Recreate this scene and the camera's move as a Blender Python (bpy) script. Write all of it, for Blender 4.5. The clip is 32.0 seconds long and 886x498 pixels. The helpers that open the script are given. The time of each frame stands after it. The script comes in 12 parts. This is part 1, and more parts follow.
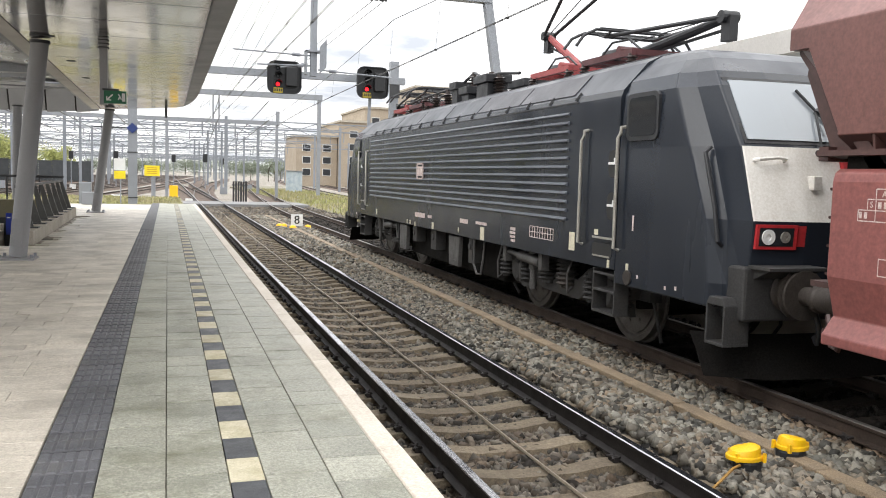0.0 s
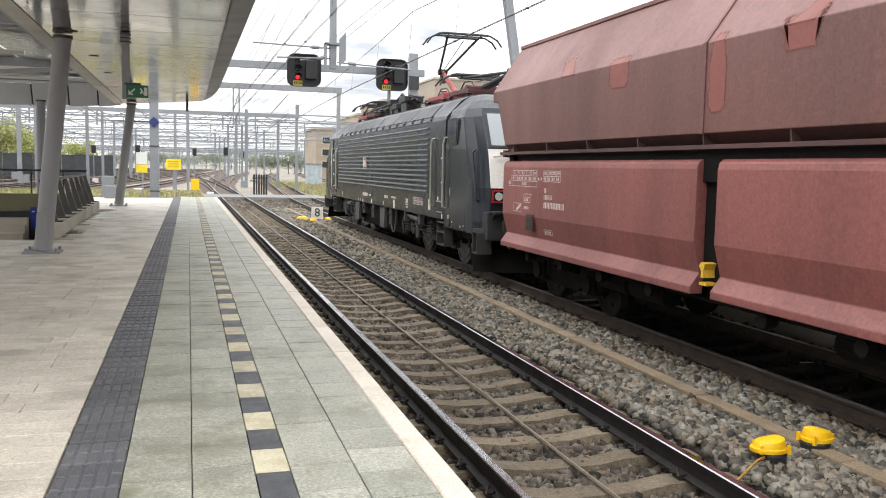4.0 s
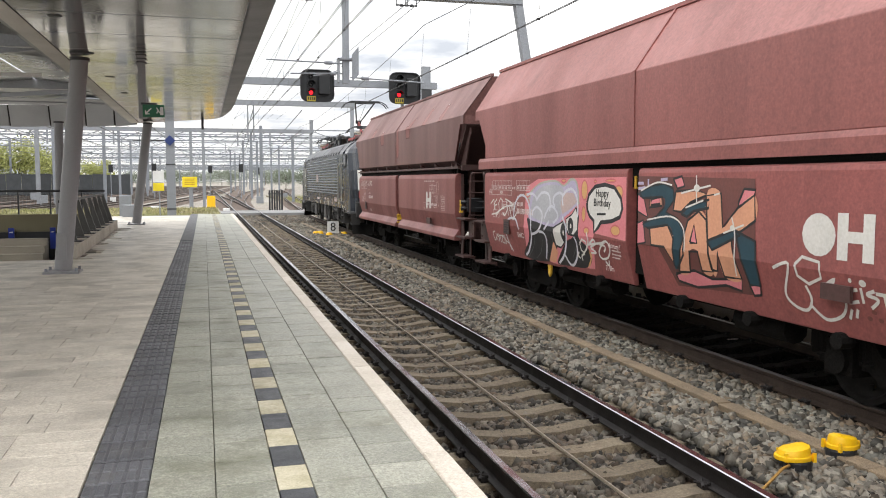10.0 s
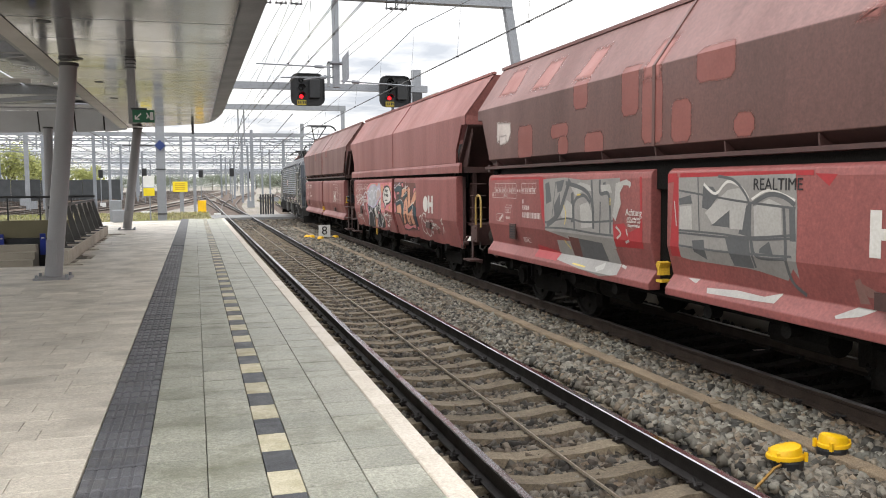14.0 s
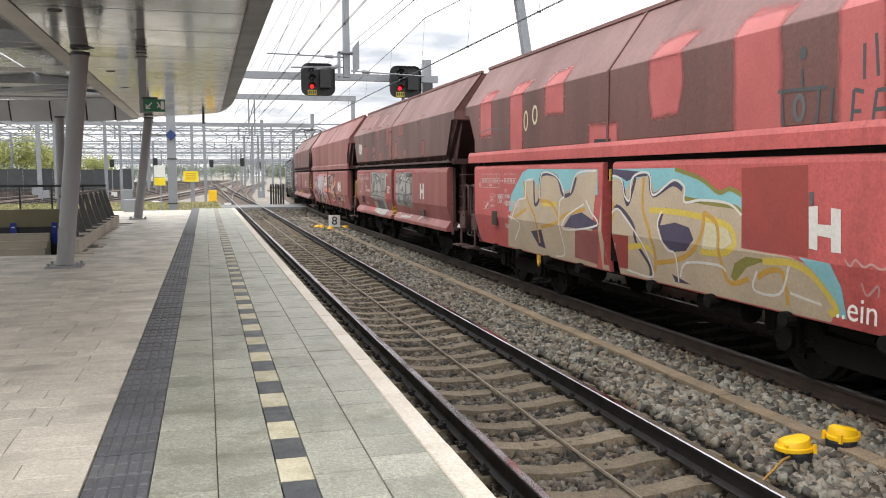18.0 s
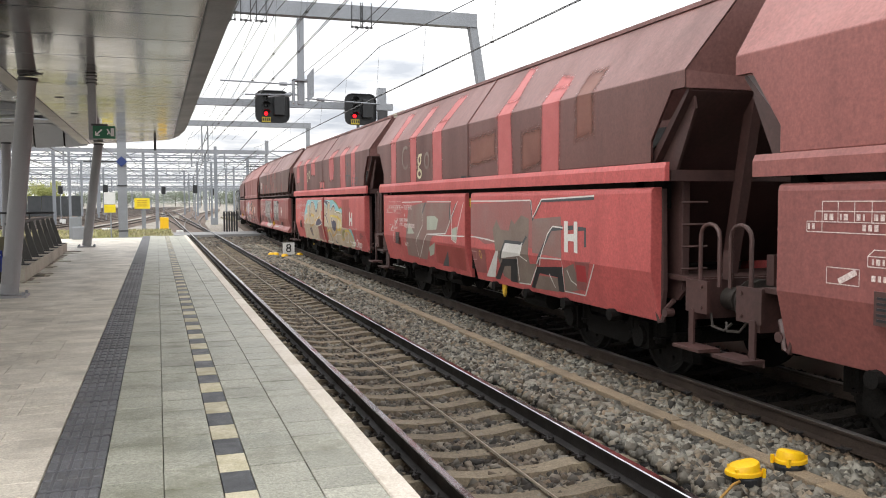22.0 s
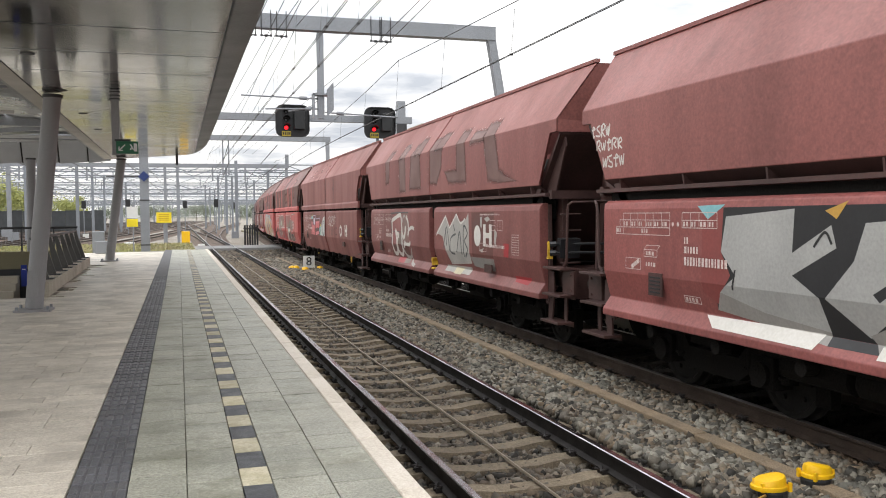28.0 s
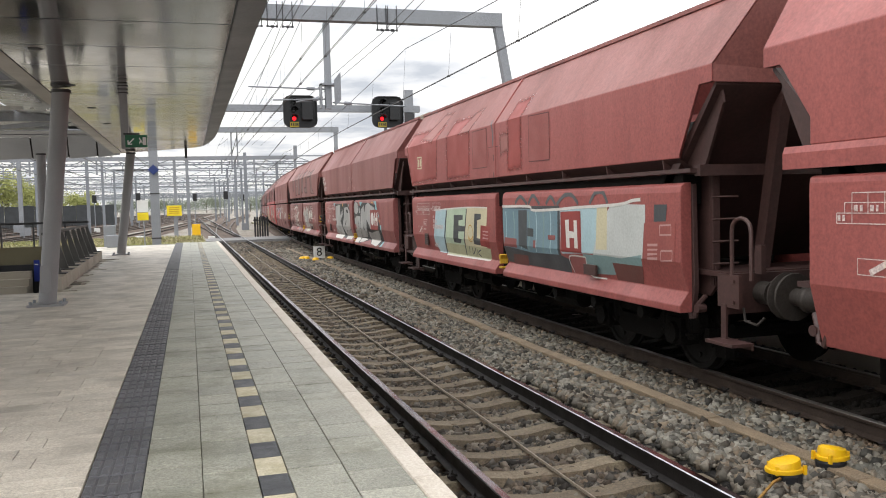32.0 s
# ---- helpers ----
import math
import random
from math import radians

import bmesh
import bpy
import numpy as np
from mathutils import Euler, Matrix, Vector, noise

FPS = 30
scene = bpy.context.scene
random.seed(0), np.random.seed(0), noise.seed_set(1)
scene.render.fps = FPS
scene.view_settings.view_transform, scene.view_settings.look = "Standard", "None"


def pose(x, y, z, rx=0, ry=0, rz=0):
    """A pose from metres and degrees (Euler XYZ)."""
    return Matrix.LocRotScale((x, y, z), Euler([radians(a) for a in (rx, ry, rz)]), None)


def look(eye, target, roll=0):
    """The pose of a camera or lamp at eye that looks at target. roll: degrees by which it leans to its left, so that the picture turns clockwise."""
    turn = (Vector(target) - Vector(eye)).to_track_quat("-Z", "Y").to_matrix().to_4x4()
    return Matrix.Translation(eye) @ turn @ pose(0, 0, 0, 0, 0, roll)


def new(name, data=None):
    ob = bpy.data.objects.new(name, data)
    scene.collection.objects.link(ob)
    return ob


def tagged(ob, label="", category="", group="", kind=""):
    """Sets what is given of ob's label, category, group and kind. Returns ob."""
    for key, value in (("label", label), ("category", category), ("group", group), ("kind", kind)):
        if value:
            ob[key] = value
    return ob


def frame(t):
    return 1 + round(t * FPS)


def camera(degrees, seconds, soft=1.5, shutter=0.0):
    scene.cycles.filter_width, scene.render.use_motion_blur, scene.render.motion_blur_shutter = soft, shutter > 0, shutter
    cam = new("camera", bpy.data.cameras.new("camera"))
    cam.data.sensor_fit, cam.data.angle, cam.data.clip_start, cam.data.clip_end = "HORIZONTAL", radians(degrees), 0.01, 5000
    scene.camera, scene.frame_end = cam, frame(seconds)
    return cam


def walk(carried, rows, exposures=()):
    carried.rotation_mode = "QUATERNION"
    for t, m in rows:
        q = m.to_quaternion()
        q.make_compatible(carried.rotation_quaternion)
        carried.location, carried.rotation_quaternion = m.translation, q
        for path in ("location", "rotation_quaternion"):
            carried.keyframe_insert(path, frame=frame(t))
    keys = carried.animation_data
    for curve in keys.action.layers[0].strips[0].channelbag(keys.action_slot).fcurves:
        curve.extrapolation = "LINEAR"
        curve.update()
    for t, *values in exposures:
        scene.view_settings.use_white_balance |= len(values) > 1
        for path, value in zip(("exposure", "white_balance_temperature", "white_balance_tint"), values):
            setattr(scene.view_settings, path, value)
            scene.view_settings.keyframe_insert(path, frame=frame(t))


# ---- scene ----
# ---- camera ----
cam = camera(55.0, 32.0, 1.0)
# seconds, eye, target, lean
PATH = [
    (0.0, (0.084, 0.062, 1.316), (3.168, 9.538, 0.481), 1.57),
    (0.5, (0.084, 0.059, 1.325), (3.167, 9.535, 0.487), 1.47),
    (1.0, (0.086, 0.070, 1.316), (3.148, 9.551, 0.460), 1.51),
    (1.5, (0.079, 0.065, 1.320), (3.136, 9.547, 0.460), 1.74),
    (2.0, (0.075, 0.077, 1.312), (2.990, 9.600, 0.416), 1.67),
    (2.5, (0.072, 0.075, 1.322), (2.915, 9.620, 0.427), 1.58),
    (3.0, (0.078, 0.069, 1.318), (2.986, 9.595, 0.421), 0.81),
    (3.5, (0.075, 0.074, 1.313), (2.943, 9.608, 0.380), 1.26),
    (5.5, (0.070, 0.046, 1.317), (2.851, 9.606, 0.386), 0.74),
    (6.0, (0.070, 0.062, 1.315), (2.790, 9.644, 0.431), 0.51),
    (6.5, (0.071, 0.059, 1.320), (2.766, 9.651, 0.471), 0.34),
    (7.0, (0.070, 0.049, 1.326), (2.795, 9.640, 0.550), 0.16),
    (7.5, (0.080, 0.041, 1.329), (2.824, 9.624, 0.526), -0.48),
    (8.0, (0.067, 0.063, 1.325), (2.836, 9.636, 0.500), -0.42),
    (8.5, (0.062, 0.061, 1.322), (2.795, 9.648, 0.535), -0.30),
    (9.0, (0.063, 0.070, 1.324), (2.756, 9.667, 0.521), -0.24),
    (9.5, (0.061, 0.074, 1.321), (2.737, 9.675, 0.509), -0.16),
    (10.0, (0.060, 0.071, 1.321), (2.747, 9.670, 0.522), -0.03),
    (10.5, (0.063, 0.080, 1.324), (2.775, 9.676, 0.567), -0.13),
    (11.0, (0.063, 0.066, 1.326), (2.789, 9.660, 0.600), -0.07),
    (11.5, (0.064, 0.058, 1.331), (2.820, 9.642, 0.594), -0.29),
    (12.0, (0.063, 0.065, 1.328), (2.844, 9.643, 0.589), -0.33),
    (12.5, (0.064, 0.062, 1.328), (2.847, 9.634, 0.532), -0.58),
    (13.0, (0.060, 0.065, 1.328), (2.851, 9.633, 0.514), -0.54),
    (13.5, (0.063, 0.061, 1.327), (2.847, 9.632, 0.526), -0.49),
    (14.0, (0.060, 0.063, 1.326), (2.841, 9.638, 0.559), -0.45),
    (14.5, (0.059, 0.058, 1.330), (2.848, 9.630, 0.559), -0.51),
    (16.5, (0.063, 0.058, 1.322), (2.795, 9.645, 0.528), -0.31),
    (17.0, (0.060, 0.062, 1.320), (2.773, 9.651, 0.488), -0.13),
    (17.5, (0.060, 0.070, 1.319), (2.767, 9.659, 0.468), -0.03),
    (18.0, (0.064, 0.058, 1.319), (2.731, 9.656, 0.445), -0.24),
    (18.5, (0.057, 0.046, 1.320), (2.735, 9.642, 0.454), -0.39),
    (19.0, (0.058, 0.050, 1.322), (2.771, 9.634, 0.431), -0.29),
    (19.5, (0.069, 0.063, 1.324), (2.927, 9.617, 0.579), -0.24),
    (20.0, (0.082, 0.048, 1.338), (3.305, 9.500, 0.804), -0.49),
    (20.5, (0.079, 0.034, 1.341), (3.354, 9.463, 0.748), -0.71),
    (21.0, (0.073, 0.029, 1.338), (3.308, 9.474, 0.756), -0.42),
    (21.5, (0.075, 0.046, 1.331), (3.263, 9.506, 0.740), -0.21),
    (22.0, (0.077, 0.044, 1.331), (3.250, 9.510, 0.770), -0.19),
    (22.5, (0.076, 0.040, 1.330), (3.227, 9.514, 0.762), -0.23),
    (23.0, (0.075, 0.049, 1.331), (3.199, 9.529, 0.720), -0.46),
    (23.5, (0.071, 0.053, 1.325), (3.145, 9.548, 0.686), -0.42),
    (24.0, (0.071, 0.043, 1.328), (3.112, 9.546, 0.662), -0.35),
    (24.5, (0.071, 0.049, 1.326), (3.092, 9.556, 0.617), -0.47),
    (25.0, (0.064, 0.037, 1.331), (3.048, 9.555, 0.614), -0.58),
    (25.5, (0.068, 0.045, 1.325), (3.022, 9.574, 0.640), -0.51),
    (27.5, (0.067, 0.061, 1.333), (3.024, 9.606, 0.951), -0.31),
    (28.0, (0.067, 0.049, 1.332), (3.026, 9.592, 0.919), -0.52),
    (28.5, (0.064, 0.054, 1.331), (3.043, 9.590, 0.902), -0.46),
    (29.0, (0.065, 0.048, 1.329), (2.966, 9.606, 0.852), -0.51),
    (29.5, (0.066, 0.054, 1.329), (2.892, 9.633, 0.826), -1.00),
    (30.0, (0.067, 0.055, 1.335), (2.892, 9.635, 0.848), -1.27),
    (30.5, (0.065, 0.061, 1.328), (2.899, 9.640, 0.855), -1.37),
    (31.0, (0.066, 0.051, 1.332), (2.905, 9.627, 0.829), -1.34),
    (31.5, (0.064, 0.040, 1.332), (2.906, 9.613, 0.808), -1.52),
    (32.0, (0.067, 0.056, 1.329), (2.910, 9.628, 0.782), -1.51),
]
EXPOSURES = [(0.0, 0.24), (3.0, 0.24), (6.5, 0.2), (10.5, 0.08), (19.0, 0.06), (20.5, 0.04), (23.5, 0.08), (25.5, 0.1), (27.5, -0.04), (32.0, -0.1)]
walk(cam, [(t, look(eye, target, lean)) for t, eye, target, lean in PATH], EXPOSURES)

# ---- light ----
world = bpy.data.worlds.new("overcast_sky")
world.use_nodes = True
scene.world = world


def build_sky():
    nt = world.node_tree
    nt.nodes.clear()
    out = nt.nodes.new("ShaderNodeOutputWorld")
    bg = nt.nodes.new("ShaderNodeBackground")
    sky = nt.nodes.new("ShaderNodeTexSky")
    sky.sky_type, sky.sun_disc = "NISHITA", False
    sky.sun_elevation, sky.sun_rotation = radians(45), radians(244)
    sky.air_density, sky.dust_density, sky.ozone_density = 1.0, 2.0, 1.0
    co = nt.nodes.new("ShaderNodeTexCoord")
    # a cloud deck: layers seen flat from below, so they close up towards the horizon
    sep = nt.nodes.new("ShaderNodeSeparateXYZ")
    nt.links.new(co.outputs["Generated"], sep.inputs[0])
    up = nt.nodes.new("ShaderNodeMath"); up.operation = "MAXIMUM"; up.inputs[1].default_value = 0.0
    nt.links.new(sep.outputs["Z"], up.inputs[0])
    lift = nt.nodes.new("ShaderNodeMath"); lift.operation = "ADD"; lift.inputs[1].default_value = 0.12
    nt.links.new(up.outputs[0], lift.inputs[0])
    dv = nt.nodes.new("ShaderNodeVectorMath"); dv.operation = "DIVIDE"
    nt.links.new(co.outputs["Generated"], dv.inputs[0])
    cmb = nt.nodes.new("ShaderNodeCombineXYZ")
    for i in range(3):
        nt.links.new(lift.outputs[0], cmb.inputs[i])
    nt.links.new(cmb.outputs[0], dv.inputs[1])
    flat = nt.nodes.new("ShaderNodeVectorMath"); flat.operation = "MULTIPLY"; flat.inputs[1].default_value = (1, 1, 0.15)
    nt.links.new(dv.outputs[0], flat.inputs[0])
    n1 = nt.nodes.new("ShaderNodeTexNoise"); n1.inputs["Scale"].default_value = 1.7; n1.inputs["Detail"].default_value = 7; n1.inputs["Roughness"].default_value = 0.56
    nt.links.new(flat.outputs[0], n1.inputs["Vector"])
    ramp = nt.nodes.new("ShaderNodeValToRGB")
    e = ramp.color_ramp.elements
    e[0].position, e[0].color = 0.34, (0.50, 0.53, 0.58, 1)
    e[1].position, e[1].color = 0.58, (0.98, 0.97, 0.95, 1)
    mid = ramp.color_ramp.elements.new(0.47); mid.color = (0.76, 0.77, 0.79, 1)
    nt.links.new(n1.outputs["Fac"], ramp.inputs[0])
    n2 = nt.nodes.new("ShaderNodeTexNoise"); n2.inputs["Scale"].default_value = 0.7; n2.inputs["Detail"].default_value = 4
    nt.links.new(flat.outputs[0], n2.inputs["Vector"])
    gap = nt.nodes.new("ShaderNodeValToRGB")
    g = gap.color_ramp.elements
    g[0].position, g[0].color = 0.58, (0, 0, 0, 1)
    g[1].position, g[1].color = 0.72, (0.45, 0.45, 0.45, 1)
    nt.links.new(n2.outputs["Fac"], gap.inputs[0])
    boost = nt.nodes.new("ShaderNodeMixRGB"); boost.blend_type = "MULTIPLY"; boost.inputs[0].default_value = 1
    # an overcast sky is three times as bright overhead as at the horizon
    zen = nt.nodes.new("ShaderNodeMath"); zen.operation = "MULTIPLY_ADD"; zen.inputs[1].default_value = 2.0 * CLOUD; zen.inputs[2].default_value = CLOUD
    nt.links.new(up.outputs[0], zen.inputs[0])
    nt.links.new(zen.outputs[0], boost.inputs[2])
    nt.links.new(ramp.outputs[0], boost.inputs[1])
    mix = nt.nodes.new("ShaderNodeMixRGB")
    nt.links.new(gap.outputs[0], mix.inputs[0])
    nt.links.new(boost.outputs[0], mix.inputs[1])
    nt.links.new(sky.outputs[0], mix.inputs[2])
    nt.links.new(mix.outputs[0], bg.inputs["Color"])
    bg.inputs["Strength"].default_value = SKY
    nt.links.new(bg.outputs[0], out.inputs[0])


SKY, CLOUD = 0.12, 9.2
build_sky()
sun = new("sun", bpy.data.lights.new("sun", "SUN"))
sun.data.energy, sun.data.angle, sun.data.color = 1.5, radians(40), (1.0, 0.96, 0.9)
sun.matrix_world = look((0, 0, 50), (45, 22, 0))

# ---- materials ----
MATS = {}


def mat(name, colour, rough=0.6, metal=0.0, second=None, scale=3.0, amount=0.5, fine=60.0, grain=0.12, bump=0.2,
        spread=0.0, stain=None, stain_scale=0.6, stain_at=(0.55, 0.7), streak=False, island=0.0, coat=0.0, spec=0.5, dirt=None, speckle=0.0, tint=None):
    """A surface with blotches (second, scale, amount), fine grain and relief, stains, and a spread of tone from piece to piece."""
    if name in MATS:
        return MATS[name]
    m = bpy.data.materials.new(name)
    m.use_nodes = True
    nt = m.node_tree
    N, L = nt.nodes, nt.links
    b = N["Principled BSDF"]
    b.inputs["Roughness"].default_value, b.inputs["Metallic"].default_value = rough, metal
    b.inputs["Coat Weight"].default_value = coat
    b.inputs["Specular IOR Level"].default_value = spec
    co = N.new("ShaderNodeTexCoord")
    vec = co.outputs["Object"]
    if spread or island:
        info = N.new("ShaderNodeObjectInfo")
        shift = N.new("ShaderNodeVectorMath"); shift.operation = "ADD"
        big = N.new("ShaderNodeMath"); big.operation = "MULTIPLY"; big.inputs[1].default_value = 37.0
        L.new(info.outputs["Random"], big.inputs[0])
        L.new(vec, shift.inputs[0]); L.new(big.outputs[0], shift.inputs[1])
        vec = shift.outputs[0]
    if streak:
        sq = N.new("ShaderNodeMapping"); sq.inputs["Scale"].default_value = (1, 1, 0.15)
        L.new(vec, sq.inputs[0])
        wide = sq.outputs[0]
    else:
        wide = vec

    def noise_of(v, s, d=5, r=0.55):
        n = N.new("ShaderNodeTexNoise")
        n.inputs["Scale"].default_value, n.inputs["Detail"].default_value, n.inputs["Roughness"].default_value = s, d, r
        L.new(v, n.inputs["Vector"])
        return n.outputs["Fac"]

    def mixed(kind, fac, a, c):
        x = N.new("ShaderNodeMixRGB"); x.blend_type = kind
        for sock, v in ((x.inputs[0], fac), (x.inputs[1], a), (x.inputs[2], c)):
            if isinstance(v, (int, float)):
                sock.default_value = v
            elif isinstance(v, tuple):
                sock.default_value = (*v, 1)
            else:
                L.new(v, sock)
        return x.outputs[0]

    def ramped(v, lo, hi, top=1.0):
        r = N.new("ShaderNodeMapRange")
        for i, val in ((1, lo), (2, hi), (3, 0.0), (4, top)):
            r.inputs[i].default_value = val
        L.new(v, r.inputs[0])
        return r.outputs[0]

    second = second or tuple(c * 0.75 for c in colour)
    big_n = noise_of(wide, scale)
    col = mixed("MIX", ramped(big_n, 0.35, 0.65, amount), colour, second)
    fine_n = noise_of(vec, fine, 3, 0.6)
    crisp = ramped(fine_n, 0.3, 0.7)
    col = mixed("OVERLAY", grain * 2, col, crisp)
    if speckle:
        # coarse aggregate: pale and dark flecks
        fleck = noise_of(vec, fine * 0.4, 2, 0.7)
        col = mixed("OVERLAY", speckle, col, ramped(fleck, 0.33, 0.67))
    if dirt:
        # grime that runs on from piece to piece
        where = N.new("ShaderNodeNewGeometry")
        d_n = noise_of(where.outputs["Position"], dirt[1], 7, 0.65)
        col = mixed("MIX", ramped(d_n, dirt[2], dirt[3], 0.9), col, dirt[0])
    if stain:
        s_n = noise_of(wide, stain_scale, 6, 0.6)
        col = mixed("MIX", ramped(s_n, stain_at[0], stain_at[1], 0.85), col, stain)
    if spread or island:
        if island:
            geo = N.new("ShaderNodeNewGeometry")
            rnd = geo.outputs["Random Per Island"]
            spread = island
        else:
            rnd = info.outputs["Random"]
        r = N.new("ShaderNodeMapRange")
        r.inputs[3].default_value, r.inputs[4].default_value = 1 - spread, 1 + spread
        L.new(rnd, r.inputs[0])
        vm = N.new("ShaderNodeVectorMath"); vm.operation = "SCALE"
        L.new(col, vm.inputs[0]); L.new(r.outputs[0], vm.inputs["Scale"])
        col = vm.outputs[0]
        if tint:
            wob = N.new("ShaderNodeMath"); wob.operation = "FRACT"
            mul = N.new("ShaderNodeMath"); mul.operation = "MULTIPLY"; mul.inputs[1].default_value = 17.3
            L.new(rnd, mul.inputs[0]); L.new(mul.outputs[0], wob.inputs[0])
            col = mixed("MIX", ramped(wob.outputs[0], 0.45, 1.0, 0.8), col, mixed("MULTIPLY", 1.0, col, tint))
    L.new(col, b.inputs["Base Color"])
    ro = N.new("ShaderNodeMapRange")
    ro.inputs[1].default_value, ro.inputs[2].default_value = 0.3, 0.7
    ro.inputs[3].default_value, ro.inputs[4].default_value = max(0.03, rough - 0.1), min(1, rough + 0.1)
    L.new(big_n, ro.inputs[0]); L.new(ro.outputs[0], b.inputs["Roughness"])
    if bump:
        bp = N.new("ShaderNodeBump"); bp.inputs["Strength"].default_value = bump; bp.inputs["Distance"].default_value = 0.01
        L.new(fine_n, bp.inputs["Height"]); L.new(bp.outputs[0], b.inputs["Normal"])
    MATS[name] = m
    return m


def plain(name, colour, rough=0.5, metal=0.0, glow=0.0):
    if name in MATS:
        return MATS[name]
    m = bpy.data.materials.new(name)
    m.use_nodes = True
    b = m.node_tree.nodes["Principled BSDF"]
    b.inputs["Base Color"].default_value = (*colour, 1)
    b.inputs["Roughness"].default_value, b.inputs["Metallic"].default_value = rough, metal
    if glow:
        b.inputs["Emission Color"].default_value = (*colour, 1)
        b.inputs["Emission Strength"].default_value = glow
    MATS[name] = m
    return m


PAVER = mat("grey_concrete_paver", (0.232, 0.233, 0.188), 0.44, spec=0.5, second=(0.35, 0.345, 0.29), scale=2.2, amount=0.9, fine=120, grain=0.17, bump=0.35, spread=0.1, speckle=0.26, dirt=((0.125, 0.126, 0.082), 1.9, 0.47, 0.68))
PAVER_WARM = mat("warm_concrete_paver", (0.6, 0.548, 0.468), 0.44, spec=0.5, second=(0.45, 0.41, 0.35), scale=2.6, amount=0.9, fine=110, grain=0.12, bump=0.3, spread=0.14, speckle=0.18, dirt=((0.3, 0.272, 0.228), 1.3, 0.49, 0.7))
TACTILE = mat("dark_tactile_tile", (0.066, 0.066, 0.074), 0.6, second=(0.09, 0.09, 0.097), scale=6, fine=120, grain=0.2, bump=0.3, spread=0.2, dirt=((0.12, 0.115, 0.108), 3, 0.56, 0.8))
TACTILE_RIB = mat("worn_tactile_rib", (0.09, 0.091, 0.101), 0.5, second=(0.066, 0.067, 0.076), scale=5, fine=120, grain=0.2, bump=0.2, spread=0.2, dirt=((0.125, 0.12, 0.112), 3, 0.56, 0.8))
BLOCK_BLACK = mat("black_block", (0.05, 0.053, 0.06), 0.5, scale=8, fine=150, grain=0.2, spread=0.2)
BLOCK_CREAM = mat("cream_block", (0.5, 0.46, 0.345), 0.75, second=(0.35, 0.315, 0.21), scale=6, amount=0.9, fine=130, grain=0.1, spread=0.14, speckle=0.12, dirt=((0.24, 0.215, 0.14), 4, 0.52, 0.8))
KERB_WHITE = mat("white_kerb_paint", (0.6, 0.545, 0.475), 0.7, second=(0.5, 0.445, 0.37), scale=2.5, amount=0.6, fine=110, grain=0.1, spread=0.05, speckle=0.12, dirt=((0.3, 0.265, 0.19), 3.2, 0.6, 0.8))
CONCRETE = mat("weathered_concrete", (0.42, 0.38, 0.315), 0.8, scale=1.2, fine=70, grain=0.12, bump=0.4, stain=(0.26, 0.24, 0.2))
SUBBASE = mat("joint_sand", (0.17, 0.16, 0.13), 0.9, scale=3, fine=90)
SLEEPER = mat("concrete_sleeper", (0.185, 0.148, 0.1), 0.85, second=(0.12, 0.094, 0.066), scale=3, amount=0.9, fine=70, grain=0.15, bump=0.4, spread=0.14, speckle=0.2)
BALLAST = mat("ballast_stone", (0.108, 0.096, 0.077), 0.8, second=(0.08, 0.066, 0.052), scale=1.1, amount=0.8, fine=45, grain=0.1, bump=0.15, island=0.85, tint=(0.78, 0.6, 0.44))
BALLAST_PALE = mat("fresh_ballast_stone", (0.165, 0.157, 0.132), 0.8, second=(0.115, 0.1, 0.08), scale=1.1, amount=0.8, fine=45, grain=0.1, bump=0.15, island=0.85, tint=(0.82, 0.62, 0.45))
# near-black base colour supplies the shade in the gaps between loose stones
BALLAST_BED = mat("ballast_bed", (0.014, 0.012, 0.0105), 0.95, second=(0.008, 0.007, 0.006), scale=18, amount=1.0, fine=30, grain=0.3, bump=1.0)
RAIL_SIDE = mat("rusty_rail_side", (0.02, 0.017, 0.0165), 0.65, spec=0.3, second=(0.014, 0.012, 0.012), scale=4, fine=60)
RAIL_RUST = mat("rust_brown_rail_side", (0.05, 0.035, 0.027), 0.75, spec=0.3, second=(0.032, 0.023, 0.019), scale=4, fine=60)
RAIL_DULL = mat("dull_rail_head", (0.2, 0.18, 0.165), 0.4, metal=0.8, second=(0.13, 0.115, 0.1), scale=3, fine=90, bump=0.03)
RAIL_TOP = mat("worn_rail_top", (0.5, 0.5, 0.53), 0.16, metal=1.0, second=(0.36, 0.36, 0.38), scale=2, fine=90, bump=0.03)
STEEL_GREY = mat("galvanised_steel", (0.27, 0.285, 0.31), 0.5, metal=0.25, second=(0.22, 0.235, 0.255), scale=1.5, fine=50, bump=0.05)
COLUMN_GREY = mat("grey_painted_column", (0.27, 0.27, 0.28), 0.45, second=(0.24, 0.24, 0.25), scale=1.2, fine=80, grain=0.06, bump=0.03)
CANOPY = mat("satin_aluminium_panel", (0.345, 0.338, 0.325), 0.14, metal=0.9, second=(0.31, 0.303, 0.29), scale=0.8, fine=20, grain=0.03, bump=0.0)
CANOPY_EDGE = mat("grey_fascia", (0.3, 0.31, 0.33), 0.4, metal=0.5, scale=1, fine=30, grain=0.04, bump=0.02)
CANOPY_TRIM = mat("pale_fascia_trim", (0.55, 0.53, 0.5), 0.5, scale=1, fine=30, grain=0.04, bump=0.02)
BLACK_STEEL = mat("black_painted_steel", (0.018, 0.019, 0.022), 0.5, scale=4, fine=60, grain=0.1)
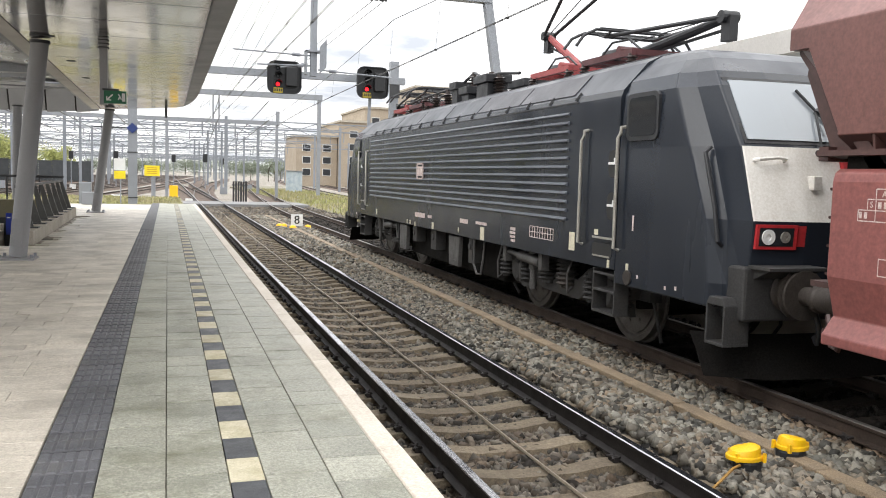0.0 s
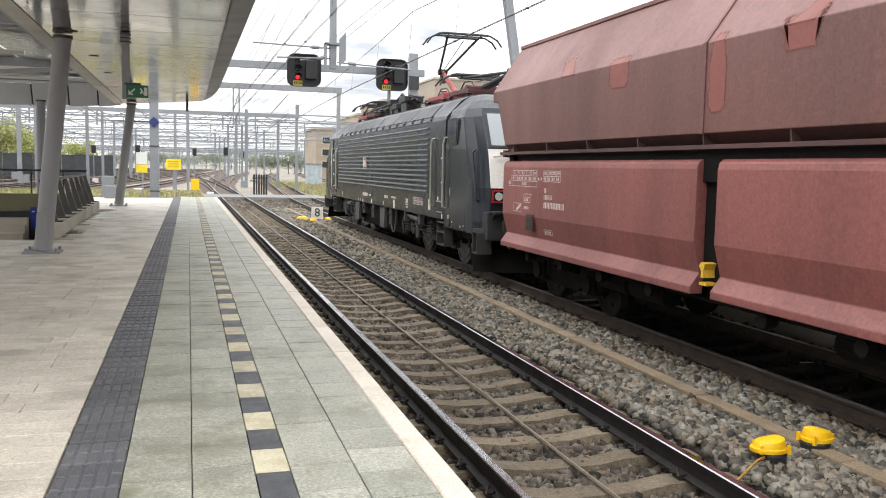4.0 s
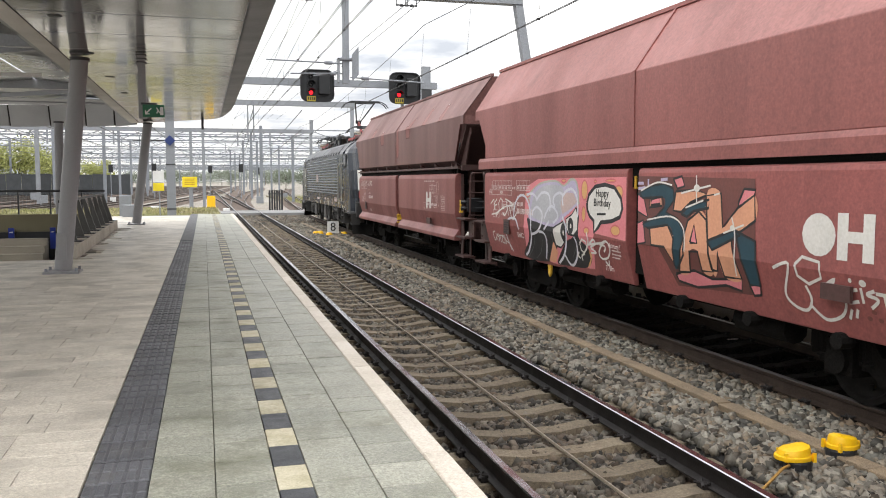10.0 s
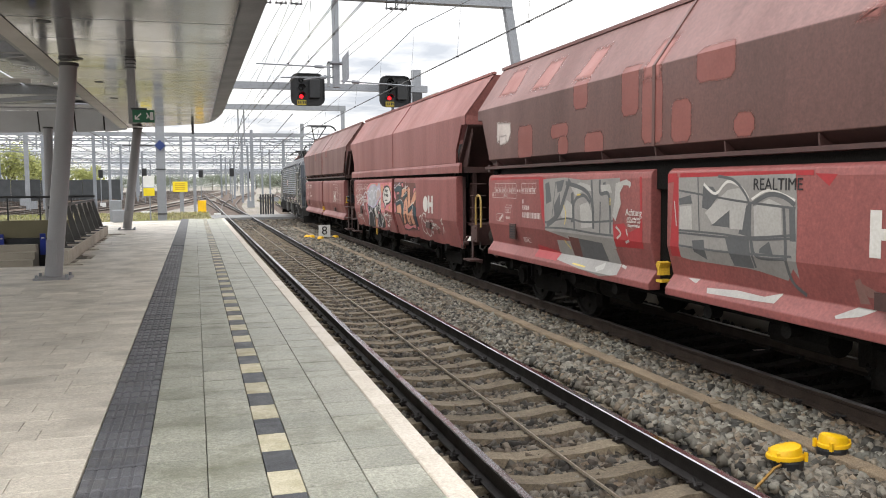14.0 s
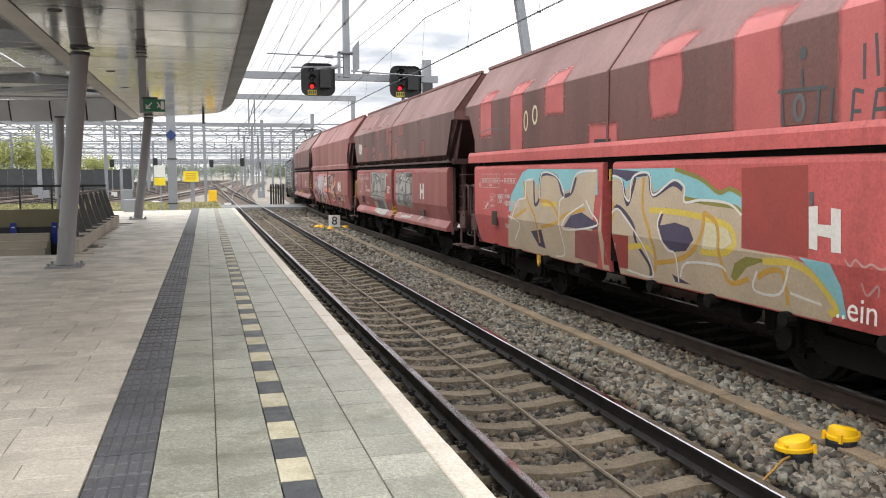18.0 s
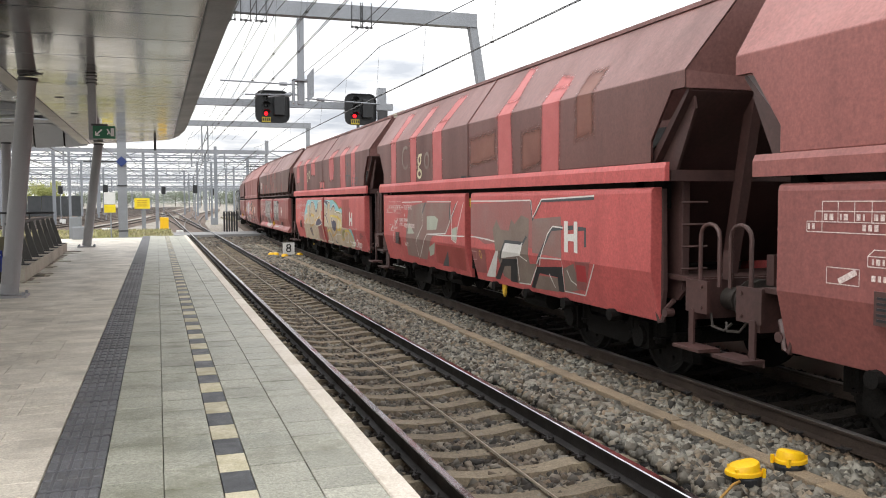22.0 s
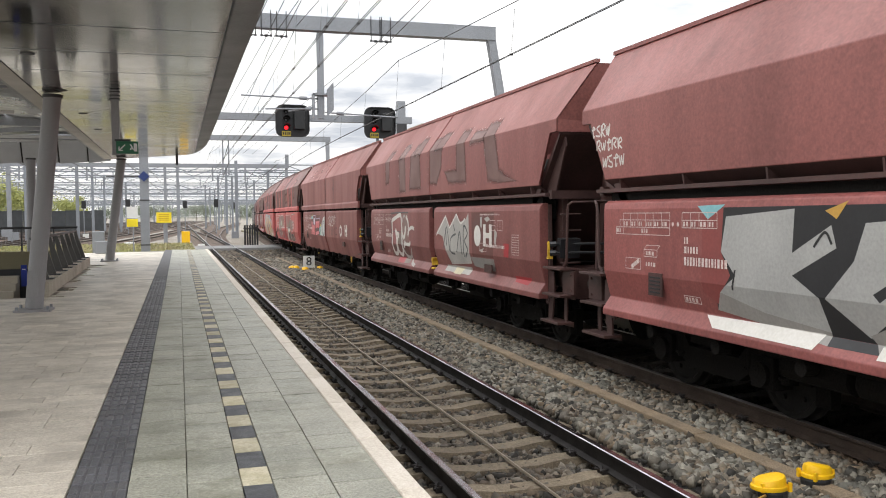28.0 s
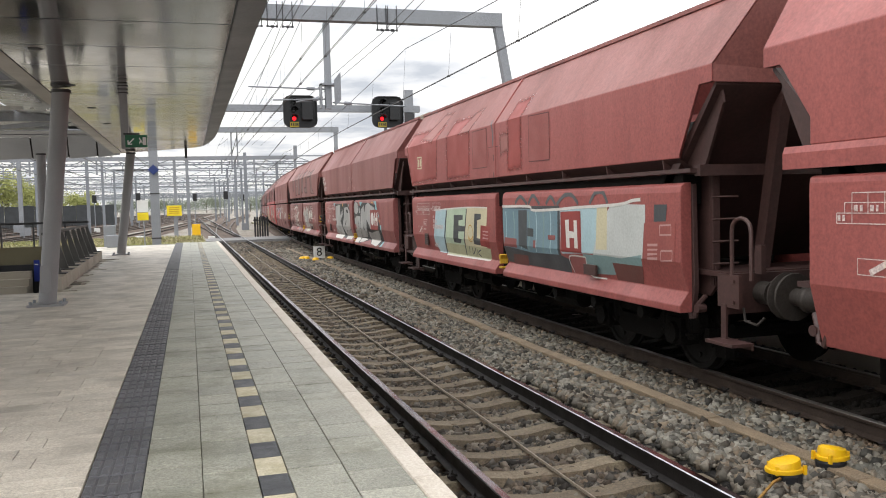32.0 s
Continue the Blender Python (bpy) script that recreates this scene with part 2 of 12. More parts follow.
# near-black: grime plus the shade beneath the vehicles, put into the colour
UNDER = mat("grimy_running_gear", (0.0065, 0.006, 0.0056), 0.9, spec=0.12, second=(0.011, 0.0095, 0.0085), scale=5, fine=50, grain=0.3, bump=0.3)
GREASE = mat("worn_buffer_steel", (0.05, 0.042, 0.037), 0.6, metal=0.3, second=(0.03, 0.024, 0.02), scale=6, fine=50)
# wagon wheels darkened likewise for the shade they turn in
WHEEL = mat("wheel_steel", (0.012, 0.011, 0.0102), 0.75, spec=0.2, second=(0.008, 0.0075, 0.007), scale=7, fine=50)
YELLOW = mat("yellow_plastic", (0.85, 0.5, 0.01), 0.4, second=(0.8, 0.46, 0.01), scale=5, fine=60, grain=0.05, bump=0.05)
YELLOW_SIGN = mat("yellow_sign_face", (0.85, 0.66, 0.02), 0.5, scale=3, fine=40, grain=0.04, bump=0)
SIGN_WHITE = mat("white_sign_face", (0.75, 0.75, 0.74), 0.5, scale=3, fine=40, grain=0.04, bump=0)
SIGN_BLACK = plain("black_lettering", (0.015, 0.015, 0.015), 0.6)
SIGN_BLUE = mat("blue_sign_face", (0.02, 0.04, 0.16), 0.4, scale=3, fine=40, grain=0.04, bump=0)
SIGN_GREEN = mat("green_exit_face", (0.01, 0.13, 0.06), 0.4, scale=3, fine=40, grain=0.04, bump=0)
WIRE = plain("dark_copper_wire", (0.05, 0.05, 0.05), 0.5, 0.4)
INSULATOR = plain("brown_insulator", (0.035, 0.025, 0.022), 0.35)
GLASS_DARK = plain("dark_glass", (0.02, 0.022, 0.025), 0.08)
LAMP_RED = plain("red_signal_light", (1.0, 0.012, 0.02), 0.4, glow=2.2)
SIGNAL_PLATE = mat("dull_yellow_plate", (0.4, 0.31, 0.03), 0.6, scale=4, fine=40, grain=0.1, bump=0)
LAMP_OFF = plain("unlit_signal_lens", (0.012, 0.013, 0.016), 0.2)
GRASS_GROUND = mat("weedy_ground", (0.12, 0.125, 0.05), 0.9, second=(0.2, 0.17, 0.12), scale=0.25, amount=1.0, fine=6, grain=0.4, bump=0.6)
GROUND = mat("gravelly_ground", (0.3, 0.285, 0.255), 0.9, second=(0.2, 0.17, 0.14), scale=0.35, amount=1.0, fine=7, grain=0.3, bump=0.6, stain=(0.16, 0.155, 0.085), stain_scale=0.12, stain_at=(0.56, 0.68))
LEAF = mat("spring_leaf", (0.36, 0.37, 0.12), 0.7, second=(0.25, 0.27, 0.08), scale=0.4, amount=1, fine=9, grain=0.2, bump=0, island=0.3)
# greyed green: the haze of distance is mixed into the leaf colour
LEAF_FAR = mat("distant_leaf", (0.19, 0.22, 0.16), 0.8, second=(0.13, 0.15, 0.11), scale=0.2, amount=1, fine=9, grain=0.2, bump=0, island=0.3)
BARK = mat("bark", (0.09, 0.07, 0.05), 0.9, scale=4, fine=30, bump=0.5)
BRICK_PALE = mat("pale_brick", (0.36, 0.3, 0.23), 0.8, second=(0.3, 0.25, 0.19), scale=0.5, fine=8, grain=0.15, bump=0.1)
LOCO_SIDE = mat("anthracite_loco_paint", (0.016, 0.02, 0.028), 0.22, spec=0.32, second=(0.022, 0.026, 0.034), scale=1.2, fine=40, grain=0.03, bump=0.01, streak=True)
LOCO_ROOF = mat("grey_loco_roof", (0.04, 0.044, 0.055), 0.36, spec=0.35, second=(0.033, 0.036, 0.044), scale=1.5, fine=30, grain=0.05, bump=0.04)
LOCO_WHITE = mat("grimy_white_paint", (0.74, 0.72, 0.68), 0.5, second=(0.55, 0.52, 0.47), scale=3.0, amount=0.6, fine=40, grain=0.1, bump=0.05, streak=True)
LOCO_RED = mat("red_loco_paint", (0.42, 0.025, 0.03), 0.45, scale=2, fine=40, grain=0.1, bump=0.03)
RED_ROOF_GEAR = mat("red_roof_gear", (0.3, 0.05, 0.05), 0.5, second=(0.18, 0.04, 0.04), scale=4, fine=40)
HANDRAIL = mat("worn_handrail", (0.42, 0.4, 0.36), 0.45, metal=0.6, scale=5, fine=50)
STENCIL = mat("white_stencil", (0.6, 0.5, 0.47), 0.7, second=(0.45, 0.34, 0.32), scale=6, fine=50, grain=0.2, bump=0)

PAVER_FAR = mat("far_platform_paving", (0.26, 0.255, 0.22), 0.7, scale=1, fine=10, grain=0.2)
RUSTY = mat("rust_brown_stone", (0.17, 0.12, 0.08), 0.85, second=(0.1, 0.07, 0.05), scale=0.8, amount=0.9, fine=45, grain=0.1, bump=0.2, island=0.6)
# stones and sleepers under the train: its shade is put into these base colours
SHADED_STONE = mat("oily_track_stone", (0.018, 0.0155, 0.0135), 0.85, spec=0.2, second=(0.011, 0.0095, 0.0085), scale=0.6, amount=0.9, fine=60, grain=0.3, bump=0.4, island=0.5)
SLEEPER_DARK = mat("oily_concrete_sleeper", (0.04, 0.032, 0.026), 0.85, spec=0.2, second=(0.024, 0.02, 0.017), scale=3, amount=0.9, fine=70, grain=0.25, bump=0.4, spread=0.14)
BALUSTER = mat("grey_steel_baluster", (0.1, 0.1, 0.095), 0.5, metal=0.3, scale=4, fine=50, grain=0.1, bump=0.03)
RAIL_DARK = mat("dark_grey_railing", (0.055, 0.056, 0.06), 0.5, metal=0.3, scale=4, fine=50, grain=0.1, bump=0.03)
CUSHION = mat("satin_roof_louvre", (0.42, 0.435, 0.455), 0.3, metal=0.75, second=(0.33, 0.34, 0.36), scale=0.9, fine=20, grain=0.05, bump=0.02)
APRON = mat("grey_apron_panel", (0.3, 0.31, 0.33), 0.5, metal=0.1, scale=1, fine=30, grain=0.03, bump=0.02, spread=0.05)
STEEL_WORN = mat("worn_cable_steel", (0.3, 0.26, 0.2), 0.5, metal=0.4, scale=6, fine=50)
TROUGH = mat("brownish_trough_concrete", (0.24, 0.18, 0.115), 0.8, second=(0.17, 0.13, 0.09), scale=3, amount=0.9, fine=80, grain=0.2, bump=0.3, spread=0.12)
STEEL_FAR = mat("distant_grey_steel", (0.24, 0.26, 0.29), 0.6, metal=0.1, scale=1, fine=20, grain=0.05, bump=0)
SIGNAL_BLACK = mat("matt_black_signal", (0.012, 0.013, 0.015), 0.5, scale=3, fine=50, grain=0.05, bump=0.02)
YARD_BED = mat("brown_yard_ballast", (0.13, 0.092, 0.07), 0.9, second=(0.075, 0.053, 0.042), scale=1.2, amount=1, fine=12, grain=0.3, bump=0.8)
GRASS_BLADE = mat("weed_blade", (0.26, 0.27, 0.09), 0.7, second=(0.32, 0.28, 0.16), scale=0.3, amount=1, fine=8, bump=0, island=0.35)


# ---- building helpers ----
class Shape:
    """Collects the faces of one mesh."""

    def __init__(self):
        self.v, self.f, self.m = [], [], []

    def add(self, verts, faces, slot=0):
        n = len(self.v)
        self.v += [tuple(p) for p in verts]
        self.f += [tuple(i + n for i in f) for f in faces]
        self.m += [slot] * len(faces)
        return self

    def box(self, x0, x1, y0, y1, z0, z1, slot=0, bevel=0.0):
        if not bevel:
            v = [(x, y, z) for z in (z0, z1) for x, y in ((x0, y0), (x1, y0), (x1, y1), (x0, y1))]
            return self.add(v, [(3, 2, 1, 0), (4, 5, 6, 7), (0, 1, 5, 4), (1, 2, 6, 5), (2, 3, 7, 6), (3, 0, 4, 7)], slot)
        # upper edges chamfered
        b = bevel
        v = [(x0, y0, z0), (x1, y0, z0), (x1, y1, z0), (x0, y1, z0), (x0, y0, z1 - b), (x1, y0, z1 - b), (x1, y1, z1 - b), (x0, y1, z1 - b),
             (x0 + b, y0 + b, z1), (x1 - b, y0 + b, z1), (x1 - b, y1 - b, z1), (x0 + b, y1 - b, z1)]
        f = [(8, 9, 10, 11)] + [(i, (i + 1) % 4, (i + 1) % 4 + 4, i + 4) for i in range(4)] + [(i + 4, (i + 1) % 4 + 4, (i + 1) % 4 + 8, i + 8) for i in range(4)] + [(3, 2, 1, 0)]
        return self.add(v, f, slot)

    def rod(self, a, b, r, seg=8, r2=None, slot=0, caps=True):
        a, b = Vector(a), Vector(b)
        d = (b - a).normalized()
        u = d.orthogonal().normalized()
        w = d.cross(u)
        r2 = r if r2 is None else r2
        v = [a + (u * math.cos(t) + w * math.sin(t)) * r for t in (2 * math.pi * i / seg for i in range(seg))]
        v += [b + (u * math.cos(t) + w * math.sin(t)) * r2 for t in (2 * math.pi * i / seg for i in range(seg))]
        f = [(i, (i + 1) % seg, seg + (i + 1) % seg, seg + i) for i in range(seg)]
        if caps:
            f += [tuple(range(seg - 1, -1, -1)), tuple(range(seg, 2 * seg))]
        return self.add(v, f, slot)

    def pipe(self, pts, r, seg=6, slot=0):
        pts = [Vector(p) for p in pts]
        rings = []
        u = None
        for i, p in enumerate(pts):
            d = (pts[min(i + 1, len(pts) - 1)] - pts[max(i - 1, 0)]).normalized()
            u = d.orthogonal().normalized() if u is None else (u - d * u.dot(d)).normalized()
            w = d.cross(u)
            rings.append([p + (u * math.cos(t) + w * math.sin(t)) * r for t in (2 * math.pi * k / seg for k in range(seg))])
        return self.sweep(rings, slot)

    def beam(self, a, b, w, h, slot=0):
        """A square bar from a to b, w wide and h high."""
        a, b = Vector(a), Vector(b)
        d = (b - a).normalized()
        side = d.cross(Vector((0, 0, 1)))
        side = Vector((1, 0, 0)) if side.length < 1e-3 else side.normalized()
        up = side.cross(d)
        s, t = side * w / 2, up * h / 2
        v = [p + q for p in (a, b) for q in (-s - t, s - t, s + t, -s + t)]
        return self.add(v, [(0, 1, 2, 3), (7, 6, 5, 4), (4, 5, 1, 0), (5, 6, 2, 1), (6, 7, 3, 2), (7, 4, 0, 3)], slot)

    def prism(self, outline, axis, lo, hi, slot=0):
        """An outline of 2D points drawn out along an axis. For x the outline is (y, z), for y (x, z), for z (x, y)."""
        put = {"x": lambda p, t: (t, p[0], p[1]), "y": lambda p, t: (p[0], t, p[1]), "z": lambda p, t: (p[0], p[1], t)}[axis]
        n = len(outline)
        v = [put(p, lo) for p in outline] + [put(p, hi) for p in outline]
        f = [(i, (i + 1) % n, n + (i + 1) % n, n + i) for i in range(n)] + [tuple(range(n - 1, -1, -1)), tuple(range(n, 2 * n))]
        return self.add(v, f, slot)

    def sweep(self, rings, slot=0, closed=True, caps=True):
        """Rings of equally many points joined one to the next."""
        n = len(rings[0])
        v = [p for r in rings for p in r]
        f = []
        for k in range(len(rings) - 1):
            for i in range(n if closed else n - 1):
                j = (i + 1) % n
                f.append((k * n + i, k * n + j, (k + 1) * n + j, (k + 1) * n + i))
        if caps and closed:
            f += [tuple(range(n - 1, -1, -1)), tuple(range((len(rings) - 1) * n, len(rings) * n))]
        return self.add(v, f, slot)

    def lathe(self, profile, centre, axis="z", seg=16, slot=0, caps=True):
        """Turns (radius, height) points about an axis through centre."""
        rings = []
        for r, h in profile:
            ring = []
            for i in range(seg):
                t = 2 * math.pi * i / seg
                c, s = r * math.cos(t), r * math.sin(t)
                p = {"z": (c, s, h), "x": (h, c, s), "y": (c, h, s)}[axis]
                ring.append((p[0] + centre[0], p[1] + centre[1], p[2] + centre[2]))
            rings.append(ring)
        return self.sweep(rings, slot, caps=caps)

    def mesh(self, name, mats, smooth=False, weld=0.0):
        me = bpy.data.meshes.new(name)
        me.from_pydata(self.v, [], self.f)
        for m in mats:
            me.materials.append(m)
        if len(mats) > 1:
            me.polygons.foreach_set("material_index", self.m)
        bm = bmesh.new()
        bm.from_mesh(me)
        if weld:
            bmesh.ops.remove_doubles(bm, verts=bm.verts, dist=weld)
        if len(bm.faces) < 20000:
            bmesh.ops.recalc_face_normals(bm, faces=bm.faces)
        bm.to_mesh(me)
        bm.free()
        if smooth:
            me.polygons.foreach_set("use_smooth", [True] * len(me.polygons))
            me.set_sharp_from_angle(angle=radians(35))
        me.update()
        return me


def part(name, shape, material, parent=None, label="", smooth=False, bevel=0.0):
    mats = list(material) if isinstance(material, (list, tuple)) else [material]
    ob = new(name, shape.mesh(name, mats, smooth))
    if parent is not None:
        ob.parent = parent
    if bevel:
        mod = ob.modifiers.new("edges", "BEVEL")
        mod.width, mod.segments, mod.limit_method = bevel, 2, "ANGLE"
    if label:
        tagged(ob, label)
    return ob


def thing(name, label, category, group="", kind="", at=None):
    ob = new(name)
    ob.empty_display_size = 0.3
    if at is not None:
        ob.matrix_world = at
    return tagged(ob, label, category, group, kind)


def words(name, text, size, material, parent, m, label="", align="CENTER", depth=0.003):
    """Letters of the built-in font as a mesh. They stand in the local x, y plane of m."""
    key = (text, size, material.name, align, depth)
    if key in WORDS:
        ob = new(name, WORDS[key])
        ob.parent = parent
        ob.matrix_local = m
        return tagged(ob, label) if label else ob
    cu = bpy.data.curves.new(name, "FONT")
    cu.body, cu.size, cu.align_x, cu.align_y, cu.extrude, cu.resolution_u = text, size, align, "CENTER", depth, 3
    tmp = bpy.data.objects.new(name, cu)
    scene.collection.objects.link(tmp)
    me = bpy.data.meshes.new_from_object(tmp.evaluated_get(bpy.context.evaluated_depsgraph_get()))
    bpy.data.objects.remove(tmp)
    bpy.data.curves.remove(cu)
    me.materials.clear()
    me.materials.append(material)
    WORDS[key] = me
    ob = new(name, me)
    ob.parent = parent
    ob.matrix_local = m
    return tagged(ob, label) if label else ob


WORDS = {}
RNG = random.Random(7)
# ---- ground, tracks ----
RAIL_Z = -0.76
TRACK_1, TRACK_2 = 2.88, 6.72
BED_Z = RAIL_Z - 0.28


def track_2_x(y):
    """The freight track is straight along the platform, then bears off."""
    a, b, s = 32.0, 70.0, 0.067
    if y < a:
        return TRACK_2
    if y < b:
        return TRACK_2 + s * (y - a) ** 2 / (2 * (b - a))
    return TRACK_2 + s * (b - a) / 2 + s * (y - b)


ground = part("ground", Shape().add([(-900, -300, -1.25), (900, -300, -1.25), (900, 2600, -1.25), (-900, 2600, -1.25)], [(0, 1, 2, 3)]), GROUND)
tagged(ground, "gravelly weed-grown railway yard ground", "ground", kind="structure")

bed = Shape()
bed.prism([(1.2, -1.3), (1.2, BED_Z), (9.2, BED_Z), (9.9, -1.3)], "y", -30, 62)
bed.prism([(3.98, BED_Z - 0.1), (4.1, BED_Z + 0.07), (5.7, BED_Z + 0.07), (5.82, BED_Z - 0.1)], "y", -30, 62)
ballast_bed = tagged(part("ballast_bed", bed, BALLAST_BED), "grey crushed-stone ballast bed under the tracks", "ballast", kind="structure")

RAIL_PROFILE = [(-0.07, -0.165), (0.07, -0.165), (0.07, -0.152), (0.01, -0.135), (0.01, -0.045), (0.034, -0.034), (0.036, -0.008), (0.028, 0.0), (-0.028, 0.0), (-0.036, -0.008), (-0.034, -0.034), (-0.01, -0.045), (-0.01, -0.135), (-0.07, -0.152)]


def rail(name, line, label, parent=None, group="running rails", faces=None):
    """A rail along a line of (x, y, z of the head)."""
    s = Shape()
    n = len(RAIL_PROFILE)
    rings = []
    for i, (x, y, z) in enumerate(line):
        a, b = line[max(0, i - 1)], line[min(len(line) - 1, i + 1)]
        d = Vector((b[0] - a[0], b[1] - a[1], 0)).normalized()
        rings.append([(x + d.y * p, y - d.x * p, z + q) for p, q in RAIL_PROFILE])
    s.sweep(rings)
    for k in range(len(rings) - 1):
        s.m[k * n + 7] = 1
        s.m[k * n + 6] = 1
        s.m[k * n + 8] = 1
    ob = part(name, s, faces or (RAIL_SIDE, RAIL_TOP), parent)
    return tagged(ob, label, "rail", group, "structure")


def straight(x, y0, y1):
    return [(x, y, RAIL_Z) for y in (y0, y1)]


for side in (-0.75, 0.75):
    rail("rail", straight(TRACK_1 + side, -30, 210), "worn steel rail with a shiny head, beside the platform")
    rail("rail", [(track_2_x(y) + side, y, RAIL_Z) for y in (-30, 0, 32, 36, 40, 45, 50, 55, 60, 65, 70, 100, 150, 230)], "rusty-sided steel rail of the freight track", faces=(RAIL_RUST, RAIL_DULL))


# ---- overhead line, signals, masts ----
def portal(y, x0, x1, z, w, h, label, legs=(), lean=0.0, base=-1.0):
    p = thing("catenary_gantry", label, "gantry")
    lw = w * 0.75
    part("crossbeam", Shape().box(x0, x1, y - w / 2, y + w / 2, z - h, z), STEEL_GREY, p)
    for x, dx in legs:
        part("leg", Shape().beam((x, y, z - h * 0.5), (x + dx, y, base), lw, lw), STEEL_GREY, p)
    return p


g = portal(26.0, -14.0, 9.9, 7.30, 0.34, 0.42, "grey steel box-beam gantry spanning the platform tracks", ((9.76, 1.35), (-13.8, -0.6)))
part("drop_tube", Shape().box(4.17, 4.36, 25.9, 26.1, 4.25, 6.82), STEEL_GREY, g)
s = Shape()
s.box(4.02, 4.5, 25.82, 26.18, 4.95, 5.0)
s.box(4.02, 4.06, 25.82, 26.18, 4.28, 5.0)
s.prism([(4.42, 4.3), (4.62, 4.5), (4.62, 5.35), (4.42, 5.1)], "y", 25.75, 25.79)
part("bracket_plate", s, STEEL_GREY, g)
for x in (1.4, 2.2, 2.65, 3.1, 5.95, 6.28):
    s = Shape()
    for d in (-0.14, 0.14):
        s.rod((x + d, 25.8, 6.64), (x + d, 25.8, 7.38), 0.015, 6)
        s.rod((x + d, 25.8, 6.61), (x + d, 25.8, 6.67), 0.035, 8)
    s.box(x - 0.16, x + 0.16, 25.76, 25.84, 6.82, 6.85)
    s.rod((x - 0.14, 25.8, 6.64), (x + 0.14, 25.8, 6.64), 0.02, 8)
    s.rod((x - 0.04, 25.8, 6.64), (x + 0.04, 25.8, 6.64), 0.045, 8)
    part("suspension", s, RAIL_DARK, g)
for a, b in (((4.2, 26, 4.85), (1.9, 26.0, 4.9)), ((4.2, 26, 4.55), (2.6, 25.9, 4.5)), ((4.4, 26, 4.45), (6.7, 26, 4.35)), ((4.1, 26, 4.6), (3.3, 26.1, 4.47))):
    s = Shape()
    s.rod(a, b, 0.022, 6)
    m = Vector(a).lerp(Vector(b), 0.15)
    s.rod(m, Vector(a).lerp(Vector(b), 0.25), 0.055, 8)
    part("steady_arm", s, STEEL_GREY, g)


def wire_run(label, pts, r=0.011, droppers=(), top=None):
    w = thing("catenary_wire", label, "overhead wire", "overhead wires")
    part("wire", Shape().pipe(pts, r, 5), WIRE, w)
    return w


def catenary(x, y0, y1, n, x_of=None, sag=0.9, zc=None, zm=None):
    """Contact wire, messenger above it and droppers between."""
    zc = zc or RAIL_Z + 5.38
    zm = zm or RAIL_Z + 7.0
    w = thing("catenary", "contact wire and messenger with droppers above a track", "overhead wire", "overhead wires")
    f = x_of or (lambda y: x)
    ys = [y0 + (y1 - y0) * i / n for i in range(n + 1)]
    def zmess(y):
        u = ((y - 26.0) / 52.0) % 1.0
        return zm - sag * 4 * u * (1 - u)
    for d in (-0.02, 0.02):
        part("contact_wire", Shape().pipe([(f(y) + d, y, zc) for y in ys], 0.009, 5), WIRE, w)
    part("messenger", Shape().pipe([(f(y) + 0.12 * math.sin(y / 17), y, zmess(y)) for y in ys], 0.011, 5), WIRE, w)
    for y in ys[::1]:
        if y < 95:
            s = Shape()
            s.rod((f(y), y, zc), (f(y) + 0.12 * math.sin(y / 17), y, zmess(y)), 0.0045, 4)
            s.rod((f(y) - 0.035, y, zc), (f(y) + 0.035, y, zc), 0.022, 6)
            part("dropper", s, WIRE, w)
    return w


catenary(TRACK_1, -8, 120, 26, zc=4.98, zm=6.9)
catenary(TRACK_2, -8, 120, 26, track_2_x)
catenary(3.44, -8, 60, 14, zc=5.0, zm=7.0)
for xa, za, xb, zb in ((2.2, 6.6, 1.2, 6.3), (2.65, 6.6, 2.2, 6.3), (3.1, 6.6, 3.2, 6.2), (5.95, 6.55, 6.6, 6.3), (6.28, 6.55, 7.6, 6.3), (1.4, 6.6, -0.5, 6.3)):
    wire_run("feeder wire slung below the gantry", [(xa + (xa - xb) * 0.6, -8, za + 0.5), (xa, 25.8, za), (xb, 92, zb + 1.5)])


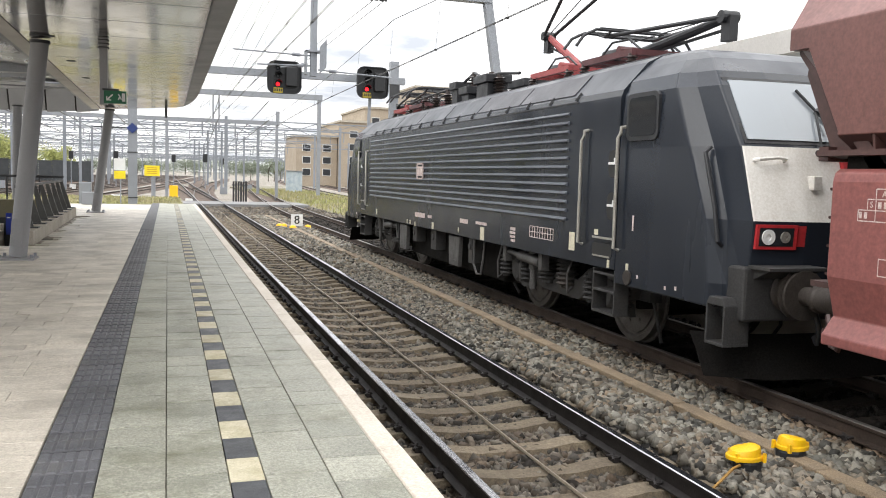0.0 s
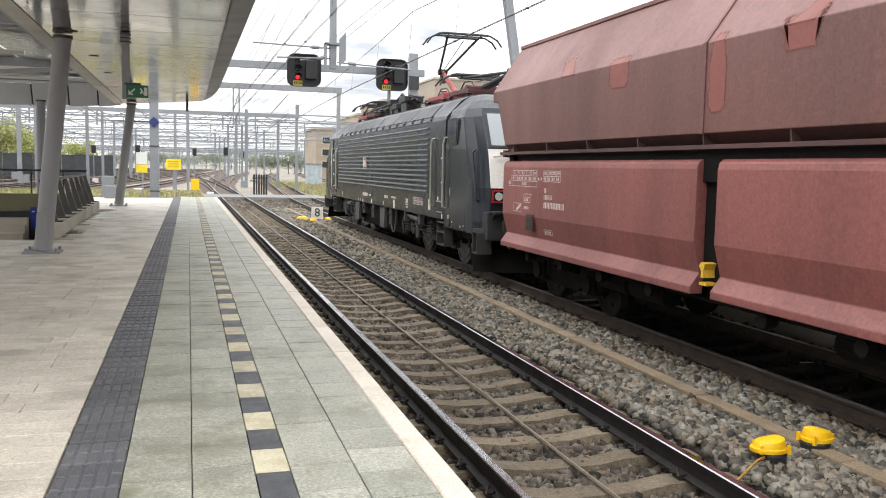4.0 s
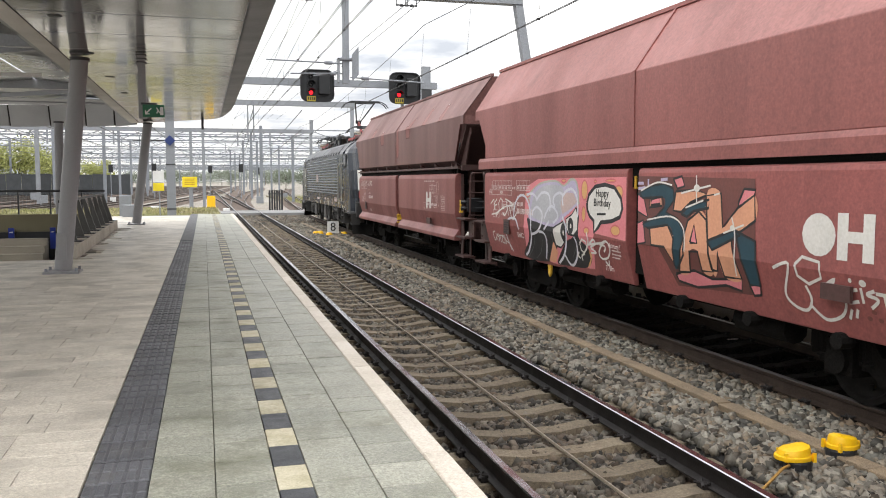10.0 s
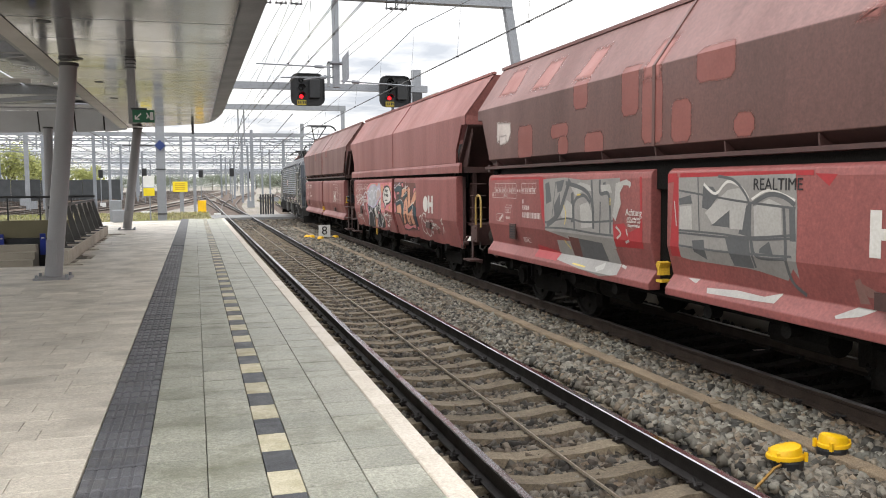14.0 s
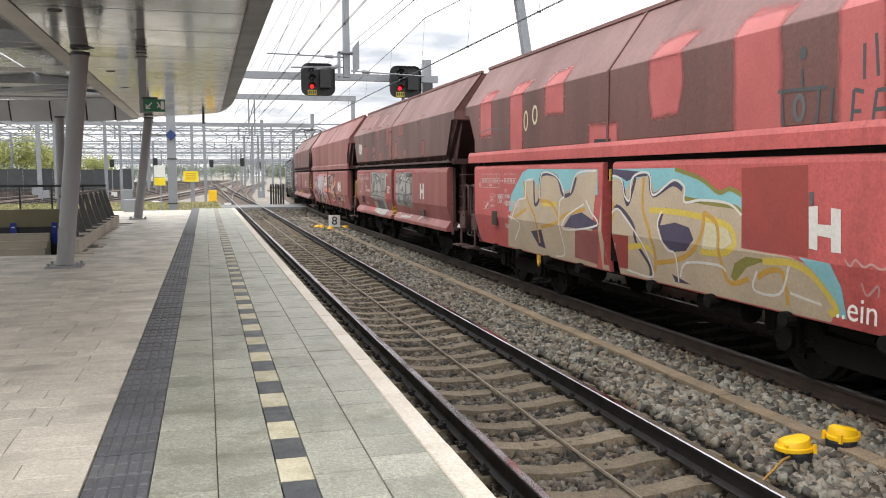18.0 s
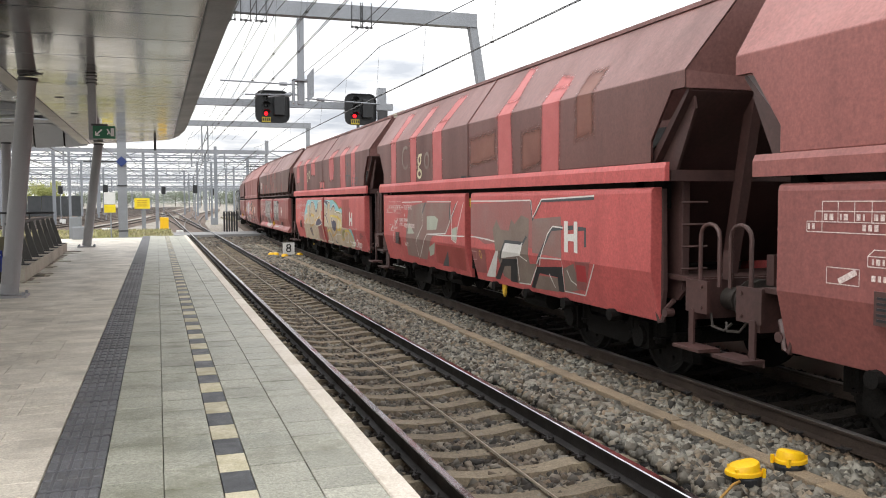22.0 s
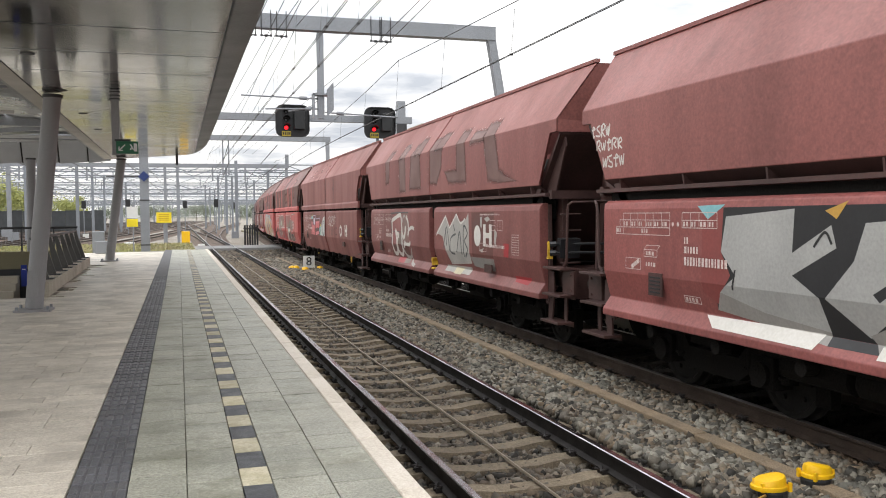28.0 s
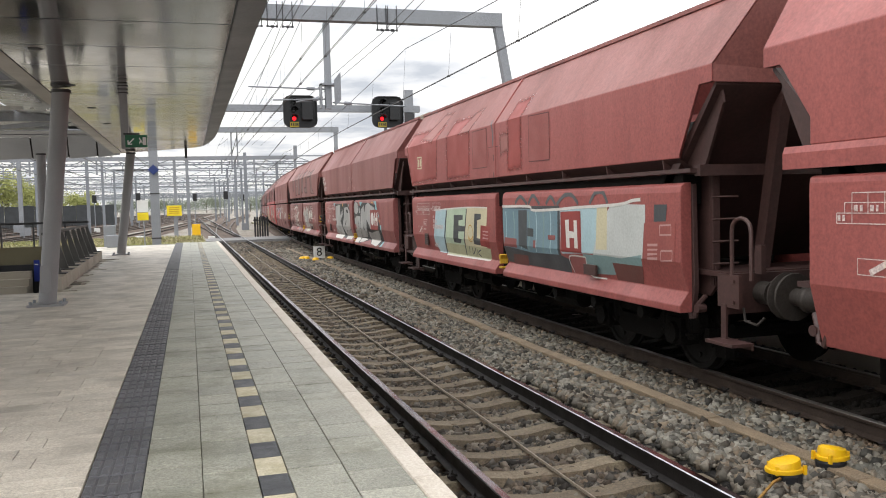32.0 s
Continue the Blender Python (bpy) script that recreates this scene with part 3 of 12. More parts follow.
# signals
def signal(x0, x1, z0, z1, y, label, holder):
    g = thing("railway_signal", label, "railway signal", "main signals")
    cx, cz, hw, hh = (x0 + x1) / 2, (z0 + z1) / 2, (x1 - x0) / 2, (z1 - z0) / 2
    def ring(yy, k):
        out = []
        for sx, sz, a0 in ((1, 1, 0), (-1, 1, 90), (-1, -1, 180), (1, -1, 270)):
            for a in (0, 30, 60, 90):
                t = radians(a0 + a)
                r = 0.30
                out.append((cx + sx * (hw - r) * k + r * k * math.cos(t), yy, cz + sz * (hh - r) * k + r * k * math.sin(t)))
        return out
    s = Shape()
    s.sweep([ring(y, 1.0), ring(y + 0.03, 1.0)])
    s.sweep([ring(y + 0.03, 1.0), ring(y - 0.10, 1.0), ring(y - 0.10, 0.95), ring(y + 0.0, 0.94)], caps=False)
    part("backboard", s, SIGNAL_BLACK, g)
    lx = x0 + 0.31 * (x1 - x0)
    for k, z in enumerate((cz + 0.38, cz + 0.04, cz - 0.30)):
        part("lens_ring", Shape().lathe([(0.10, 0.0), (0.155, 0.0), (0.155, -0.04), (0.10, -0.04), (0.10, 0.0)], (lx, y, z), "y", 20, caps=False), SIGNAL_BLACK, g)
        s = Shape()
        n = 9
        rings = [[(lx + r * math.cos(radians(a)), yy, z + r * math.sin(radians(a))) for a in range(10, 171, 20)] for yy, r in ((y, 0.17), (y - 0.34, 0.17))]
        s.sweep(rings, closed=False)
        part("hood", s, SIGNAL_BLACK, g)
        part("lens", Shape().lathe([(0.0, -0.03), (0.05, -0.025), (0.085, 0.0), (0.0, 0.0)], (lx, y - 0.06 * (k == 2), z), "y", 20), LAMP_RED if k == 2 else LAMP_OFF, g, "lit red lens" if k == 2 else "")
    part("side_box", Shape().box(cx + 0.05, x1 - 0.22, y - 0.28, y + 0.0, cz - 0.38, cz + 0.42), SIGNAL_BLACK, g, bevel=0.03)
    part("number_plate", Shape().box(lx - 0.19, lx + 0.19, y - 0.14, y - 0.115, z0 + 0.02, z0 + 0.24), SIGNAL_PLATE, g)
    for d in (-0.13, -0.04, 0.06, 0.14):
        part("number_bar", Shape().box(lx + d - 0.025, lx + d + 0.025, y - 0.15, y - 0.139, z0 + 0.08, z0 + 0.2), SIGN_BLACK, g)
    for part_name, a, b in holder:
        part(part_name, Shape().beam(a, b, 0.12, 0.12), STEEL_GREY, g)
    return g


signal(4.15, 5.61, 4.73, 6.12, 37.5, "black hanging railway signal showing a red light", (("hanger", (4.88, 37.7, 5.9), (4.88, 38.4, 5.6)),))
signal(8.05, 9.48, 4.73, 6.12, 37.5, "black railway signal on a post beside the freight track", (("post", (8.7, 37.7, 4.8), (8.55, 37.7, -1.0)), ("hanger", (8.8, 37.6, 5.8), (8.8, 38.4, 5.6))))
sg = thing("signal_gantry", "grey steel signal gantry with a stout post", "gantry")
part("crossbeam", Shape().box(-1.45, 10.5, 38.35, 38.6, 5.52, 5.82), STEEL_GREY, sg)
part("post", Shape().box(9.82, 10.2, 38.4, 38.7, -1.0, 6.55), STEEL_GREY, sg)
part("post_plate", Shape().box(9.78, 10.24, 38.34, 38.36, 4.9, 5.5), RAIL_DARK, sg)


def mast(name_label, x, y, top, w=0.3, base=-1.25):
    m = thing("catenary_mast", name_label, "mast", "overhead line masts")
    part("pole", Shape().box(x - w / 2, x + w / 2, y - w / 2, y + w / 2, base, top), STEEL_GREY, m)
    part("footing", Shape().box(x - w, x + w, y - w, y + w, base - 0.05, base + 0.3), CONCRETE, m)
    return m


m1 = mast("grey steel mast with a blue diamond board at the platform end", -1.30, 38.5, 6.3, 0.36, -0.6)
for z in (0.1, 2.0):
    part("band", Shape().box(-1.5, -1.1, 38.3, 38.7, z, z + 0.05), RAIL_DARK, m1)
d = thing("diamond_board", "dark blue diamond board on the mast", "sign")
part("board", Shape().prism([(-1.30 - 0.23, 3.03), (-1.30, 2.8), (-1.30 + 0.23, 3.03), (-1.30, 3.26)], "y", 38.22, 38.25), SIGN_BLUE, d)
part("bracket", Shape().box(-2.8, -1.1, 38.26, 38.32, 3.0, 3.06), RAIL_DARK, d)

# wide gantries further off
portal(92, -16, 15.9, 9.75, 0.5, 0.55, "far grey gantry beam above the junction", ((15.6, 0.0), (-15.7, 0.0)), base=-1.25)
gc = portal(75, -26, 9.3, 5.72, 0.3, 0.3, "gantry over the throat of the station yard", ((9.1, 0.0), (-0.95, 0.0), (0.05, 0.0), (-25.8, 0.0)), base=-1.25)
part("upper_frame", Shape().box(9.0, 9.3, 74.9, 75.1, 5.7, 6.6), STEEL_GREY, gc)
for x in (4.6, 5.2):
    part("hanging_tube", Shape().box(x - 0.07, x + 0.07, 91.9, 92.1, 5.6, 9.3), STEEL_GREY, gc)
for x in (-22, -17.5, -12, -7, 2.9, 5.6):
    part("drop_tube", Shape().box(x - 0.06, x + 0.06, 74.9, 75.1, 4.3, 5.45), STEEL_GREY, gc)
for x, y, top in ((14.0, 215, 12.0), (7.6, 128, 7.0), (9.6, 96, 6.4), (-9.5, 70, 6.4), (-14.2, 92, 6.6), (-20, 78, 6.2), (-24.4, 110, 7.0), (12.6, 150, 7.4), (-4.0, 112, 6.6), (-8.4, 140, 7.0), (0.2, 150, 7.0), (5.0, 168, 7.2), (-29, 95, 6.6)):
    m = thing("catenary_mast", "slender grey mast among the yard tracks", "mast", "overhead line masts")
    part("pole", Shape().box(x - 0.14, x + 0.14, y - 0.14, y + 0.14, -1.25, top), STEEL_FAR, m)
    part("bracket", Shape().beam((x, y, top - 0.6), (x - 2.4, y, top - 0.2), 0.07, 0.07), STEEL_FAR, m)
    part("stay", Shape().beam((x, y, top - 1.3), (x - 2.2, y, top - 0.35), 0.04, 0.04), STEEL_FAR, m)
for x, y in ((4.9, 118), (1.0, 132), (-6.2, 118), (-12.5, 128), (9.0, 150)):
    m = thing("yard_signal", "distant dark signal on a thin post in the yard", "railway signal", "yard signals")
    part("post", Shape().rod((x, y, -1.25), (x, y, 3.4), 0.06, 8), STEEL_FAR, m)
    part("head", Shape().box(x - 0.3, x + 0.3, y - 0.1, y + 0.1, 2.5, 3.6), SIGNAL_BLACK, m, bevel=0.08)
for x, y, w, h in ((-3.4, 66, 0.7, 0.5), (1.6, 64.5, 0.5, 0.35), (-16, 96, 0.9, 0.9), (-10, 104, 0.6, 0.5), (6.2, 100, 0.8, 0.6), (10.5, 118, 1.0, 0.7), (-20.5, 118, 1.2, 0.9)):
    m = thing("point_motor_box", "small pale box beside the yard tracks", "relay box", "boxes among the tracks")
    part("body", Shape().box(x - w / 2, x + w / 2, y - 0.2, y + 0.2, -1.25, -1.25 + h + 0.2), SIGN_WHITE if w < 0.75 else STEEL_GREY, m, bevel=0.02)
ys = thing("yellow_sign", "yellow notice board on a mast beside the yard", "sign")
part("board", Shape().box(-1.68, -0.50, 74.0, 74.05, 0.80, 1.66), YELLOW_SIGN, ys)
s = Shape()
for k in range(4):
    s.box(-1.5, -0.7, 73.98, 74.0, 1.45 - k * 0.15, 1.5 - k * 0.15)
part("text_bars", s, mat("ochre_text", (0.5, 0.3, 0.02), 0.6, scale=3, fine=30), ys)
part("bracket", Shape().box(-1.12, -0.8, 74.05, 75.0, 1.1, 1.2), STEEL_GREY, ys)
part("post", Shape().box(-1.15, -1.03, 74.06, 74.18, -1.26, 1.7), STEEL_GREY, ys)

rng = random.Random(11)
yard = []
for k in range(16):
    y = 100 + 22 * k + (k % 3) * 4
    x0, x1 = -60 - 3 * k + rng.uniform(-8, 8), 10 + 0.10 * (y - 75) + rng.uniform(4, 16)
    z = rng.choice((5.4, 6.2, 6.9))
    g = thing("yard_gantry", "distant lattice gantry over the station yard", "gantry", "yard gantries")
    s = Shape()
    s.box(x0, x1, y - 0.1, y + 0.1, z, z + 0.16)
    s.box(x0, x1, y - 0.1, y + 0.1, z + 0.9, z + 1.02)
    n = int((x1 - x0) / 2.2)
    for i in range(n):
        xa = x0 + (x1 - x0) * i / n
        xb = x0 + (x1 - x0) * (i + 1) / n
        s.beam((xa, y, z + (0.9 if i % 2 else 0.1)), (xb, y, z + (0.1 if i % 2 else 0.9)), 0.08, 0.08)
    part("lattice_beam", s, STEEL_FAR, g)
    x = x0
    while x <= x1 + 0.1:
        part("leg", Shape().box(x - 0.16, x + 0.16, y - 0.16, y + 0.16, -1.25, z + 1.4), STEEL_FAR, g)
        x += (x1 - x0) / 5
    x = x0 + 2
    while x < x1:
        part("drop_tube", Shape().box(x - 0.05, x + 0.05, y - 0.05, y + 0.05, z - 1.1, z), STEEL_FAR, g)
        x += rng.uniform(5, 8)
s = Shape()
for k in range(15):
    x = -50 + 4.4 * k
    if abs(x - TRACK_1) < 2:
        continue
    a = (x * 0.75 - 2, 60, 4.9)
    s.pipe([a, (x, 180, 5.0), (x * 1.1, 380, 5.4)], 0.03, 4)
    s.pipe([(a[0], 60, 6.2), (x, 180, 6.3), (x * 1.1, 380, 6.6)], 0.03, 4)
tagged(part("yard_wires", s, WIRE), "overhead wires of the yard tracks", "overhead wire", kind="stuff")

# ---- far yard, buildings, trees ----
YARD = [0]


def far_track(line, label):
    for side in (-0.75, 0.75):
        pts = []
        for i, (x, y) in enumerate(line):
            a, b = line[max(0, i - 1)], line[min(len(line) - 1, i + 1)]
            d = Vector((b[0] - a[0], b[1] - a[1])).normalized()
            pts.append((x + d.y * side, y - d.x * side, -0.9))
        rail("rail", pts, label, group="yard rails", faces=(RAIL_RUST, RAIL_DULL))
    YARD[0] += 1
    lift = 0.004 * (YARD[0] % 12)
    s = Shape()
    rings = []
    for i, (x, y) in enumerate(line):
        rings.append([(x - 1.45, y, -1.24), (x + 1.45, y, -1.24), (x + 1.15, y, -1.075 + lift), (x - 1.15, y, -1.075 + lift)])
    s.sweep(rings)
    tagged(part("yard_track_bed", s, YARD_BED), "brown ballast bed of a yard track", "ballast", kind="structure")


far_track([(2.86, 208), (2.8, 250), (2.2, 420)], "distant yard rail")
far_track([(2.95, 66), (3.1, 80), (3.9, 104), (5.8, 135), (8.8, 175), (13.2, 220), (19, 300)], "yard rail of a turnout curving off the platform track")
far_track([(1.2, 150), (2.0, 120), (2.6, 95), (2.86, 72)][::-1] + [(-1.5, 210), (-6, 300)], "yard rail joining the platform track")
far_track([(8.2, 66), (9.9, 100), (12.6, 140), (17, 190), (25, 260)], "rail of a yard track beside the freight track")
far_track([(4.2, 120), (5.2, 160), (8.0, 220), (10, 300)], "rail of a yard track")
for x0, y0 in ((-6.7, 58), (-11.6, 44), (-14.6, 40), (-17.6, 38), (-22.4, 38), (-26.8, 40), (-31, 44), (-35.5, 50), (-40, 58)):
    far_track([(x0 + 0.086 * (y - 60), y) for y in (y0, 90, 130)] + [(x0 + 6.02 + 0.06 * (y - 130), y) for y in (180, 260, 400)], "rusty rail of a yard track")
for x in (16, 22, 28):
    far_track([(x, 60), (x + 3, 110), (x + 9, 180), (x + 18, 280)], "rail of a yard track")

crossing = tagged(part("service_crossing", Shape().box(0.2, 9.2, 57.2, 62.5, -1.2, -0.785), mat("crossing_panel", (0.2, 0.2, 0.2), 0.8, scale=1, fine=30)), "grey panel crossing over the tracks at the platform end", "crossing", kind="structure")
verge = tagged(part("grass_verge", Shape().box(-16, 0.9, 35.7, 57.0, -1.3, -0.42).box(9.6, 20, 45, 140, -1.3, -1.02), GRASS_GROUND), "weedy grass verge at the platform end", "ground", kind="structure")


def tufts(name, boxes, material, label, seed):
    rng = random.Random(seed)
    s = Shape()
    for x0, x1, y0, y1, z, n, h in boxes:
        for _ in range(n):
            x, y, a, k = rng.uniform(x0, x1), rng.uniform(y0, y1), rng.uniform(0, 3.14), rng.uniform(0.5, 1.3)
            dx, dy = 0.05 * math.cos(a), 0.05 * math.sin(a)
            s.add([(x - dx, y - dy, z), (x + dx, y + dy, z), (x + rng.uniform(-0.1, 0.1), y + rng.uniform(-0.1, 0.1), z + h * k)], [(0, 1, 2)])
    return tagged(part(name, s, material), label, "grass", kind="stuff")


tufts("grass_tufts", [(-12, 0.8, 36, 57, -0.43, 9000, 0.12), (9.7, 18, 46, 120, -1.03, 5000, 0.28), (8.9, 9.8, 60, 66, -1.2, 500, 0.3)], GRASS_BLADE, "yellow-green weeds and grass at the platform end", 5)

panel = thing("dark_screen", "small dark slatted panel beside the freight track", "screen")
for k in range(6):
    part("slat", Shape().box(5.2 + 0.2 * k, 5.35 + 0.2 * k, 72.0, 72.06, -1.25, 0.55), BLACK_STEEL, panel)
part("rail_bar", Shape().box(5.15, 6.4, 72.06, 72.12, 0.2, 0.3), BLACK_STEEL, panel)
yb = thing("yellow_post", "yellow relay box beside the masts", "relay box")
part("box", Shape().box(0.25, 0.85, 66.0, 66.4, -0.9, 0.2), YELLOW, yb, bevel=0.02)
part("foot", Shape().box(0.35, 0.75, 66.05, 66.35, -1.25, -0.9), CONCRETE, yb)
cab = thing("relay_cabinet", "pale grey relay cabinet covered in scribbles", "relay cabinet")
part("body", Shape().box(14.6, 16.6, 110, 110.8, -1.25, 1.6), mat("pale_cabinet", (0.45, 0.5, 0.52), 0.6, second=(0.3, 0.36, 0.42), scale=2.5, amount=1, fine=20), cab, bevel=0.02)
part("cap", Shape().box(14.5, 16.7, 109.9, 110.9, 1.6, 1.7), STEEL_GREY, cab)
for x, y in ((-3.3, 40), (-2.6, 33.2)):
    c = thing("grey_cabinet", "small grey cabinet at the platform end", "relay cabinet")
    part("body", Shape().box(x - 0.25, x + 0.25, y, y + 0.3, -0.42 if y > 35 else 0.0, 0.7 if y > 34 else 0.45), STEEL_GREY, c, bevel=0.02)
wh = thing("notice_post", "white and yellow notice boards on a thin post", "sign")
part("post", Shape().rod((-2.0, 43.0, -0.42), (-2.0, 43.0, 2.0), 0.03, 8), STEEL_GREY, wh)
part("white_board", Shape().box(-2.28, -1.78, 42.93, 42.96, 1.25, 1.8), SIGN_WHITE, wh)
part("yellow_board", Shape().box(-2.28, -1.78, 42.93, 42.96, 0.85, 1.22), YELLOW_SIGN, wh)


def building(name, x0, x1, y0, y1, top, floors, label, step=4.0, material=None):
    b = thing(name, label, "building")
    part("wall", Shape().box(x0, x1, y0, y1, -1.3, top), material or BRICK_PALE, b)
    part("roof", Shape().box(x0 - 0.3, x1 + 0.3, y0 - 0.3, y1 + 0.3, top, top + 0.4), CONCRETE, b)
    n = max(1, int((x1 - x0) / step))
    for f in range(floors):
        z = 1.0 + f * (top - 1.5) / floors
        for i in range(n):
            x = x0 + (x1 - x0) * (i + 0.5) / n
            win = part("window", Shape().box(x - 0.9, x + 0.9, y0 - 0.06, y0 + 0.05, z, z + 1.5), SIGN_WHITE, b)
            part("pane", Shape().box(x - 0.8, x + 0.8, y0 - 0.09, y0 - 0.055, z + 0.1, z + 1.4), GLASS_DARK, win)
    return b


building("brick_building", 25.5, 34, 178, 195, 9.0, 3, "pale brown brick office building beside the yard")
building("brick_building", 34.2, 40, 176, 200, 12.2, 4, "stepped pale brick building behind the yard")
building("brick_building", 40.2, 60, 180, 205, 15.6, 5, "tall pale brick building behind the yard")
building("tower_block", 60, 75, 210, 230, 24.0, 6, "beige tower block with rows of windows", material=mat("beige_cladding", (0.33, 0.28, 0.22), 0.6, scale=0.3, fine=5))

# dark screen wall with trees behind it
sw = thing("screen_wall", "long dark panelled noise wall along the yard", "wall", kind="structure")
for k in range(26):
    x = -62 + 1.9 * k
    y = 118 + 1.7 * k
    part("wall_panel", Shape().prism([(x, y), (x + 1.86, y + 1.66), (x + 1.8, y + 1.9), (x - 0.06, y + 0.24)], "z", -1.3, 2.4 + 0.1 * (k % 2)), mat("dark_wall_panel", (0.05, 0.055, 0.06), 0.7, scale=1, fine=20, spread=0.2), sw)


def tree(x, y, h, r, seed, material, label, n=1900):
    rng = random.Random(seed)
    t = thing("tree", label, "tree", "trees beyond the yard")
    s = Shape()
    s.rod((x, y, -1.3), (x + 0.1, y, h * 0.5), 0.025 * h, 8, 0.012 * h)
    limbs = []
    for k in range(9):
        a, z = k * 2.4 + rng.uniform(-0.4, 0.4), h * rng.uniform(0.22, 0.5)
        e = Vector((x + math.cos(a) * r * rng.uniform(0.4, 0.8), y + math.sin(a) * r * rng.uniform(0.4, 0.8), z + h * rng.uniform(0.15, 0.4)))
        limbs.append(e)
        s.rod((x, y, z), e, 0.013 * h, 5, 0.004 * h)
    part("trunk", s, BARK, t)
    s = Shape()
    cl = [(Vector((x + rng.gauss(0, 0.42) * r, y + rng.gauss(0, 0.42) * r, h * rng.uniform(0.12, 0.95))), rng.uniform(0.2, 0.42) * r) for _ in range(22)] + [(e, r * 0.35) for e in limbs]
    for _ in range(n):
        c, q = rng.choice(cl)
        p = c + Vector((rng.gauss(0, 1), rng.gauss(0, 1), rng.gauss(0, 0.8))) * q * 0.6
        k = rng.uniform(0.16, 0.38) * (r / 4.6) ** 0.5 * (0.55 if n > 3000 else 1.0)
        u = Vector((rng.uniform(-1, 1), rng.uniform(-1, 1), rng.uniform(-1, 1))).normalized()
        v = u.orthogonal().normalized()
        s.add([p - u * k, p + v * k, p + u * k, p - v * k], [(0, 1, 2, 3)])
    part("crown", s, material, t)
    return t


for k, (x, y, h, r) in enumerate(((-36, 150, 7.6, 4.6), (-30, 158, 8.4, 4.8), (-25.5, 165, 6.2, 3.6), (-41, 146, 8.2, 5), (-20, 176, 5.2, 3.0), (-48, 150, 8.5, 5), (-55, 152, 8, 5))):
    tree(x, y, h, r, k, LEAF, "fresh green spring tree behind the dark wall", 5200)
for k in range(26):
    x = -16 + 3.4 * k + RNG.uniform(-1, 1)
    tree(x * 2.4, 520 + 30 * (k % 3), 6 + 4 * RNG.random(), 8, 50 + k, LEAF_FAR, "hazy green tree on the far side of the yard", 3200)
for k in range(9):
    tree(22 + 2.4 * k, 262 + 5 * (k % 3), 4.5 + RNG.random(), 2.8, 90 + k, LEAF_FAR, "low grey-green shrub beyond the tracks", 300)

# ---- the platform beyond the freight track ----
far_side = thing("far_platform", "grey platform beyond the freight track", "platform", kind="structure")
part("slab", Shape().box(8.5, 17.0, -40, 22.5, -1.3, -0.06), CONCRETE, far_side)
part("edge_course", Shape().box(8.42, 9.3, -40, 22.5, -0.058, 0.0), PAVER_FAR, far_side)
part("deck", Shape().box(9.31, 17.0, -40, 22.5, -0.058, -0.004), PAVER_FAR, far_side)
shelter = thing("far_canopy", "flat grey platform roof with pale edge beyond the freight track", "canopy", kind="structure")
part("roof_slab", Shape().box(9.5, 14.5, -14, 13.9, 3.45, 3.76), CANOPY_EDGE, shelter)
part("roof_edge", Shape().box(9.38, 9.49, -14, 13.9, 3.42, 3.79), CANOPY_TRIM, shelter)
for y in (-10, -3, 4, 11):
    part("post", Shape().rod((12, y, 0), (12, y, 3.45), 0.14, 14), COLUMN_GREY, shelter)
# ---- train ----
PITCH, LONG = 13.67, 1.048
LOCO_AHEAD = 16.39
# places of the first wagon's middle every two seconds
GONE = (-0.145, 3.614, 7.901, 12.657, 17.802, 23.379, 29.543, 36.315, 43.62, 51.438, 59.781, 68.701, 78.3, 88.631, 99.626, 111.221, 123.432)


def train_at(t):
    """How far along the track the first wagon's middle is, on a smooth curve through GONE."""
    i = min(int(t / 2), len(GONE) - 2)
    u = t / 2 - i
    p = [GONE[min(max(i + d, 0), len(GONE) - 1)] for d in (-1, 0, 1, 2)]
    if i == 0:
        p[0] = 3 * p[1] - 3 * p[2] + p[3]
    if i == len(GONE) - 2:
        p[3] = 3 * p[2] - 3 * p[1] + p[0]
    return 0.5 * (2 * p[1] + (p[2] - p[0]) * u + (2 * p[0] - 5 * p[1] + 4 * p[2] - p[3]) * u * u + (3 * p[1] - p[0] - 3 * p[2] + p[3]) * u ** 3)


def vehicle_pose(y, pivot):
    """Middle of a vehicle at y with its bogies pivot metres before and behind."""
    xf, xr = track_2_x(y + pivot), track_2_x(y - pivot)
    return pose((xf + xr) / 2, y, RAIL_Z, 0, 0, math.degrees(math.atan2(xr - xf, 2 * pivot)))


TIMES = [i * 0.5 for i in range(65)]
MOVING = []


def wagon_paint(name, colour, dark, amount=0.7, stain=None, scale=0.9, at=(0.56, 0.9)):
    return mat(name, colour, 0.5, second=dark, scale=scale, amount=amount, fine=30, grain=0.08, bump=0.06, speckle=0.1, streak=True, stain=stain or tuple(0.5 * c for c in dark), stain_scale=1.4, stain_at=at)


WHEEL_MESH = []


def wheelset_shape():
    s = Shape()
    for e in (-1, 1):
        s.lathe([(0.05, e * 0.67), (0.49, e * 0.672), (0.49, e * 0.70), (0.46, e * 0.71), (0.455, e * 0.80), (0.40, e * 0.805), (0.38, e * 0.78), (0.2, e * 0.765), (0.13, e * 0.80), (0.05, e * 0.80)], (0, 0, 0), "x", 28)
    s.rod((-0.98, 0, 0), (0.98, 0, 0), 0.075, 10)
    # axle-box covers with bolts that show the turning
    for e in (-1, 1):
        for k in range(6):
            a = k * math.pi / 3
            s.rod((e * 0.77, 0.29 * math.cos(a), 0.29 * math.sin(a)), (e * 0.80, 0.29 * math.cos(a), 0.29 * math.sin(a)), 0.03, 6)
    return s


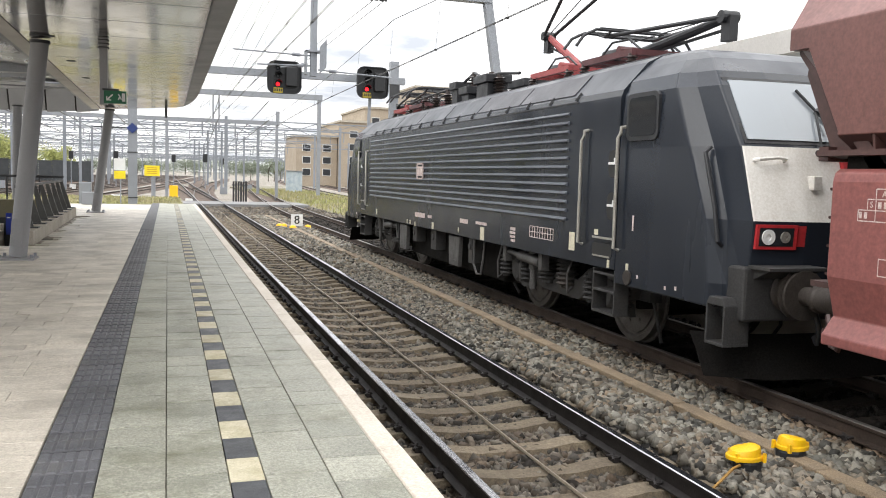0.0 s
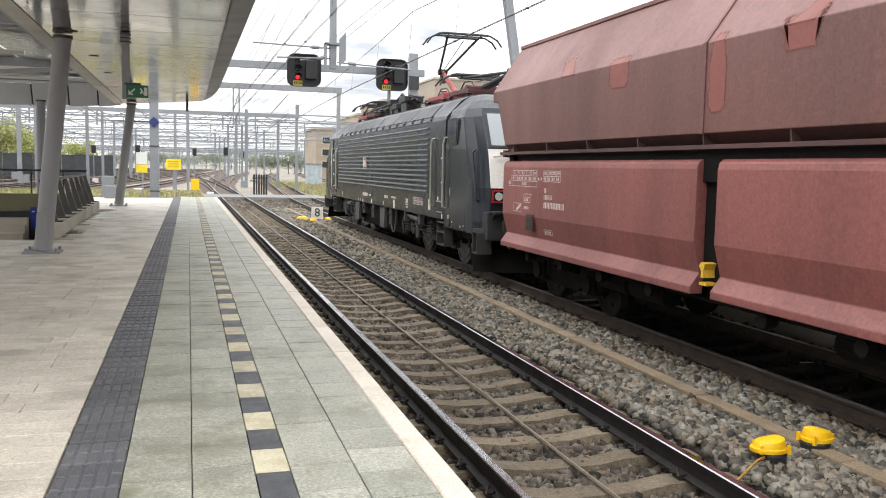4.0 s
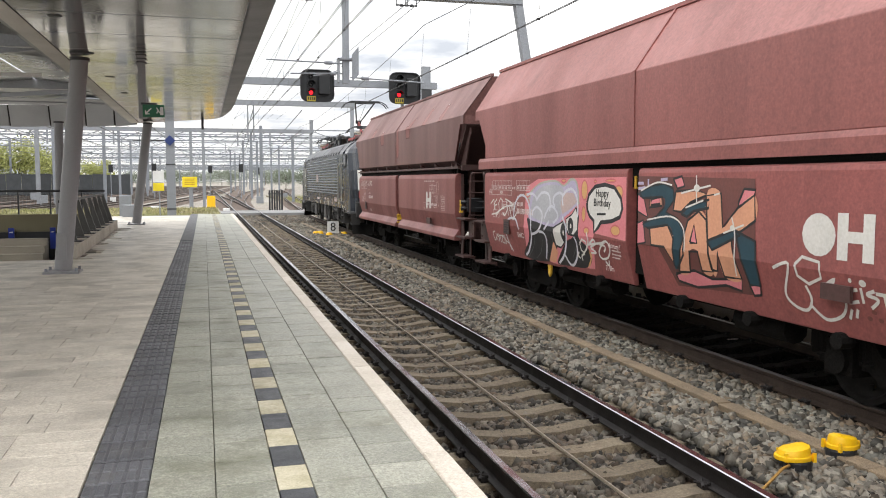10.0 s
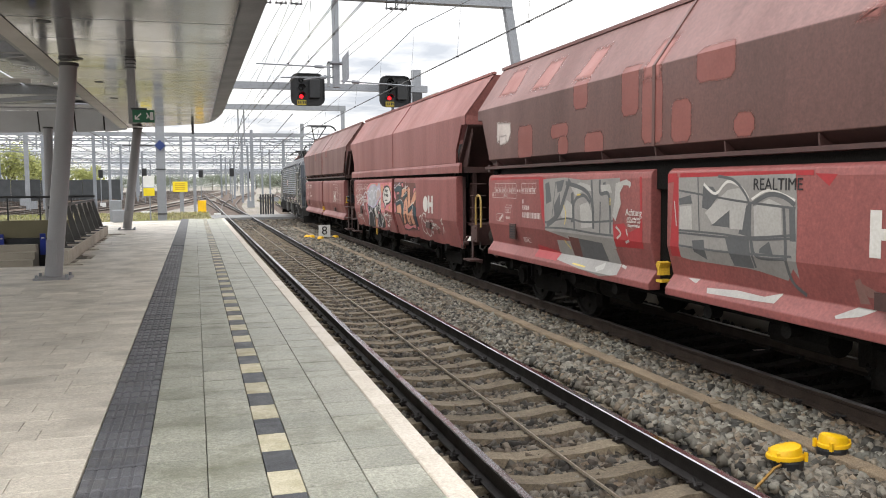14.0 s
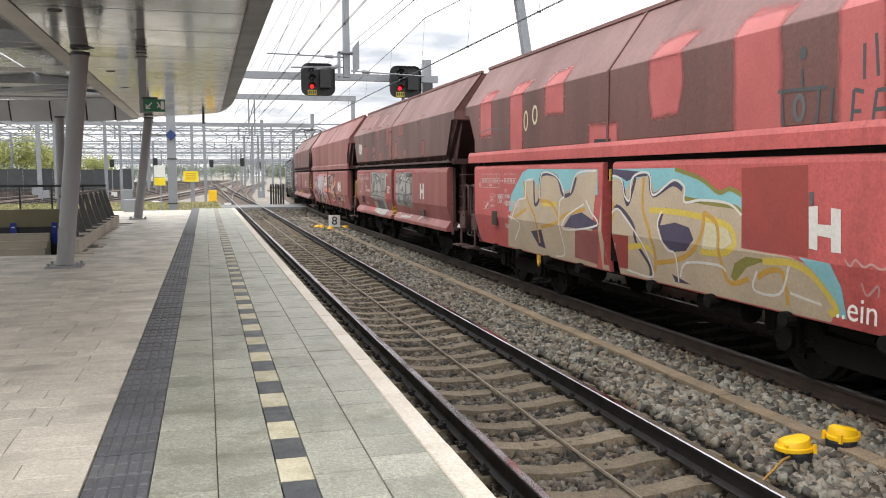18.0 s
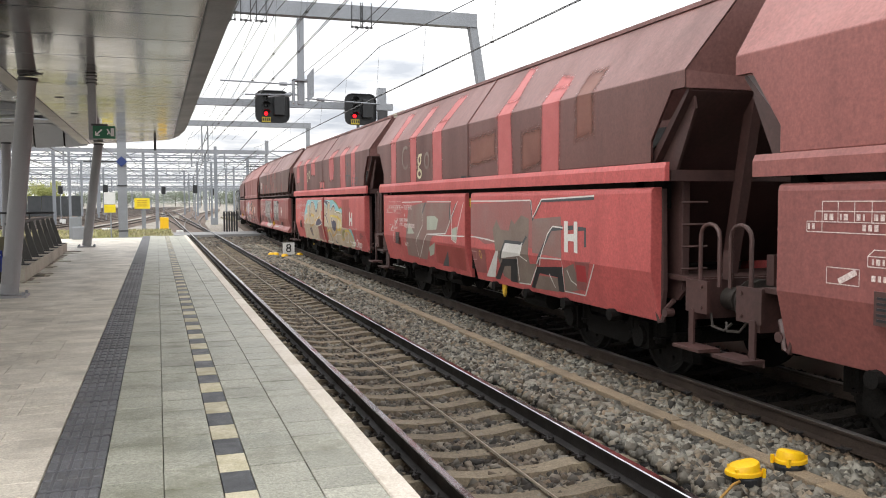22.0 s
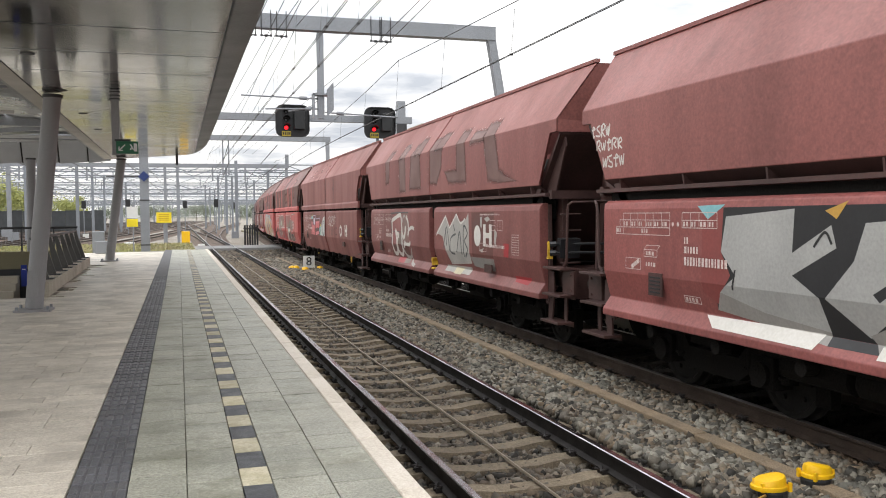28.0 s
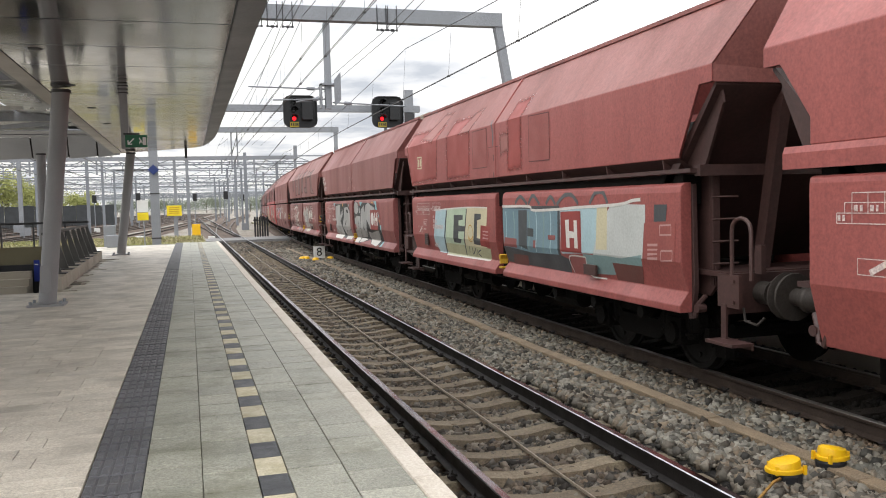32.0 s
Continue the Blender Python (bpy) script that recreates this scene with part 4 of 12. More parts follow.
def add_wheelset(parent, y, r=0.46):
    if not WHEEL_MESH:
        WHEEL_MESH.append(wheelset_shape().mesh("wheelset", [WHEEL], True))
    ob = new("wheelset", WHEEL_MESH[0])
    ob.parent = parent
    ob.matrix_local = pose(0, y, r)
    ROLLING.append((ob, y, r))
    return ob


ROLLING = []
BOGIE = {}


def bogie_shape():
    s = Shape()
    for e in (-1, 1):
        s.prism([(-1.35, 0.50), (-1.35, 0.72), (-0.6, 0.72), (-0.45, 0.55), (0.45, 0.55), (0.6, 0.72), (1.35, 0.72), (1.35, 0.50), (0.7, 0.46), (0.45, 0.30), (-0.45, 0.30), (-0.7, 0.46)], "x", e * 1.0 - 0.06, e * 1.0 + 0.06)
        for q in (-0.9, 0.9):
            s.box(e * 1.0 - 0.12, e * 1.0 + 0.12, q - 0.17, q + 0.17, 0.32, 0.64)
            s.rod((e * 1.12, q, 0.46), (e * 1.17, q, 0.46), 0.13, 14)
            for w in (-0.27, 0.27):
                s.rod((e * 1.0, q + w, 0.40), (e * 1.0, q + w, 0.74), 0.085, 10)
                s.rod((e * 1.0, q + w, 0.44), (e * 1.0, q + w, 0.47), 0.11, 10)
        s.box(e * 0.9, e * 1.16, -0.28, 0.28, 0.62, 0.8)
    s.box(-1.0, 1.0, -0.25, 0.25, 0.42, 0.76)
    for q in (-1.38, 1.38):
        s.box(-0.98, 0.98, q - 0.05, q + 0.05, 0.42, 0.55)
        for e in (-1, 1):
            s.box(e * 0.75 - 0.06, e * 0.75 + 0.06, q - 0.12, q + 0.08, 0.2, 0.6)
    return s


def add_bogie(parent, y, pivot_name="bogie"):
    if "m" not in BOGIE:
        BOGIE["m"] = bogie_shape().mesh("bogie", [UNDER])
    ob = new(pivot_name, BOGIE["m"])
    ob.parent = parent
    ob.matrix_local = pose(0, y, 0)
    return ob


BUFFER = {}


def add_buffers(parent, end, reach, z=1.05, colour=None):
    """A pair of buffers at one end; end is -1 or 1, reach the plane of the heads."""
    for side in (-0.875, 0.875):
        key = (end, reach)
        if key not in BUFFER:
            s = Shape()
            s.lathe([(0.16, 0.0), (0.16, 0.03), (0.125, 0.05), (0.12, 0.34), (0.135, 0.36), (0.135, 0.4), (0.09, 0.4), (0.09, 0.57), (0.24, 0.575), (0.245, 0.6), (0.2, 0.615)], (0, 0, 0), "y", 18)
            if end < 0:
                s.v = [(x, -y, q) for x, y, q in s.v]
            BUFFER[key] = s.mesh("buffer", [GREASE], True)
        ob = new("buffer", BUFFER[key])
        ob.parent = parent
        ob.matrix_local = pose(side, end * (reach - 0.615), z)


BRAKE_END = {(1, -1), (2, 1), (5, 1), (6, -1), (7, -1), (8, 1), (9, 1)}
BARE_END = {(1, 1), (3, 1), (7, 1), (10, 1)}


def end_gear(w, e, q, number, frame_mat, lower):
    """Handrails, steps and platform at one corner of a wagon: a brakeman's platform, a plain hoop rail, or nothing but a step."""
    def rung(name, y0, y1, z, m):
        s = Shape()
        a, b = min(q * y0, q * y1), max(q * y0, q * y1)
        s.box(e * 1.34 - 0.16, e * 1.34 + 0.1, a, b, z, z + 0.035)
        s.box(e * 1.34 + 0.075, e * 1.34 + 0.1, a, b, z - 0.04, z)
        part(name, s, m, w, bevel=0.004)
    if (number, q) in BRAKE_END:
        s = Shape()
        b = 0.22 if q > 0 else 0.0
        s.pipe([(e * 1.36, q * (6.02 - b), 1.24), (e * 1.36, q * (6.16 - b), 1.4), (e * 1.36, q * (6.2 - b), 2.12), (e * 1.36, q * (6.22 - b), 2.2), (e * 1.34, q * (6.3 - b), 2.24), (e * 1.2, q * (6.32 - b), 2.24), (e * 1.0, q * (6.32 - b), 2.24), (e * 0.96, q * (6.32 - b), 2.16), (e * 0.96, q * (6.3 - b), 1.28)], 0.02, 8)
        part("handrail", s, lower if number == 5 else frame_mat, w, smooth=True)
        rung("platform", 5.66, 6.24, 1.27, frame_mat)
        rung("footstep", 5.62, 6.22, 0.88, frame_mat)
        rung("footstep", 5.56, 6.16, 0.48, frame_mat)
        s = Shape()
        s.prism([(q * 5.62, 1.22), (q * 5.76, 1.22), (q * 5.78, 0.9), (q * 5.7, 0.5), (q * 5.58, 0.5)], "x", e * 1.36 - 0.012, e * 1.36 + 0.012)
        s.prism([(q * 6.0, 1.0), (q * 6.08, 1.0), (q * 6.06, 0.5), (q * 5.98, 0.5)], "x", e * 1.3 - 0.012, e * 1.3 + 0.012)
        part("step_hanger", s, frame_mat, w)
        if e < 0 and q < 0:
            s = Shape()
            for z in (1.5, 1.63):
                s.rod((-1.4, q * 5.76, z), (-0.5, q * 5.98, z), 0.02, 6)
                s.rod((-1.42, q * 5.74, z), (-1.34, q * 5.78, z), 0.045, 8)
            s.prism([(q * 5.7, 1.44), (q * 5.82, 1.42), (q * 5.86, 1.7), (q * 5.74, 1.72)], "x", -1.3, -0.98)
            part("brake_shaft", s, BLACK_STEEL, w)
            s = Shape()
            s.prism([(q * 5.69, 1.46), (q * 5.72, 1.45), (q * 5.735, 1.58), (q * 5.72, 1.66), (q * 5.69, 1.67), (q * 5.7, 1.57)], "x", -1.44, -1.41)
            s.box(-1.46, -1.38, min(q * 5.71, q * 5.76), max(q * 5.71, q * 5.76), 1.41, 1.45)
            part("brake_handle", s, YELLOW_WORN, w)
        return
    if (number, q) not in BARE_END:
        for y0, m in ((6.14, HANDRAIL_YELLOW if number == 2 else frame_mat),) + (((5.95, frame_mat),) if number == 4 else ()):
            top = 2.2 if number == 4 and q < 0 else 1.72
            s = Shape()
            s.pipe([(e * 1.28, q * y0, 1.22)] + [(e * 1.28, q * (y0 + 0.15 - 0.15 * math.cos(a)), top + 0.13 * math.sin(a)) for a in (0, 0.5, 1.0, 1.57, 2.1, 2.6, 3.14)] + [(e * 1.28, q * (y0 + 0.3), 1.22)], 0.022, 8)
            part("handrail", s, m, w, smooth=True)
        s = Shape()
        s.box(e * 0.98 - 0.03, e * 0.98 + 0.03, q * 6.2 - 0.05, q * 6.2 + 0.05, 1.26, 1.56)
        part("lever_post", s, frame_mat, w)
    if (number, q) in BARE_END:
        return
    rung("footstep", 5.98, 6.42, 0.55, frame_mat)
    s = Shape()
    s.box(e * 1.32 - 0.012, e * 1.32 + 0.012, q * 6.06 - 0.04, q * 6.06 + 0.04, 0.56, 0.95)
    part("step_hanger", s, frame_mat, w)
    s = Shape()
    s.pipe([(e * 1.22, q * 6.24, 0.92), (e * 1.26, q * 6.32, 0.8), (e * 1.26, q * 6.5, 0.78), (e * 1.22, q * 6.56, 0.86)], 0.014, 6)
    part("shunter_grip", s, GREASE, w)


def hopper_wagon(number, style, label, lower, upper, roof, frame_mat, y0):
    """A bogie hopper wagon with saddle-shaped discharge sides. style A has an overhanging ledge with brackets and a flared sill,
    style B a smooth waist rail and a tucked-in skirt."""
    w = thing("hopper_wagon", label, "freight wagon", "hopper wagons of the train")
    # upper hopper: walls with thickness, open on top
    zt, zs, zb, zk = 4.24, 3.43, 2.50, 3.25
    yt, ys, yk, yb = 6.28, 6.14, 5.92, 5.55
    zc = 2.74 if style == "B" else 2.54
    low_x = 1.5
    for e in (-1, 1):
        s = Shape()
        half = [(1.5, ys, zk), (1.5, ys, zs), (0.92, yt, zt)]
        low = [(1.5, yk, zk), (1.5, yb, zc), (1.5, yb, zb)]
        out = [(e * x, y, z) for x, y, z in half] + [(e * x, -y, z) for x, y, z in reversed(half)] + [(e * x, -y, z) for x, y, z in low] + [(e * x, y, z) for x, y, z in reversed(low)]
        inn = [(x - e * 0.06, y * 0.992, z) for x, y, z in out]
        v = out + inn
        n = 12
        f = [(0, 1, 4, 5), (1, 2, 3, 4), (0, 5, 6, 11), (11, 6, 7, 10), (10, 7, 8, 9)]
        f += [tuple(i + n for i in reversed(q)) for q in f] + [(i, (i + 1) % n, (i + 1) % n + n, i + n) for i in range(n)]
        s.add(v, f)
        s.m = [0 if k != 1 else 1 for k in range(len(s.f))]
        part("hopper_side", s, (upper, roof), w, bevel=0.012)
        # seam in the middle and welded ribs
        s = Shape()
        s.box(e * 1.5 - 0.004, e * 1.5 + 0.012 * e, -0.03, 0.03, zb, zs)
        s.beam((e * 1.505, 0, zs), (e * 0.925, 0, zt + 0.004), 0.05, 0.02)
        part("seam_strip", s, upper, w)
        s = Shape()
        s.beam((e * 0.92, yt, zt + 0.01), (e * 0.92, -yt, zt + 0.01), 0.07, 0.05)
        part("top_rail", s, roof, w)
        if style == "A":
            s = Shape()
            s.add([(e * 1.49, yb, zb), (e * 1.49, -yb, zb), (e * 1.30, -yb, 2.37), (e * 1.30, yb, 2.37)], [(0, 1, 2, 3)])
            s.prism([(e * 1.28, 2.32), (e * 1.5, 2.34), (e * 1.5, 2.385), (e * 1.28, 2.375)], "y", -5.75, 5.75)
            part("waist_ledge", s, frame_mat, w)
            for k in range(9):
                q = -5.2 + k * 1.3
                part("ledge_bracket", Shape().prism([(e * 1.31, 2.38), (e * 1.47, 2.38), (e * 1.485, 2.5), (e * 1.31, 2.5)], "y", q - 0.012, q + 0.012), frame_mat, w)
        else:
            s = Shape()
            s.prism([(e * 1.47, 2.30), (e * 1.53, 2.30), (e * 1.53, 2.44), (e * 1.505, 2.5), (e * 1.47, 2.5)], "y", -5.85, 5.85)
            part("waist_rail", s, lower if upper is SOOTY_RED else upper, w)
        # near-black box stands in for the shade in the gap below the waist
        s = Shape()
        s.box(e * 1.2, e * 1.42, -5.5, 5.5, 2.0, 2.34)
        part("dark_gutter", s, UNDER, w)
        # lower discharge flaps, front and rear
        for a, b in (((0.05, 5.56), (-5.56, -0.3)) if style == "A" else ((0.14, 5.56), (-5.56, -0.14))):
            s = Shape()
            if style == "A":
                prof = [(1.36, 2.24), (1.44, 2.235), (1.485, 2.20), (1.5, 2.13), (1.5, 1.36), (1.41, 1.03), (1.52, 0.88), (1.52, 0.80), (1.36, 0.80), (1.36, 1.0)]
            else:
                prof = [(1.36, 2.24), (1.46, 2.235), (1.49, 2.215), (1.5, 2.17), (1.5, 1.30), (1.36, 0.74), (1.30, 0.74), (1.34, 1.3)]
            s.prism([(e * x, z) for x, z in prof], "y", a, b)
            flap = part("discharge_flap", s, lower, w, bevel=0.01)
            if e < 0:
                FLAPS.setdefault(w, []).append(flap)
        # end panels of the side beyond the flaps, with their stiffening ribs and the curved bracket below
        for q in (-1, 1):
            s = Shape()
            s.prism([(q * 5.1, 2.3), (q * 5.66, 2.3), (q * 5.72, 1.1), (q * 5.6, 0.98), (q * 5.1, 1.0)], "x", e * 1.15 - 0.02, e * 1.15 + 0.02)
            part("end_panel", s, frame_mat, w)
            s = Shape()
            s.prism([(q * 5.5, 2.22), (q * 5.57, 2.22), (q * 5.6, 1.1), (q * 5.56, 0.82), (q * 5.5, 0.82)], "x", e * 1.3, e * 1.36)
            s.box(*sorted((e * 1.1, e * 1.19)), min(q * 5.64, q * 5.7), max(q * 5.64, q * 5.7), 1.1, 2.3)
            part("end_post", s, frame_mat, w, bevel=0.006)
            s = Shape()
            s.pipe([(e * 1.36, q * 5.5, 0.86), (e * 1.36, q * 5.54, 0.74), (e * 1.36, q * 5.6, 0.76), (e * 1.34, q * 5.64, 0.9), (e * 1.3, q * 5.72, 1.0)], 0.028, 6)
            s.rod((e * 1.28, q * 5.66, 0.86), (e * 1.38, q * 5.66, 0.86), 0.05, 10)
            part("hinge_bracket", s, frame_mat, w)
    # central dividing hopper, cross walls, slope sheets
    s = Shape()
    for q in (-1, 1):
        part("slope_sheet", Shape().prism([(q * 6.1, 3.28), (q * 6.1, 3.22), (q * 4.5, 1.3), (q * 4.3, 1.3), (q * 4.4, 1.5)], "x", -1.42, 1.42), FRAME_BROWN, w)
    for q in (-1, 1):
        s = Shape()
        v = [(-1.47, q * 6.12, 3.25), (1.47, q * 6.12, 3.25), (1.47, q * 6.12, 3.43), (0.9, q * 6.26, 4.22), (-0.9, q * 6.26, 4.22), (-1.47, q * 6.12, 3.43)]
        v += [(x, y - q * 0.05, z) for x, y, z in v]
        s.add(v, [tuple(range(6)), tuple(range(11, 5, -1))] + [(i, (i + 1) % 6, (i + 1) % 6 + 6, i + 6) for i in range(6)])
        part("end_wall", s, roof, w)
        for x in (-0.55, 0.55):
            part("end_stay", Shape().beam((x, q * 6.05, 3.25), (x, q * 5.66, 1.25), 0.12, 0.14), frame_mat, w)
            part("end_gusset", Shape().prism([(q * 6.05, 3.24), (q * 5.3, 2.36), (q * 5.75, 2.36), (q * 6.09, 3.05)], "x", x * 2.4 - 0.015, x * 2.4 + 0.015), FRAME_BROWN, w)
        part("end_crossbar", Shape().beam((-1.42, q * 5.76, 2.36), (1.42, q * 5.76, 2.36), 0.1, 0.12), frame_mat, w)
        s = Shape()
        bare = (number, q) in BARE_END
        hy = 5.72 if bare else 6.04
        s.box(-1.15 if bare else -1.3, 1.15 if bare else 1.3, q * hy - 0.05, q * hy + 0.05, 0.84, 1.26)
        s.box(-1.25, 1.25, min(q * 5.2, q * 6.0), max(q * 5.2, q * 6.0), 1.22, 1.27)
        for e in () if bare else (-1, 1):
            # cheek plates with bolts, either side of the buffer
            s.box(e * 1.3 - 0.02, e * 1.3 + 0.02, min(q * 5.95, q * 6.3), max(q * 5.95, q * 6.3), 0.92, 1.26)
            for z in (0.98, 1.2):
                s.rod((e * 1.31, q * 6.22, z), (e * 1.34, q * 6.22, z), 0.02, 6)
        part("headstock", s, frame_mat, w)
        add_buffers(w, q, 6.52)
        # coupling
        s = Shape()
        s.rod((0, q * 5.9, 1.03), (0, q * 6.25, 1.03), 0.06, 8)
        s.pipe([(0.07, q * 6.2, 1.03), (0.07, q * 6.42, 0.86), (-0.07, q * 6.42, 0.86), (-0.07, q * 6.2, 1.03)], 0.03, 6)
        part("coupling", s, UNDER, w)
        for e in (-1, 1):
            end_gear(w, e, q, number, frame_mat, lower)
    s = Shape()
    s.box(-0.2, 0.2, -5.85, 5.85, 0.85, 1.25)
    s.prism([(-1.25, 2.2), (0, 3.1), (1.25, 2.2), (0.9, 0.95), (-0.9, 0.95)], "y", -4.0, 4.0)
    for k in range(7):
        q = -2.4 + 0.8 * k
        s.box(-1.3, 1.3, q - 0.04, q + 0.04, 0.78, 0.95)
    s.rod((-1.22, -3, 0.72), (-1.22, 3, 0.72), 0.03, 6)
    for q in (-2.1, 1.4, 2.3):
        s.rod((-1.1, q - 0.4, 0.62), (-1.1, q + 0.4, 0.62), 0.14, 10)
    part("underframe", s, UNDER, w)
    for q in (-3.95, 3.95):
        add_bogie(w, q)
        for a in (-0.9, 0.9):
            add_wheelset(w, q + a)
    # sack-shaped sill lugs under the flap
    for q in (-4.6, -3.4, -2.2, -1.0, 1.0, 2.2, 3.4, 4.6):
        s = Shape()
        s.rod((-1.44, q, 0.70), (-1.30, q, 0.70), 0.075, 10)
        s.box(-1.36, -1.33, q - 0.05, q + 0.05, 0.70, 0.86)
        part("flap_roller", s, UNDER, w)
    WAGONS.append((w, y0))
    return w


FLAPS, WAGONS = {}, []
YELLOW_WORN = mat("worn_yellow_paint", (0.62, 0.38, 0.03), 0.5, second=(0.45, 0.27, 0.03), scale=6, fine=40)
HANDRAIL_YELLOW = mat("yellow_handrail", (0.36, 0.24, 0.07), 0.5, scale=5, fine=40)

BROWN = wagon_paint("brown_wagon_paint", (0.28, 0.085, 0.078), (0.19, 0.06, 0.055), 0.8)
PINKBROWN = wagon_paint("dusty_red_brown_paint", (0.25, 0.085, 0.076), (0.17, 0.06, 0.054), 0.8)
BROWN_DULL = wagon_paint("dull_brown_wagon_paint", (0.145, 0.062, 0.054), (0.1, 0.047, 0.042), 0.8)
BROWN_DARK = wagon_paint("sooty_brown_paint", (0.125, 0.058, 0.05), (0.085, 0.043, 0.037), 0.9)
BROWN_LOW = wagon_paint("dull_brown_flap_paint", (0.225, 0.075, 0.068), (0.15, 0.054, 0.049), 0.8)
RED_LOW = wagon_paint("bright_flap_red", (0.46, 0.092, 0.088), (0.35, 0.075, 0.07), 0.7)
RED_DUSTY = wagon_paint("dusty_red_paint", (0.31, 0.082, 0.073), (0.22, 0.06, 0.055), 0.7)
ROOF_PINK = wagon_paint("dusty_red_top", (0.28, 0.1, 0.088), (0.2, 0.076, 0.068), 0.8)
ROOF_DULL = wagon_paint("dusty_brown_top", (0.2, 0.092, 0.083), (0.145, 0.07, 0.064), 0.8)
SOOTY_RED = wagon_paint("sooty_overpainted_red", (0.135, 0.055, 0.047), (0.095, 0.042, 0.037), 0.9)
FRAME_BROWN = wagon_paint("brown_frame_paint", (0.075, 0.035, 0.031), (0.045, 0.024, 0.022), 0.9)

CONSIST = [
    ("A", "brown bogie hopper wagon with orange touch-up patches on its hopper", BROWN_LOW, BROWN_DULL, ROOF_DULL),
    ("B", "dusty red-brown hopper wagon with cartoon graffiti and yellow handrails", BROWN, PINKBROWN, ROOF_PINK),
    ("A", "sooty brown hopper wagon with silver graffiti and red lower flaps", BROWN, BROWN_DARK, ROOF_DULL),
    ("B", "faded red hopper wagon with sand-coloured graffiti", RED_LOW, SOOTY_RED, ROOF_DULL),
    ("B", "red hopper wagon with dark square patches and red-striped top", RED_LOW, SOOTY_RED, ROOF_DULL),
    ("B", "plain brown hopper wagon with a small colourful graffiti panel", BROWN_LOW, PINKBROWN, ROOF_PINK),
    ("A", "brown hopper wagon with white outline graffiti", BROWN_LOW, PINKBROWN, ROOF_PINK),
    ("A", "brown hopper wagon with large silver and black graffiti", BROWN, PINKBROWN, PINKBROWN),
    ("A", "red hopper wagon with pale block-letter graffiti", RED_DUSTY, RED_DUSTY, ROOF_PINK),
    ("B", "clean red hopper wagon at the end of the view", RED_DUSTY, RED_DUSTY, RED_DUSTY),
]
for k, (style, label, lower, upper, roof) in enumerate(CONSIST):
    hopper_wagon(k + 1, style, label, lower, upper, roof, FRAME_BROWN, -PITCH * k)


def loco_wheels(parent, y, r=0.62):
    s = Shape()
    for e in (-1, 1):
        s.lathe([(0.1, e * 0.66), (r + 0.03, e * 0.67), (r + 0.03, e * 0.70), (r, e * 0.71), (r - 0.005, e * 0.80), (r - 0.07, e * 0.805), (r - 0.09, e * 0.775), (0.24, e * 0.765), (0.2, e * 0.82), (0.1, e * 0.82)], (0, 0, 0), "x", 32)
        # brake disc on the wheel face, with its bolts
        s.lathe([(0.3, e * 0.77), (r - 0.12, e * 0.77), (r - 0.12, e * 0.80), (0.3, e * 0.80)], (0, 0, 0), "x", 32)
        for k in range(9):
            a = k * 2 * math.pi / 9
            s.rod((e * 0.79, 0.36 * math.cos(a), 0.36 * math.sin(a)), (e * 0.815, 0.36 * math.cos(a), 0.36 * math.sin(a)), 0.022, 6)
    s.rod((-0.95, 0, 0), (0.95, 0, 0), 0.1, 12)
    ob = part("wheelset", s, LOCO_WHEEL, parent, smooth=True)
    ob.matrix_local = pose(0, y, r)
    ROLLING.append((ob, y, r))


def loco_cab(L, q):
    """One cab: side walls that turn through a rounded corner into a front raked back above the waist."""
    rows = []
    for z, yb, xs, xc, yc in ((0.86, 8.95, 1.5, 1.27, 9.24), (1.1, 8.95, 1.5, 1.28, 9.28), (1.74, 8.86, 1.5, 1.28, 9.33), (2.47, 8.53, 1.5, 1.26, 9.07), (3.1, 8.2, 1.47, 1.25, 8.66),
                              (3.27, 8.1, 1.38, 1.2, 8.5), (3.44, 7.95, 1.2, 1.08, 8.26), (3.54, 7.8, 1.08, 0.98, 8.02), (3.6, 7.6, 0.98, 0.9, 7.75)):
        side = [(xs, 7.1), (xs, yb), (xs * 0.35 + xc * 0.65, yb * 0.62 + yc * 0.38), (xc, yc), (xc * 0.55, yc + 0.07), (0, yc + 0.09)]
        ring = [(x, q * y, z) for x, y in side] + [(-x, q * y, z) for x, y in reversed(side[:-1])]
        rows.append(ring)
    s = Shape()
    s.sweep(rows)
    n = len(rows[0])
    s.m = [0] * len(s.f)
    for k in range(len(rows) - 1):
        for i in range(n):
            front = 3 <= i <= 6
            if k >= 5 or (k == 4 and not front and i not in (0, 9)):
                s.m[k * n + i] = 1
            elif front and k == 2:
                s.m[k * n + i] = 2
    s.m[-1] = 1
    return part("cab", s, (LOCO_SIDE, LOCO_ROOF, LOCO_WHITE), L, bevel=0.02)


def front_y(z, x):
    """The front face of a cab at a height and a distance from the middle, without the sign of its end."""
    pts = ((0.86, 9.24), (1.1, 9.28), (1.74, 9.33), (2.47, 9.07), (3.1, 8.66), (3.27, 8.5))
    for (z0, y0), (z1, y1) in zip(pts, pts[1:]):
        if z <= z1:
            y = y0 + (y1 - y0) * (z - z0) / (z1 - z0)
            break
    a = abs(x) / 1.27
    return y + (0.09 - 0.02 * a / 0.55 if a < 0.55 else 0.07 * (1 - a) / 0.45)


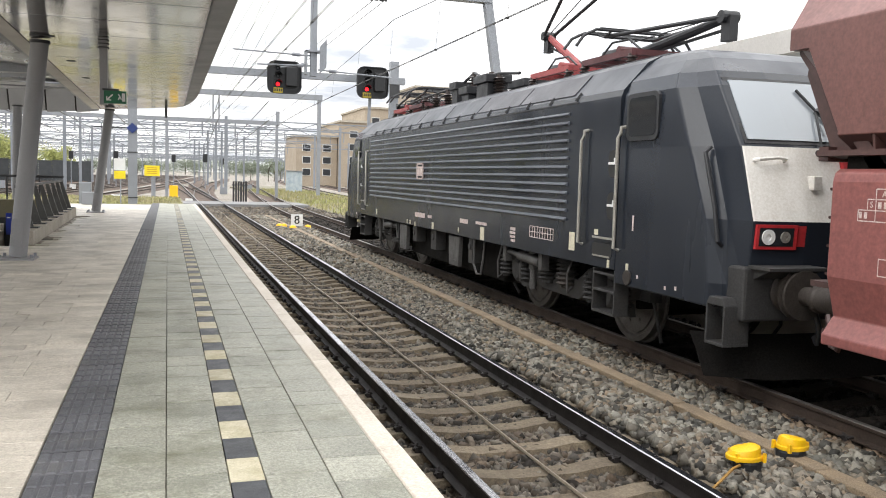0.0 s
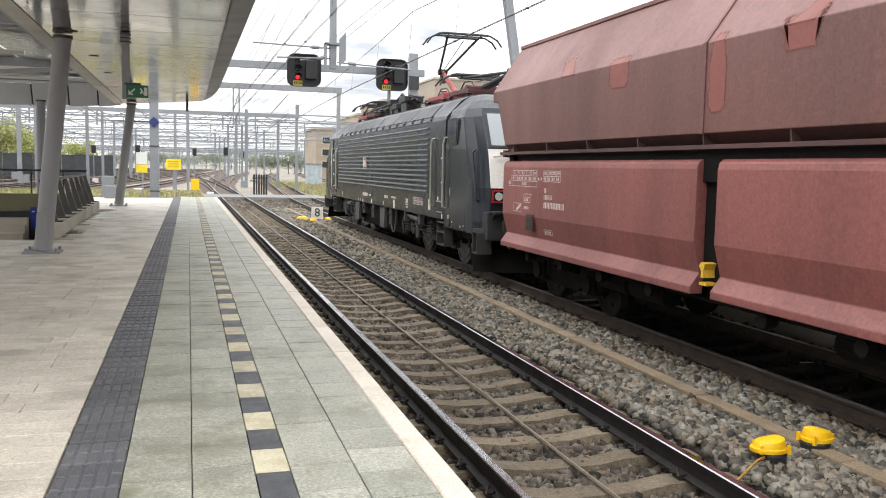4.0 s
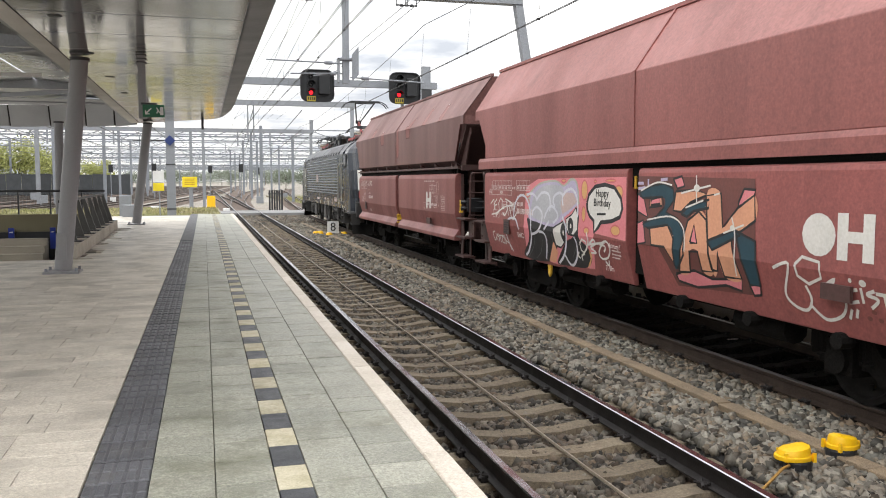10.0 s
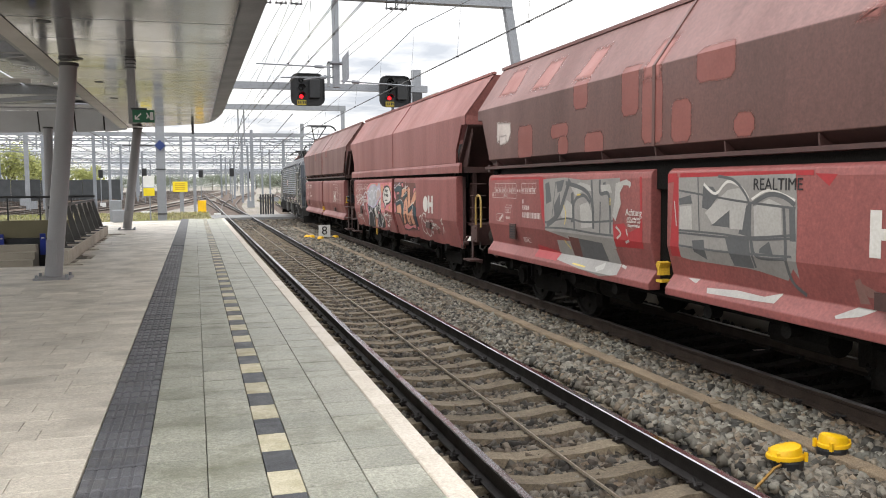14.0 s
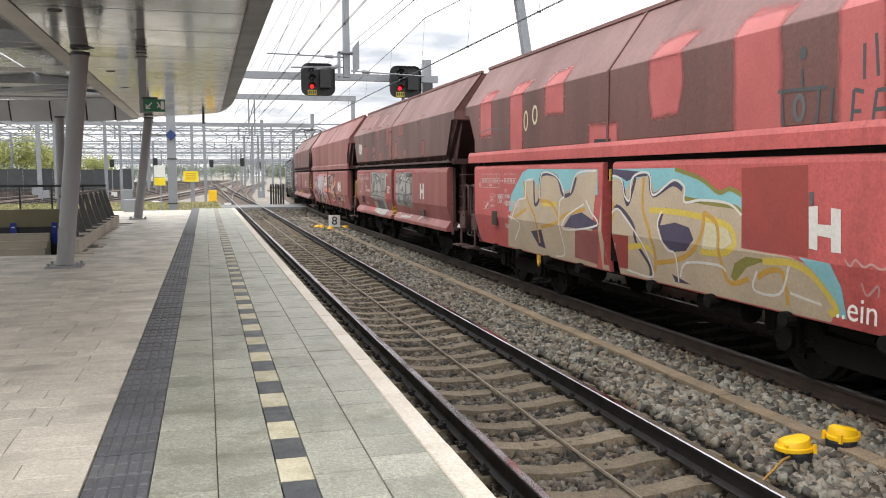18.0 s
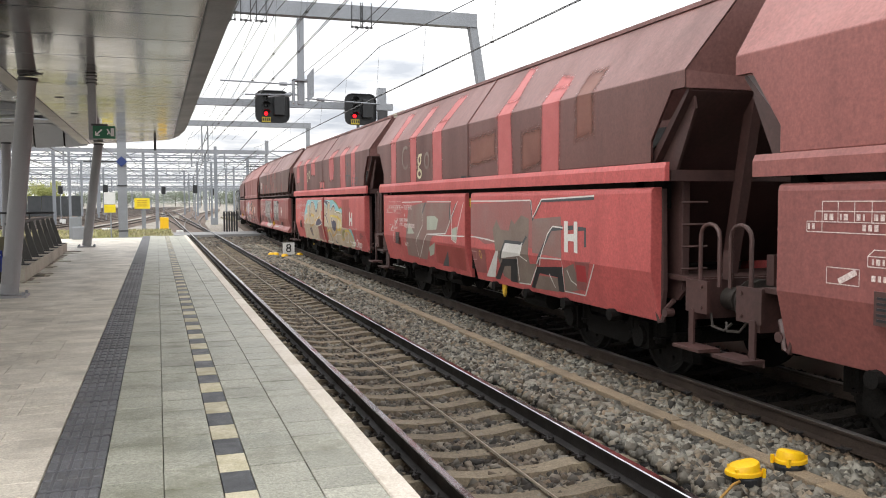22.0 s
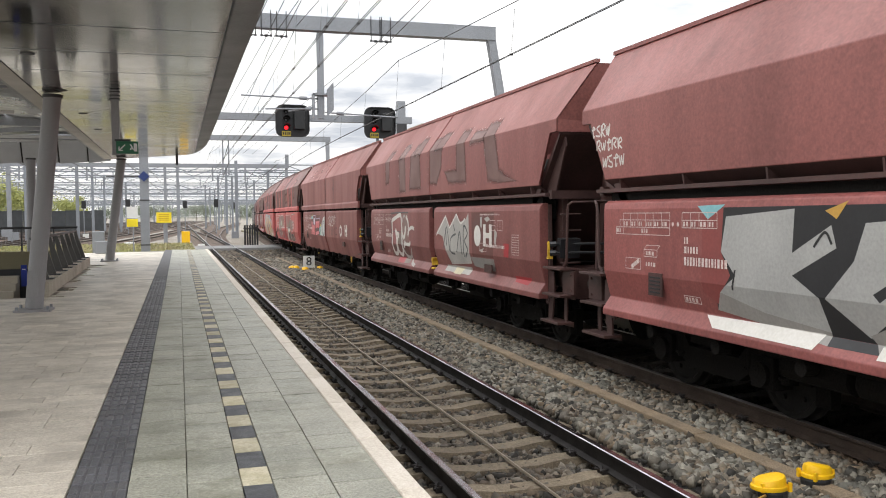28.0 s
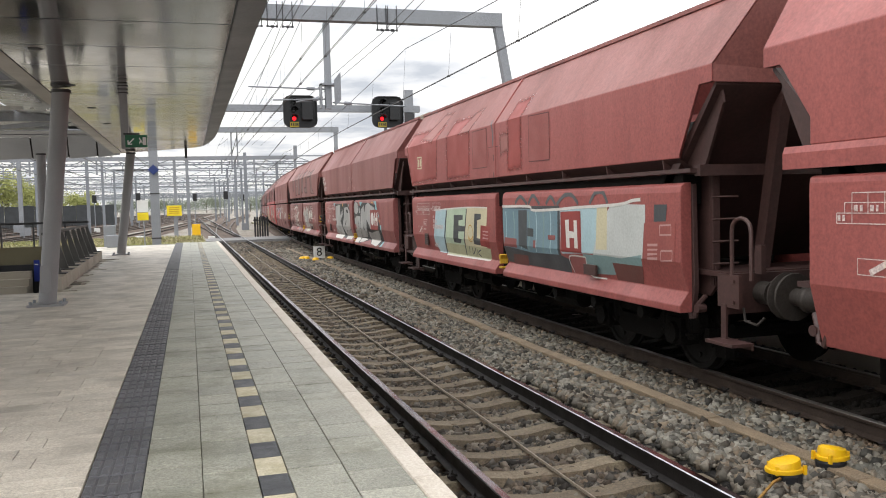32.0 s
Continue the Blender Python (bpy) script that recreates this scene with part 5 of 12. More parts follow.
def loco_front(L, q):
    def at(z, x, d):
        return (x, q * (front_y(z, x) + d), z)
    def plate(name, outline, d, m, label="", deep=0.03):
        s = Shape()
        v = [at(z, x, d) for x, z in outline]
        v += [(x, y - q * deep, z) for x, y, z in v]
        k = len(outline)
        s.add(v, [tuple(range(k)), tuple(range(2 * k - 1, k - 1, -1))] + [(i, (i + 1) % k, (i + 1) % k + k, i + k) for i in range(k)])
        return part(name, s, m, L, label)
    for e in (-1, 1):
        plate("windscreen_seal", [(e * 0.015, 2.5), (e * 0.7, 2.5), (e * 1.22, 2.5), (e * 1.2, 3.19), (e * 0.68, 3.19), (e * 0.015, 3.19)], 0.006, BLACK_STEEL)
        plate("windscreen", [(e * 0.04, 2.54), (e * 0.7, 2.54), (e * 1.18, 2.54), (e * 1.15, 3.16), (e * 0.68, 3.16), (e * 0.04, 3.16)], 0.018, SCREEN, "reflective windscreen pane")
        # paired wiper arms on their spindles
        s = Shape()
        s.rod(at(2.42, e * 0.42, 0.0), at(2.42, e * 0.42, 0.07), 0.04, 10)
        s.rod(at(2.42, e * 0.30, 0.0), at(2.42, e * 0.30, 0.07), 0.03, 10)
        s.pipe([at(2.42, e * 0.42, 0.06), at(2.68, e * 0.36, 0.06), at(2.86, e * 0.3, 0.05)], 0.014, 6)
        s.pipe([at(2.42, e * 0.30, 0.06), at(2.66, e * 0.25, 0.06), at(2.86, e * 0.27, 0.05)], 0.012, 6)
        s.pipe([at(2.58, e * 0.1, 0.03), at(2.84, e * 0.27, 0.04), at(3.08, e * 0.42, 0.03)], 0.017, 6)
        s.rod(at(2.84, e * 0.3, 0.05), at(2.88, e * 0.24, 0.05), 0.03, 8)
        part("wiper", s, BLACK_STEEL, L)
        # lamp cluster in a red surround
        plate("lamp_surround", [(e * 1.25, 1.47), (e * 0.82, 1.47), (e * 0.82, 1.71), (e * 1.25, 1.71)], 0.03, LOCO_RED, deep=0.06)
        plate("lamp_glass", [(e * 1.22, 1.5), (e * 0.86, 1.5), (e * 0.86, 1.68), (e * 1.22, 1.68)], 0.034, GLASS_DARK)
        for x, r, m in ((1.13, 0.075, SIGN_WHITE), (0.95, 0.055, HANDRAIL)):
            s = Shape()
            s.lathe([(r, 0.0), (r, 0.012), (r * 0.4, 0.012), (r * 0.4, 0.004)], (0, 0, 0), "y", 20)
            c = at(1.59, e * x, 0.034)
            s.v = [(c[0] + a, c[1] + q * b, c[2] + d) for a, b, d in s.v]
            part("headlight", s, m, L, smooth=True)
        s = Shape()
        s.pipe([at(2.33, e * 1.16, 0.0), at(2.34, e * 1.15, 0.07), at(2.36, e * 0.95, 0.08), at(2.35, e * 0.86, 0.07), at(2.33, e * 0.84, 0.0)], 0.02, 6)
        part("front_handrail", s, LOCO_WHITE, L, smooth=True)
        part("bracket_lug", Shape().box(e * 0.56 - 0.05, e * 0.56 + 0.05, *sorted((q * (front_y(2.12, 0.56) - 0.02), q * (front_y(2.12, 0.56) + 0.08))), 2.05, 2.19), LOCO_WHITE, L, bevel=0.01)
    plate("top_lamp_frame", [(-0.19, 2.16), (0.19, 2.16), (0.19, 2.44), (-0.19, 2.44)], 0.05, LOCO_RED, deep=0.08)
    plate("top_lamp_well", [(-0.13, 2.21), (0.13, 2.21), (0.13, 2.39), (-0.13, 2.39)], 0.054, STEEL_GREY, deep=0.02)
    c = at(2.3, 0.0, 0.056)
    part("top_lamp", Shape().rod(c, (c[0], c[1] + q * 0.015, c[2]), 0.075, 16), GLASS_DARK, L)
    plate("red_front_band", [(-0.8, 1.5), (0.8, 1.5), (0.8, 1.7), (-0.8, 1.7)], 0.012, LOCO_RED)
    s = Shape()
    for k in range(7):
        v = [at(z, -0.36 + 0.11 * k + d, 0.016) for d, z in ((0, 1.54), (0.075, 1.54), (0.075, 1.66), (0, 1.66))]
        s.add(v, [(0, 1, 2, 3)])
    part("number_bars", s, FRAME_BROWN, L)
    s = Shape()
    s.box(-1.35, 1.35, *sorted((q * 8.9, q * 9.34)), 0.76, 1.3)
    part("buffer_beam", s, LOCO_GEAR, L, bevel=0.03)
    add_buffers(L, q, 9.56)
    for e in (-1, 1):
        part("buffer_housing", Shape().lathe([(0.17, 0.0), (0.19, 0.05), (0.16, 0.07), (0.15, 0.22), (0.2, 0.24), (0.2, 0.27)], (e * 0.875, 0, 1.05), "y", 18), GREASE, L, smooth=True).matrix_local = Matrix.Translation((0, q * 9.32, 0)) @ Matrix.Diagonal((1, q, 1, 1))
        s = Shape()
        s.box(e * 0.95 - 0.34, e * 0.95 + 0.34, *sorted((q * 9.3, q * 9.62)), 1.28, 1.315)
        s.prism([(q * 9.3, 1.28), (q * 9.58, 1.28), (q * 9.3, 1.16)], "x", e * 0.95 - 0.3, e * 0.95 + 0.3)
        part("shunter_step", s, LOCO_GEAR, L, bevel=0.006)
        # hanging box step at the corner
        s = Shape()
        a, b, x0, x1 = *sorted((q * 8.96, q * 9.26)), e * 1.5 - e * 0.3, e * 1.5
        lo, hi = min(x0, x1), max(x0, x1)
        s.box(lo, hi, a, b, 0.5, 0.53)
        s.box(lo, hi, a, a + 0.025, 0.53, 0.9)
        s.box(lo, hi, b - 0.025, b, 0.53, 0.9)
        s.box(min(x0, x0 + e * 0.02), max(x0, x0 + e * 0.02), a, b, 0.53, 0.9)
        s.prism([(a, 0.9), (b, 0.9), (b - 0.05, 0.98), (a + 0.05, 0.98)], "x", lo, hi)
        part("corner_step", s, LOCO_GEAR, L, bevel=0.006)
        s = Shape()
        s.pipe([(e * 1.40, q * 9.02, 1.48), (e * 1.46, q * 9.04, 1.52), (e * 1.47, q * 8.98, 1.85), (e * 1.47, q * 8.78, 2.4), (e * 1.40, q * 8.76, 2.46)], 0.022, 8)
        part("corner_handrail", s, BLACK_STEEL, L, smooth=True)
    # brake hoses and the screw coupling
    for x in (-0.45, 0.5, -0.62):
        s = Shape()
        s.pipe([(x, q * 9.34, 0.95), (x, q * 9.46, 0.92), (x + 0.03, q * 9.52, 0.7), (x + 0.05, q * 9.47, 0.55), (x + 0.08, q * 9.4, 0.6)], 0.028, 8)
        part("brake_hose", s, BLACK_STEEL, L, smooth=True)
    s = Shape()
    s.rod((0, q * 9.3, 1.03), (0, q * 9.6, 1.03), 0.07, 10)
    part("draw_hook", s, GREASE, L)
    # rounded snow plough
    s = Shape()
    bow = [(x, 9.12 - 0.16 * (x / 1.3) ** 2 - 0.35 * max(0.0, abs(x) - 0.9)) for x in (-1.42, -1.2, -0.9, -0.5, 0, 0.5, 0.9, 1.2, 1.42)]
    s.sweep([[(x, q * (y + d), z) for x, y in bow] for d, z in ((-0.12, 0.55), (0.02, 0.38), (0.14, 0.18), (0.16, 0.14), (0.12, 0.14), (-0.03, 0.38), (-0.16, 0.55))], closed=False)
    part("plough", s, UNDER, L, smooth=True)


def loco_side(L, q, e):
    """Windows, door, rails and steps on one side of one cab."""
    def rounded(y0, y1, z0, z1, r):
        out = []
        for cy, cz, a0 in ((y1 - r, z1 - r, 0), (y0 + r, z1 - r, 90), (y0 + r, z0 + r, 180), (y1 - r, z0 + r, 270)):
            out += [(q * (cy + r * math.cos(radians(a0 + a))), cz + r * math.sin(radians(a0 + a))) for a in (0, 30, 60, 90)]
        return out
    part("side_window_frame", Shape().prism(rounded(7.26, 7.94, 2.56, 3.1, 0.09), "x", e * 1.47, e * 1.512), BLACK_STEEL, L)
    part("side_window", Shape().prism(rounded(7.31, 7.89, 2.61, 3.05, 0.07), "x", e * 1.48, e * 1.518), GLASS_DARK, L)
    a, b = sorted((q * 6.33, q * 7.1))
    door = part("cab_door", Shape().box(*sorted((e * 1.49, e * 1.506)), a, b, 1.34, 3.08), LOCO_SIDE, L, bevel=0.004)
    for z in (1.79, 2.3):
        part("grip_recess", Shape().prism(rounded(6.86, 7.08, z - 0.17, z + 0.17, 0.105), "x", e * 1.5, e * 1.509), SIGN_BLACK, door)
        s = Shape()
        s.box(*sorted((e * 1.5, e * 1.53)), *sorted((q * 6.9, q * 7.06)), z - 0.01, z + 0.02)
        s.box(*sorted((e * 1.5, e * 1.53)), *sorted((q * 7.03, q * 7.06)), z + 0.02, z + 0.07)
        part("door_grip", s, SIGN_WHITE, door)
    part("door_sill", Shape().box(*sorted((e * 1.5, e * 1.525)), *sorted((q * 6.55, q * 7.05)), 1.375, 1.4), HANDRAIL, L)
    for y in (6.25, 7.18):
        s = Shape()
        s.pipe([(e * 1.5, q * y, 1.27), (e * 1.57, q * y, 1.29), (e * 1.57, q * y, 2.6), (e * 1.56, q * (y + 0.05), 2.66), (e * 1.56, q * (y + 0.05), 2.72), (e * 1.5, q * (y + 0.05), 2.73)], 0.022, 8)
        part("door_handrail", s, HANDRAIL, L, smooth=True)
    part("foothold", Shape().prism(rounded(6.52, 7.02, 1.14, 1.32, 0.06), "x", e * 1.48, e * 1.508), SIGN_BLACK, L)
    part("foothold_rung", Shape().box(*sorted((e * 1.49, e * 1.52)), *sorted((q * 6.56, q * 6.98)), 1.15, 1.17), HANDRAIL, L)
    s = Shape()
    for z in (0.45, 0.72, 0.93):
        s.box(*sorted((e * 1.26, e * 1.5)), *sorted((q * 6.58, q * 7.12)), z, z + 0.03)
    for y in (6.56, 7.1):
        s.box(*sorted((e * 1.3, e * 1.5)), *sorted((q * y, q * (y + 0.025))), 0.45, 1.0)
    part("cab_steps", s, LOCO_GEAR, L, bevel=0.004)
    s = Shape()
    s.rod((e * 1.42, q * 7.42, 0.97), (e * 1.52, q * 7.42, 0.97), 0.085, 16)
    part("coupling_socket", s, GREASE, L)
    for y, z in ((7.62, 0.98), (8.4, 0.95), (8.2, 0.93)):
        part("jack_mark", Shape().box(*sorted((e * 1.498, e * 1.506)), *sorted((q * y, q * (y + 0.03))), z, z + 0.04), STENCIL, L)


def loco_bogie(L, q):
    c = q * 4.9
    for a in (-1.5, 1.5):
        loco_wheels(L, c + a)
    for e in (-1, 1):
        # side frame, dipped between the axles
        s = Shape()
        s.prism([(c - 2.05, 0.62), (c - 2.05, 0.86), (c - 0.9, 0.9), (c - 0.55, 0.7), (c + 0.55, 0.7), (c + 0.9, 0.9), (c + 2.05, 0.86), (c + 2.05, 0.62), (c + 1.0, 0.62), (c + 0.6, 0.42), (c - 0.6, 0.42), (c - 1.0, 0.62)], "x", e * 1.08 - 0.07, e * 1.08 + 0.07)
        part("bogie_frame", s, LOCO_GEAR, L, bevel=0.02)
        for a in (-1.5, 1.5):
            s = Shape()
            s.lathe([(0.0, 0.0), (0.2, 0.0), (0.2, 0.2), (0.15, 0.24), (0.0, 0.25)], (0, 0, 0), "x", 18)
            s.v = [(e * (0.98 + x), c + a + y, 0.62 + z) for x, y, z in s.v]
            s.prism([(c + a - 0.5, 0.4), (c + a - 0.45, 0.56), (c + a + 0.1, 0.62), (c + a + 0.1, 0.5), (c + a - 0.2, 0.36)], "x", e * 1.1 - 0.05, e * 1.1 + 0.05)
            part("axle_box", s, LOCO_GEAR, L)
            for w in (-0.42, 0.42):
                s = Shape()
                for k in range(5):
                    s.lathe([(0.09, 0.0), (0.12, 0.02), (0.09, 0.045)], (e * 1.2, c + a + w, 0.5 + 0.07 * k), "z", 12, caps=False)
                s.rod((e * 1.2, c + a + w, 0.46), (e * 1.2, c + a + w, 0.9), 0.06, 10)
                part("suspension_spring", s, LOCO_GEAR, L)
        for w in (-0.32, 0.32):
            s = Shape()
            for k in range(6):
                s.lathe([(0.13, 0.0), (0.17, 0.025), (0.13, 0.05)], (e * 1.18, c + w, 0.6 + 0.065 * k), "z", 14, caps=False)
            s.rod((e * 1.18, c + w, 0.55), (e * 1.18, c + w, 1.02), 0.1, 10)
            part("body_spring", s, LOCO_GEAR, L)
        # long yaw damper with its brackets, upright damper, sand pipes
        s = Shape()
        s.rod((e * 1.36, c - 0.2 * q, 0.86), (e * 1.36, c - 1.0 * q, 0.9), 0.075, 14)
        s.rod((e * 1.36, c - 1.0 * q, 0.9), (e * 1.36, c - 1.5 * q, 0.92), 0.04, 10)
        for d in (-0.12, -1.52):
            s.box(e * 1.36 - 0.06, e * 1.36 + 0.06, c + d * q - 0.06, c + d * q + 0.06, 0.76, 1.02)
        part("yaw_damper", s, LOCO_GEAR_PALE, L, smooth=True)
        s = Shape()
        s.rod((e * 1.3, c + 0.62, 0.42), (e * 1.3, c + 0.62, 0.72), 0.05, 10)
        s.rod((e * 1.3, c + 0.62, 0.72), (e * 1.3, c + 0.62, 1.02), 0.07, 12)
        part("upright_damper", s, LOCO_GEAR_PALE, L, smooth=True)
        for d in (-2.25, 2.25):
            s = Shape()
            s.pipe([(e * 0.95, c + d * 0.9, 0.9), (e * 0.95, c + d, 0.6), (e * 0.9, c + d * 1.02, 0.3), (e * 0.82, c + d * 0.99, 0.12)], 0.025, 6)
            s.box(e * 0.95 - 0.08, e * 0.95 + 0.08, c + d * 0.96 - 0.12, c + d * 0.96 + 0.12, 0.62, 0.98)
            part("sand_pipe", s, LOCO_GEAR, L)
        for k, (d, z) in enumerate(((0.95, 0.9), (-0.7, 0.95), (1.9, 0.85))):
            s = Shape()
            s.pipe([(e * 1.3, c + d, 1.0), (e * 1.36, c + d + 0.04, z - 0.15), (e * 1.32, c + d + 0.1, z - 0.42), (e * 1.2, c + d + 0.2, z - 0.36)], 0.016, 6)
            part("cable_loop", s, LOCO_GEAR_PALE, L, smooth=True)
    part("bogie_bolster", Shape().box(-1.0, 1.0, c - 0.5, c + 0.5, 0.42, 0.95), UNDER, L)
    for d in (-1.95, 1.95):
        part("headstock", Shape().box(-1.0, 1.0, c + d - 0.05, c + d + 0.05, 0.5, 0.85), UNDER, L)
    for d in (-0.9, 0.9):
        part("traction_motor", Shape().rod((-0.6, c + d, 0.62), (0.6, c + d, 0.62), 0.4, 16), UNDER, L)


def pantograph(L, y0, face, up, m):
    """face: the way the knee points along the roof."""
    for x in (-0.52, 0.52):
        part("base_rail", Shape().beam((x, y0 - 0.75, 3.88), (x, y0 + 0.75, 3.88), 0.07, 0.09), m, L)
    for d in (-0.72, -0.2, 0.35, 0.72):
        part("base_crossbar", Shape().beam((-0.485, y0 + d, 3.88), (0.485, y0 + d, 3.88), 0.07, 0.08), m, L)
    part("pivot_shaft", Shape().rod((-0.4, y0 - face * 0.1, 3.98), (0.4, y0 - face * 0.1, 3.98), 0.07, 12), m, L)
    for x in (-0.52, 0.52):
        for d in (-0.7, 0.7):
            s = Shape()
            for k in range(4):
                s.lathe([(0.05, 0.0), (0.09, 0.02), (0.05, 0.045)], (x, y0 + d, 3.62 + 0.055 * k), "z", 12, caps=False)
            s.rod((x, y0 + d, 3.58), (x, y0 + d, 3.86), 0.05, 10)
            part("support_insulator", s, INSULATOR, L)
    s = Shape()
    s.rod((-0.2, y0 + face * 0.2, 3.98), (-0.2, y0 + face * 0.62, 4.0), 0.09, 12)
    for x in (-0.34, 0.3):
        s.pipe([(x, y0 - 0.6, 3.95), (x, y0 - 0.3, 4.12), (x, y0 + 0.2, 4.14), (x, y0 + 0.55, 3.95)], 0.016, 6)
    part("lifting_gear", s, BLACK_STEEL, L)
    foot = (0, y0 - face * 0.1, 3.98)
    knee = (0, y0 + face * 1.27, 4.7) if up else (0, y0 - face * 2.1, 4.16)
    head = (0, y0 - face * 0.45, 5.43) if up else (0, y0 + face * 0.3, 4.3)
    part("pantograph_lower_arm", Shape().rod(foot, knee, 0.075, 10, 0.055), m if up else BLACK_STEEL, L, smooth=True)
    s = Shape()
    s.rod((0.0, y0 - face * 0.42, 3.95), (0, knee[1] + (face if up else -face) * 0.1, knee[2] - 0.14), 0.022, 6)
    part("coupling_rod", s, BLACK_STEEL, L)
    s = Shape()
    s.rod((-0.12, knee[1], knee[2]), (0.12, knee[1], knee[2]), 0.08, 12)
    s.box(-0.06, 0.06, knee[1] - 0.12, knee[1] + 0.06, knee[2] - 0.3, knee[2])
    part("knee_joint", s, BLACK_STEEL, L)
    s = Shape()
    for x in (-0.4, 0.4):
        s.rod((x * 0.22, knee[1], knee[2]), (x, head[1], head[2] - 0.06), 0.03, 8)
    s.rod((0.03, knee[1], knee[2] + 0.05), (0.03, head[1], head[2] - 0.12), 0.01, 5)
    s.rod((-0.42, head[1], head[2] - 0.06), (0.42, head[1], head[2] - 0.06), 0.025, 8)
    part("pantograph_upper_arm", s, BLACK_STEEL, L)
    for d in (-0.2, 0.2):
        s = Shape()
        s.pipe([(-0.98, head[1] + d, head[2] - 0.26), (-0.86, head[1] + d, head[2] - 0.1), (-0.66, head[1] + d, head[2]), (0.66, head[1] + d, head[2]), (0.86, head[1] + d, head[2] - 0.1), (0.98, head[1] + d, head[2] - 0.26)], 0.022, 8)
        s.beam((-0.6, head[1] + d, head[2] + 0.02), (0.6, head[1] + d, head[2] + 0.02), 0.035, 0.025)
        part("contact_strip", s, BLACK_STEEL, L)
    s = Shape()
    for x in (-0.42, 0.42):
        s.pipe([(x, head[1] - 0.2, head[2] - 0.01), (x, head[1], head[2] - 0.07), (x, head[1] + 0.2, head[2] - 0.01)], 0.018, 6)
    part("strip_spring", s, BLACK_STEEL, L)


def locomotive():
    """A four-axle electric locomotive with ribbed black sides, rounded cabs, a grey roof and one raised pantograph."""
    L = thing("electric_locomotive", "black electric locomotive with grey roof and grimy white cab front", "locomotive")
    half = [(1.5, 1.02), (1.5, 3.1), (1.47, 3.18), (1.16, 3.52), (1.0, 3.6)]
    def ring(y):
        return [(x, y, z) for x, z in half] + [(-x, y, z) for x, z in reversed(half)]
    s = Shape()
    s.sweep([ring(-7.1), ring(7.1)])
    s.m = [1 if k in (2, 3, 4, 5, 6) else 0 for k in range(len(s.f))]
    part("body_side_shell", s, (LOCO_SIDE, LOCO_ROOF), L)
    for q in (-1, 1):
        loco_cab(L, q)
        loco_front(L, q)
        for e in (-1, 1):
            loco_side(L, q, e)
        loco_bogie(L, q)
    for e in (-1, 1):
        # pressed ribs of the side wall, each with a sharp upper lip
        for k in range(13):
            z = 1.56 + 0.117 * k
            s = Shape()
            s.prism([(e * 1.499, z - 0.022), (e * 1.54, z - 0.006), (e * 1.54, z + 0.002), (e * 1.499, z + 0.03)], "y", -5.75, 5.95)
            part("side_rib", s, LOCO_RIB, L)
        # removable roof hoods with seams and catches
        for y0, y1 in ((-5.75, -3.9), (-3.85, -2.0), (-1.95, -0.1), (-0.05, 1.8), (1.85, 3.7), (3.75, 5.6)):
            def on(t, y, d):
                return (e * (1.465 + (1.17 - 1.465) * t + 0.74 * d), y, 3.185 + (3.51 - 3.185) * t + 0.67 * d)
            s = Shape()
            v = [on(t, y, d) for d in (0.002, 0.014) for t, y in ((0.08, y0), (0.08, y1), (0.95, y1), (0.95, y0))]
            s.add(v, [(3, 2, 1, 0), (4, 5, 6, 7), (0, 1, 5, 4), (1, 2, 6, 5), (2, 3, 7, 6), (3, 0, 4, 7)])
            part("roof_hood", s, LOCO_ROOF_DARK if -5.8 < y0 < -3.0 else LOCO_ROOF, L, bevel=0.004)
        for k in range(15):
            y = -5.9 + k * 0.82
            s = Shape()
            s.beam((e * 1.50, y, 3.13), (e * 1.44, y - 0.05, 3.23), 0.03, 0.03)
            part("roof_catch", s, BLACK_STEEL, L)
        part("roof_seam", Shape().box(*sorted((e * 1.49, e * 1.506)), -6.0, 6.0, 3.095, 3.115), BLACK_STEEL, L)
        # brackets with lightening holes and boxes under the sill
        for y in (2.75, -0.9):
            s = Shape()
            s.prism([(y - 0.32, 0.98), (y + 0.32, 0.98), (y + 0.27, 0.42), (y - 0.27, 0.42)], "x", e * 1.4 - 0.05, e * 1.4 + 0.03)
            part("jacking_bracket", s, LOCO_GEAR_PALE, L, bevel=0.01)
            s = Shape()
            s.prism([(y - 0.15, 0.52), (y + 0.15, 0.52), (y + 0.08, 0.74), (y - 0.08, 0.74)], "x", *sorted((e * 1.42, e * 1.436)))
            part("bracket_hole", s, SIGN_BLACK, L)
            part("bracket_ledge", Shape().box(*sorted((e * 1.36, e * 1.46)), y - 0.18, y + 0.18, 0.5, 0.53), LOCO_GEAR_PALE, L)
        for y, w, z in ((1.9, 0.3, 0.66), (0.5, 0.34, 0.6), (-1.75, 0.2, 0.55), (3.4, 0.22, 0.64)):
            s = Shape()
            s.box(*sorted((e * 1.2, e * 1.42)), y - w / 2, y + w / 2, z, 1.0)
            s.rod((e * 1.42, y, 0.85), (e * 1.45, y, 0.85), 0.06, 12)
            part("equipment_box", s, LOCO_GEAR, L, bevel=0.012)
        s = Shape()
        s.pipe([(e * 1.42, -1.95, 1.0), (e * 1.43, -1.98, 0.55), (e * 1.43, -2.15, 0.4), (e * 1.43, -2.35, 0.42), (e * 1.42, -2.42, 0.7), (e * 1.4, -2.42, 1.0)], 0.02, 6)
        part("cable_loop", s, LOCO_GEAR_PALE, L, smooth=True)
    s = Shape()
    s.box(-1.2, 1.2, -2.9, 2.9, 0.34, 1.02)
    part("transformer_tank", s, UNDER, L, bevel=0.05)
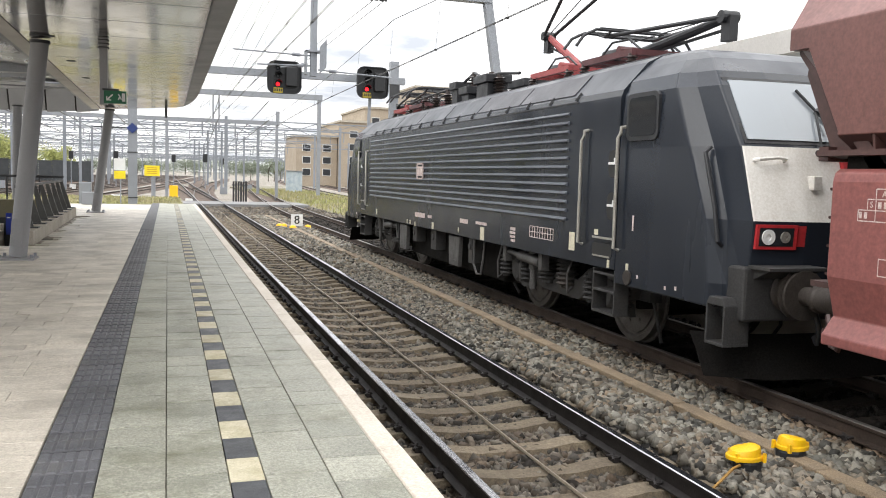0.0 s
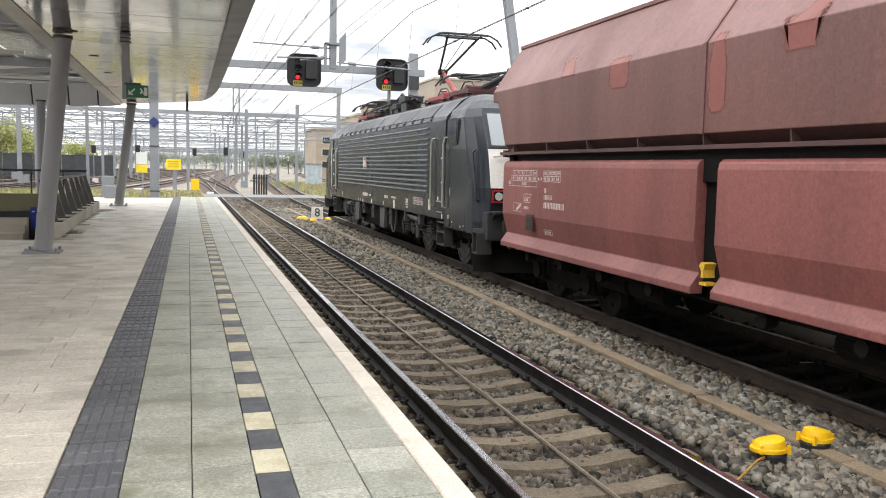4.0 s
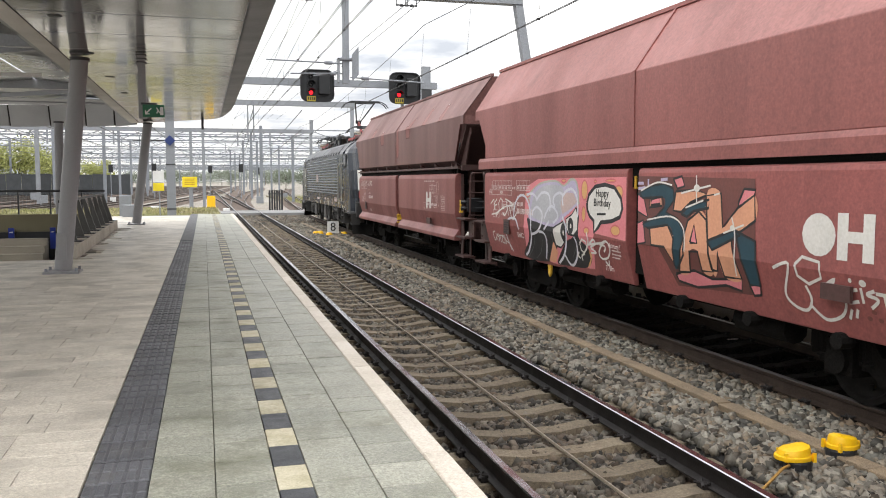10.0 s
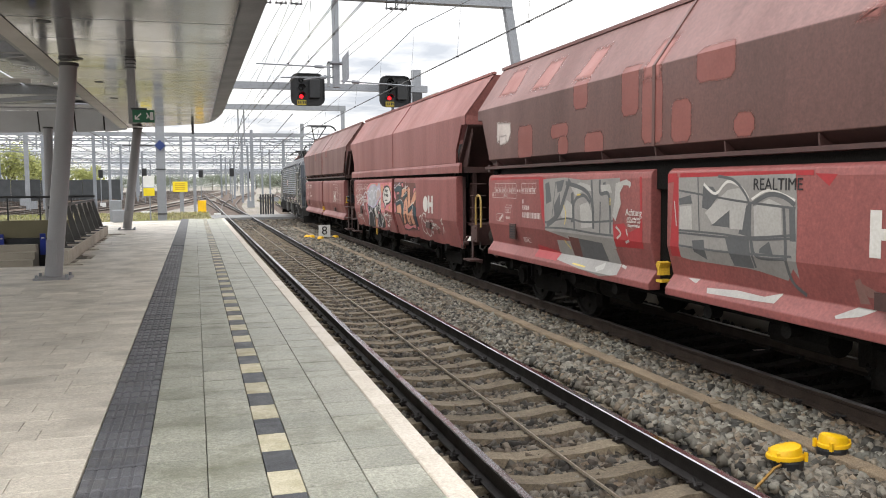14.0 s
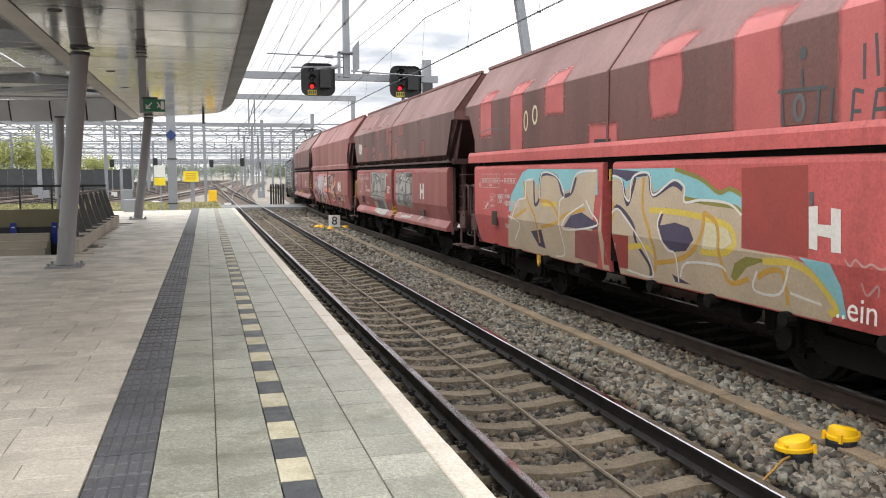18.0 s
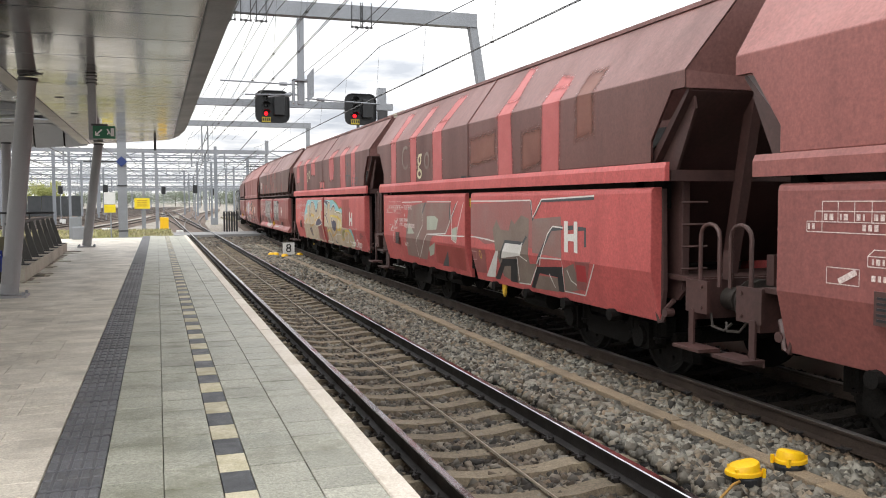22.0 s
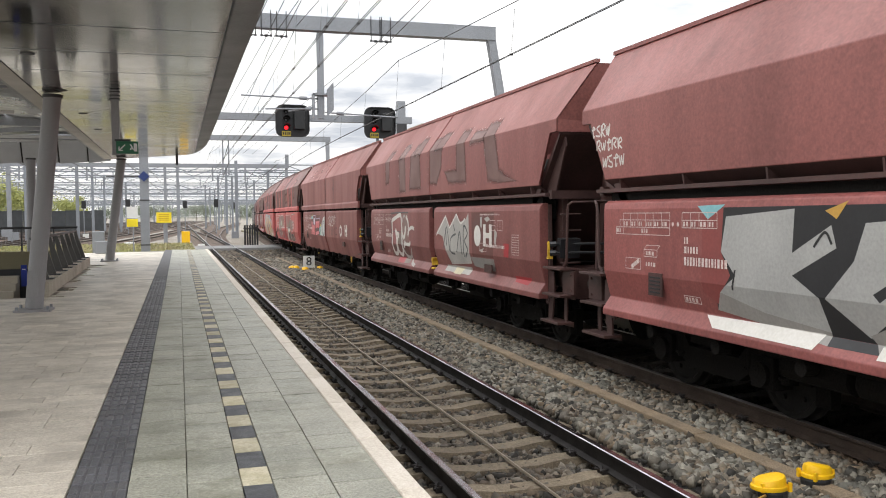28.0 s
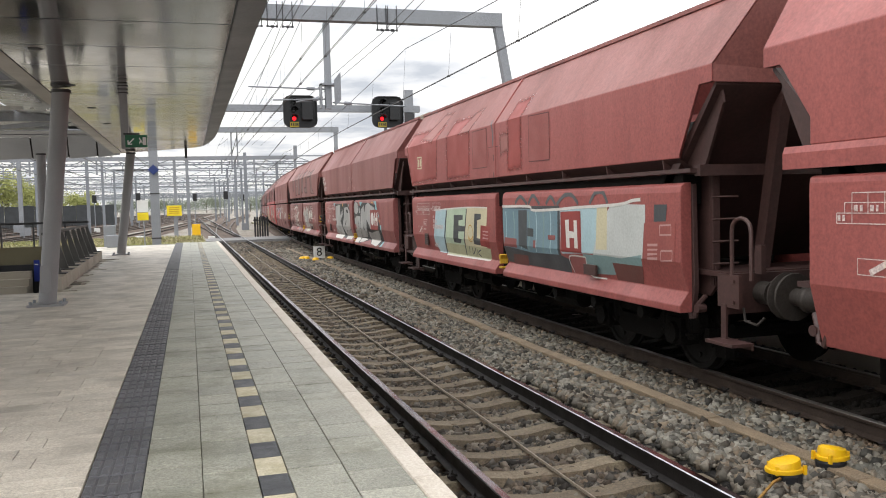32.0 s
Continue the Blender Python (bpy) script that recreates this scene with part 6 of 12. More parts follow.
    # roof equipment between the pantographs
    part("roof_well", Shape().box(-0.95, 0.95, -7.2, 7.2, 3.58, 3.63), LOCO_ROOF_DARK, L)
    for y, x, h in ((-0.6, -0.5, 0.42), (-0.15, -0.5, 0.5), (0.35, -0.5, 0.42), (1.0, -0.45, 0.62), (1.7, -0.5, 0.4), (2.6, -0.5, 0.4), (3.5, -0.5, 0.36), (4.4, -0.5, 0.36), (-1.2, 0.4, 0.45), (0.6, 0.4, 0.45), (2.2, 0.4, 0.45)):
        s = Shape()
        for k in range(int(h / 0.06)):
            s.lathe([(0.06, 0.0), (0.13, 0.02), (0.06, 0.05)], (x, y, 3.64 + 0.06 * k), "z", 14, caps=False)
        s.rod((x, y, 3.62), (x, y, 3.64 + h + 0.05), 0.055, 10)
        part("roof_insulator", s, INSULATOR, L)
    s = Shape()
    s.pipe([(-0.5, -1.6, 4.02), (-0.5, -0.6, 4.12), (-0.5, 0.35, 4.14), (-0.45, 1.0, 4.3), (-0.5, 1.7, 4.1), (-0.5, 4.4, 4.06), (-0.5, 6.0, 4.0)], 0.028, 8)
    s.pipe([(0.4, -1.8, 4.1), (0.4, 2.4, 4.12)], 0.025, 6)
    part("roof_busbar", s, BLACK_STEEL, L)
    for x0, x1, y0, y1, z1 in ((-0.75, -0.2, -0.5, 0.25, 4.12), (-0.7, -0.25, 0.75, 1.3, 4.0), (-0.7, -0.3, 1.5, 1.95, 4.16), (0.1, 0.7, -0.4, 0.5, 4.1), (-0.3, 0.5, 2.4, 3.2, 3.9)):
        s = Shape()
        s.box(x0, x1, y0, y1, z1 - 0.16, z1)
        s.box(x0 + 0.06, x1 - 0.06, y0 + 0.06, y1 - 0.06, 3.62, z1 - 0.16)
        part("circuit_breaker", s, BLACK_STEEL, L, bevel=0.015)
    pantograph(L, -2.95, 1, True, RED_ROOF_GEAR)
    pantograph(L, -4.9, 1, False, MAROON)
    pantograph(L, 5.0, -1, False, MAROON)
    pantograph(L, 6.6, -1, False, RED_ROOF_GEAR)
    # small markings on the sill
    rng = random.Random(3)
    for y, z, w, h in ((-5.95, 1.28, 0.16, 0.24), (-2.55, 1.14, 0.18, 0.22), (-6.95, 1.08, 0.05, 0.1), (-7.4, 1.08, 0.05, 0.1), (5.2, 1.16, 0.1, 0.14), (2.25, 1.08, 0.05, 0.09), (2.0, 1.08, 0.05, 0.09), (1.6, 1.06, 0.07, 0.1), (0.3, 1.1, 0.12, 0.13), (-1.3, 1.12, 0.05, 0.09), (-6.62, 1.45, 0.1, 0.07)):
        part("marking_plate", Shape().box(-1.508, -1.49, y - w / 2, y + w / 2, z - h / 2, z + h / 2), STENCIL_CREAM, L)
    s = Shape()
    for y, w, z, h in ((1.25, 0.75, 1.27, 0.1), (0.55, 0.3, 1.27, 0.06), (-1.6, 0.4, 1.3, 0.08), (-2.5, 0.5, 1.31, 0.05), (-3.9, 0.2, 1.31, 0.05), (-3.9, 0.2, 1.25, 0.04), (-3.9, 0.2, 1.19, 0.04), (-3.9, 0.2, 1.13, 0.04)):
        k = -w / 2
        while k < w / 2 - 0.02:
            b = rng.uniform(0.025, 0.05)
            s.box(-1.506, -1.498, y + k, y + k + b, z - h / 2, z + h / 2)
            k += b + 0.018
    part("stencil_marking", s, STENCIL, L)
    s = Shape()
    y, z = -4.95, 1.32
    for q in range(10):
        s.box(-1.506, -1.498, y - 0.42 + q * 0.09, y - 0.41 + q * 0.09, z - 0.08, z + 0.08)
    for q in (-0.08, 0, 0.08):
        s.box(-1.506, -1.498, y - 0.42, y + 0.39, z + q - 0.005, z + q + 0.005)
    part("brake_table", s, STENCIL, L)
    words("numeral", "1", 0.26, STENCIL, L, Matrix(((0, 0, -1, -1.508), (-1, 0, 0, -7.5), (0, 1, 0, 1.6), (0, 0, 0, 1))), "white painted numeral one")
    s = Shape()
    for a, b, c, d in ((1.0, 1.45, 2.34, 2.37), (1.0, 1.45, 2.03, 2.06), (1.0, 1.03, 2.03, 2.37), (1.42, 1.45, 2.03, 2.37), (1.07, 1.2, 2.1, 2.3), (1.24, 1.37, 2.1, 2.3)):
        s.box(-1.545, -1.52, a, b, c, d)
    part("side_emblem", s, STENCIL, L)
    return L


# pale grey base colour holds the bright sky mirrored in the windscreens
SCREEN = plain("tinted_screen_glass", (0.30, 0.33, 0.36), 0.05)
LOCO_GEAR = mat("dusty_black_gear", (0.035, 0.034, 0.034), 0.65, second=(0.022, 0.021, 0.02), scale=4, fine=50, grain=0.2, bump=0.2, stain=(0.06, 0.05, 0.042), stain_scale=2.0)
LOCO_GEAR_PALE = mat("grimy_grey_gear", (0.075, 0.072, 0.07), 0.6, second=(0.045, 0.043, 0.041), scale=5, fine=50, grain=0.2, bump=0.2)
LOCO_WHEEL = mat("worn_wheel_disc", (0.12, 0.112, 0.105), 0.5, metal=0.5, second=(0.06, 0.052, 0.046), scale=6, fine=50)
MAROON = mat("dull_maroon_gear", (0.09, 0.025, 0.028), 0.55, second=(0.05, 0.02, 0.02), scale=4, fine=40)
# paler than the side wall: the light caught by the ribs is painted in
LOCO_RIB = plain("worn_rib_paint", (0.12, 0.13, 0.15), 0.35)
LOCO_ROOF_DARK = mat("dark_roof_panel", (0.085, 0.085, 0.095), 0.55, scale=2, fine=30, grain=0.1)
STENCIL_CREAM = mat("cream_label", (0.6, 0.55, 0.42), 0.6, scale=8, fine=40)
LOCO = locomotive()

# ---- paint and lettering on the wagons ----
def spray(name, c, rough=0.5, second=None):
    return mat("paint_" + name, c, rough, second=second or tuple(v * 0.8 for v in c), scale=1.6, amount=0.6, fine=30, grain=0.05, bump=0.03)


P_WHITE = spray("white", (0.62, 0.6, 0.56))
P_BLACK = spray("black", (0.02, 0.02, 0.022))
P_SOOT = spray("soot", (0.06, 0.065, 0.07))
P_FADED = spray("faded_black", (0.1, 0.102, 0.105))
P_STEEL = spray("dull_silver", (0.27, 0.257, 0.24), 0.45, (0.19, 0.18, 0.17))
P_CHALK = spray("chalk_silver", (0.4, 0.385, 0.36), 0.5, (0.29, 0.28, 0.26))
P_SILVER = spray("silver", (0.36, 0.36, 0.35), 0.4, (0.27, 0.27, 0.26))
P_PINK = spray("pink", (0.62, 0.2, 0.22))
P_CORAL = spray("coral", (0.5, 0.12, 0.13))
P_PEACH = spray("peach", (0.62, 0.3, 0.18))
P_LILAC = spray("lilac", (0.42, 0.37, 0.5))
P_TEAL = spray("dark_teal", (0.015, 0.05, 0.07))
P_YELLOW = spray("yellow", (0.6, 0.45, 0.08))
P_ORANGE = spray("touch_up_orange", (0.215, 0.068, 0.056))
P_DUSTY = spray("dusty_pink", (0.3, 0.115, 0.1))
P_RED = spray("flap_red", (0.36, 0.03, 0.035))
P_DARK = spray("dark_brown_patch", (0.11, 0.046, 0.04), 0.55, (0.17, 0.052, 0.042))
P_ASH = spray("ash_grey", (0.4, 0.4, 0.42), 0.5, (0.3, 0.3, 0.34))
P_HAZE = spray("peach_haze", (0.45, 0.33, 0.29), 0.5, (0.36, 0.32, 0.36))
P_HONEY = spray("honey", (0.58, 0.33, 0.13))
P_CHALKW = spray("thin_white", (0.56, 0.56, 0.6), 0.5, (0.42, 0.42, 0.48))
P_VEIL = spray("greyish_red_veil", (0.25, 0.115, 0.105), 0.5, (0.31, 0.095, 0.09))
P_SMEAR = spray("smeared_white", (0.5, 0.44, 0.41), 0.6, (0.3, 0.22, 0.2))
P_LILACW = spray("pale_lilac", (0.55, 0.5, 0.58))
P_SOOTY = spray("sooty_brown", (0.1, 0.05, 0.047))
P_STRIPE = spray("pink_stripe", (0.42, 0.098, 0.095), 0.5, (0.34, 0.08, 0.075))
P_DARKMID = spray("feathered_brown", (0.21, 0.055, 0.05), 0.55, (0.26, 0.06, 0.055))
P_KHAKI = spray("khaki_brown", (0.19, 0.15, 0.12), 0.5, (0.15, 0.1, 0.085))
P_FADERED = spray("faded_dull_red", (0.26, 0.085, 0.08))
P_OHRED = spray("brownish_red", (0.27, 0.04, 0.035))
P_PINKCHALK = spray("pink_chalk", (0.45, 0.26, 0.24))
P_BRIGHT = spray("fresh_red", (0.29, 0.047, 0.039), 0.5, (0.21, 0.045, 0.038))
P_PLATE = spray("dusty_red_plate", (0.28, 0.075, 0.066))
P_DULL = spray("dull_grey_brown", (0.16, 0.085, 0.075))
P_DARKRED = spray("dark_red_line", (0.1, 0.02, 0.02))
P_SKY = spray("sky_blue", (0.22, 0.46, 0.5))
P_SAND = spray("sand", (0.45, 0.36, 0.26))
P_OCHRE = spray("ochre", (0.5, 0.29, 0.06))
P_OLIVE = spray("olive", (0.22, 0.2, 0.05))
P_PURPLE = spray("dark_violet", (0.06, 0.05, 0.09))
P_CREAM = spray("cream", (0.56, 0.51, 0.34))
P_CREAMG = spray("greenish_cream", (0.4, 0.4, 0.25))
P_TAUPE = spray("taupe", (0.2, 0.14, 0.12), 0.5, (0.25, 0.1, 0.09))
P_PALE = spray("pale_grey", (0.5, 0.52, 0.5))
P_PALEBLUE = spray("pale_blue", (0.38, 0.52, 0.56))
P_MINT = spray("mint", (0.42, 0.52, 0.38))
P_STEELBLUE = spray("steel_blue", (0.12, 0.2, 0.24), 0.5, (0.2, 0.3, 0.34))
P_RUSTRED = spray("rusty_red", (0.17, 0.062, 0.042), 0.55, (0.13, 0.05, 0.04))
P_PALEGREEN = spray("pale_sage", (0.36, 0.38, 0.31))
P_TEALGREY = spray("teal_grey", (0.2, 0.3, 0.3))

FOLDS = {"A": [(0.80, 1.52), (0.88, 1.52), (1.03, 1.41), (1.36, 1.5), (2.18, 1.5)], "B": [(0.76, 1.365), (1.30, 1.5), (2.19, 1.5)]}
UPPER = [(2.50, 1.5), (3.43, 1.5), (4.23, 0.927)]


def clip(poly, axis, limit, keep_above):
    out = []
    for i, p in enumerate(poly):
        q = poly[(i + 1) % len(poly)]
        a, b = p[axis] - limit, q[axis] - limit
        if not keep_above:
            a, b = -a, -b
        if a >= 0:
            out.append(p)
        if (a >= 0) != (b >= 0):
            t = a / (a - b)
            out.append(tuple(a + (b - a) * t for a, b in zip(p, q)))
    return out


FEATHER = {"paint_smeared_white": 0.14, "paint_pink_stripe": 0.2, "paint_rusty_red": 0.3, "paint_dusty_pink": 0.25, "paint_fresh_red": 0.3, "paint_touch_up_orange": 0.08, "paint_sooty_brown": 0.25, "paint_dull_grey_brown": 0.25}
PAINT_AHEAD = {2: 0.22, 3: 0.3, 6: 0.15}
STENCIL_AHEAD = [0.0]


def along(k, y):
    """A place on wagon k's side, before the wagon is lengthened."""
    return (y + PAINT_AHEAD.get(k, 0.22 if k == 1 and y > 0 else STENCIL_AHEAD[0])) / LONG


def lay_on(s, k, poly, layer):
    """Lays a flat outline of (y, z) on the folded wagon side, cut at the folds and at the gap between the flaps."""
    style = CONSIST[k - 1][0]
    poly = [(along(k, y), z) for y, z in poly]
    for bands, spans in ((FOLDS[style], ((0.06, 5.55), (-5.55, -0.31)) if style == "A" else ((0.15, 5.55), (-5.55, -0.15))), (UPPER, ((-6.1, 6.1),))):
        for (z0, x0), (z1, x1) in zip(bands, bands[1:]):
            for y0, y1 in spans:
                p = clip(clip(clip(clip(poly, 1, z0, True), 1, z1, False), 0, y0, True), 0, y1, False)
                if len(p) > 2:
                    dx = 0.0015 + 0.0008 * layer
                    s.add([(-(x0 + (x1 - x0) * (z - z0) / (z1 - z0)) - dx, y, z) for y, z in p], [tuple(range(len(p)))])


PAINT = {}


CALL = [0]


def sheet(k, material, layer):
    key = (k, material.name, layer, CALL[0] if material is not STENCIL else -1)
    return PAINT.setdefault(key, (Shape(), material))[0]


def curve(pts, closed):
    """Points along a smooth curve through the given ones."""
    n, out = len(pts), []
    for i in range(n if closed else n - 1):
        p = [pts[(i + d) % n] if closed else pts[min(max(i + d, 0), n - 1)] for d in (-1, 0, 1, 2)]
        for j in range(5):
            t = j / 5
            out.append(tuple(0.5 * (2 * p[1][a] + (p[2][a] - p[0][a]) * t + (2 * p[0][a] - 5 * p[1][a] + 4 * p[2][a] - p[3][a]) * t * t + (3 * p[1][a] - p[0][a] - 3 * p[2][a] + p[3][a]) * t ** 3) for a in (0, 1)))
    return out if closed else out + [pts[-1]]


def feathered(material):
    """The same paint with an edge that thins out, by the mesh's own cover value."""
    name = material.name + "_feathered"
    if name not in MATS:
        m = material.copy()
        m.name = name
        N, L = m.node_tree.nodes, m.node_tree.links
        at, co, n = N.new("ShaderNodeAttribute"), N.new("ShaderNodeTexCoord"), N.new("ShaderNodeTexNoise")
        at.attribute_name = "cover"
        n.inputs["Scale"].default_value, n.inputs["Detail"].default_value = 7.0, 6.0
        add, step = N.new("ShaderNodeMath"), N.new("ShaderNodeMapRange")
        add.operation = "MULTIPLY_ADD"
        step.interpolation_type = "SMOOTHSTEP"
        step.inputs[1].default_value, step.inputs[2].default_value = 0.28, 1.1
        L.new(co.outputs["Object"], n.inputs["Vector"])
        L.new(n.outputs["Fac"], add.inputs[0])
        add.inputs[1].default_value = 0.4
        L.new(at.outputs["Fac"], add.inputs[2])
        L.new(add.outputs[0], step.inputs[0])
        L.new(step.outputs[0], N["Principled BSDF"].inputs["Alpha"])
        MATS[name] = m
    return MATS[name]


def soft(k, material, layer, feather, pts):
    """A patch of sprayed paint: a full middle and a rim that thins out, laid over the fold of the hopper side."""
    if max(z for y, z in pts) < 3.47 and min(z for y, z in pts) > 2.25:
        pts = [(y, z if z < 3.25 else 3.43 + feather) for y, z in pts]
    elif min(z for y, z in pts) > 3.38:
        pts = [(y, z if z > 3.5 else 3.42) for y, z in pts]
    n = len(pts)
    turn = 1 if sum(pts[i - 1][0] * pts[i][1] - pts[i][0] * pts[i - 1][1] for i in range(n)) > 0 else -1
    rim = []
    for i in range(n):
        p, q, r = Vector(pts[i - 1]), Vector(pts[i]), Vector(pts[(i + 1) % n])
        a, b = (q - p).normalized(), (r - q).normalized()
        m = Vector((a.y + b.y, -a.x - b.x)) * turn
        rim.append(m.normalized() * min(1.5, 1.4 / max(0.5, m.length)) * feather / 2 if m.length > 1e-6 else Vector((0, 0)))
    inner = [tuple(Vector(p) - d) for p, d in zip(pts, rim)]
    outer = [tuple(Vector(p) + d) for p, d in zip(pts, rim)]
    faces = [[(*inner[i], 1.0) for i in tri] for tri in mathutils_tess([[Vector((y, z, 0)) for y, z in inner]])]
    faces += [[(*inner[i - 1], 1.0), (*inner[i], 1.0), (*outer[i], 0.0), (*outer[i - 1], 0.0)] for i in range(n)]
    CALL[0] += 1
    s, cover = Shape(), []
    dx = 0.0015 + 0.0008 * (layer + 0.012 * (CALL[0] % 30))
    for face in faces:
        face = [(along(k, y), z, c) for y, z, c in face]
        for (z0, x0), (z1, x1) in zip(UPPER, UPPER[1:]):
            p = clip(clip(clip(clip(face, 1, z0, True), 1, z1, False), 0, -6.1, True), 0, 6.1, False)
            if len(p) > 2:
                s.add([(-(x0 + (x1 - x0) * (z - z0) / (z1 - z0)) - dx, y, z) for y, z, c in p], [tuple(range(len(p)))])
                cover += [c for y, z, c in p]
    if not s.v:
        return
    me = bpy.data.meshes.new("paint")
    me.from_pydata(s.v, [], s.f)
    me.materials.append(feathered(material))
    me.attributes.new("cover", "FLOAT", "POINT").data.foreach_set("value", cover)
    bm = bmesh.new()
    bm.from_mesh(me)
    bmesh.ops.remove_doubles(bm, verts=bm.verts, dist=0.0008)
    bm.to_mesh(me)
    bm.free()
    new("sprayed_patch", me).parent = WAGONS[k - 1][0]


def fill(k, material, layer, *pts):
    if material.name in FEATHER and max(z for y, z in pts) > 2.45:
        return soft(k, material, layer, FEATHER[material.name], pts)
    if len(pts) >= 9 and k == 2:
        pts = curve(pts, True)
    CALL[0] += 1
    # cut into triangles so that hollow outlines lie flat
    from_tess = mathutils_tess([[Vector((y, z, 0)) for y, z in pts]])
    for tri in from_tess:
        lay_on(sheet(k, material, layer), k, [pts[i] for i in tri], layer + 0.012 * (CALL[0] % 30))


def stroke(k, material, layer, width, *pts):
    CALL[0] += 0 if BUSY else 1
    if len(pts) > 2 and pts[0] != pts[-1] and k != 5:
        pts = curve(pts, False)
    s = sheet(k, material, layer)
    # one ribbon with shared corners; each piece a hair higher, so that crossing lines never share a plane
    pts = [Vector(p) for p in pts]
    pts = [p for i, p in enumerate(pts) if i == 0 or (p - pts[i - 1]).length > 1e-4]
    side = []
    for i, p in enumerate(pts):
        d = (pts[min(i + 1, len(pts) - 1)] - pts[max(i - 1, 0)])
        d = d.normalized() if d.length > 1e-6 else Vector((1, 0))
        side.append(Vector((-d.y, d.x)) * width / 2)
    for i in range(len(pts) - 1):
        a, b, m, n = pts[i], pts[i + 1], side[i], side[i + 1]
        lay_on(s, k, [tuple(a + m), tuple(b + n), tuple(b - n), tuple(a - m)], layer + 0.012 * (CALL[0] % 30) + 0.01 * i)


def oval(k, material, layer, y, z, ry, rz, ring):
    CALL[0] += 1
    s = sheet(k, material, layer)
    n = 18
    out = [(y + ry * math.cos(2 * math.pi * i / n), z + rz * math.sin(2 * math.pi * i / n)) for i in range(n)]
    if not ring:
        lay_on(s, k, out, layer)
        return
    inn = [(y + (ry - ring) * math.cos(2 * math.pi * i / n), z + (rz - ring) * math.sin(2 * math.pi * i / n)) for i in range(n)]
    for i in range(n):
        j = (i + 1) % n
        lay_on(s, k, [out[i], out[j], inn[j], inn[i]], layer)


def aitch(k, material, layer, y0, z0, y1, z1):
    CALL[0] += 1
    w, h = (y1 - y0) * 0.3, (z1 - z0)
    for a, b, c, d in ((y0, y0 + w, z0, z1), (y1 - w, y1, z0, z1), (y0 + w, y1 - w, z0 + h * 0.38, z0 + h * 0.62)):
        lay_on(sheet(k, material, layer), k, [(a, c), (b, c), (b, d), (a, d)], layer)


def scribble(k, material, layer, y0, z0, y1, z1, seed, width):
    """Looping spray lines that cannot be read."""
    rng = random.Random(seed)
    CALL[0] += 1
    BUSY.append(1)
    n = max(3, int(abs(y1 - y0) / max(0.12, abs(z1 - z0) * 0.55)))
    for i in range(n):
        ya, yb = y0 + (y1 - y0) * i / n, y0 + (y1 - y0) * (i + 0.9) / n
        shapes = [[(0.9, 0.8), (0.4, 1.0), (0.05, 0.6), (0.2, 0.1), (0.7, 0.02), (1.0, 0.4), (0.6, 0.7), (0.35, 0.5)], [(0.1, 1.0), (0.2, 0.0), (0.3, 0.9), (0.8, 1.0), (0.9, 0.6), (0.4, 0.45), (1.0, 0.0)], [(0.9, 0.95), (0.2, 0.85), (0.3, 0.55), (0.9, 0.4), (0.8, 0.05), (0.0, 0.1)], [(0.0, 0.9), (0.3, 0.1), (0.55, 0.8), (0.8, 0.05), (1.0, 1.0)], [(0.0, 0.7), (0.9, 0.75), (0.5, 0.95), (0.45, 0.0), (0.9, 0.2)]]
        pts = [(ya + (yb - ya) * (a + rng.uniform(-0.12, 0.12)), z0 + (z1 - z0) * (b + rng.uniform(-0.08, 0.08))) for a, b in rng.choice(shapes)]
        stroke(k, material, layer, width * 0.75, *pts)
    BUSY.clear()


BUSY = []


def letters(k, material, text, y, z, size):
    words("writing", text, size, material, WAGONS[k - 1][0], Matrix(((0, 0, -1, -1.508), (-1, 0, 0, along(k, y)), (0, 1, 0, z), (0, 0, 0, 1))), depth=0.001)


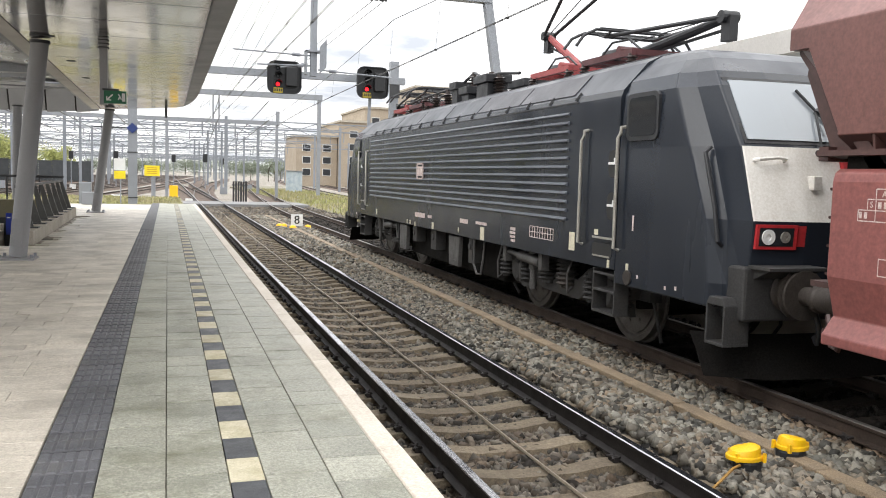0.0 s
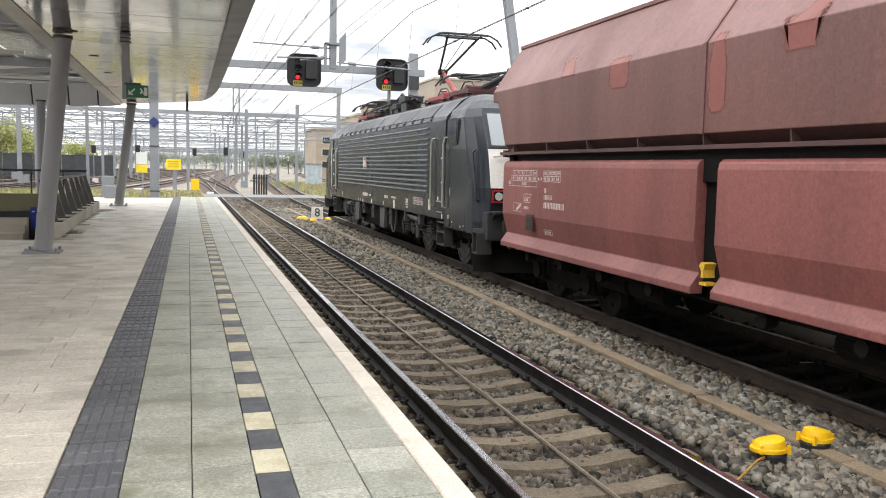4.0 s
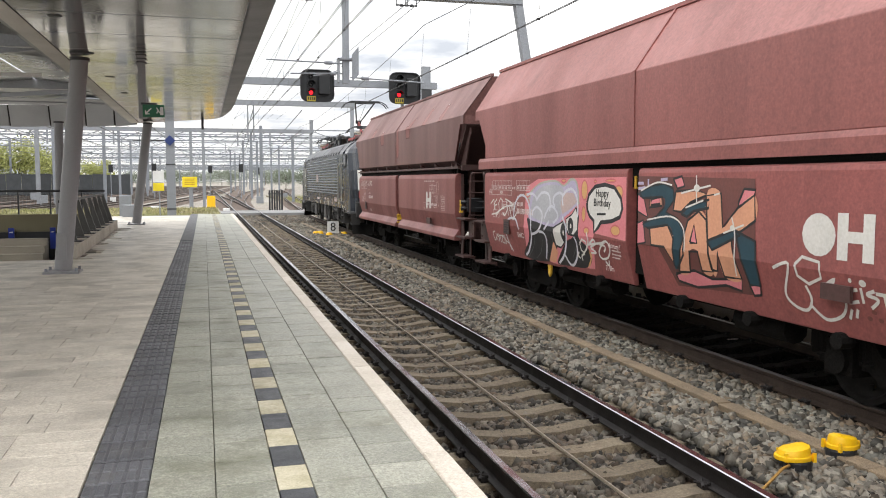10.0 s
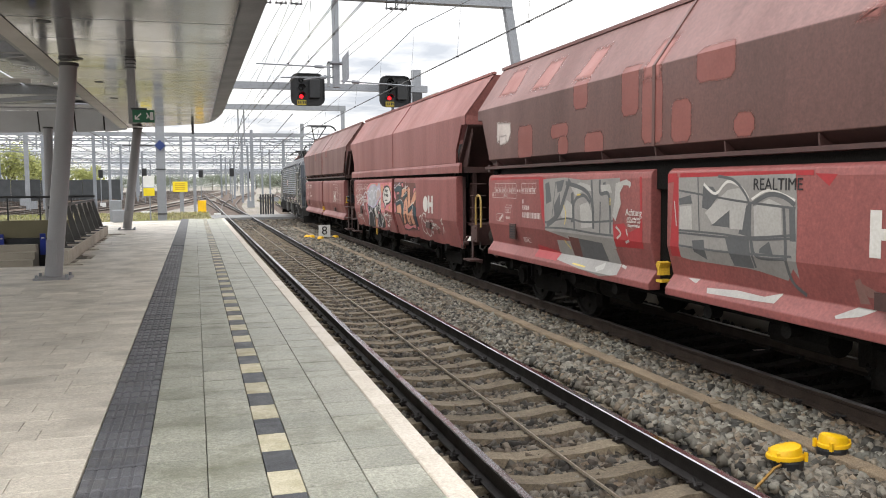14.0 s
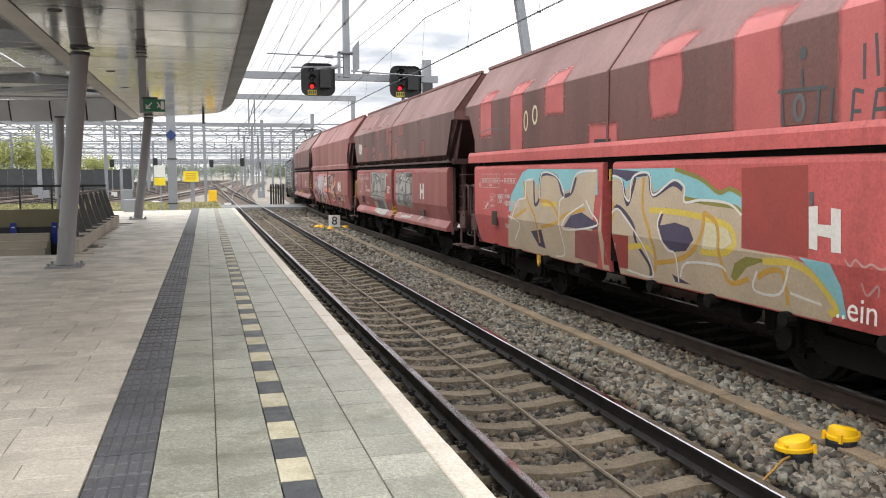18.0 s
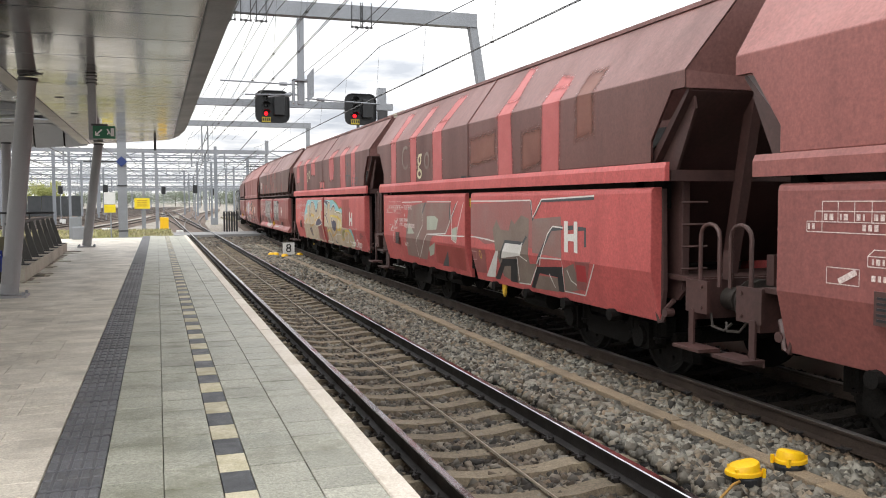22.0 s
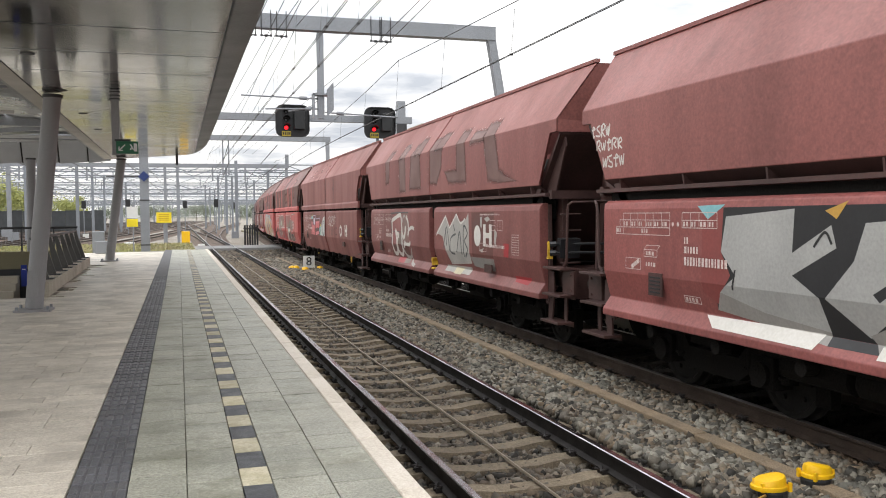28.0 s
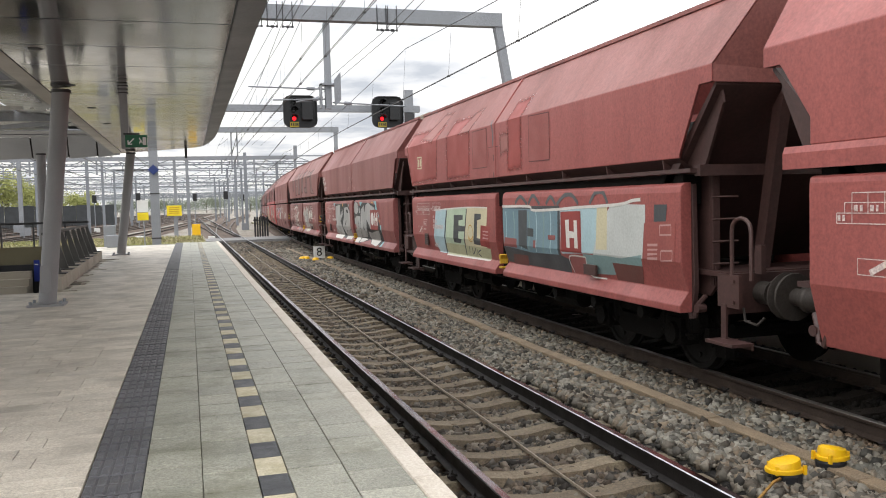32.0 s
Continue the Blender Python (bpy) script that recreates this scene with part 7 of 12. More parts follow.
def markings(k):
    """Stencilled tables, boxes and number bars of every wagon."""
    rng = random.Random(100 + k)
    m = STENCIL
    def bars(y0, y1, z, h):
        y = y0
        while y > y1 + 0.05:
            b = rng.uniform(0.018, 0.045)
            fill(k, m, 6, (y, z), (y - b, z), (y - b, z + h), (y, z + h))
            y -= b + 0.022
    def frame_box(y0, y1, z0, z1, cols=1, rows=1, w=0.008):
        for i in range(cols + 1):
            y = y0 + (y1 - y0) * i / cols
            stroke(k, m, 6, w, (y, z0), (y, z1))
        for j in range(rows + 1):
            z = z0 + (z1 - z0) * j / rows
            stroke(k, m, 6, w, (y0, z), (y1, z))
    # load table with its classes, brake weights, boxes and number bars
    frame_box(5.14, 4.12, 2.0, 2.08, 6, 1)
    frame_box(5.22, 4.12, 1.915, 2.0)
    for y in (5.14, 4.97, 4.8, 4.63, 4.46, 4.29):
        stroke(k, m, 6, 0.008, (y, 1.915), (y, 2.0))
    frame_box(5.31, 4.12, 1.83, 1.915)
    stroke(k, m, 6, 0.008, (5.14, 1.83), (5.14, 1.915))
    for text, y, z in (("A", 5.06, 2.04), ("B1", 4.885, 2.04), ("B2", 4.715, 2.04), ("C", 4.545, 2.04), ("D2", 4.375, 2.04), ("D3D4", 4.205, 2.04), ("S", 5.18, 1.957), ("DB", 3.8, 2.04), ("CM2", 3.645, 2.04), ("CM3", 3.49, 2.04), ("CM4", 3.335, 2.04)):
        letters(k, m, text, y, z, 0.068 if len(text) < 4 else 0.055)
    for y in (5.12, 4.95, 4.78, 4.61, 4.44, 4.27):
        bars(y, y - 0.14, 1.93, 0.05)
    bars(4.72, 4.52, 1.85, 0.05)
    bars(5.3, 5.16, 1.85, 0.05)
    frame_box(3.88, 3.26, 1.92, 2.08, 4, 2)
    for y in (3.86, 3.71, 3.55, 3.4):
        bars(y, y - 0.12, 1.935, 0.05)
    for y in (4.06, 3.96):
        oval(k, m, 6, y, 1.955, 0.022, 0.024, 0)
    frame_box(5.08, 4.74, 1.42, 1.55)
    stroke(k, m, 6, 0.05, (4.95, 1.44), (4.77, 1.53))
    frame_box(4.66, 4.38, 1.58, 1.66)
    stroke(k, m, 6, 0.008, (4.66, 1.66), (4.6, 1.71), (4.6, 1.71))
    stroke(k, m, 6, 0.008, (4.6, 1.71), (4.32, 1.71))
    stroke(k, m, 6, 0.008, (4.32, 1.71), (4.38, 1.66))
    bars(4.62, 4.42, 1.595, 0.045)
    bars(4.62, 4.38, 1.47, 0.045)
    if CONSIST[k - 1][0] == "B":
        frame_box(4.23, 3.88, 1.56, 1.71, 1, 2)
        bars(4.2, 3.9, 1.65, 0.045)
        bars(4.15, 3.95, 1.575, 0.045)
    frame_box(3.91, 3.61, 1.12, 1.19)
    bars(3.89, 3.63, 1.13, 0.045)
    bars(3.84, 3.74, 1.75, 0.07)
    bars(3.84, 3.52, 1.65, 0.07)
    bars(3.84, 3.05, 1.52, 0.09)
    letters(k, m, "Falns", 3.71, 1.43, 0.085)
    if k in (2, 3, 4, 5, 6, 8, 9):
        return
    # rear flap: boxes near its end
    frame_box(-3.9, -4.15, 1.8, 1.97, 1, 2)
    frame_box(-4.25, -4.5, 1.8, 1.97, 2, 1)
    frame_box(-4.9, -5.2, 1.42, 1.74, 1, 8)
    bars(-3.7, -4.6, 1.5, 0.05)
    bars(-3.4, -4.4, 2.06, 0.025)
    frame_box(-3.35, -3.7, 1.42, 1.56)


def small_fittings(k):
    """Vents, catches and yellow handles seen on a wagon's near side."""
    w = WAGONS[k - 1][0]
    s = Shape()
    s.box(-1.512, -1.49, 4.25, 4.52, 1.14, 1.40)
    part("vent_frame", s, FRAME_BROWN, w)
    s = Shape()
    for i in range(5):
        s.box(-1.518, -1.5, 4.28, 4.49, 1.17 + 0.042 * i, 1.19 + 0.042 * i)
    part("vent_slats", s, BLACK_STEEL, w)
    s = Shape()
    s.box(-1.515, -1.485, -3.62, -3.28, 1.06, 1.2)
    if k not in (4, 5, 8):
        part("latch_box", s, FRAME_BROWN, w)
    s = Shape()
    s.box(-1.36, -1.28, -0.3, 0.14, 0.9, 2.2)
    part("gap_post", s, UNDER, w)
    for y in {2: (2.88,), 5: (-1.2,), 6: (2.65, -3.82), 4: (2.7,)}.get(k, ()):
        s = Shape()
        s.prism([(y - 0.07, 0.78), (y + 0.07, 0.78), (y + 0.05, 0.6), (y, 0.54), (y - 0.05, 0.6)], "x", -1.34, -1.31)
        part("lifting_lug", s, YELLOW_WORN, w)
    s = Shape()
    if CONSIST[k - 1][0] == "A":
        s.prism([(-0.15, 1.0), (-0.1, 1.0), (-0.11, 1.06), (-0.07, 1.12), (-0.1, 1.16), (-0.17, 1.15), (-0.14, 1.08)], "x", -1.5, -1.35)
        part("release_lever", Shape().box(-1.5, -1.35, -0.2, -0.08, 0.92, 0.95), YELLOW_WORN, w)
    else:
        s.box(-1.44, -1.41, 0.03, 0.06, 1.98, 2.14)
    part("release_handle", s, YELLOW_WORN, w)
    for q in (-1, 1):
        s = Shape()
        for i in range(4):
            s.rod((-1.28, q * 5.80, 1.35 + 0.24 * i), (-0.95, q * 5.80, 1.35 + 0.24 * i), 0.014, 5)
        part("end_ladder", s, FRAME_BROWN, w)


from mathutils.geometry import tessellate_polygon as mathutils_tess
aitch(1, P_WHITE, 3, -3.38, 1.43, -3.82, 1.82)
scribble(1, STENCIL, 4, -3.82, 1.47, -4.55, 2.01, 1, 0.012)
fill(1, P_ORANGE, 1, (-1.27, 3.46), (-1.65, 3.46), (-1.72, 3.39), (-1.72, 3.26), (-1.65, 3.19), (-1.27, 3.19), (-1.2, 3.26), (-1.2, 3.39))
fill(1, P_ORANGE, 1, (1.81, 3.42), (1.47, 3.42), (1.4, 3.35), (1.4, 3.2), (1.47, 3.13), (1.81, 3.13), (1.88, 3.2), (1.88, 3.35))
fill(1, P_ORANGE, 1, (-0.16, 3.28), (-0.31, 3.28), (-0.38, 3.21), (-0.38, 2.78), (-0.31, 2.71), (-0.16, 2.71), (-0.09, 2.78), (-0.09, 3.21))
fill(1, P_ORANGE, 1, (-4.42, 3.48), (-4.73, 3.46), (-4.59, 3.81), (-4.34, 3.8))
fill(1, P_ORANGE, 1, (-1.25, 3.45), (-1.6, 3.45), (-1.77, 3.7), (-1.53, 3.66))
fill(1, P_ORANGE, 1, (-2.92, 3.41), (-3.25, 3.4), (-3.11, 3.85), (-2.86, 3.83))
fill(1, P_ORANGE, 1, (3.34, 3.42), (2.93, 3.43), (3.33, 3.73), (3.58, 3.65))
fill(2, P_PINK, 1, (3.42, 1.98), (2.9, 2.11), (-0.07, 2.13), (-0.1, 1.31), (0.85, 1.36), (1.03, 0.84), (2.37, 0.78), (3.63, 0.85))
fill(2, P_BLACK, 2, (3.36, 1.47), (2.88, 1.42), (2.29, 1.4), (2.27, 1.21), (2.26, 1.04), (2.68, 0.8), (3.77, 0.8), (3.43, 1.08), (3.32, 1.28))
fill(2, P_BLACK, 2, (2.19, 0.96), (1.84, 1.18), (1.6, 1.25), (1.38, 1.38), (1.36, 1.25), (1.17, 1.16), (1.05, 1.02), (1.27, 0.84), (1.96, 0.8), (2.36, 0.8))
fill(2, P_PALEGREEN, 2, (3.34, 1.83), (3.08, 1.97), (2.72, 2.07), (2.18, 2.09), (1.89, 2.02), (1.64, 2.12), (1.42, 2.06), (1.34, 1.79), (1.48, 1.74), (3.2, 1.69))
fill(2, P_LILAC, 3, (3.3, 1.64), (3.13, 1.91), (2.74, 2.03), (2.18, 2.06), (1.89, 1.99), (1.61, 2.08), (1.45, 2.03), (1.38, 1.77), (1.59, 1.65), (1.9, 1.52), (2.16, 1.39), (2.58, 1.38), (2.96, 1.42), (3.29, 1.46))
fill(2, P_ASH, 4, (3.2, 1.63), (3.05, 1.87), (2.71, 1.99), (2.18, 2.02), (1.89, 1.93), (1.93, 1.64), (2.23, 1.44), (2.61, 1.43), (2.96, 1.46), (3.2, 1.51))
fill(2, P_HAZE, 4, (1.96, 1.85), (1.76, 1.91), (1.54, 1.9), (1.41, 1.78), (1.63, 1.67), (1.93, 1.58), (2, 1.71))
fill(2, P_PEACH, 3, (2.36, 1.14), (2.26, 0.99), (2.43, 0.8), (2.69, 0.81))
fill(2, P_BLACK, 4, (2.32, 1.36), (2.16, 1.41), (1.88, 1.49), (1.78, 1.35), (1.86, 1.17), (2.1, 1.05), (2.31, 1.07), (2.33, 1.2))
fill(2, P_WHITE, 5, (2.28, 1.34), (2.14, 1.39), (1.9, 1.46), (1.82, 1.34), (1.89, 1.18), (2.09, 1.08), (2.26, 1.1), (2.29, 1.21))
fill(2, P_BLACK, 4, (1.81, 1.52), (1.59, 1.6), (1.44, 1.71), (1.34, 1.57), (1.37, 1.37), (1.52, 1.27), (1.72, 1.28), (1.81, 1.38))
fill(2, P_WHITE, 5, (1.78, 1.51), (1.58, 1.58), (1.45, 1.68), (1.39, 1.56), (1.4, 1.38), (1.53, 1.3), (1.69, 1.31), (1.77, 1.39))
oval(2, P_BLACK, 6, 1.89, 1.3, 0.11, 0.15, 0)
oval(2, P_WHITE, 7, 1.89, 1.3, 0.025, 0.04, 0)
oval(2, P_BLACK, 6, 1.63, 1.42, 0.1, 0.125, 0)
oval(2, P_WHITE, 7, 1.62, 1.42, 0.025, 0.035, 0)
stroke(2, P_CHALKW, 6, 0.042, (4.03, 1.4), (3.94, 1.68), (3.71, 1.83), (3.45, 1.81), (3.28, 1.66), (3.21, 1.48), (3.25, 1.17), (3.5, 0.92), (3.69, 0.82))
stroke(2, P_CHALKW, 6, 0.042, (4.31, 0.84), (4.45, 1), (4.49, 1.16), (4.41, 1.32), (4.22, 1.42), (3.92, 1.42), (3.78, 1.25))
stroke(2, P_CHALKW, 6, 0.042, (2.97, 1.77), (2.74, 1.89), (2.49, 1.88), (2.4, 1.78), (2.41, 1.61))
stroke(2, P_CHALKW, 6, 0.042, (3.15, 1.51), (3.1, 1.6), (2.93, 1.66), (2.73, 1.57), (2.76, 1.41), (2.92, 1.27), (3.24, 1.2))
stroke(2, P_CHALKW, 6, 0.042, (2.63, 1.49), (2.51, 1.62), (2.35, 1.69), (2.17, 1.63), (2.1, 1.53), (2.28, 1.43))
stroke(2, P_CHALKW, 6, 0.042, (2.21, 1.69), (2.28, 1.76), (2.23, 1.85), (2.04, 1.9), (1.9, 1.86))
stroke(2, P_CHALKW, 6, 0.042, (1.9, 1.71), (1.93, 1.83), (1.79, 1.93), (1.6, 1.96), (1.45, 1.88), (1.38, 1.73), (1.39, 1.56))
stroke(2, P_CHALKW, 6, 0.042, (2.89, 1.27), (2.67, 1.25), (2.63, 1.11), (2.8, 0.83))
stroke(2, P_CHALKW, 6, 0.042, (2.65, 1.31), (2.55, 1.38), (2.44, 1.45))
stroke(2, P_CHALKW, 6, 0.042, (1.93, 1.54), (1.79, 1.38), (1.84, 1.18), (2.03, 0.96), (2.29, 0.81))
stroke(2, P_CHALKW, 6, 0.042, (1.53, 1.27), (1.48, 1.17), (1.54, 0.99), (1.73, 0.84), (1.88, 0.84), (2, 0.96))
stroke(2, P_CHALKW, 6, 0.042, (3.4, 1.85), (3.21, 1.87), (3.05, 1.85), (2.92, 1.77))
stroke(2, P_FADED, 3, 0.012, (3.08, 1.19), (3.28, 0.98), (3.6, 0.8))
stroke(2, P_FADED, 3, 0.012, (2.8, 1.14), (2.98, 0.93), (3.23, 0.81))
stroke(2, P_FADED, 3, 0.012, (1.53, 1.11), (1.7, 0.96))
stroke(2, P_FADED, 3, 0.012, (1.31, 1.18), (1.26, 1.01))
stroke(2, P_FADED, 3, 0.012, (2.36, 1.31), (2.41, 1.1), (2.63, 0.9))
fill(2, P_WHITE, 3, (1.08, 1.77), (1.02, 1.89), (0.83, 2), (0.53, 2.03), (0.25, 1.99), (0.07, 1.85), (0.03, 1.72), (0.1, 1.61), (0.32, 1.55), (0.64, 1.52), (0.72, 1.45), (0.85, 1.37), (0.86, 1.53), (0.99, 1.59), (1.07, 1.68))
stroke(2, P_BLACK, 4, 0.055, (1.08, 1.77), (1.02, 1.89), (0.83, 2), (0.53, 2.03), (0.25, 1.99), (0.07, 1.85), (0.03, 1.72), (0.1, 1.61), (0.32, 1.55), (0.64, 1.52), (0.72, 1.45), (0.85, 1.37), (0.86, 1.53), (0.99, 1.59), (1.07, 1.68), (1.08, 1.77))
letters(2, P_BLACK, 'Happy', 0.61, 1.91, 0.15)
letters(2, P_BLACK, 'Birthday', 0.61, 1.78, 0.15)
fill(2, P_BLACK, 5, (0.76, 1.64), (0.5, 1.65), (0.5, 1.62), (0.76, 1.61))
oval(2, P_HONEY, 2, 1.17, 1.95, 0.11, 0.15, 0)
oval(2, P_CORAL, 3, 1.17, 1.95, 0.11, 0.15, 0.022)
oval(2, P_HONEY, 2, 0.14, 1.93, 0.13, 0.1, 0)
oval(2, P_CORAL, 3, 0.14, 1.93, 0.13, 0.1, 0.022)
oval(2, P_HONEY, 2, 0.37, 2.08, 0.16, 0.03, 0)
oval(2, P_CORAL, 3, 0.37, 2.08, 0.16, 0.03, 0.022)
oval(2, P_HONEY, 2, 1.19, 1.61, 0.07, 0.12, 0)
oval(2, P_CORAL, 3, 1.19, 1.61, 0.07, 0.12, 0.022)
oval(2, P_HONEY, 2, 0.22, 1.43, 0.14, 0.08, 0)
oval(2, P_CORAL, 3, 0.22, 1.43, 0.14, 0.08, 0.022)
oval(2, P_HONEY, 2, 1.1, 1.38, 0.1, 0.06, 0)
oval(2, P_CORAL, 3, 1.1, 1.38, 0.1, 0.06, 0.022)
oval(2, P_HONEY, 2, 1.89, 2.08, 0.09, 0.035, 0)
oval(2, P_CORAL, 3, 1.89, 2.08, 0.09, 0.035, 0.022)
oval(2, P_HONEY, 2, 3.37, 1.85, 0.12, 0.05, 0)
oval(2, P_CORAL, 3, 3.37, 1.85, 0.12, 0.05, 0.022)
oval(2, P_HONEY, 2, 0.83, 2.07, 0.05, 0.03, 0)
oval(2, P_CORAL, 3, 0.83, 2.07, 0.05, 0.03, 0.022)
oval(2, P_HONEY, 2, 3.33, 1.73, 0.06, 0.05, 0)
oval(2, P_CORAL, 3, 3.33, 1.73, 0.06, 0.05, 0.022)
fill(2, P_HONEY, 3, (1.1, 1.1), (1.03, 1.03), (1.16, 0.88), (1.28, 0.83), (1.11, 0.98))
stroke(2, P_WHITE, 6, 0.03, (1.37, 1.18), (1.26, 1.25), (1.15, 1.22), (1.16, 1.12), (1.28, 1.05), (1.36, 1.09), (1.37, 1.18))
stroke(2, P_WHITE, 6, 0.03, (1.09, 1.36), (1.06, 1.24), (1.18, 1.11))
stroke(2, P_WHITE, 6, 0.03, (1.08, 1.17), (0.9, 1.27), (0.85, 1.21), (1.02, 1.15), (0.87, 1.09), (1.04, 1.07))
stroke(2, P_WHITE, 6, 0.03, (1.07, 1.19), (0.8, 1.22), (0.55, 1.25))
stroke(2, P_WHITE, 6, 0.03, (0.72, 1.21), (0.5, 1.27), (0.42, 1.18), (0.53, 1.05), (0.72, 1.02), (0.78, 1.1), (0.64, 1.21), (0.55, 1.18), (0.62, 1.12))
stroke(2, P_WHITE, 6, 0.03, (1.45, 0.96), (1.51, 1), (1.45, 1.05))
stroke(2, P_WHITE, 6, 0.03, (1.38, 0.93), (1.38, 1), (1.27, 1.04))
stroke(2, P_WHITE, 6, 0.03, (0.63, 0.99), (0.55, 0.94), (0.52, 1.01))
letters(2, STENCIL, 'Achtung !', 0.24, 1.22, 0.085)
fill(2, STENCIL, 6, (0.37, 1.17), (0.12, 1.16), (0.13, 1.14), (0.38, 1.15))
fill(2, STENCIL, 6, (0.39, 1.12), (0.13, 1.11), (0.13, 1.09), (0.39, 1.1))
fill(2, STENCIL, 6, (0.4, 1.07), (0.18, 1.07), (0.18, 1.05), (0.41, 1.06))
letters(2, STENCIL, '7.70m', 0.34, 0.92, 0.1)
fill(2, P_DARK, 1, (-0.28, 2.14), (-2.69, 2.1), (-2.74, 0.95), (-1.17, 0.87))
fill(2, P_DARK, 1, (-0.28, 2.14), (-1.17, 2.09), (-1.16, 1.29), (-0.27, 1.3))
fill(2, P_PINK, 2, (-0.3, 1.9), (-0.5, 1.93), (-0.62, 1.64), (-0.34, 1.71))
stroke(2, P_BLACK, 3, 0.03, (-0.3, 1.9), (-0.5, 1.93), (-0.62, 1.64), (-0.34, 1.71), (-0.3, 1.9))
fill(2, P_PINK, 2, (-0.3, 1.54), (-0.51, 1.6), (-0.57, 1.33), (-0.31, 1.29))
stroke(2, P_BLACK, 3, 0.03, (-0.3, 1.54), (-0.51, 1.6), (-0.57, 1.33), (-0.31, 1.29), (-0.3, 1.54))
fill(2, P_PINK, 2, (-1.17, 1.01), (-1.58, 1.09), (-1.91, 1.03), (-2.45, 1.09), (-2.41, 0.96), (-2.15, 0.99), (-1.59, 0.9), (-1.21, 0.93))
stroke(2, P_BLACK, 3, 0.03, (-1.17, 1.01), (-1.58, 1.09), (-1.91, 1.03), (-2.45, 1.09), (-2.41, 0.96), (-2.15, 0.99), (-1.59, 0.9), (-1.21, 0.93), (-1.17, 1.01))
fill(2, P_PINK, 2, (-2.56, 1.04), (-2.74, 1.08), (-2.72, 0.96), (-2.61, 0.94))
stroke(2, P_BLACK, 3, 0.03, (-2.56, 1.04), (-2.74, 1.08), (-2.72, 0.96), (-2.61, 0.94), (-2.56, 1.04))
fill(2, P_PINK, 2, (-1.19, 2.1), (-1.37, 2.13), (-1.43, 2.02), (-1.28, 1.99))
stroke(2, P_BLACK, 3, 0.03, (-1.19, 2.1), (-1.37, 2.13), (-1.43, 2.02), (-1.28, 1.99), (-1.19, 2.1))
fill(2, P_PINK, 2, (-2.43, 1.86), (-2.52, 2), (-2.7, 1.99), (-2.67, 1.9), (-2.44, 1.75))
stroke(2, P_BLACK, 3, 0.03, (-2.43, 1.86), (-2.52, 2), (-2.7, 1.99), (-2.67, 1.9), (-2.44, 1.75), (-2.43, 1.86))
fill(2, P_PEACH, 3, (-0.67, 1.52), (-1.08, 1.57), (-1.23, 1.45), (-1.18, 1.12), (-1.01, 1.31), (-0.71, 1.31))
stroke(2, P_BLACK, 4, 0.03, (-0.67, 1.52), (-1.08, 1.57), (-1.23, 1.45), (-1.18, 1.12), (-1.01, 1.31), (-0.71, 1.31), (-0.67, 1.52))
fill(2, P_PEACH, 3, (-0.68, 1.9), (-0.93, 1.92), (-0.95, 1.79), (-0.66, 1.76))
stroke(2, P_BLACK, 4, 0.03, (-0.68, 1.9), (-0.93, 1.92), (-0.95, 1.79), (-0.66, 1.76), (-0.68, 1.9))
fill(2, P_TEAL, 4, (-0.41, 1.94), (-0.69, 2.02), (-0.99, 2.05), (-1.19, 1.99), (-1.21, 1.86), (-1.04, 1.72), (-1.29, 1.65), (-1.45, 1.5), (-1.41, 1.25), (-1.24, 1.08), (-1.17, 1.11), (-1.21, 1.42), (-1.08, 1.57), (-0.63, 1.51), (-0.5, 1.56), (-0.81, 1.65), (-1, 1.77), (-0.96, 1.89), (-0.49, 1.87))
stroke(2, P_BLACK, 5, 0.03, (-0.41, 1.94), (-0.69, 2.02), (-0.99, 2.05), (-1.19, 1.99), (-1.21, 1.86), (-1.04, 1.72), (-1.29, 1.65), (-1.45, 1.5), (-1.41, 1.25), (-1.24, 1.08), (-1.17, 1.11), (-1.21, 1.42), (-1.08, 1.57), (-0.63, 1.51), (-0.5, 1.56), (-0.81, 1.65), (-1, 1.77), (-0.96, 1.89), (-0.49, 1.87), (-0.41, 1.94))
fill(2, P_PINK, 5, (-0.71, 1.86), (-0.9, 1.89), (-0.91, 1.81), (-0.69, 1.79))
stroke(2, P_BLACK, 6, 0.03, (-0.71, 1.86), (-0.9, 1.89), (-0.91, 1.81), (-0.69, 1.79), (-0.71, 1.86))
fill(2, P_PEACH, 3, (-1.25, 1.96), (-1.68, 1.98), (-1.88, 1.93), (-1.55, 1.84), (-1.37, 1.73), (-1.2, 1.74))
stroke(2, P_BLACK, 4, 0.03, (-1.25, 1.96), (-1.68, 1.98), (-1.88, 1.93), (-1.55, 1.84), (-1.37, 1.73), (-1.2, 1.74), (-1.25, 1.96))
fill(2, P_TEAL, 4, (-1.37, 1.71), (-1.55, 1.82), (-1.92, 1.88), (-1.91, 1.79), (-1.62, 1.75), (-1.49, 1.68))
stroke(2, P_BLACK, 5, 0.03, (-1.37, 1.71), (-1.55, 1.82), (-1.92, 1.88), (-1.91, 1.79), (-1.62, 1.75), (-1.49, 1.68), (-1.37, 1.71))
fill(2, P_PEACH, 4, (-1.26, 1.04), (-1.38, 1.36), (-1.51, 1.64), (-1.72, 1.75), (-1.87, 1.66), (-1.95, 1.11), (-1.74, 1.1), (-1.72, 1.31), (-1.55, 1.3), (-1.49, 1.06))
stroke(2, P_BLACK, 5, 0.03, (-1.26, 1.04), (-1.38, 1.36), (-1.51, 1.64), (-1.72, 1.75), (-1.87, 1.66), (-1.95, 1.11), (-1.74, 1.1), (-1.72, 1.31), (-1.55, 1.3), (-1.49, 1.06), (-1.26, 1.04))
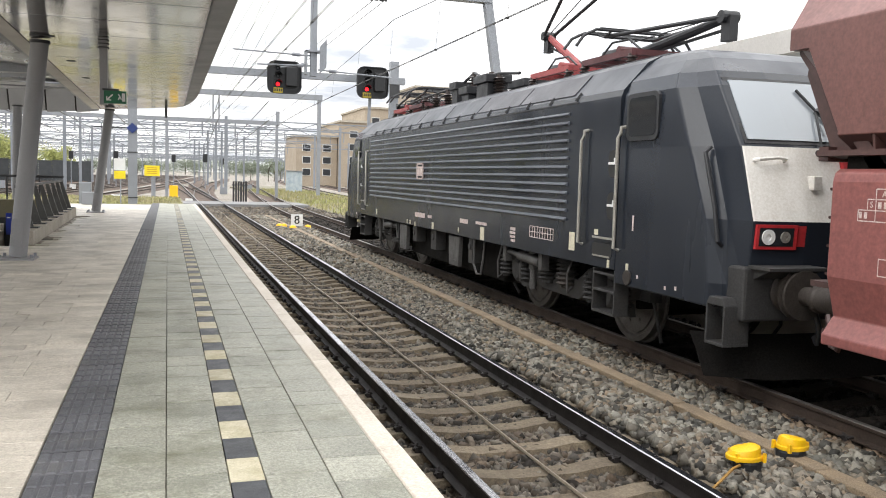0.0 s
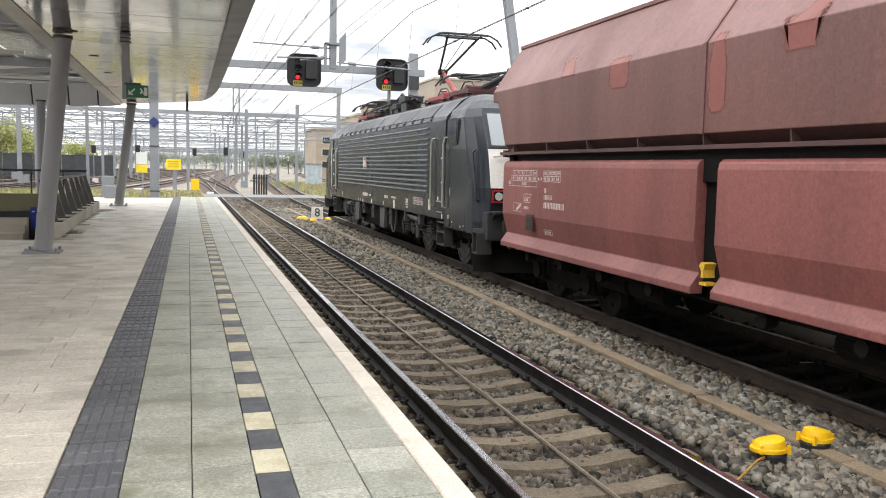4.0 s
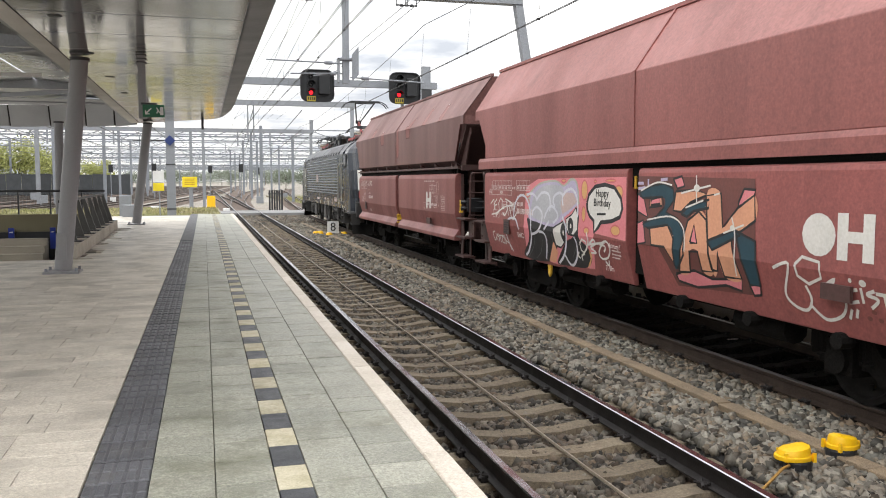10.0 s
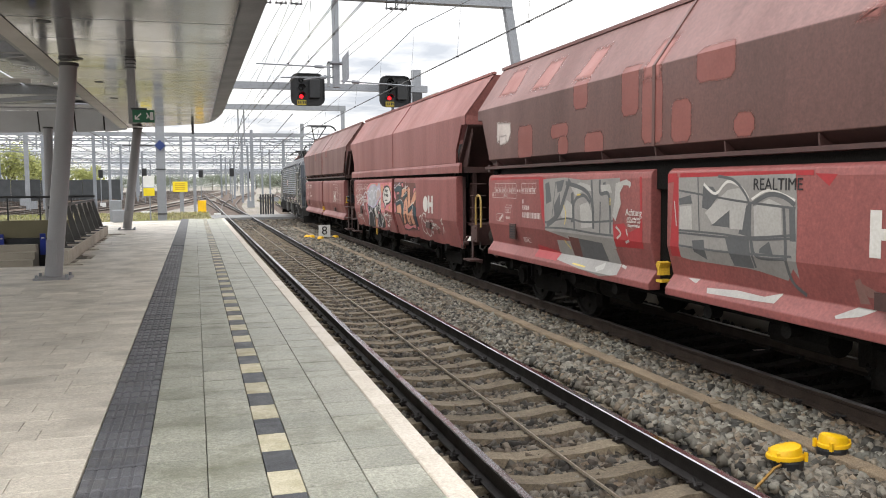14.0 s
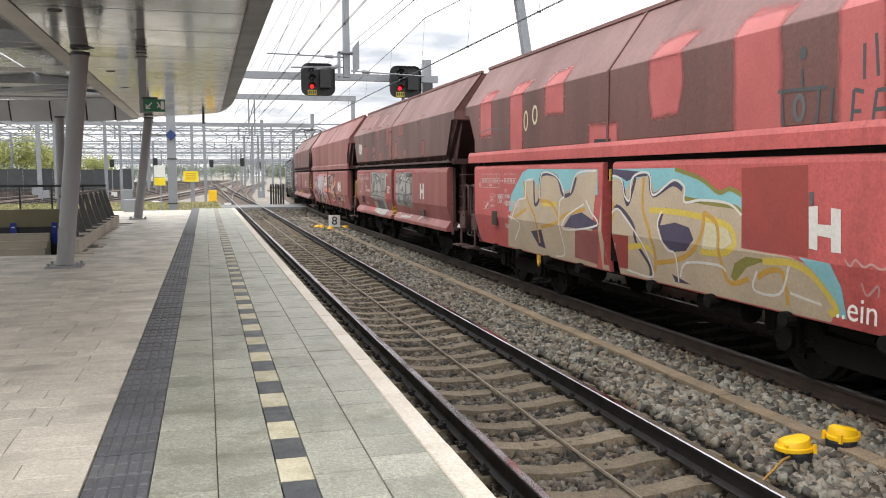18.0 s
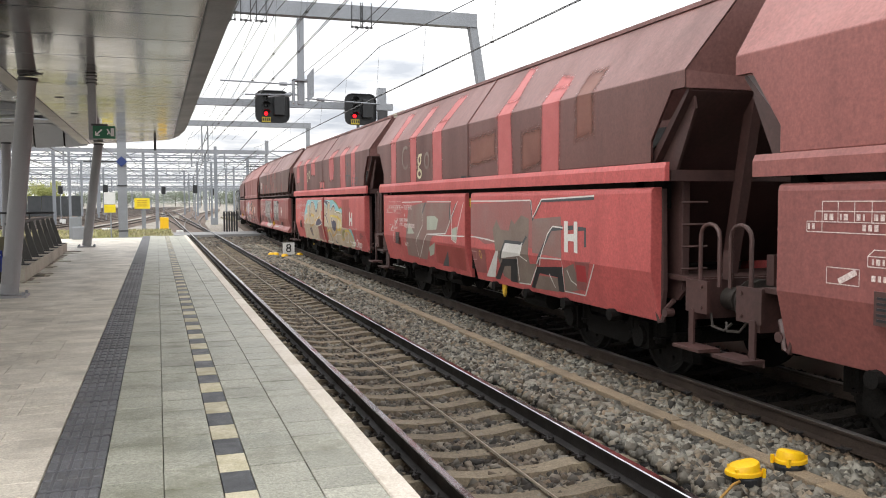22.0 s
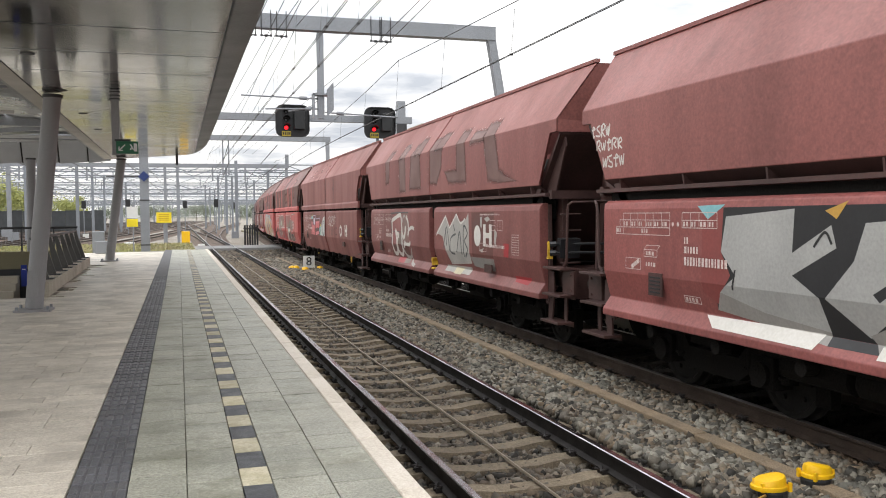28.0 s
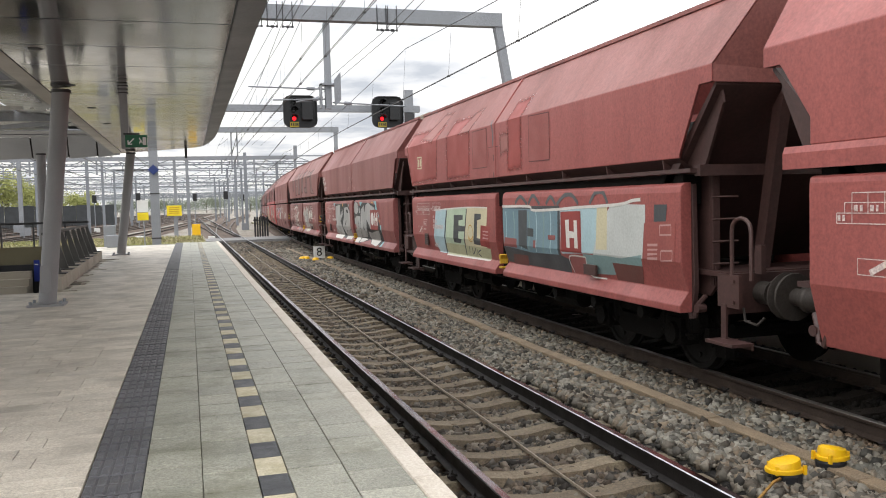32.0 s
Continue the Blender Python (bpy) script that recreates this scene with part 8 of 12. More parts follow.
fill(2, P_PINK, 6, (-1.56, 1.4), (-1.64, 1.6), (-1.7, 1.4))
stroke(2, P_BLACK, 7, 0.03, (-1.56, 1.4), (-1.64, 1.6), (-1.7, 1.4), (-1.56, 1.4))
fill(2, P_PEACH, 4, (-1.93, 1.13), (-1.86, 1.92), (-2.13, 1.95), (-2.17, 1.6), (-2.43, 1.81), (-2.69, 1.94), (-2.71, 1.69), (-2.32, 1.49), (-2.45, 1.09), (-2.15, 1.08), (-2.09, 1.34), (-2.04, 1.13))
stroke(2, P_BLACK, 5, 0.03, (-1.93, 1.13), (-1.86, 1.92), (-2.13, 1.95), (-2.17, 1.6), (-2.43, 1.81), (-2.69, 1.94), (-2.71, 1.69), (-2.32, 1.49), (-2.45, 1.09), (-2.15, 1.08), (-2.09, 1.34), (-2.04, 1.13), (-1.93, 1.13))
fill(2, P_TEAL, 6, (-1.89, 1.44), (-2.39, 1.59), (-2.48, 1.54), (-1.99, 1.35))
stroke(2, P_BLACK, 7, 0.03, (-1.89, 1.44), (-2.39, 1.59), (-2.48, 1.54), (-1.99, 1.35), (-1.89, 1.44))
fill(2, P_TEAL, 6, (-2.39, 1.58), (-2.72, 1.49), (-2.74, 1.05), (-2.57, 1.05), (-2.48, 1.34))
stroke(2, P_BLACK, 7, 0.03, (-2.39, 1.58), (-2.72, 1.49), (-2.74, 1.05), (-2.57, 1.05), (-2.48, 1.34), (-2.39, 1.58))
stroke(2, P_WHITE, 8, 0.02, (-0.45, 1.96), (-0.84, 2.06), (-1.17, 2.03))
stroke(2, P_WHITE, 8, 0.02, (-0.62, 1.61), (-1.15, 1.67), (-1.42, 1.55), (-1.45, 1.29))
stroke(2, P_WHITE, 8, 0.02, (-1.46, 1.78), (-1.81, 1.87))
stroke(2, P_WHITE, 8, 0.02, (-1.67, 2.14), (-1.68, 1.85))
stroke(2, P_WHITE, 8, 0.02, (-1.36, 1.94), (-1.94, 2.03))
stroke(2, P_WHITE, 8, 0.02, (-2.33, 1.71), (-2.39, 1.51), (-2.37, 1.11))
stroke(2, P_WHITE, 8, 0.02, (-2.11, 1.95), (-2.01, 1.93))
stroke(2, P_WHITE, 8, 0.02, (-2.19, 1.54), (-2.53, 1.64))
oval(2, P_WHITE, 8, -1.68, 2, 0.06, 0.04, 0)
oval(2, P_WHITE, 8, -2.34, 1.6, 0.04, 0.03, 0)
stroke(2, P_LILAC, 3, 0.035, (-0.36, 2.09), (-0.37, 1.99), (-0.55, 2))
stroke(2, P_LILAC, 3, 0.035, (-0.37, 2.05), (-0.51, 2.05))
stroke(2, P_LILAC, 3, 0.035, (-0.62, 2.1), (-0.64, 2), (-0.79, 2.02))
stroke(2, P_LILAC, 3, 0.035, (-0.91, 2.09), (-1.06, 2.1))
oval(2, P_WHITE, 3, -3.6, 1.61, 0.21, 0.19, 0)
aitch(2, P_WHITE, 3, -3.83, 1.41, -4.25, 1.81)
stroke(2, P_WHITE, 5, 0.03, (-2.98, 1.26), (-3.21, 1.32), (-3.11, 1.04), (-3.21, 0.93), (-3.38, 0.91), (-3.46, 1.02), (-3.41, 1.14))
stroke(2, P_WHITE, 5, 0.03, (-3.3, 1.32), (-3.4, 1.4), (-3.62, 1.37), (-3.63, 1.23), (-3.46, 1.16), (-3.32, 1.22), (-3.3, 1.32))
stroke(2, P_WHITE, 5, 0.03, (-3.61, 1.14), (-3.8, 1.24), (-3.66, 1.1), (-3.88, 1.07), (-3.83, 0.93), (-3.62, 0.86), (-3.44, 0.96))
stroke(2, P_WHITE, 5, 0.03, (-4.05, 1.18), (-3.92, 1.14), (-3.93, 1.06), (-4.05, 1.08))
stroke(2, P_WHITE, 5, 0.03, (-4.09, 1.2), (-4.1, 1.07))
stroke(2, P_WHITE, 5, 0.03, (-4.24, 1.19), (-4.15, 1.15), (-4.27, 1.12), (-4.18, 1.04))
stroke(2, P_WHITE, 5, 0.03, (-4.25, 1.17), (-4.43, 1.17))
stroke(2, P_WHITE, 5, 0.03, (-4.34, 1.17), (-4.35, 1.05))
stroke(2, P_WHITE, 5, 0.03, (-4.4, 1.05), (-4.46, 1.15), (-4.52, 1.07))
stroke(2, P_WHITE, 5, 0.03, (-4.57, 1.12), (-4.67, 1.09))
stroke(2, P_WHITE, 5, 0.03, (-4.85, 1.26), (-4.98, 1.32))
stroke(2, P_WHITE, 5, 0.03, (-4.93, 1.3), (-4.87, 1.2), (-4.99, 1.21))
stroke(2, P_WHITE, 5, 0.03, (-4.88, 0.99), (-4.95, 1.14), (-5, 1.02))
stroke(2, P_WHITE, 5, 0.03, (-3.95, 1), (-3.91, 0.91))
stroke(2, P_WHITE, 5, 0.03, (-4.02, 1.01), (-3.99, 0.93))
oval(2, P_WHITE, 5, -4.12, 1.24, 0.04, 0.03, 0.03)
oval(2, P_WHITE, 5, -3.98, 1.25, 0.02, 0.02, 0)
fill(2, P_DARK, 4, (-4.37, 1.07), (-4.58, 1.11), (-4.57, 0.96), (-4.41, 0.96))
oval(2, P_DARK, 4, -4.2, 1.01, 0.03, 0.02, 0)
oval(2, P_DARK, 4, -4.26, 0.95, 0.03, 0.02, 0)
oval(2, P_DARK, 4, -4.14, 0.95, 0.03, 0.02, 0)
oval(2, P_DARK, 4, -4.65, 1.02, 0.03, 0.02, 0)
oval(2, P_DARK, 4, -4.74, 0.97, 0.02, 0.02, 0)
stroke(2, P_WHITE, 7, 0.026, (5.24, 1.65), (5.14, 1.7), (5.06, 1.73), (5.02, 1.55))
stroke(2, P_WHITE, 7, 0.026, (4.88, 1.75), (5.02, 1.66), (4.98, 1.54))
stroke(2, P_WHITE, 7, 0.026, (4.99, 1.63), (4.87, 1.65))
stroke(2, P_WHITE, 7, 0.026, (4.69, 1.77), (4.8, 1.67), (4.74, 1.54), (4.56, 1.6), (4.57, 1.72), (4.69, 1.77))
stroke(2, P_WHITE, 7, 0.026, (5.18, 1.46), (4.93, 1.49), (4.68, 1.56), (4.34, 1.64), (4.07, 1.65), (4.18, 1.71), (4.44, 1.76))
stroke(2, P_WHITE, 7, 0.026, (4.4, 1.75), (4.33, 1.62), (4.27, 1.47))
stroke(2, P_WHITE, 7, 0.026, (4.57, 1.52), (4.47, 1.46), (4.36, 1.54), (4.25, 1.64), (4.07, 1.42), (3.83, 1.56))
stroke(2, P_WHITE, 7, 0.026, (5.1, 1.15), (5.23, 1.11), (5.19, 0.98), (5.09, 1.04))
stroke(2, P_WHITE, 7, 0.026, (5.06, 1.11), (5.07, 0.99))
stroke(2, P_WHITE, 7, 0.026, (4.94, 1.11), (5.02, 1.07), (4.92, 1.04), (5, 0.97))
stroke(2, P_WHITE, 7, 0.026, (4.94, 1.08), (4.66, 1.09))
stroke(2, P_WHITE, 7, 0.026, (4.87, 1.08), (4.86, 0.95))
stroke(2, P_WHITE, 7, 0.026, (4.75, 1.08), (4.79, 0.97), (4.67, 0.95), (4.64, 1.05), (4.75, 1.08))
stroke(2, P_WHITE, 7, 0.026, (4.61, 1.1), (4.6, 0.94))
stroke(2, P_WHITE, 7, 0.026, (4.61, 1.01), (4.46, 0.97))
stroke(2, P_WHITE, 7, 0.026, (4.5, 1.14), (4.39, 0.85))
fill(3, P_RED, 1, (3.17, 2.16), (2.87, 2.16), (2.87, 1.35), (3.03, 1.55))
fill(3, P_RED, 1, (0.71, 1.54), (0.4, 1.57), (0.27, 1.46), (-0.05, 1.56), (-0.06, 1.28), (0.7, 1.26))
fill(3, P_RED, 3, (3.34, 1.11), (2.48, 1.05), (2.52, 0.92), (3.36, 0.92))
stroke(3, P_RED, 1, 0.05, (5.39, 2.16), (4.09, 2.18))
stroke(3, P_RED, 1, 0.05, (4.09, 2.18), (3.01, 2.17))
stroke(3, P_RED, 1, 0.05, (-0.01, 2.15), (-0.04, 1.3))
fill(3, P_STEEL, 2, (2.98, 2.14), (2.19, 2.16), (1.56, 2.12), (0.51, 2.14), (0.5, 2.02), (0.63, 1.8), (0.7, 1.59), (0.65, 1.23), (1.21, 1.16), (1.95, 1.26), (2.91, 1.36))
fill(3, P_STEEL, 2, (2.53, 1.23), (1.88, 1.25), (0.67, 1.22), (0.57, 0.9), (1.02, 0.84), (2.09, 0.91), (2.52, 0.94))
fill(3, P_CHALK, 3, (1.97, 2.02), (1.66, 2.09), (1.37, 2.05), (1.31, 1.97), (1.56, 1.97), (1.82, 1.9))
fill(3, P_CHALK, 3, (1.06, 2.05), (0.78, 2.06), (0.72, 1.95), (1, 1.96))
fill(3, P_CHALK, 3, (2.33, 1.62), (2.11, 1.84), (1.93, 1.77), (1.92, 1.56), (2.25, 1.55))
fill(3, P_CHALK, 3, (1.68, 1.77), (1.42, 1.82), (1.3, 1.67), (1.3, 1.48), (1.64, 1.45))
fill(3, P_FADED, 3, (2.9, 2.07), (2.75, 2.1), (2.66, 1.81), (2.86, 1.76))
fill(3, P_FADED, 3, (2.58, 1.73), (2.36, 1.94), (2.32, 1.62), (2.54, 1.56))
fill(3, P_FADED, 3, (2.49, 2.1), (2.19, 2.13), (2.3, 1.96), (2.44, 1.94))
fill(3, P_FADED, 3, (1.97, 1.93), (1.88, 1.96), (1.87, 1.52), (1.97, 1.52))
fill(3, P_FADED, 3, (0.98, 2.08), (0.9, 2.09), (0.9, 1.96), (0.97, 1.96))
stroke(3, P_FADED, 4, 0.09, (2.84, 1.44), (2.41, 1.62), (2.15, 1.93), (2.01, 2.13))
stroke(3, P_FADED, 4, 0.06, (2.15, 2.08), (1.69, 2.02), (1.41, 1.93), (1.28, 1.75), (1.25, 1.46))
stroke(3, P_FADED, 4, 0.05, (1.85, 1.43), (1.86, 1.8), (1.57, 1.91), (1.35, 1.81))
stroke(3, P_FADED, 4, 0.05, (1.31, 2.12), (1.28, 1.86), (1.25, 1.67))
stroke(3, P_FADED, 4, 0.05, (1.06, 2.12), (1.05, 1.94), (0.83, 1.94), (0.77, 1.73), (0.76, 1.42))
stroke(3, P_FADED, 4, 0.028, (2.91, 1.48), (2.1, 1.57), (1.54, 1.54), (0.68, 1.59))
stroke(3, P_FADED, 4, 0.028, (2.91, 1.4), (2.1, 1.42), (1.28, 1.4), (0.68, 1.4))
stroke(3, P_FADED, 4, 0.03, (1.05, 1.83), (1.06, 1.41))
stroke(3, P_FADED, 4, 0.02, (2.5, 2.1), (2.64, 1.57))
stroke(3, P_YELLOW, 5, 0.02, (2.22, 1.76), (2.14, 1.63), (2.18, 1.48))
stroke(3, P_YELLOW, 5, 0.02, (1.77, 1.91), (1.65, 1.92))
stroke(3, P_YELLOW, 5, 0.02, (0.77, 1.88), (0.77, 1.79))
stroke(3, P_YELLOW, 5, 0.02, (2.25, 1.24), (2.09, 1.13))
stroke(3, P_YELLOW, 5, 0.02, (1.94, 0.93), (1.52, 0.92))
fill(3, P_FADED, 3, (1.75, 1.3), (1.04, 1.28), (0.94, 1.04), (1.74, 1.03))
fill(3, P_DARK, 3, (2.08, 1.31), (1.75, 1.3), (1.74, 1.03), (2.02, 1.04))
fill(3, P_CHALK, 4, (0.62, 2.07), (0.34, 2.12), (0.22, 2.08), (0.24, 2.04), (0.41, 2.05), (0.51, 1.95), (0.48, 1.81), (0.62, 1.59), (0.71, 1.66), (0.65, 1.84))
fill(3, P_CHALK, 4, (1.23, 0.94), (1.03, 1.02), (0.98, 0.94), (1.14, 0.89))
stroke(3, P_CHALK, 4, 0.03, (0.61, 1.52), (0.48, 1.44), (0.58, 1.37))
stroke(3, P_CHALK, 4, 0.03, (0.36, 1.33), (0.26, 1.36))
stroke(3, P_CHALK, 4, 0.03, (0.34, 1.5), (0.3, 1.42))
stroke(3, P_CHALK, 4, 0.03, (0.58, 1.02), (0.45, 1))
stroke(3, P_CHALK, 4, 0.03, (0.27, 2.02), (0.23, 2.06))
letters(3, P_WHITE, 'Achtung', 0.15, 1.71, 0.12)
letters(3, P_WHITE, 'nicht zwischen', 0.15, 1.64, 0.055)
letters(3, P_WHITE, 'Sattelblech und', 0.15, 1.6, 0.055)
letters(3, P_WHITE, 'Klappe treten', 0.14, 1.55, 0.055)
fill(3, P_STEEL, 2, (-0.84, 2.13), (-1.8, 2.14), (-2.77, 2.15), (-2.8, 1.85), (-2.8, 1.2), (-2.74, 1.29), (-2.64, 1.17), (-2.25, 1.22), (-2.07, 1.23), (-1.08, 1.23), (-0.86, 1.25))
fill(3, P_RED, 3, (-0.76, 2.14), (-0.85, 2.14), (-0.87, 1.25), (-0.68, 1.25))
fill(3, P_RED, 1, (-0.28, 2.17), (-0.82, 2.18), (-0.8, 2.09), (-0.39, 2.04), (-0.27, 2.07))
fill(3, P_RED, 1, (-3.94, 2.13), (-4.34, 2.16), (-4.34, 2.11), (-4, 2.08))
fill(3, P_RED, 1, (-3.02, 2.15), (-3.29, 2.14), (-3.19, 2.04))
stroke(3, P_RED, 1, 0.05, (-0.88, 2.16), (-2.09, 2.16))
stroke(3, P_RED, 1, 0.05, (-2.09, 2.16), (-3, 2.16))
fill(3, P_FADED, 3, (-1.33, 2.04), (-1.51, 2.03), (-1.61, 1.94), (-1.43, 1.79), (-1.31, 1.81))
fill(3, P_FADED, 3, (-1.48, 1.63), (-1.79, 1.79), (-1.8, 1.62))
fill(3, P_FADED, 3, (-1.72, 1.53), (-2.11, 1.54), (-2.17, 1.24), (-1.85, 1.24))
fill(3, P_FADED, 3, (-2.28, 1.44), (-2.42, 1.52), (-2.48, 1.4), (-2.28, 1.4))
fill(3, P_FADED, 3, (-2.06, 1.84), (-2.15, 1.89), (-2.14, 1.54), (-1.95, 1.57))
fill(3, P_FADED, 3, (-2.69, 1.84), (-2.77, 1.84), (-2.79, 1.54), (-2.71, 1.54))
fill(3, P_FADED, 3, (-0.86, 1.9), (-1.09, 1.94), (-1.13, 1.85), (-0.87, 1.83))
fill(3, P_FADED, 3, (-1.13, 1.45), (-1.35, 1.47), (-1.39, 1.26), (-1.16, 1.33))
fill(3, P_CHALK, 3, (-1.37, 1.76), (-1.76, 2), (-1.95, 2.02), (-2.08, 1.92), (-2.01, 1.61), (-1.82, 1.61), (-1.8, 1.8), (-1.51, 1.64))
fill(3, P_CHALK, 3, (-2.18, 1.84), (-2.41, 1.92), (-2.58, 1.87), (-2.6, 1.58), (-2.2, 1.56))
fill(3, P_CHALK, 3, (-0.88, 1.81), (-1.11, 1.83), (-1.13, 1.57), (-0.88, 1.56))
stroke(3, P_FADED, 5, 0.022, (-0.86, 1.99), (-1.61, 1.92), (-2.1, 1.88), (-2.78, 1.84))
stroke(3, P_FADED, 5, 0.022, (-0.87, 1.55), (-1.62, 1.55), (-2.11, 1.54), (-2.79, 1.6))
stroke(3, P_FADED, 5, 0.022, (-0.87, 1.52), (-1.62, 1.52), (-2.11, 1.52), (-2.79, 1.57))
stroke(3, P_FADED, 5, 0.022, (-0.87, 1.38), (-1.62, 1.37), (-2.11, 1.38), (-2.74, 1.4))
stroke(3, P_FADED, 5, 0.03, (-1.6, 2.14), (-1.85, 2.1), (-2.02, 1.99), (-2.12, 1.84), (-2.14, 1.54), (-2.2, 1.25))
stroke(3, P_FADED, 5, 0.018, (-1.23, 2.13), (-1.25, 1.82), (-1.27, 1.55))
stroke(3, P_FADED, 5, 0.04, (-2.62, 1.84), (-2.65, 1.54), (-2.69, 1.19), (-2.86, 1.06))
stroke(3, P_FADED, 5, 0.045, (-2.17, 1.87), (-2.41, 1.96), (-2.62, 1.94), (-2.77, 1.87))
stroke(3, P_FADED, 5, 0.03, (-2.16, 1.51), (-2.25, 1.36), (-2.64, 1.37))
stroke(3, P_WHITE, 4, 0.03, (-1.34, 2.06), (-1.55, 1.96), (-1.75, 2.08), (-1.96, 2.04), (-2.1, 1.92))
stroke(3, P_WHITE, 4, 0.025, (-2.15, 1.91), (-2.41, 2), (-2.77, 1.91))
letters(3, P_BLACK, 'REALTIME', -2.52, 2.05, 0.16)
fill(3, P_CHALK, 3, (-1.37, 0.96), (-1.88, 0.99), (-2.3, 0.98), (-2.53, 1.04), (-2.48, 0.94), (-2.22, 0.93), (-1.42, 0.91))
fill(3, P_CHALK, 3, (-0.94, 1.02), (-1.17, 1.03), (-1.14, 0.98))
fill(3, P_CHALK, 3, (-3.27, 0.94), (-3.47, 1.04), (-3.67, 1.04), (-3.54, 0.97), (-3.3, 0.92))
fill(3, P_TAUPE, 3, (-3.48, 1.26), (-3.55, 1.29), (-3.61, 1.08), (-3.5, 1.07))
fill(3, P_TAUPE, 3, (-3.55, 1.25), (-3.79, 1.17), (-3.78, 1.13), (-3.6, 1.14))
stroke(3, P_CHALK, 4, 0.025, (-3.98, 0.96), (-4.1, 0.99))
stroke(3, P_CHALK, 4, 0.02, (-0.77, 1.87), (-0.82, 1.59))
aitch(3, P_WHITE, 3, -3.66, 1.47, -4.06, 1.85)
fill(3, P_ORANGE, 1, (3.98, 3.01), (3.49, 3.01), (3.42, 2.94), (3.42, 2.55), (3.49, 2.48), (3.98, 2.48), (4.05, 2.55), (4.05, 2.94))
fill(3, P_ORANGE, 1, (1.47, 2.76), (1.05, 2.76), (0.98, 2.69), (0.98, 2.5), (1.05, 2.43), (1.47, 2.43), (1.54, 2.5), (1.54, 2.69))
fill(3, P_ORANGE, 1, (1.83, 3.44), (1.52, 3.44), (1.45, 3.37), (1.45, 3.17), (1.52, 3.1), (1.83, 3.1), (1.9, 3.17), (1.9, 3.37))
fill(3, P_ORANGE, 1, (0.42, 3.43), (0.13, 3.43), (0.06, 3.36), (0.06, 2.97), (0.13, 2.9), (0.42, 2.9), (0.49, 2.97), (0.49, 3.36))
fill(3, P_ORANGE, 1, (-0.09, 3.25), (-0.42, 3.25), (-0.49, 3.18), (-0.49, 2.61), (-0.42, 2.54), (-0.09, 2.54), (-0.02, 2.61), (-0.02, 3.18))
fill(3, P_ORANGE, 1, (-0.75, 2.99), (-1.01, 2.99), (-1.08, 2.92), (-1.08, 2.59), (-1.01, 2.52), (-0.75, 2.52), (-0.68, 2.59), (-0.68, 2.92))
fill(3, P_ORANGE, 1, (-1.24, 3.5), (-1.78, 3.5), (-1.85, 3.43), (-1.85, 3.19), (-1.78, 3.12), (-1.24, 3.12), (-1.17, 3.19), (-1.17, 3.43))
fill(3, P_ORANGE, 1, (-1.91, 2.76), (-2.1, 2.76), (-2.17, 2.69), (-2.17, 2.59), (-2.1, 2.52), (-1.91, 2.52), (-1.84, 2.59), (-1.84, 2.69))
fill(3, P_ORANGE, 1, (-3.88, 2.91), (-4.08, 2.91), (-4.15, 2.84), (-4.15, 2.59), (-4.08, 2.52), (-3.88, 2.52), (-3.81, 2.59), (-3.81, 2.84))
fill(3, P_ORANGE, 1, (2.64, 2.95), (2.14, 2.95), (2.08, 2.89), (2.08, 2.8), (2.14, 2.74), (2.64, 2.74), (2.7, 2.8), (2.7, 2.89))
fill(3, P_ORANGE, 1, (2.36, 2.76), (2.15, 2.76), (2.08, 2.69), (2.08, 2.54), (2.15, 2.47), (2.36, 2.47), (2.43, 2.54), (2.43, 2.69))
fill(3, P_SMEAR, 4, (5.05, 3.14), (4.4, 3.09), (4.38, 2.92), (4.52, 2.78), (4.8, 2.86), (5.06, 2.8))
fill(3, P_SMEAR, 4, (4.95, 2.9), (4.6, 2.9), (4.62, 2.76), (4.9, 2.75))
fill(3, P_DUSTY, 1, (-0.05, 3.3), (-0.42, 3.29), (-0.46, 3.76), (-0.14, 3.75))
fill(3, P_DUSTY, 1, (5.35, 3.65), (4.51, 3.62), (4.7, 4.08), (5.41, 4.09))
fill(3, P_DUSTY, 1, (3.75, 3.59), (3.06, 3.56), (3.08, 4.01), (3.64, 4.01))
fill(3, P_DUSTY, 1, (2.05, 3.54), (1.51, 3.52), (1.48, 3.95), (1.92, 3.95))
fill(3, P_DUSTY, 1, (-3.49, 3.37), (-3.67, 3.36), (-3.85, 3.54), (-3.71, 3.53))
fill(4, P_SKY, 1, (3.84, 1.41), (3.7, 1.72), (3.15, 2.11), (2.89, 2.16), (0.29, 2.14), (0.28, 1.79), (1.38, 1.73), (3.01, 1.73), (3.41, 1.48))
fill(4, P_SKY, 1, (0.08, 2.14), (-1.7, 2.14), (-2.12, 2.03), (-2.44, 1.94), (-2.6, 1.88), (-2.75, 1.93), (-2.97, 1.86), (-2.98, 1.64), (-2.35, 1.7), (-1.78, 1.84), (0.07, 1.8))
fill(4, P_SAND, 2, (3.86, 1.26), (3.5, 1.62), (3.14, 1.68), (3.01, 1.97), (2.63, 1.99), (2.39, 1.84), (2.27, 2.08), (1.7, 2.04), (1.38, 1.81), (1.18, 1.86), (0.98, 2.06), (0.29, 2.12), (0.55, 0.73), (4.2, 0.77))
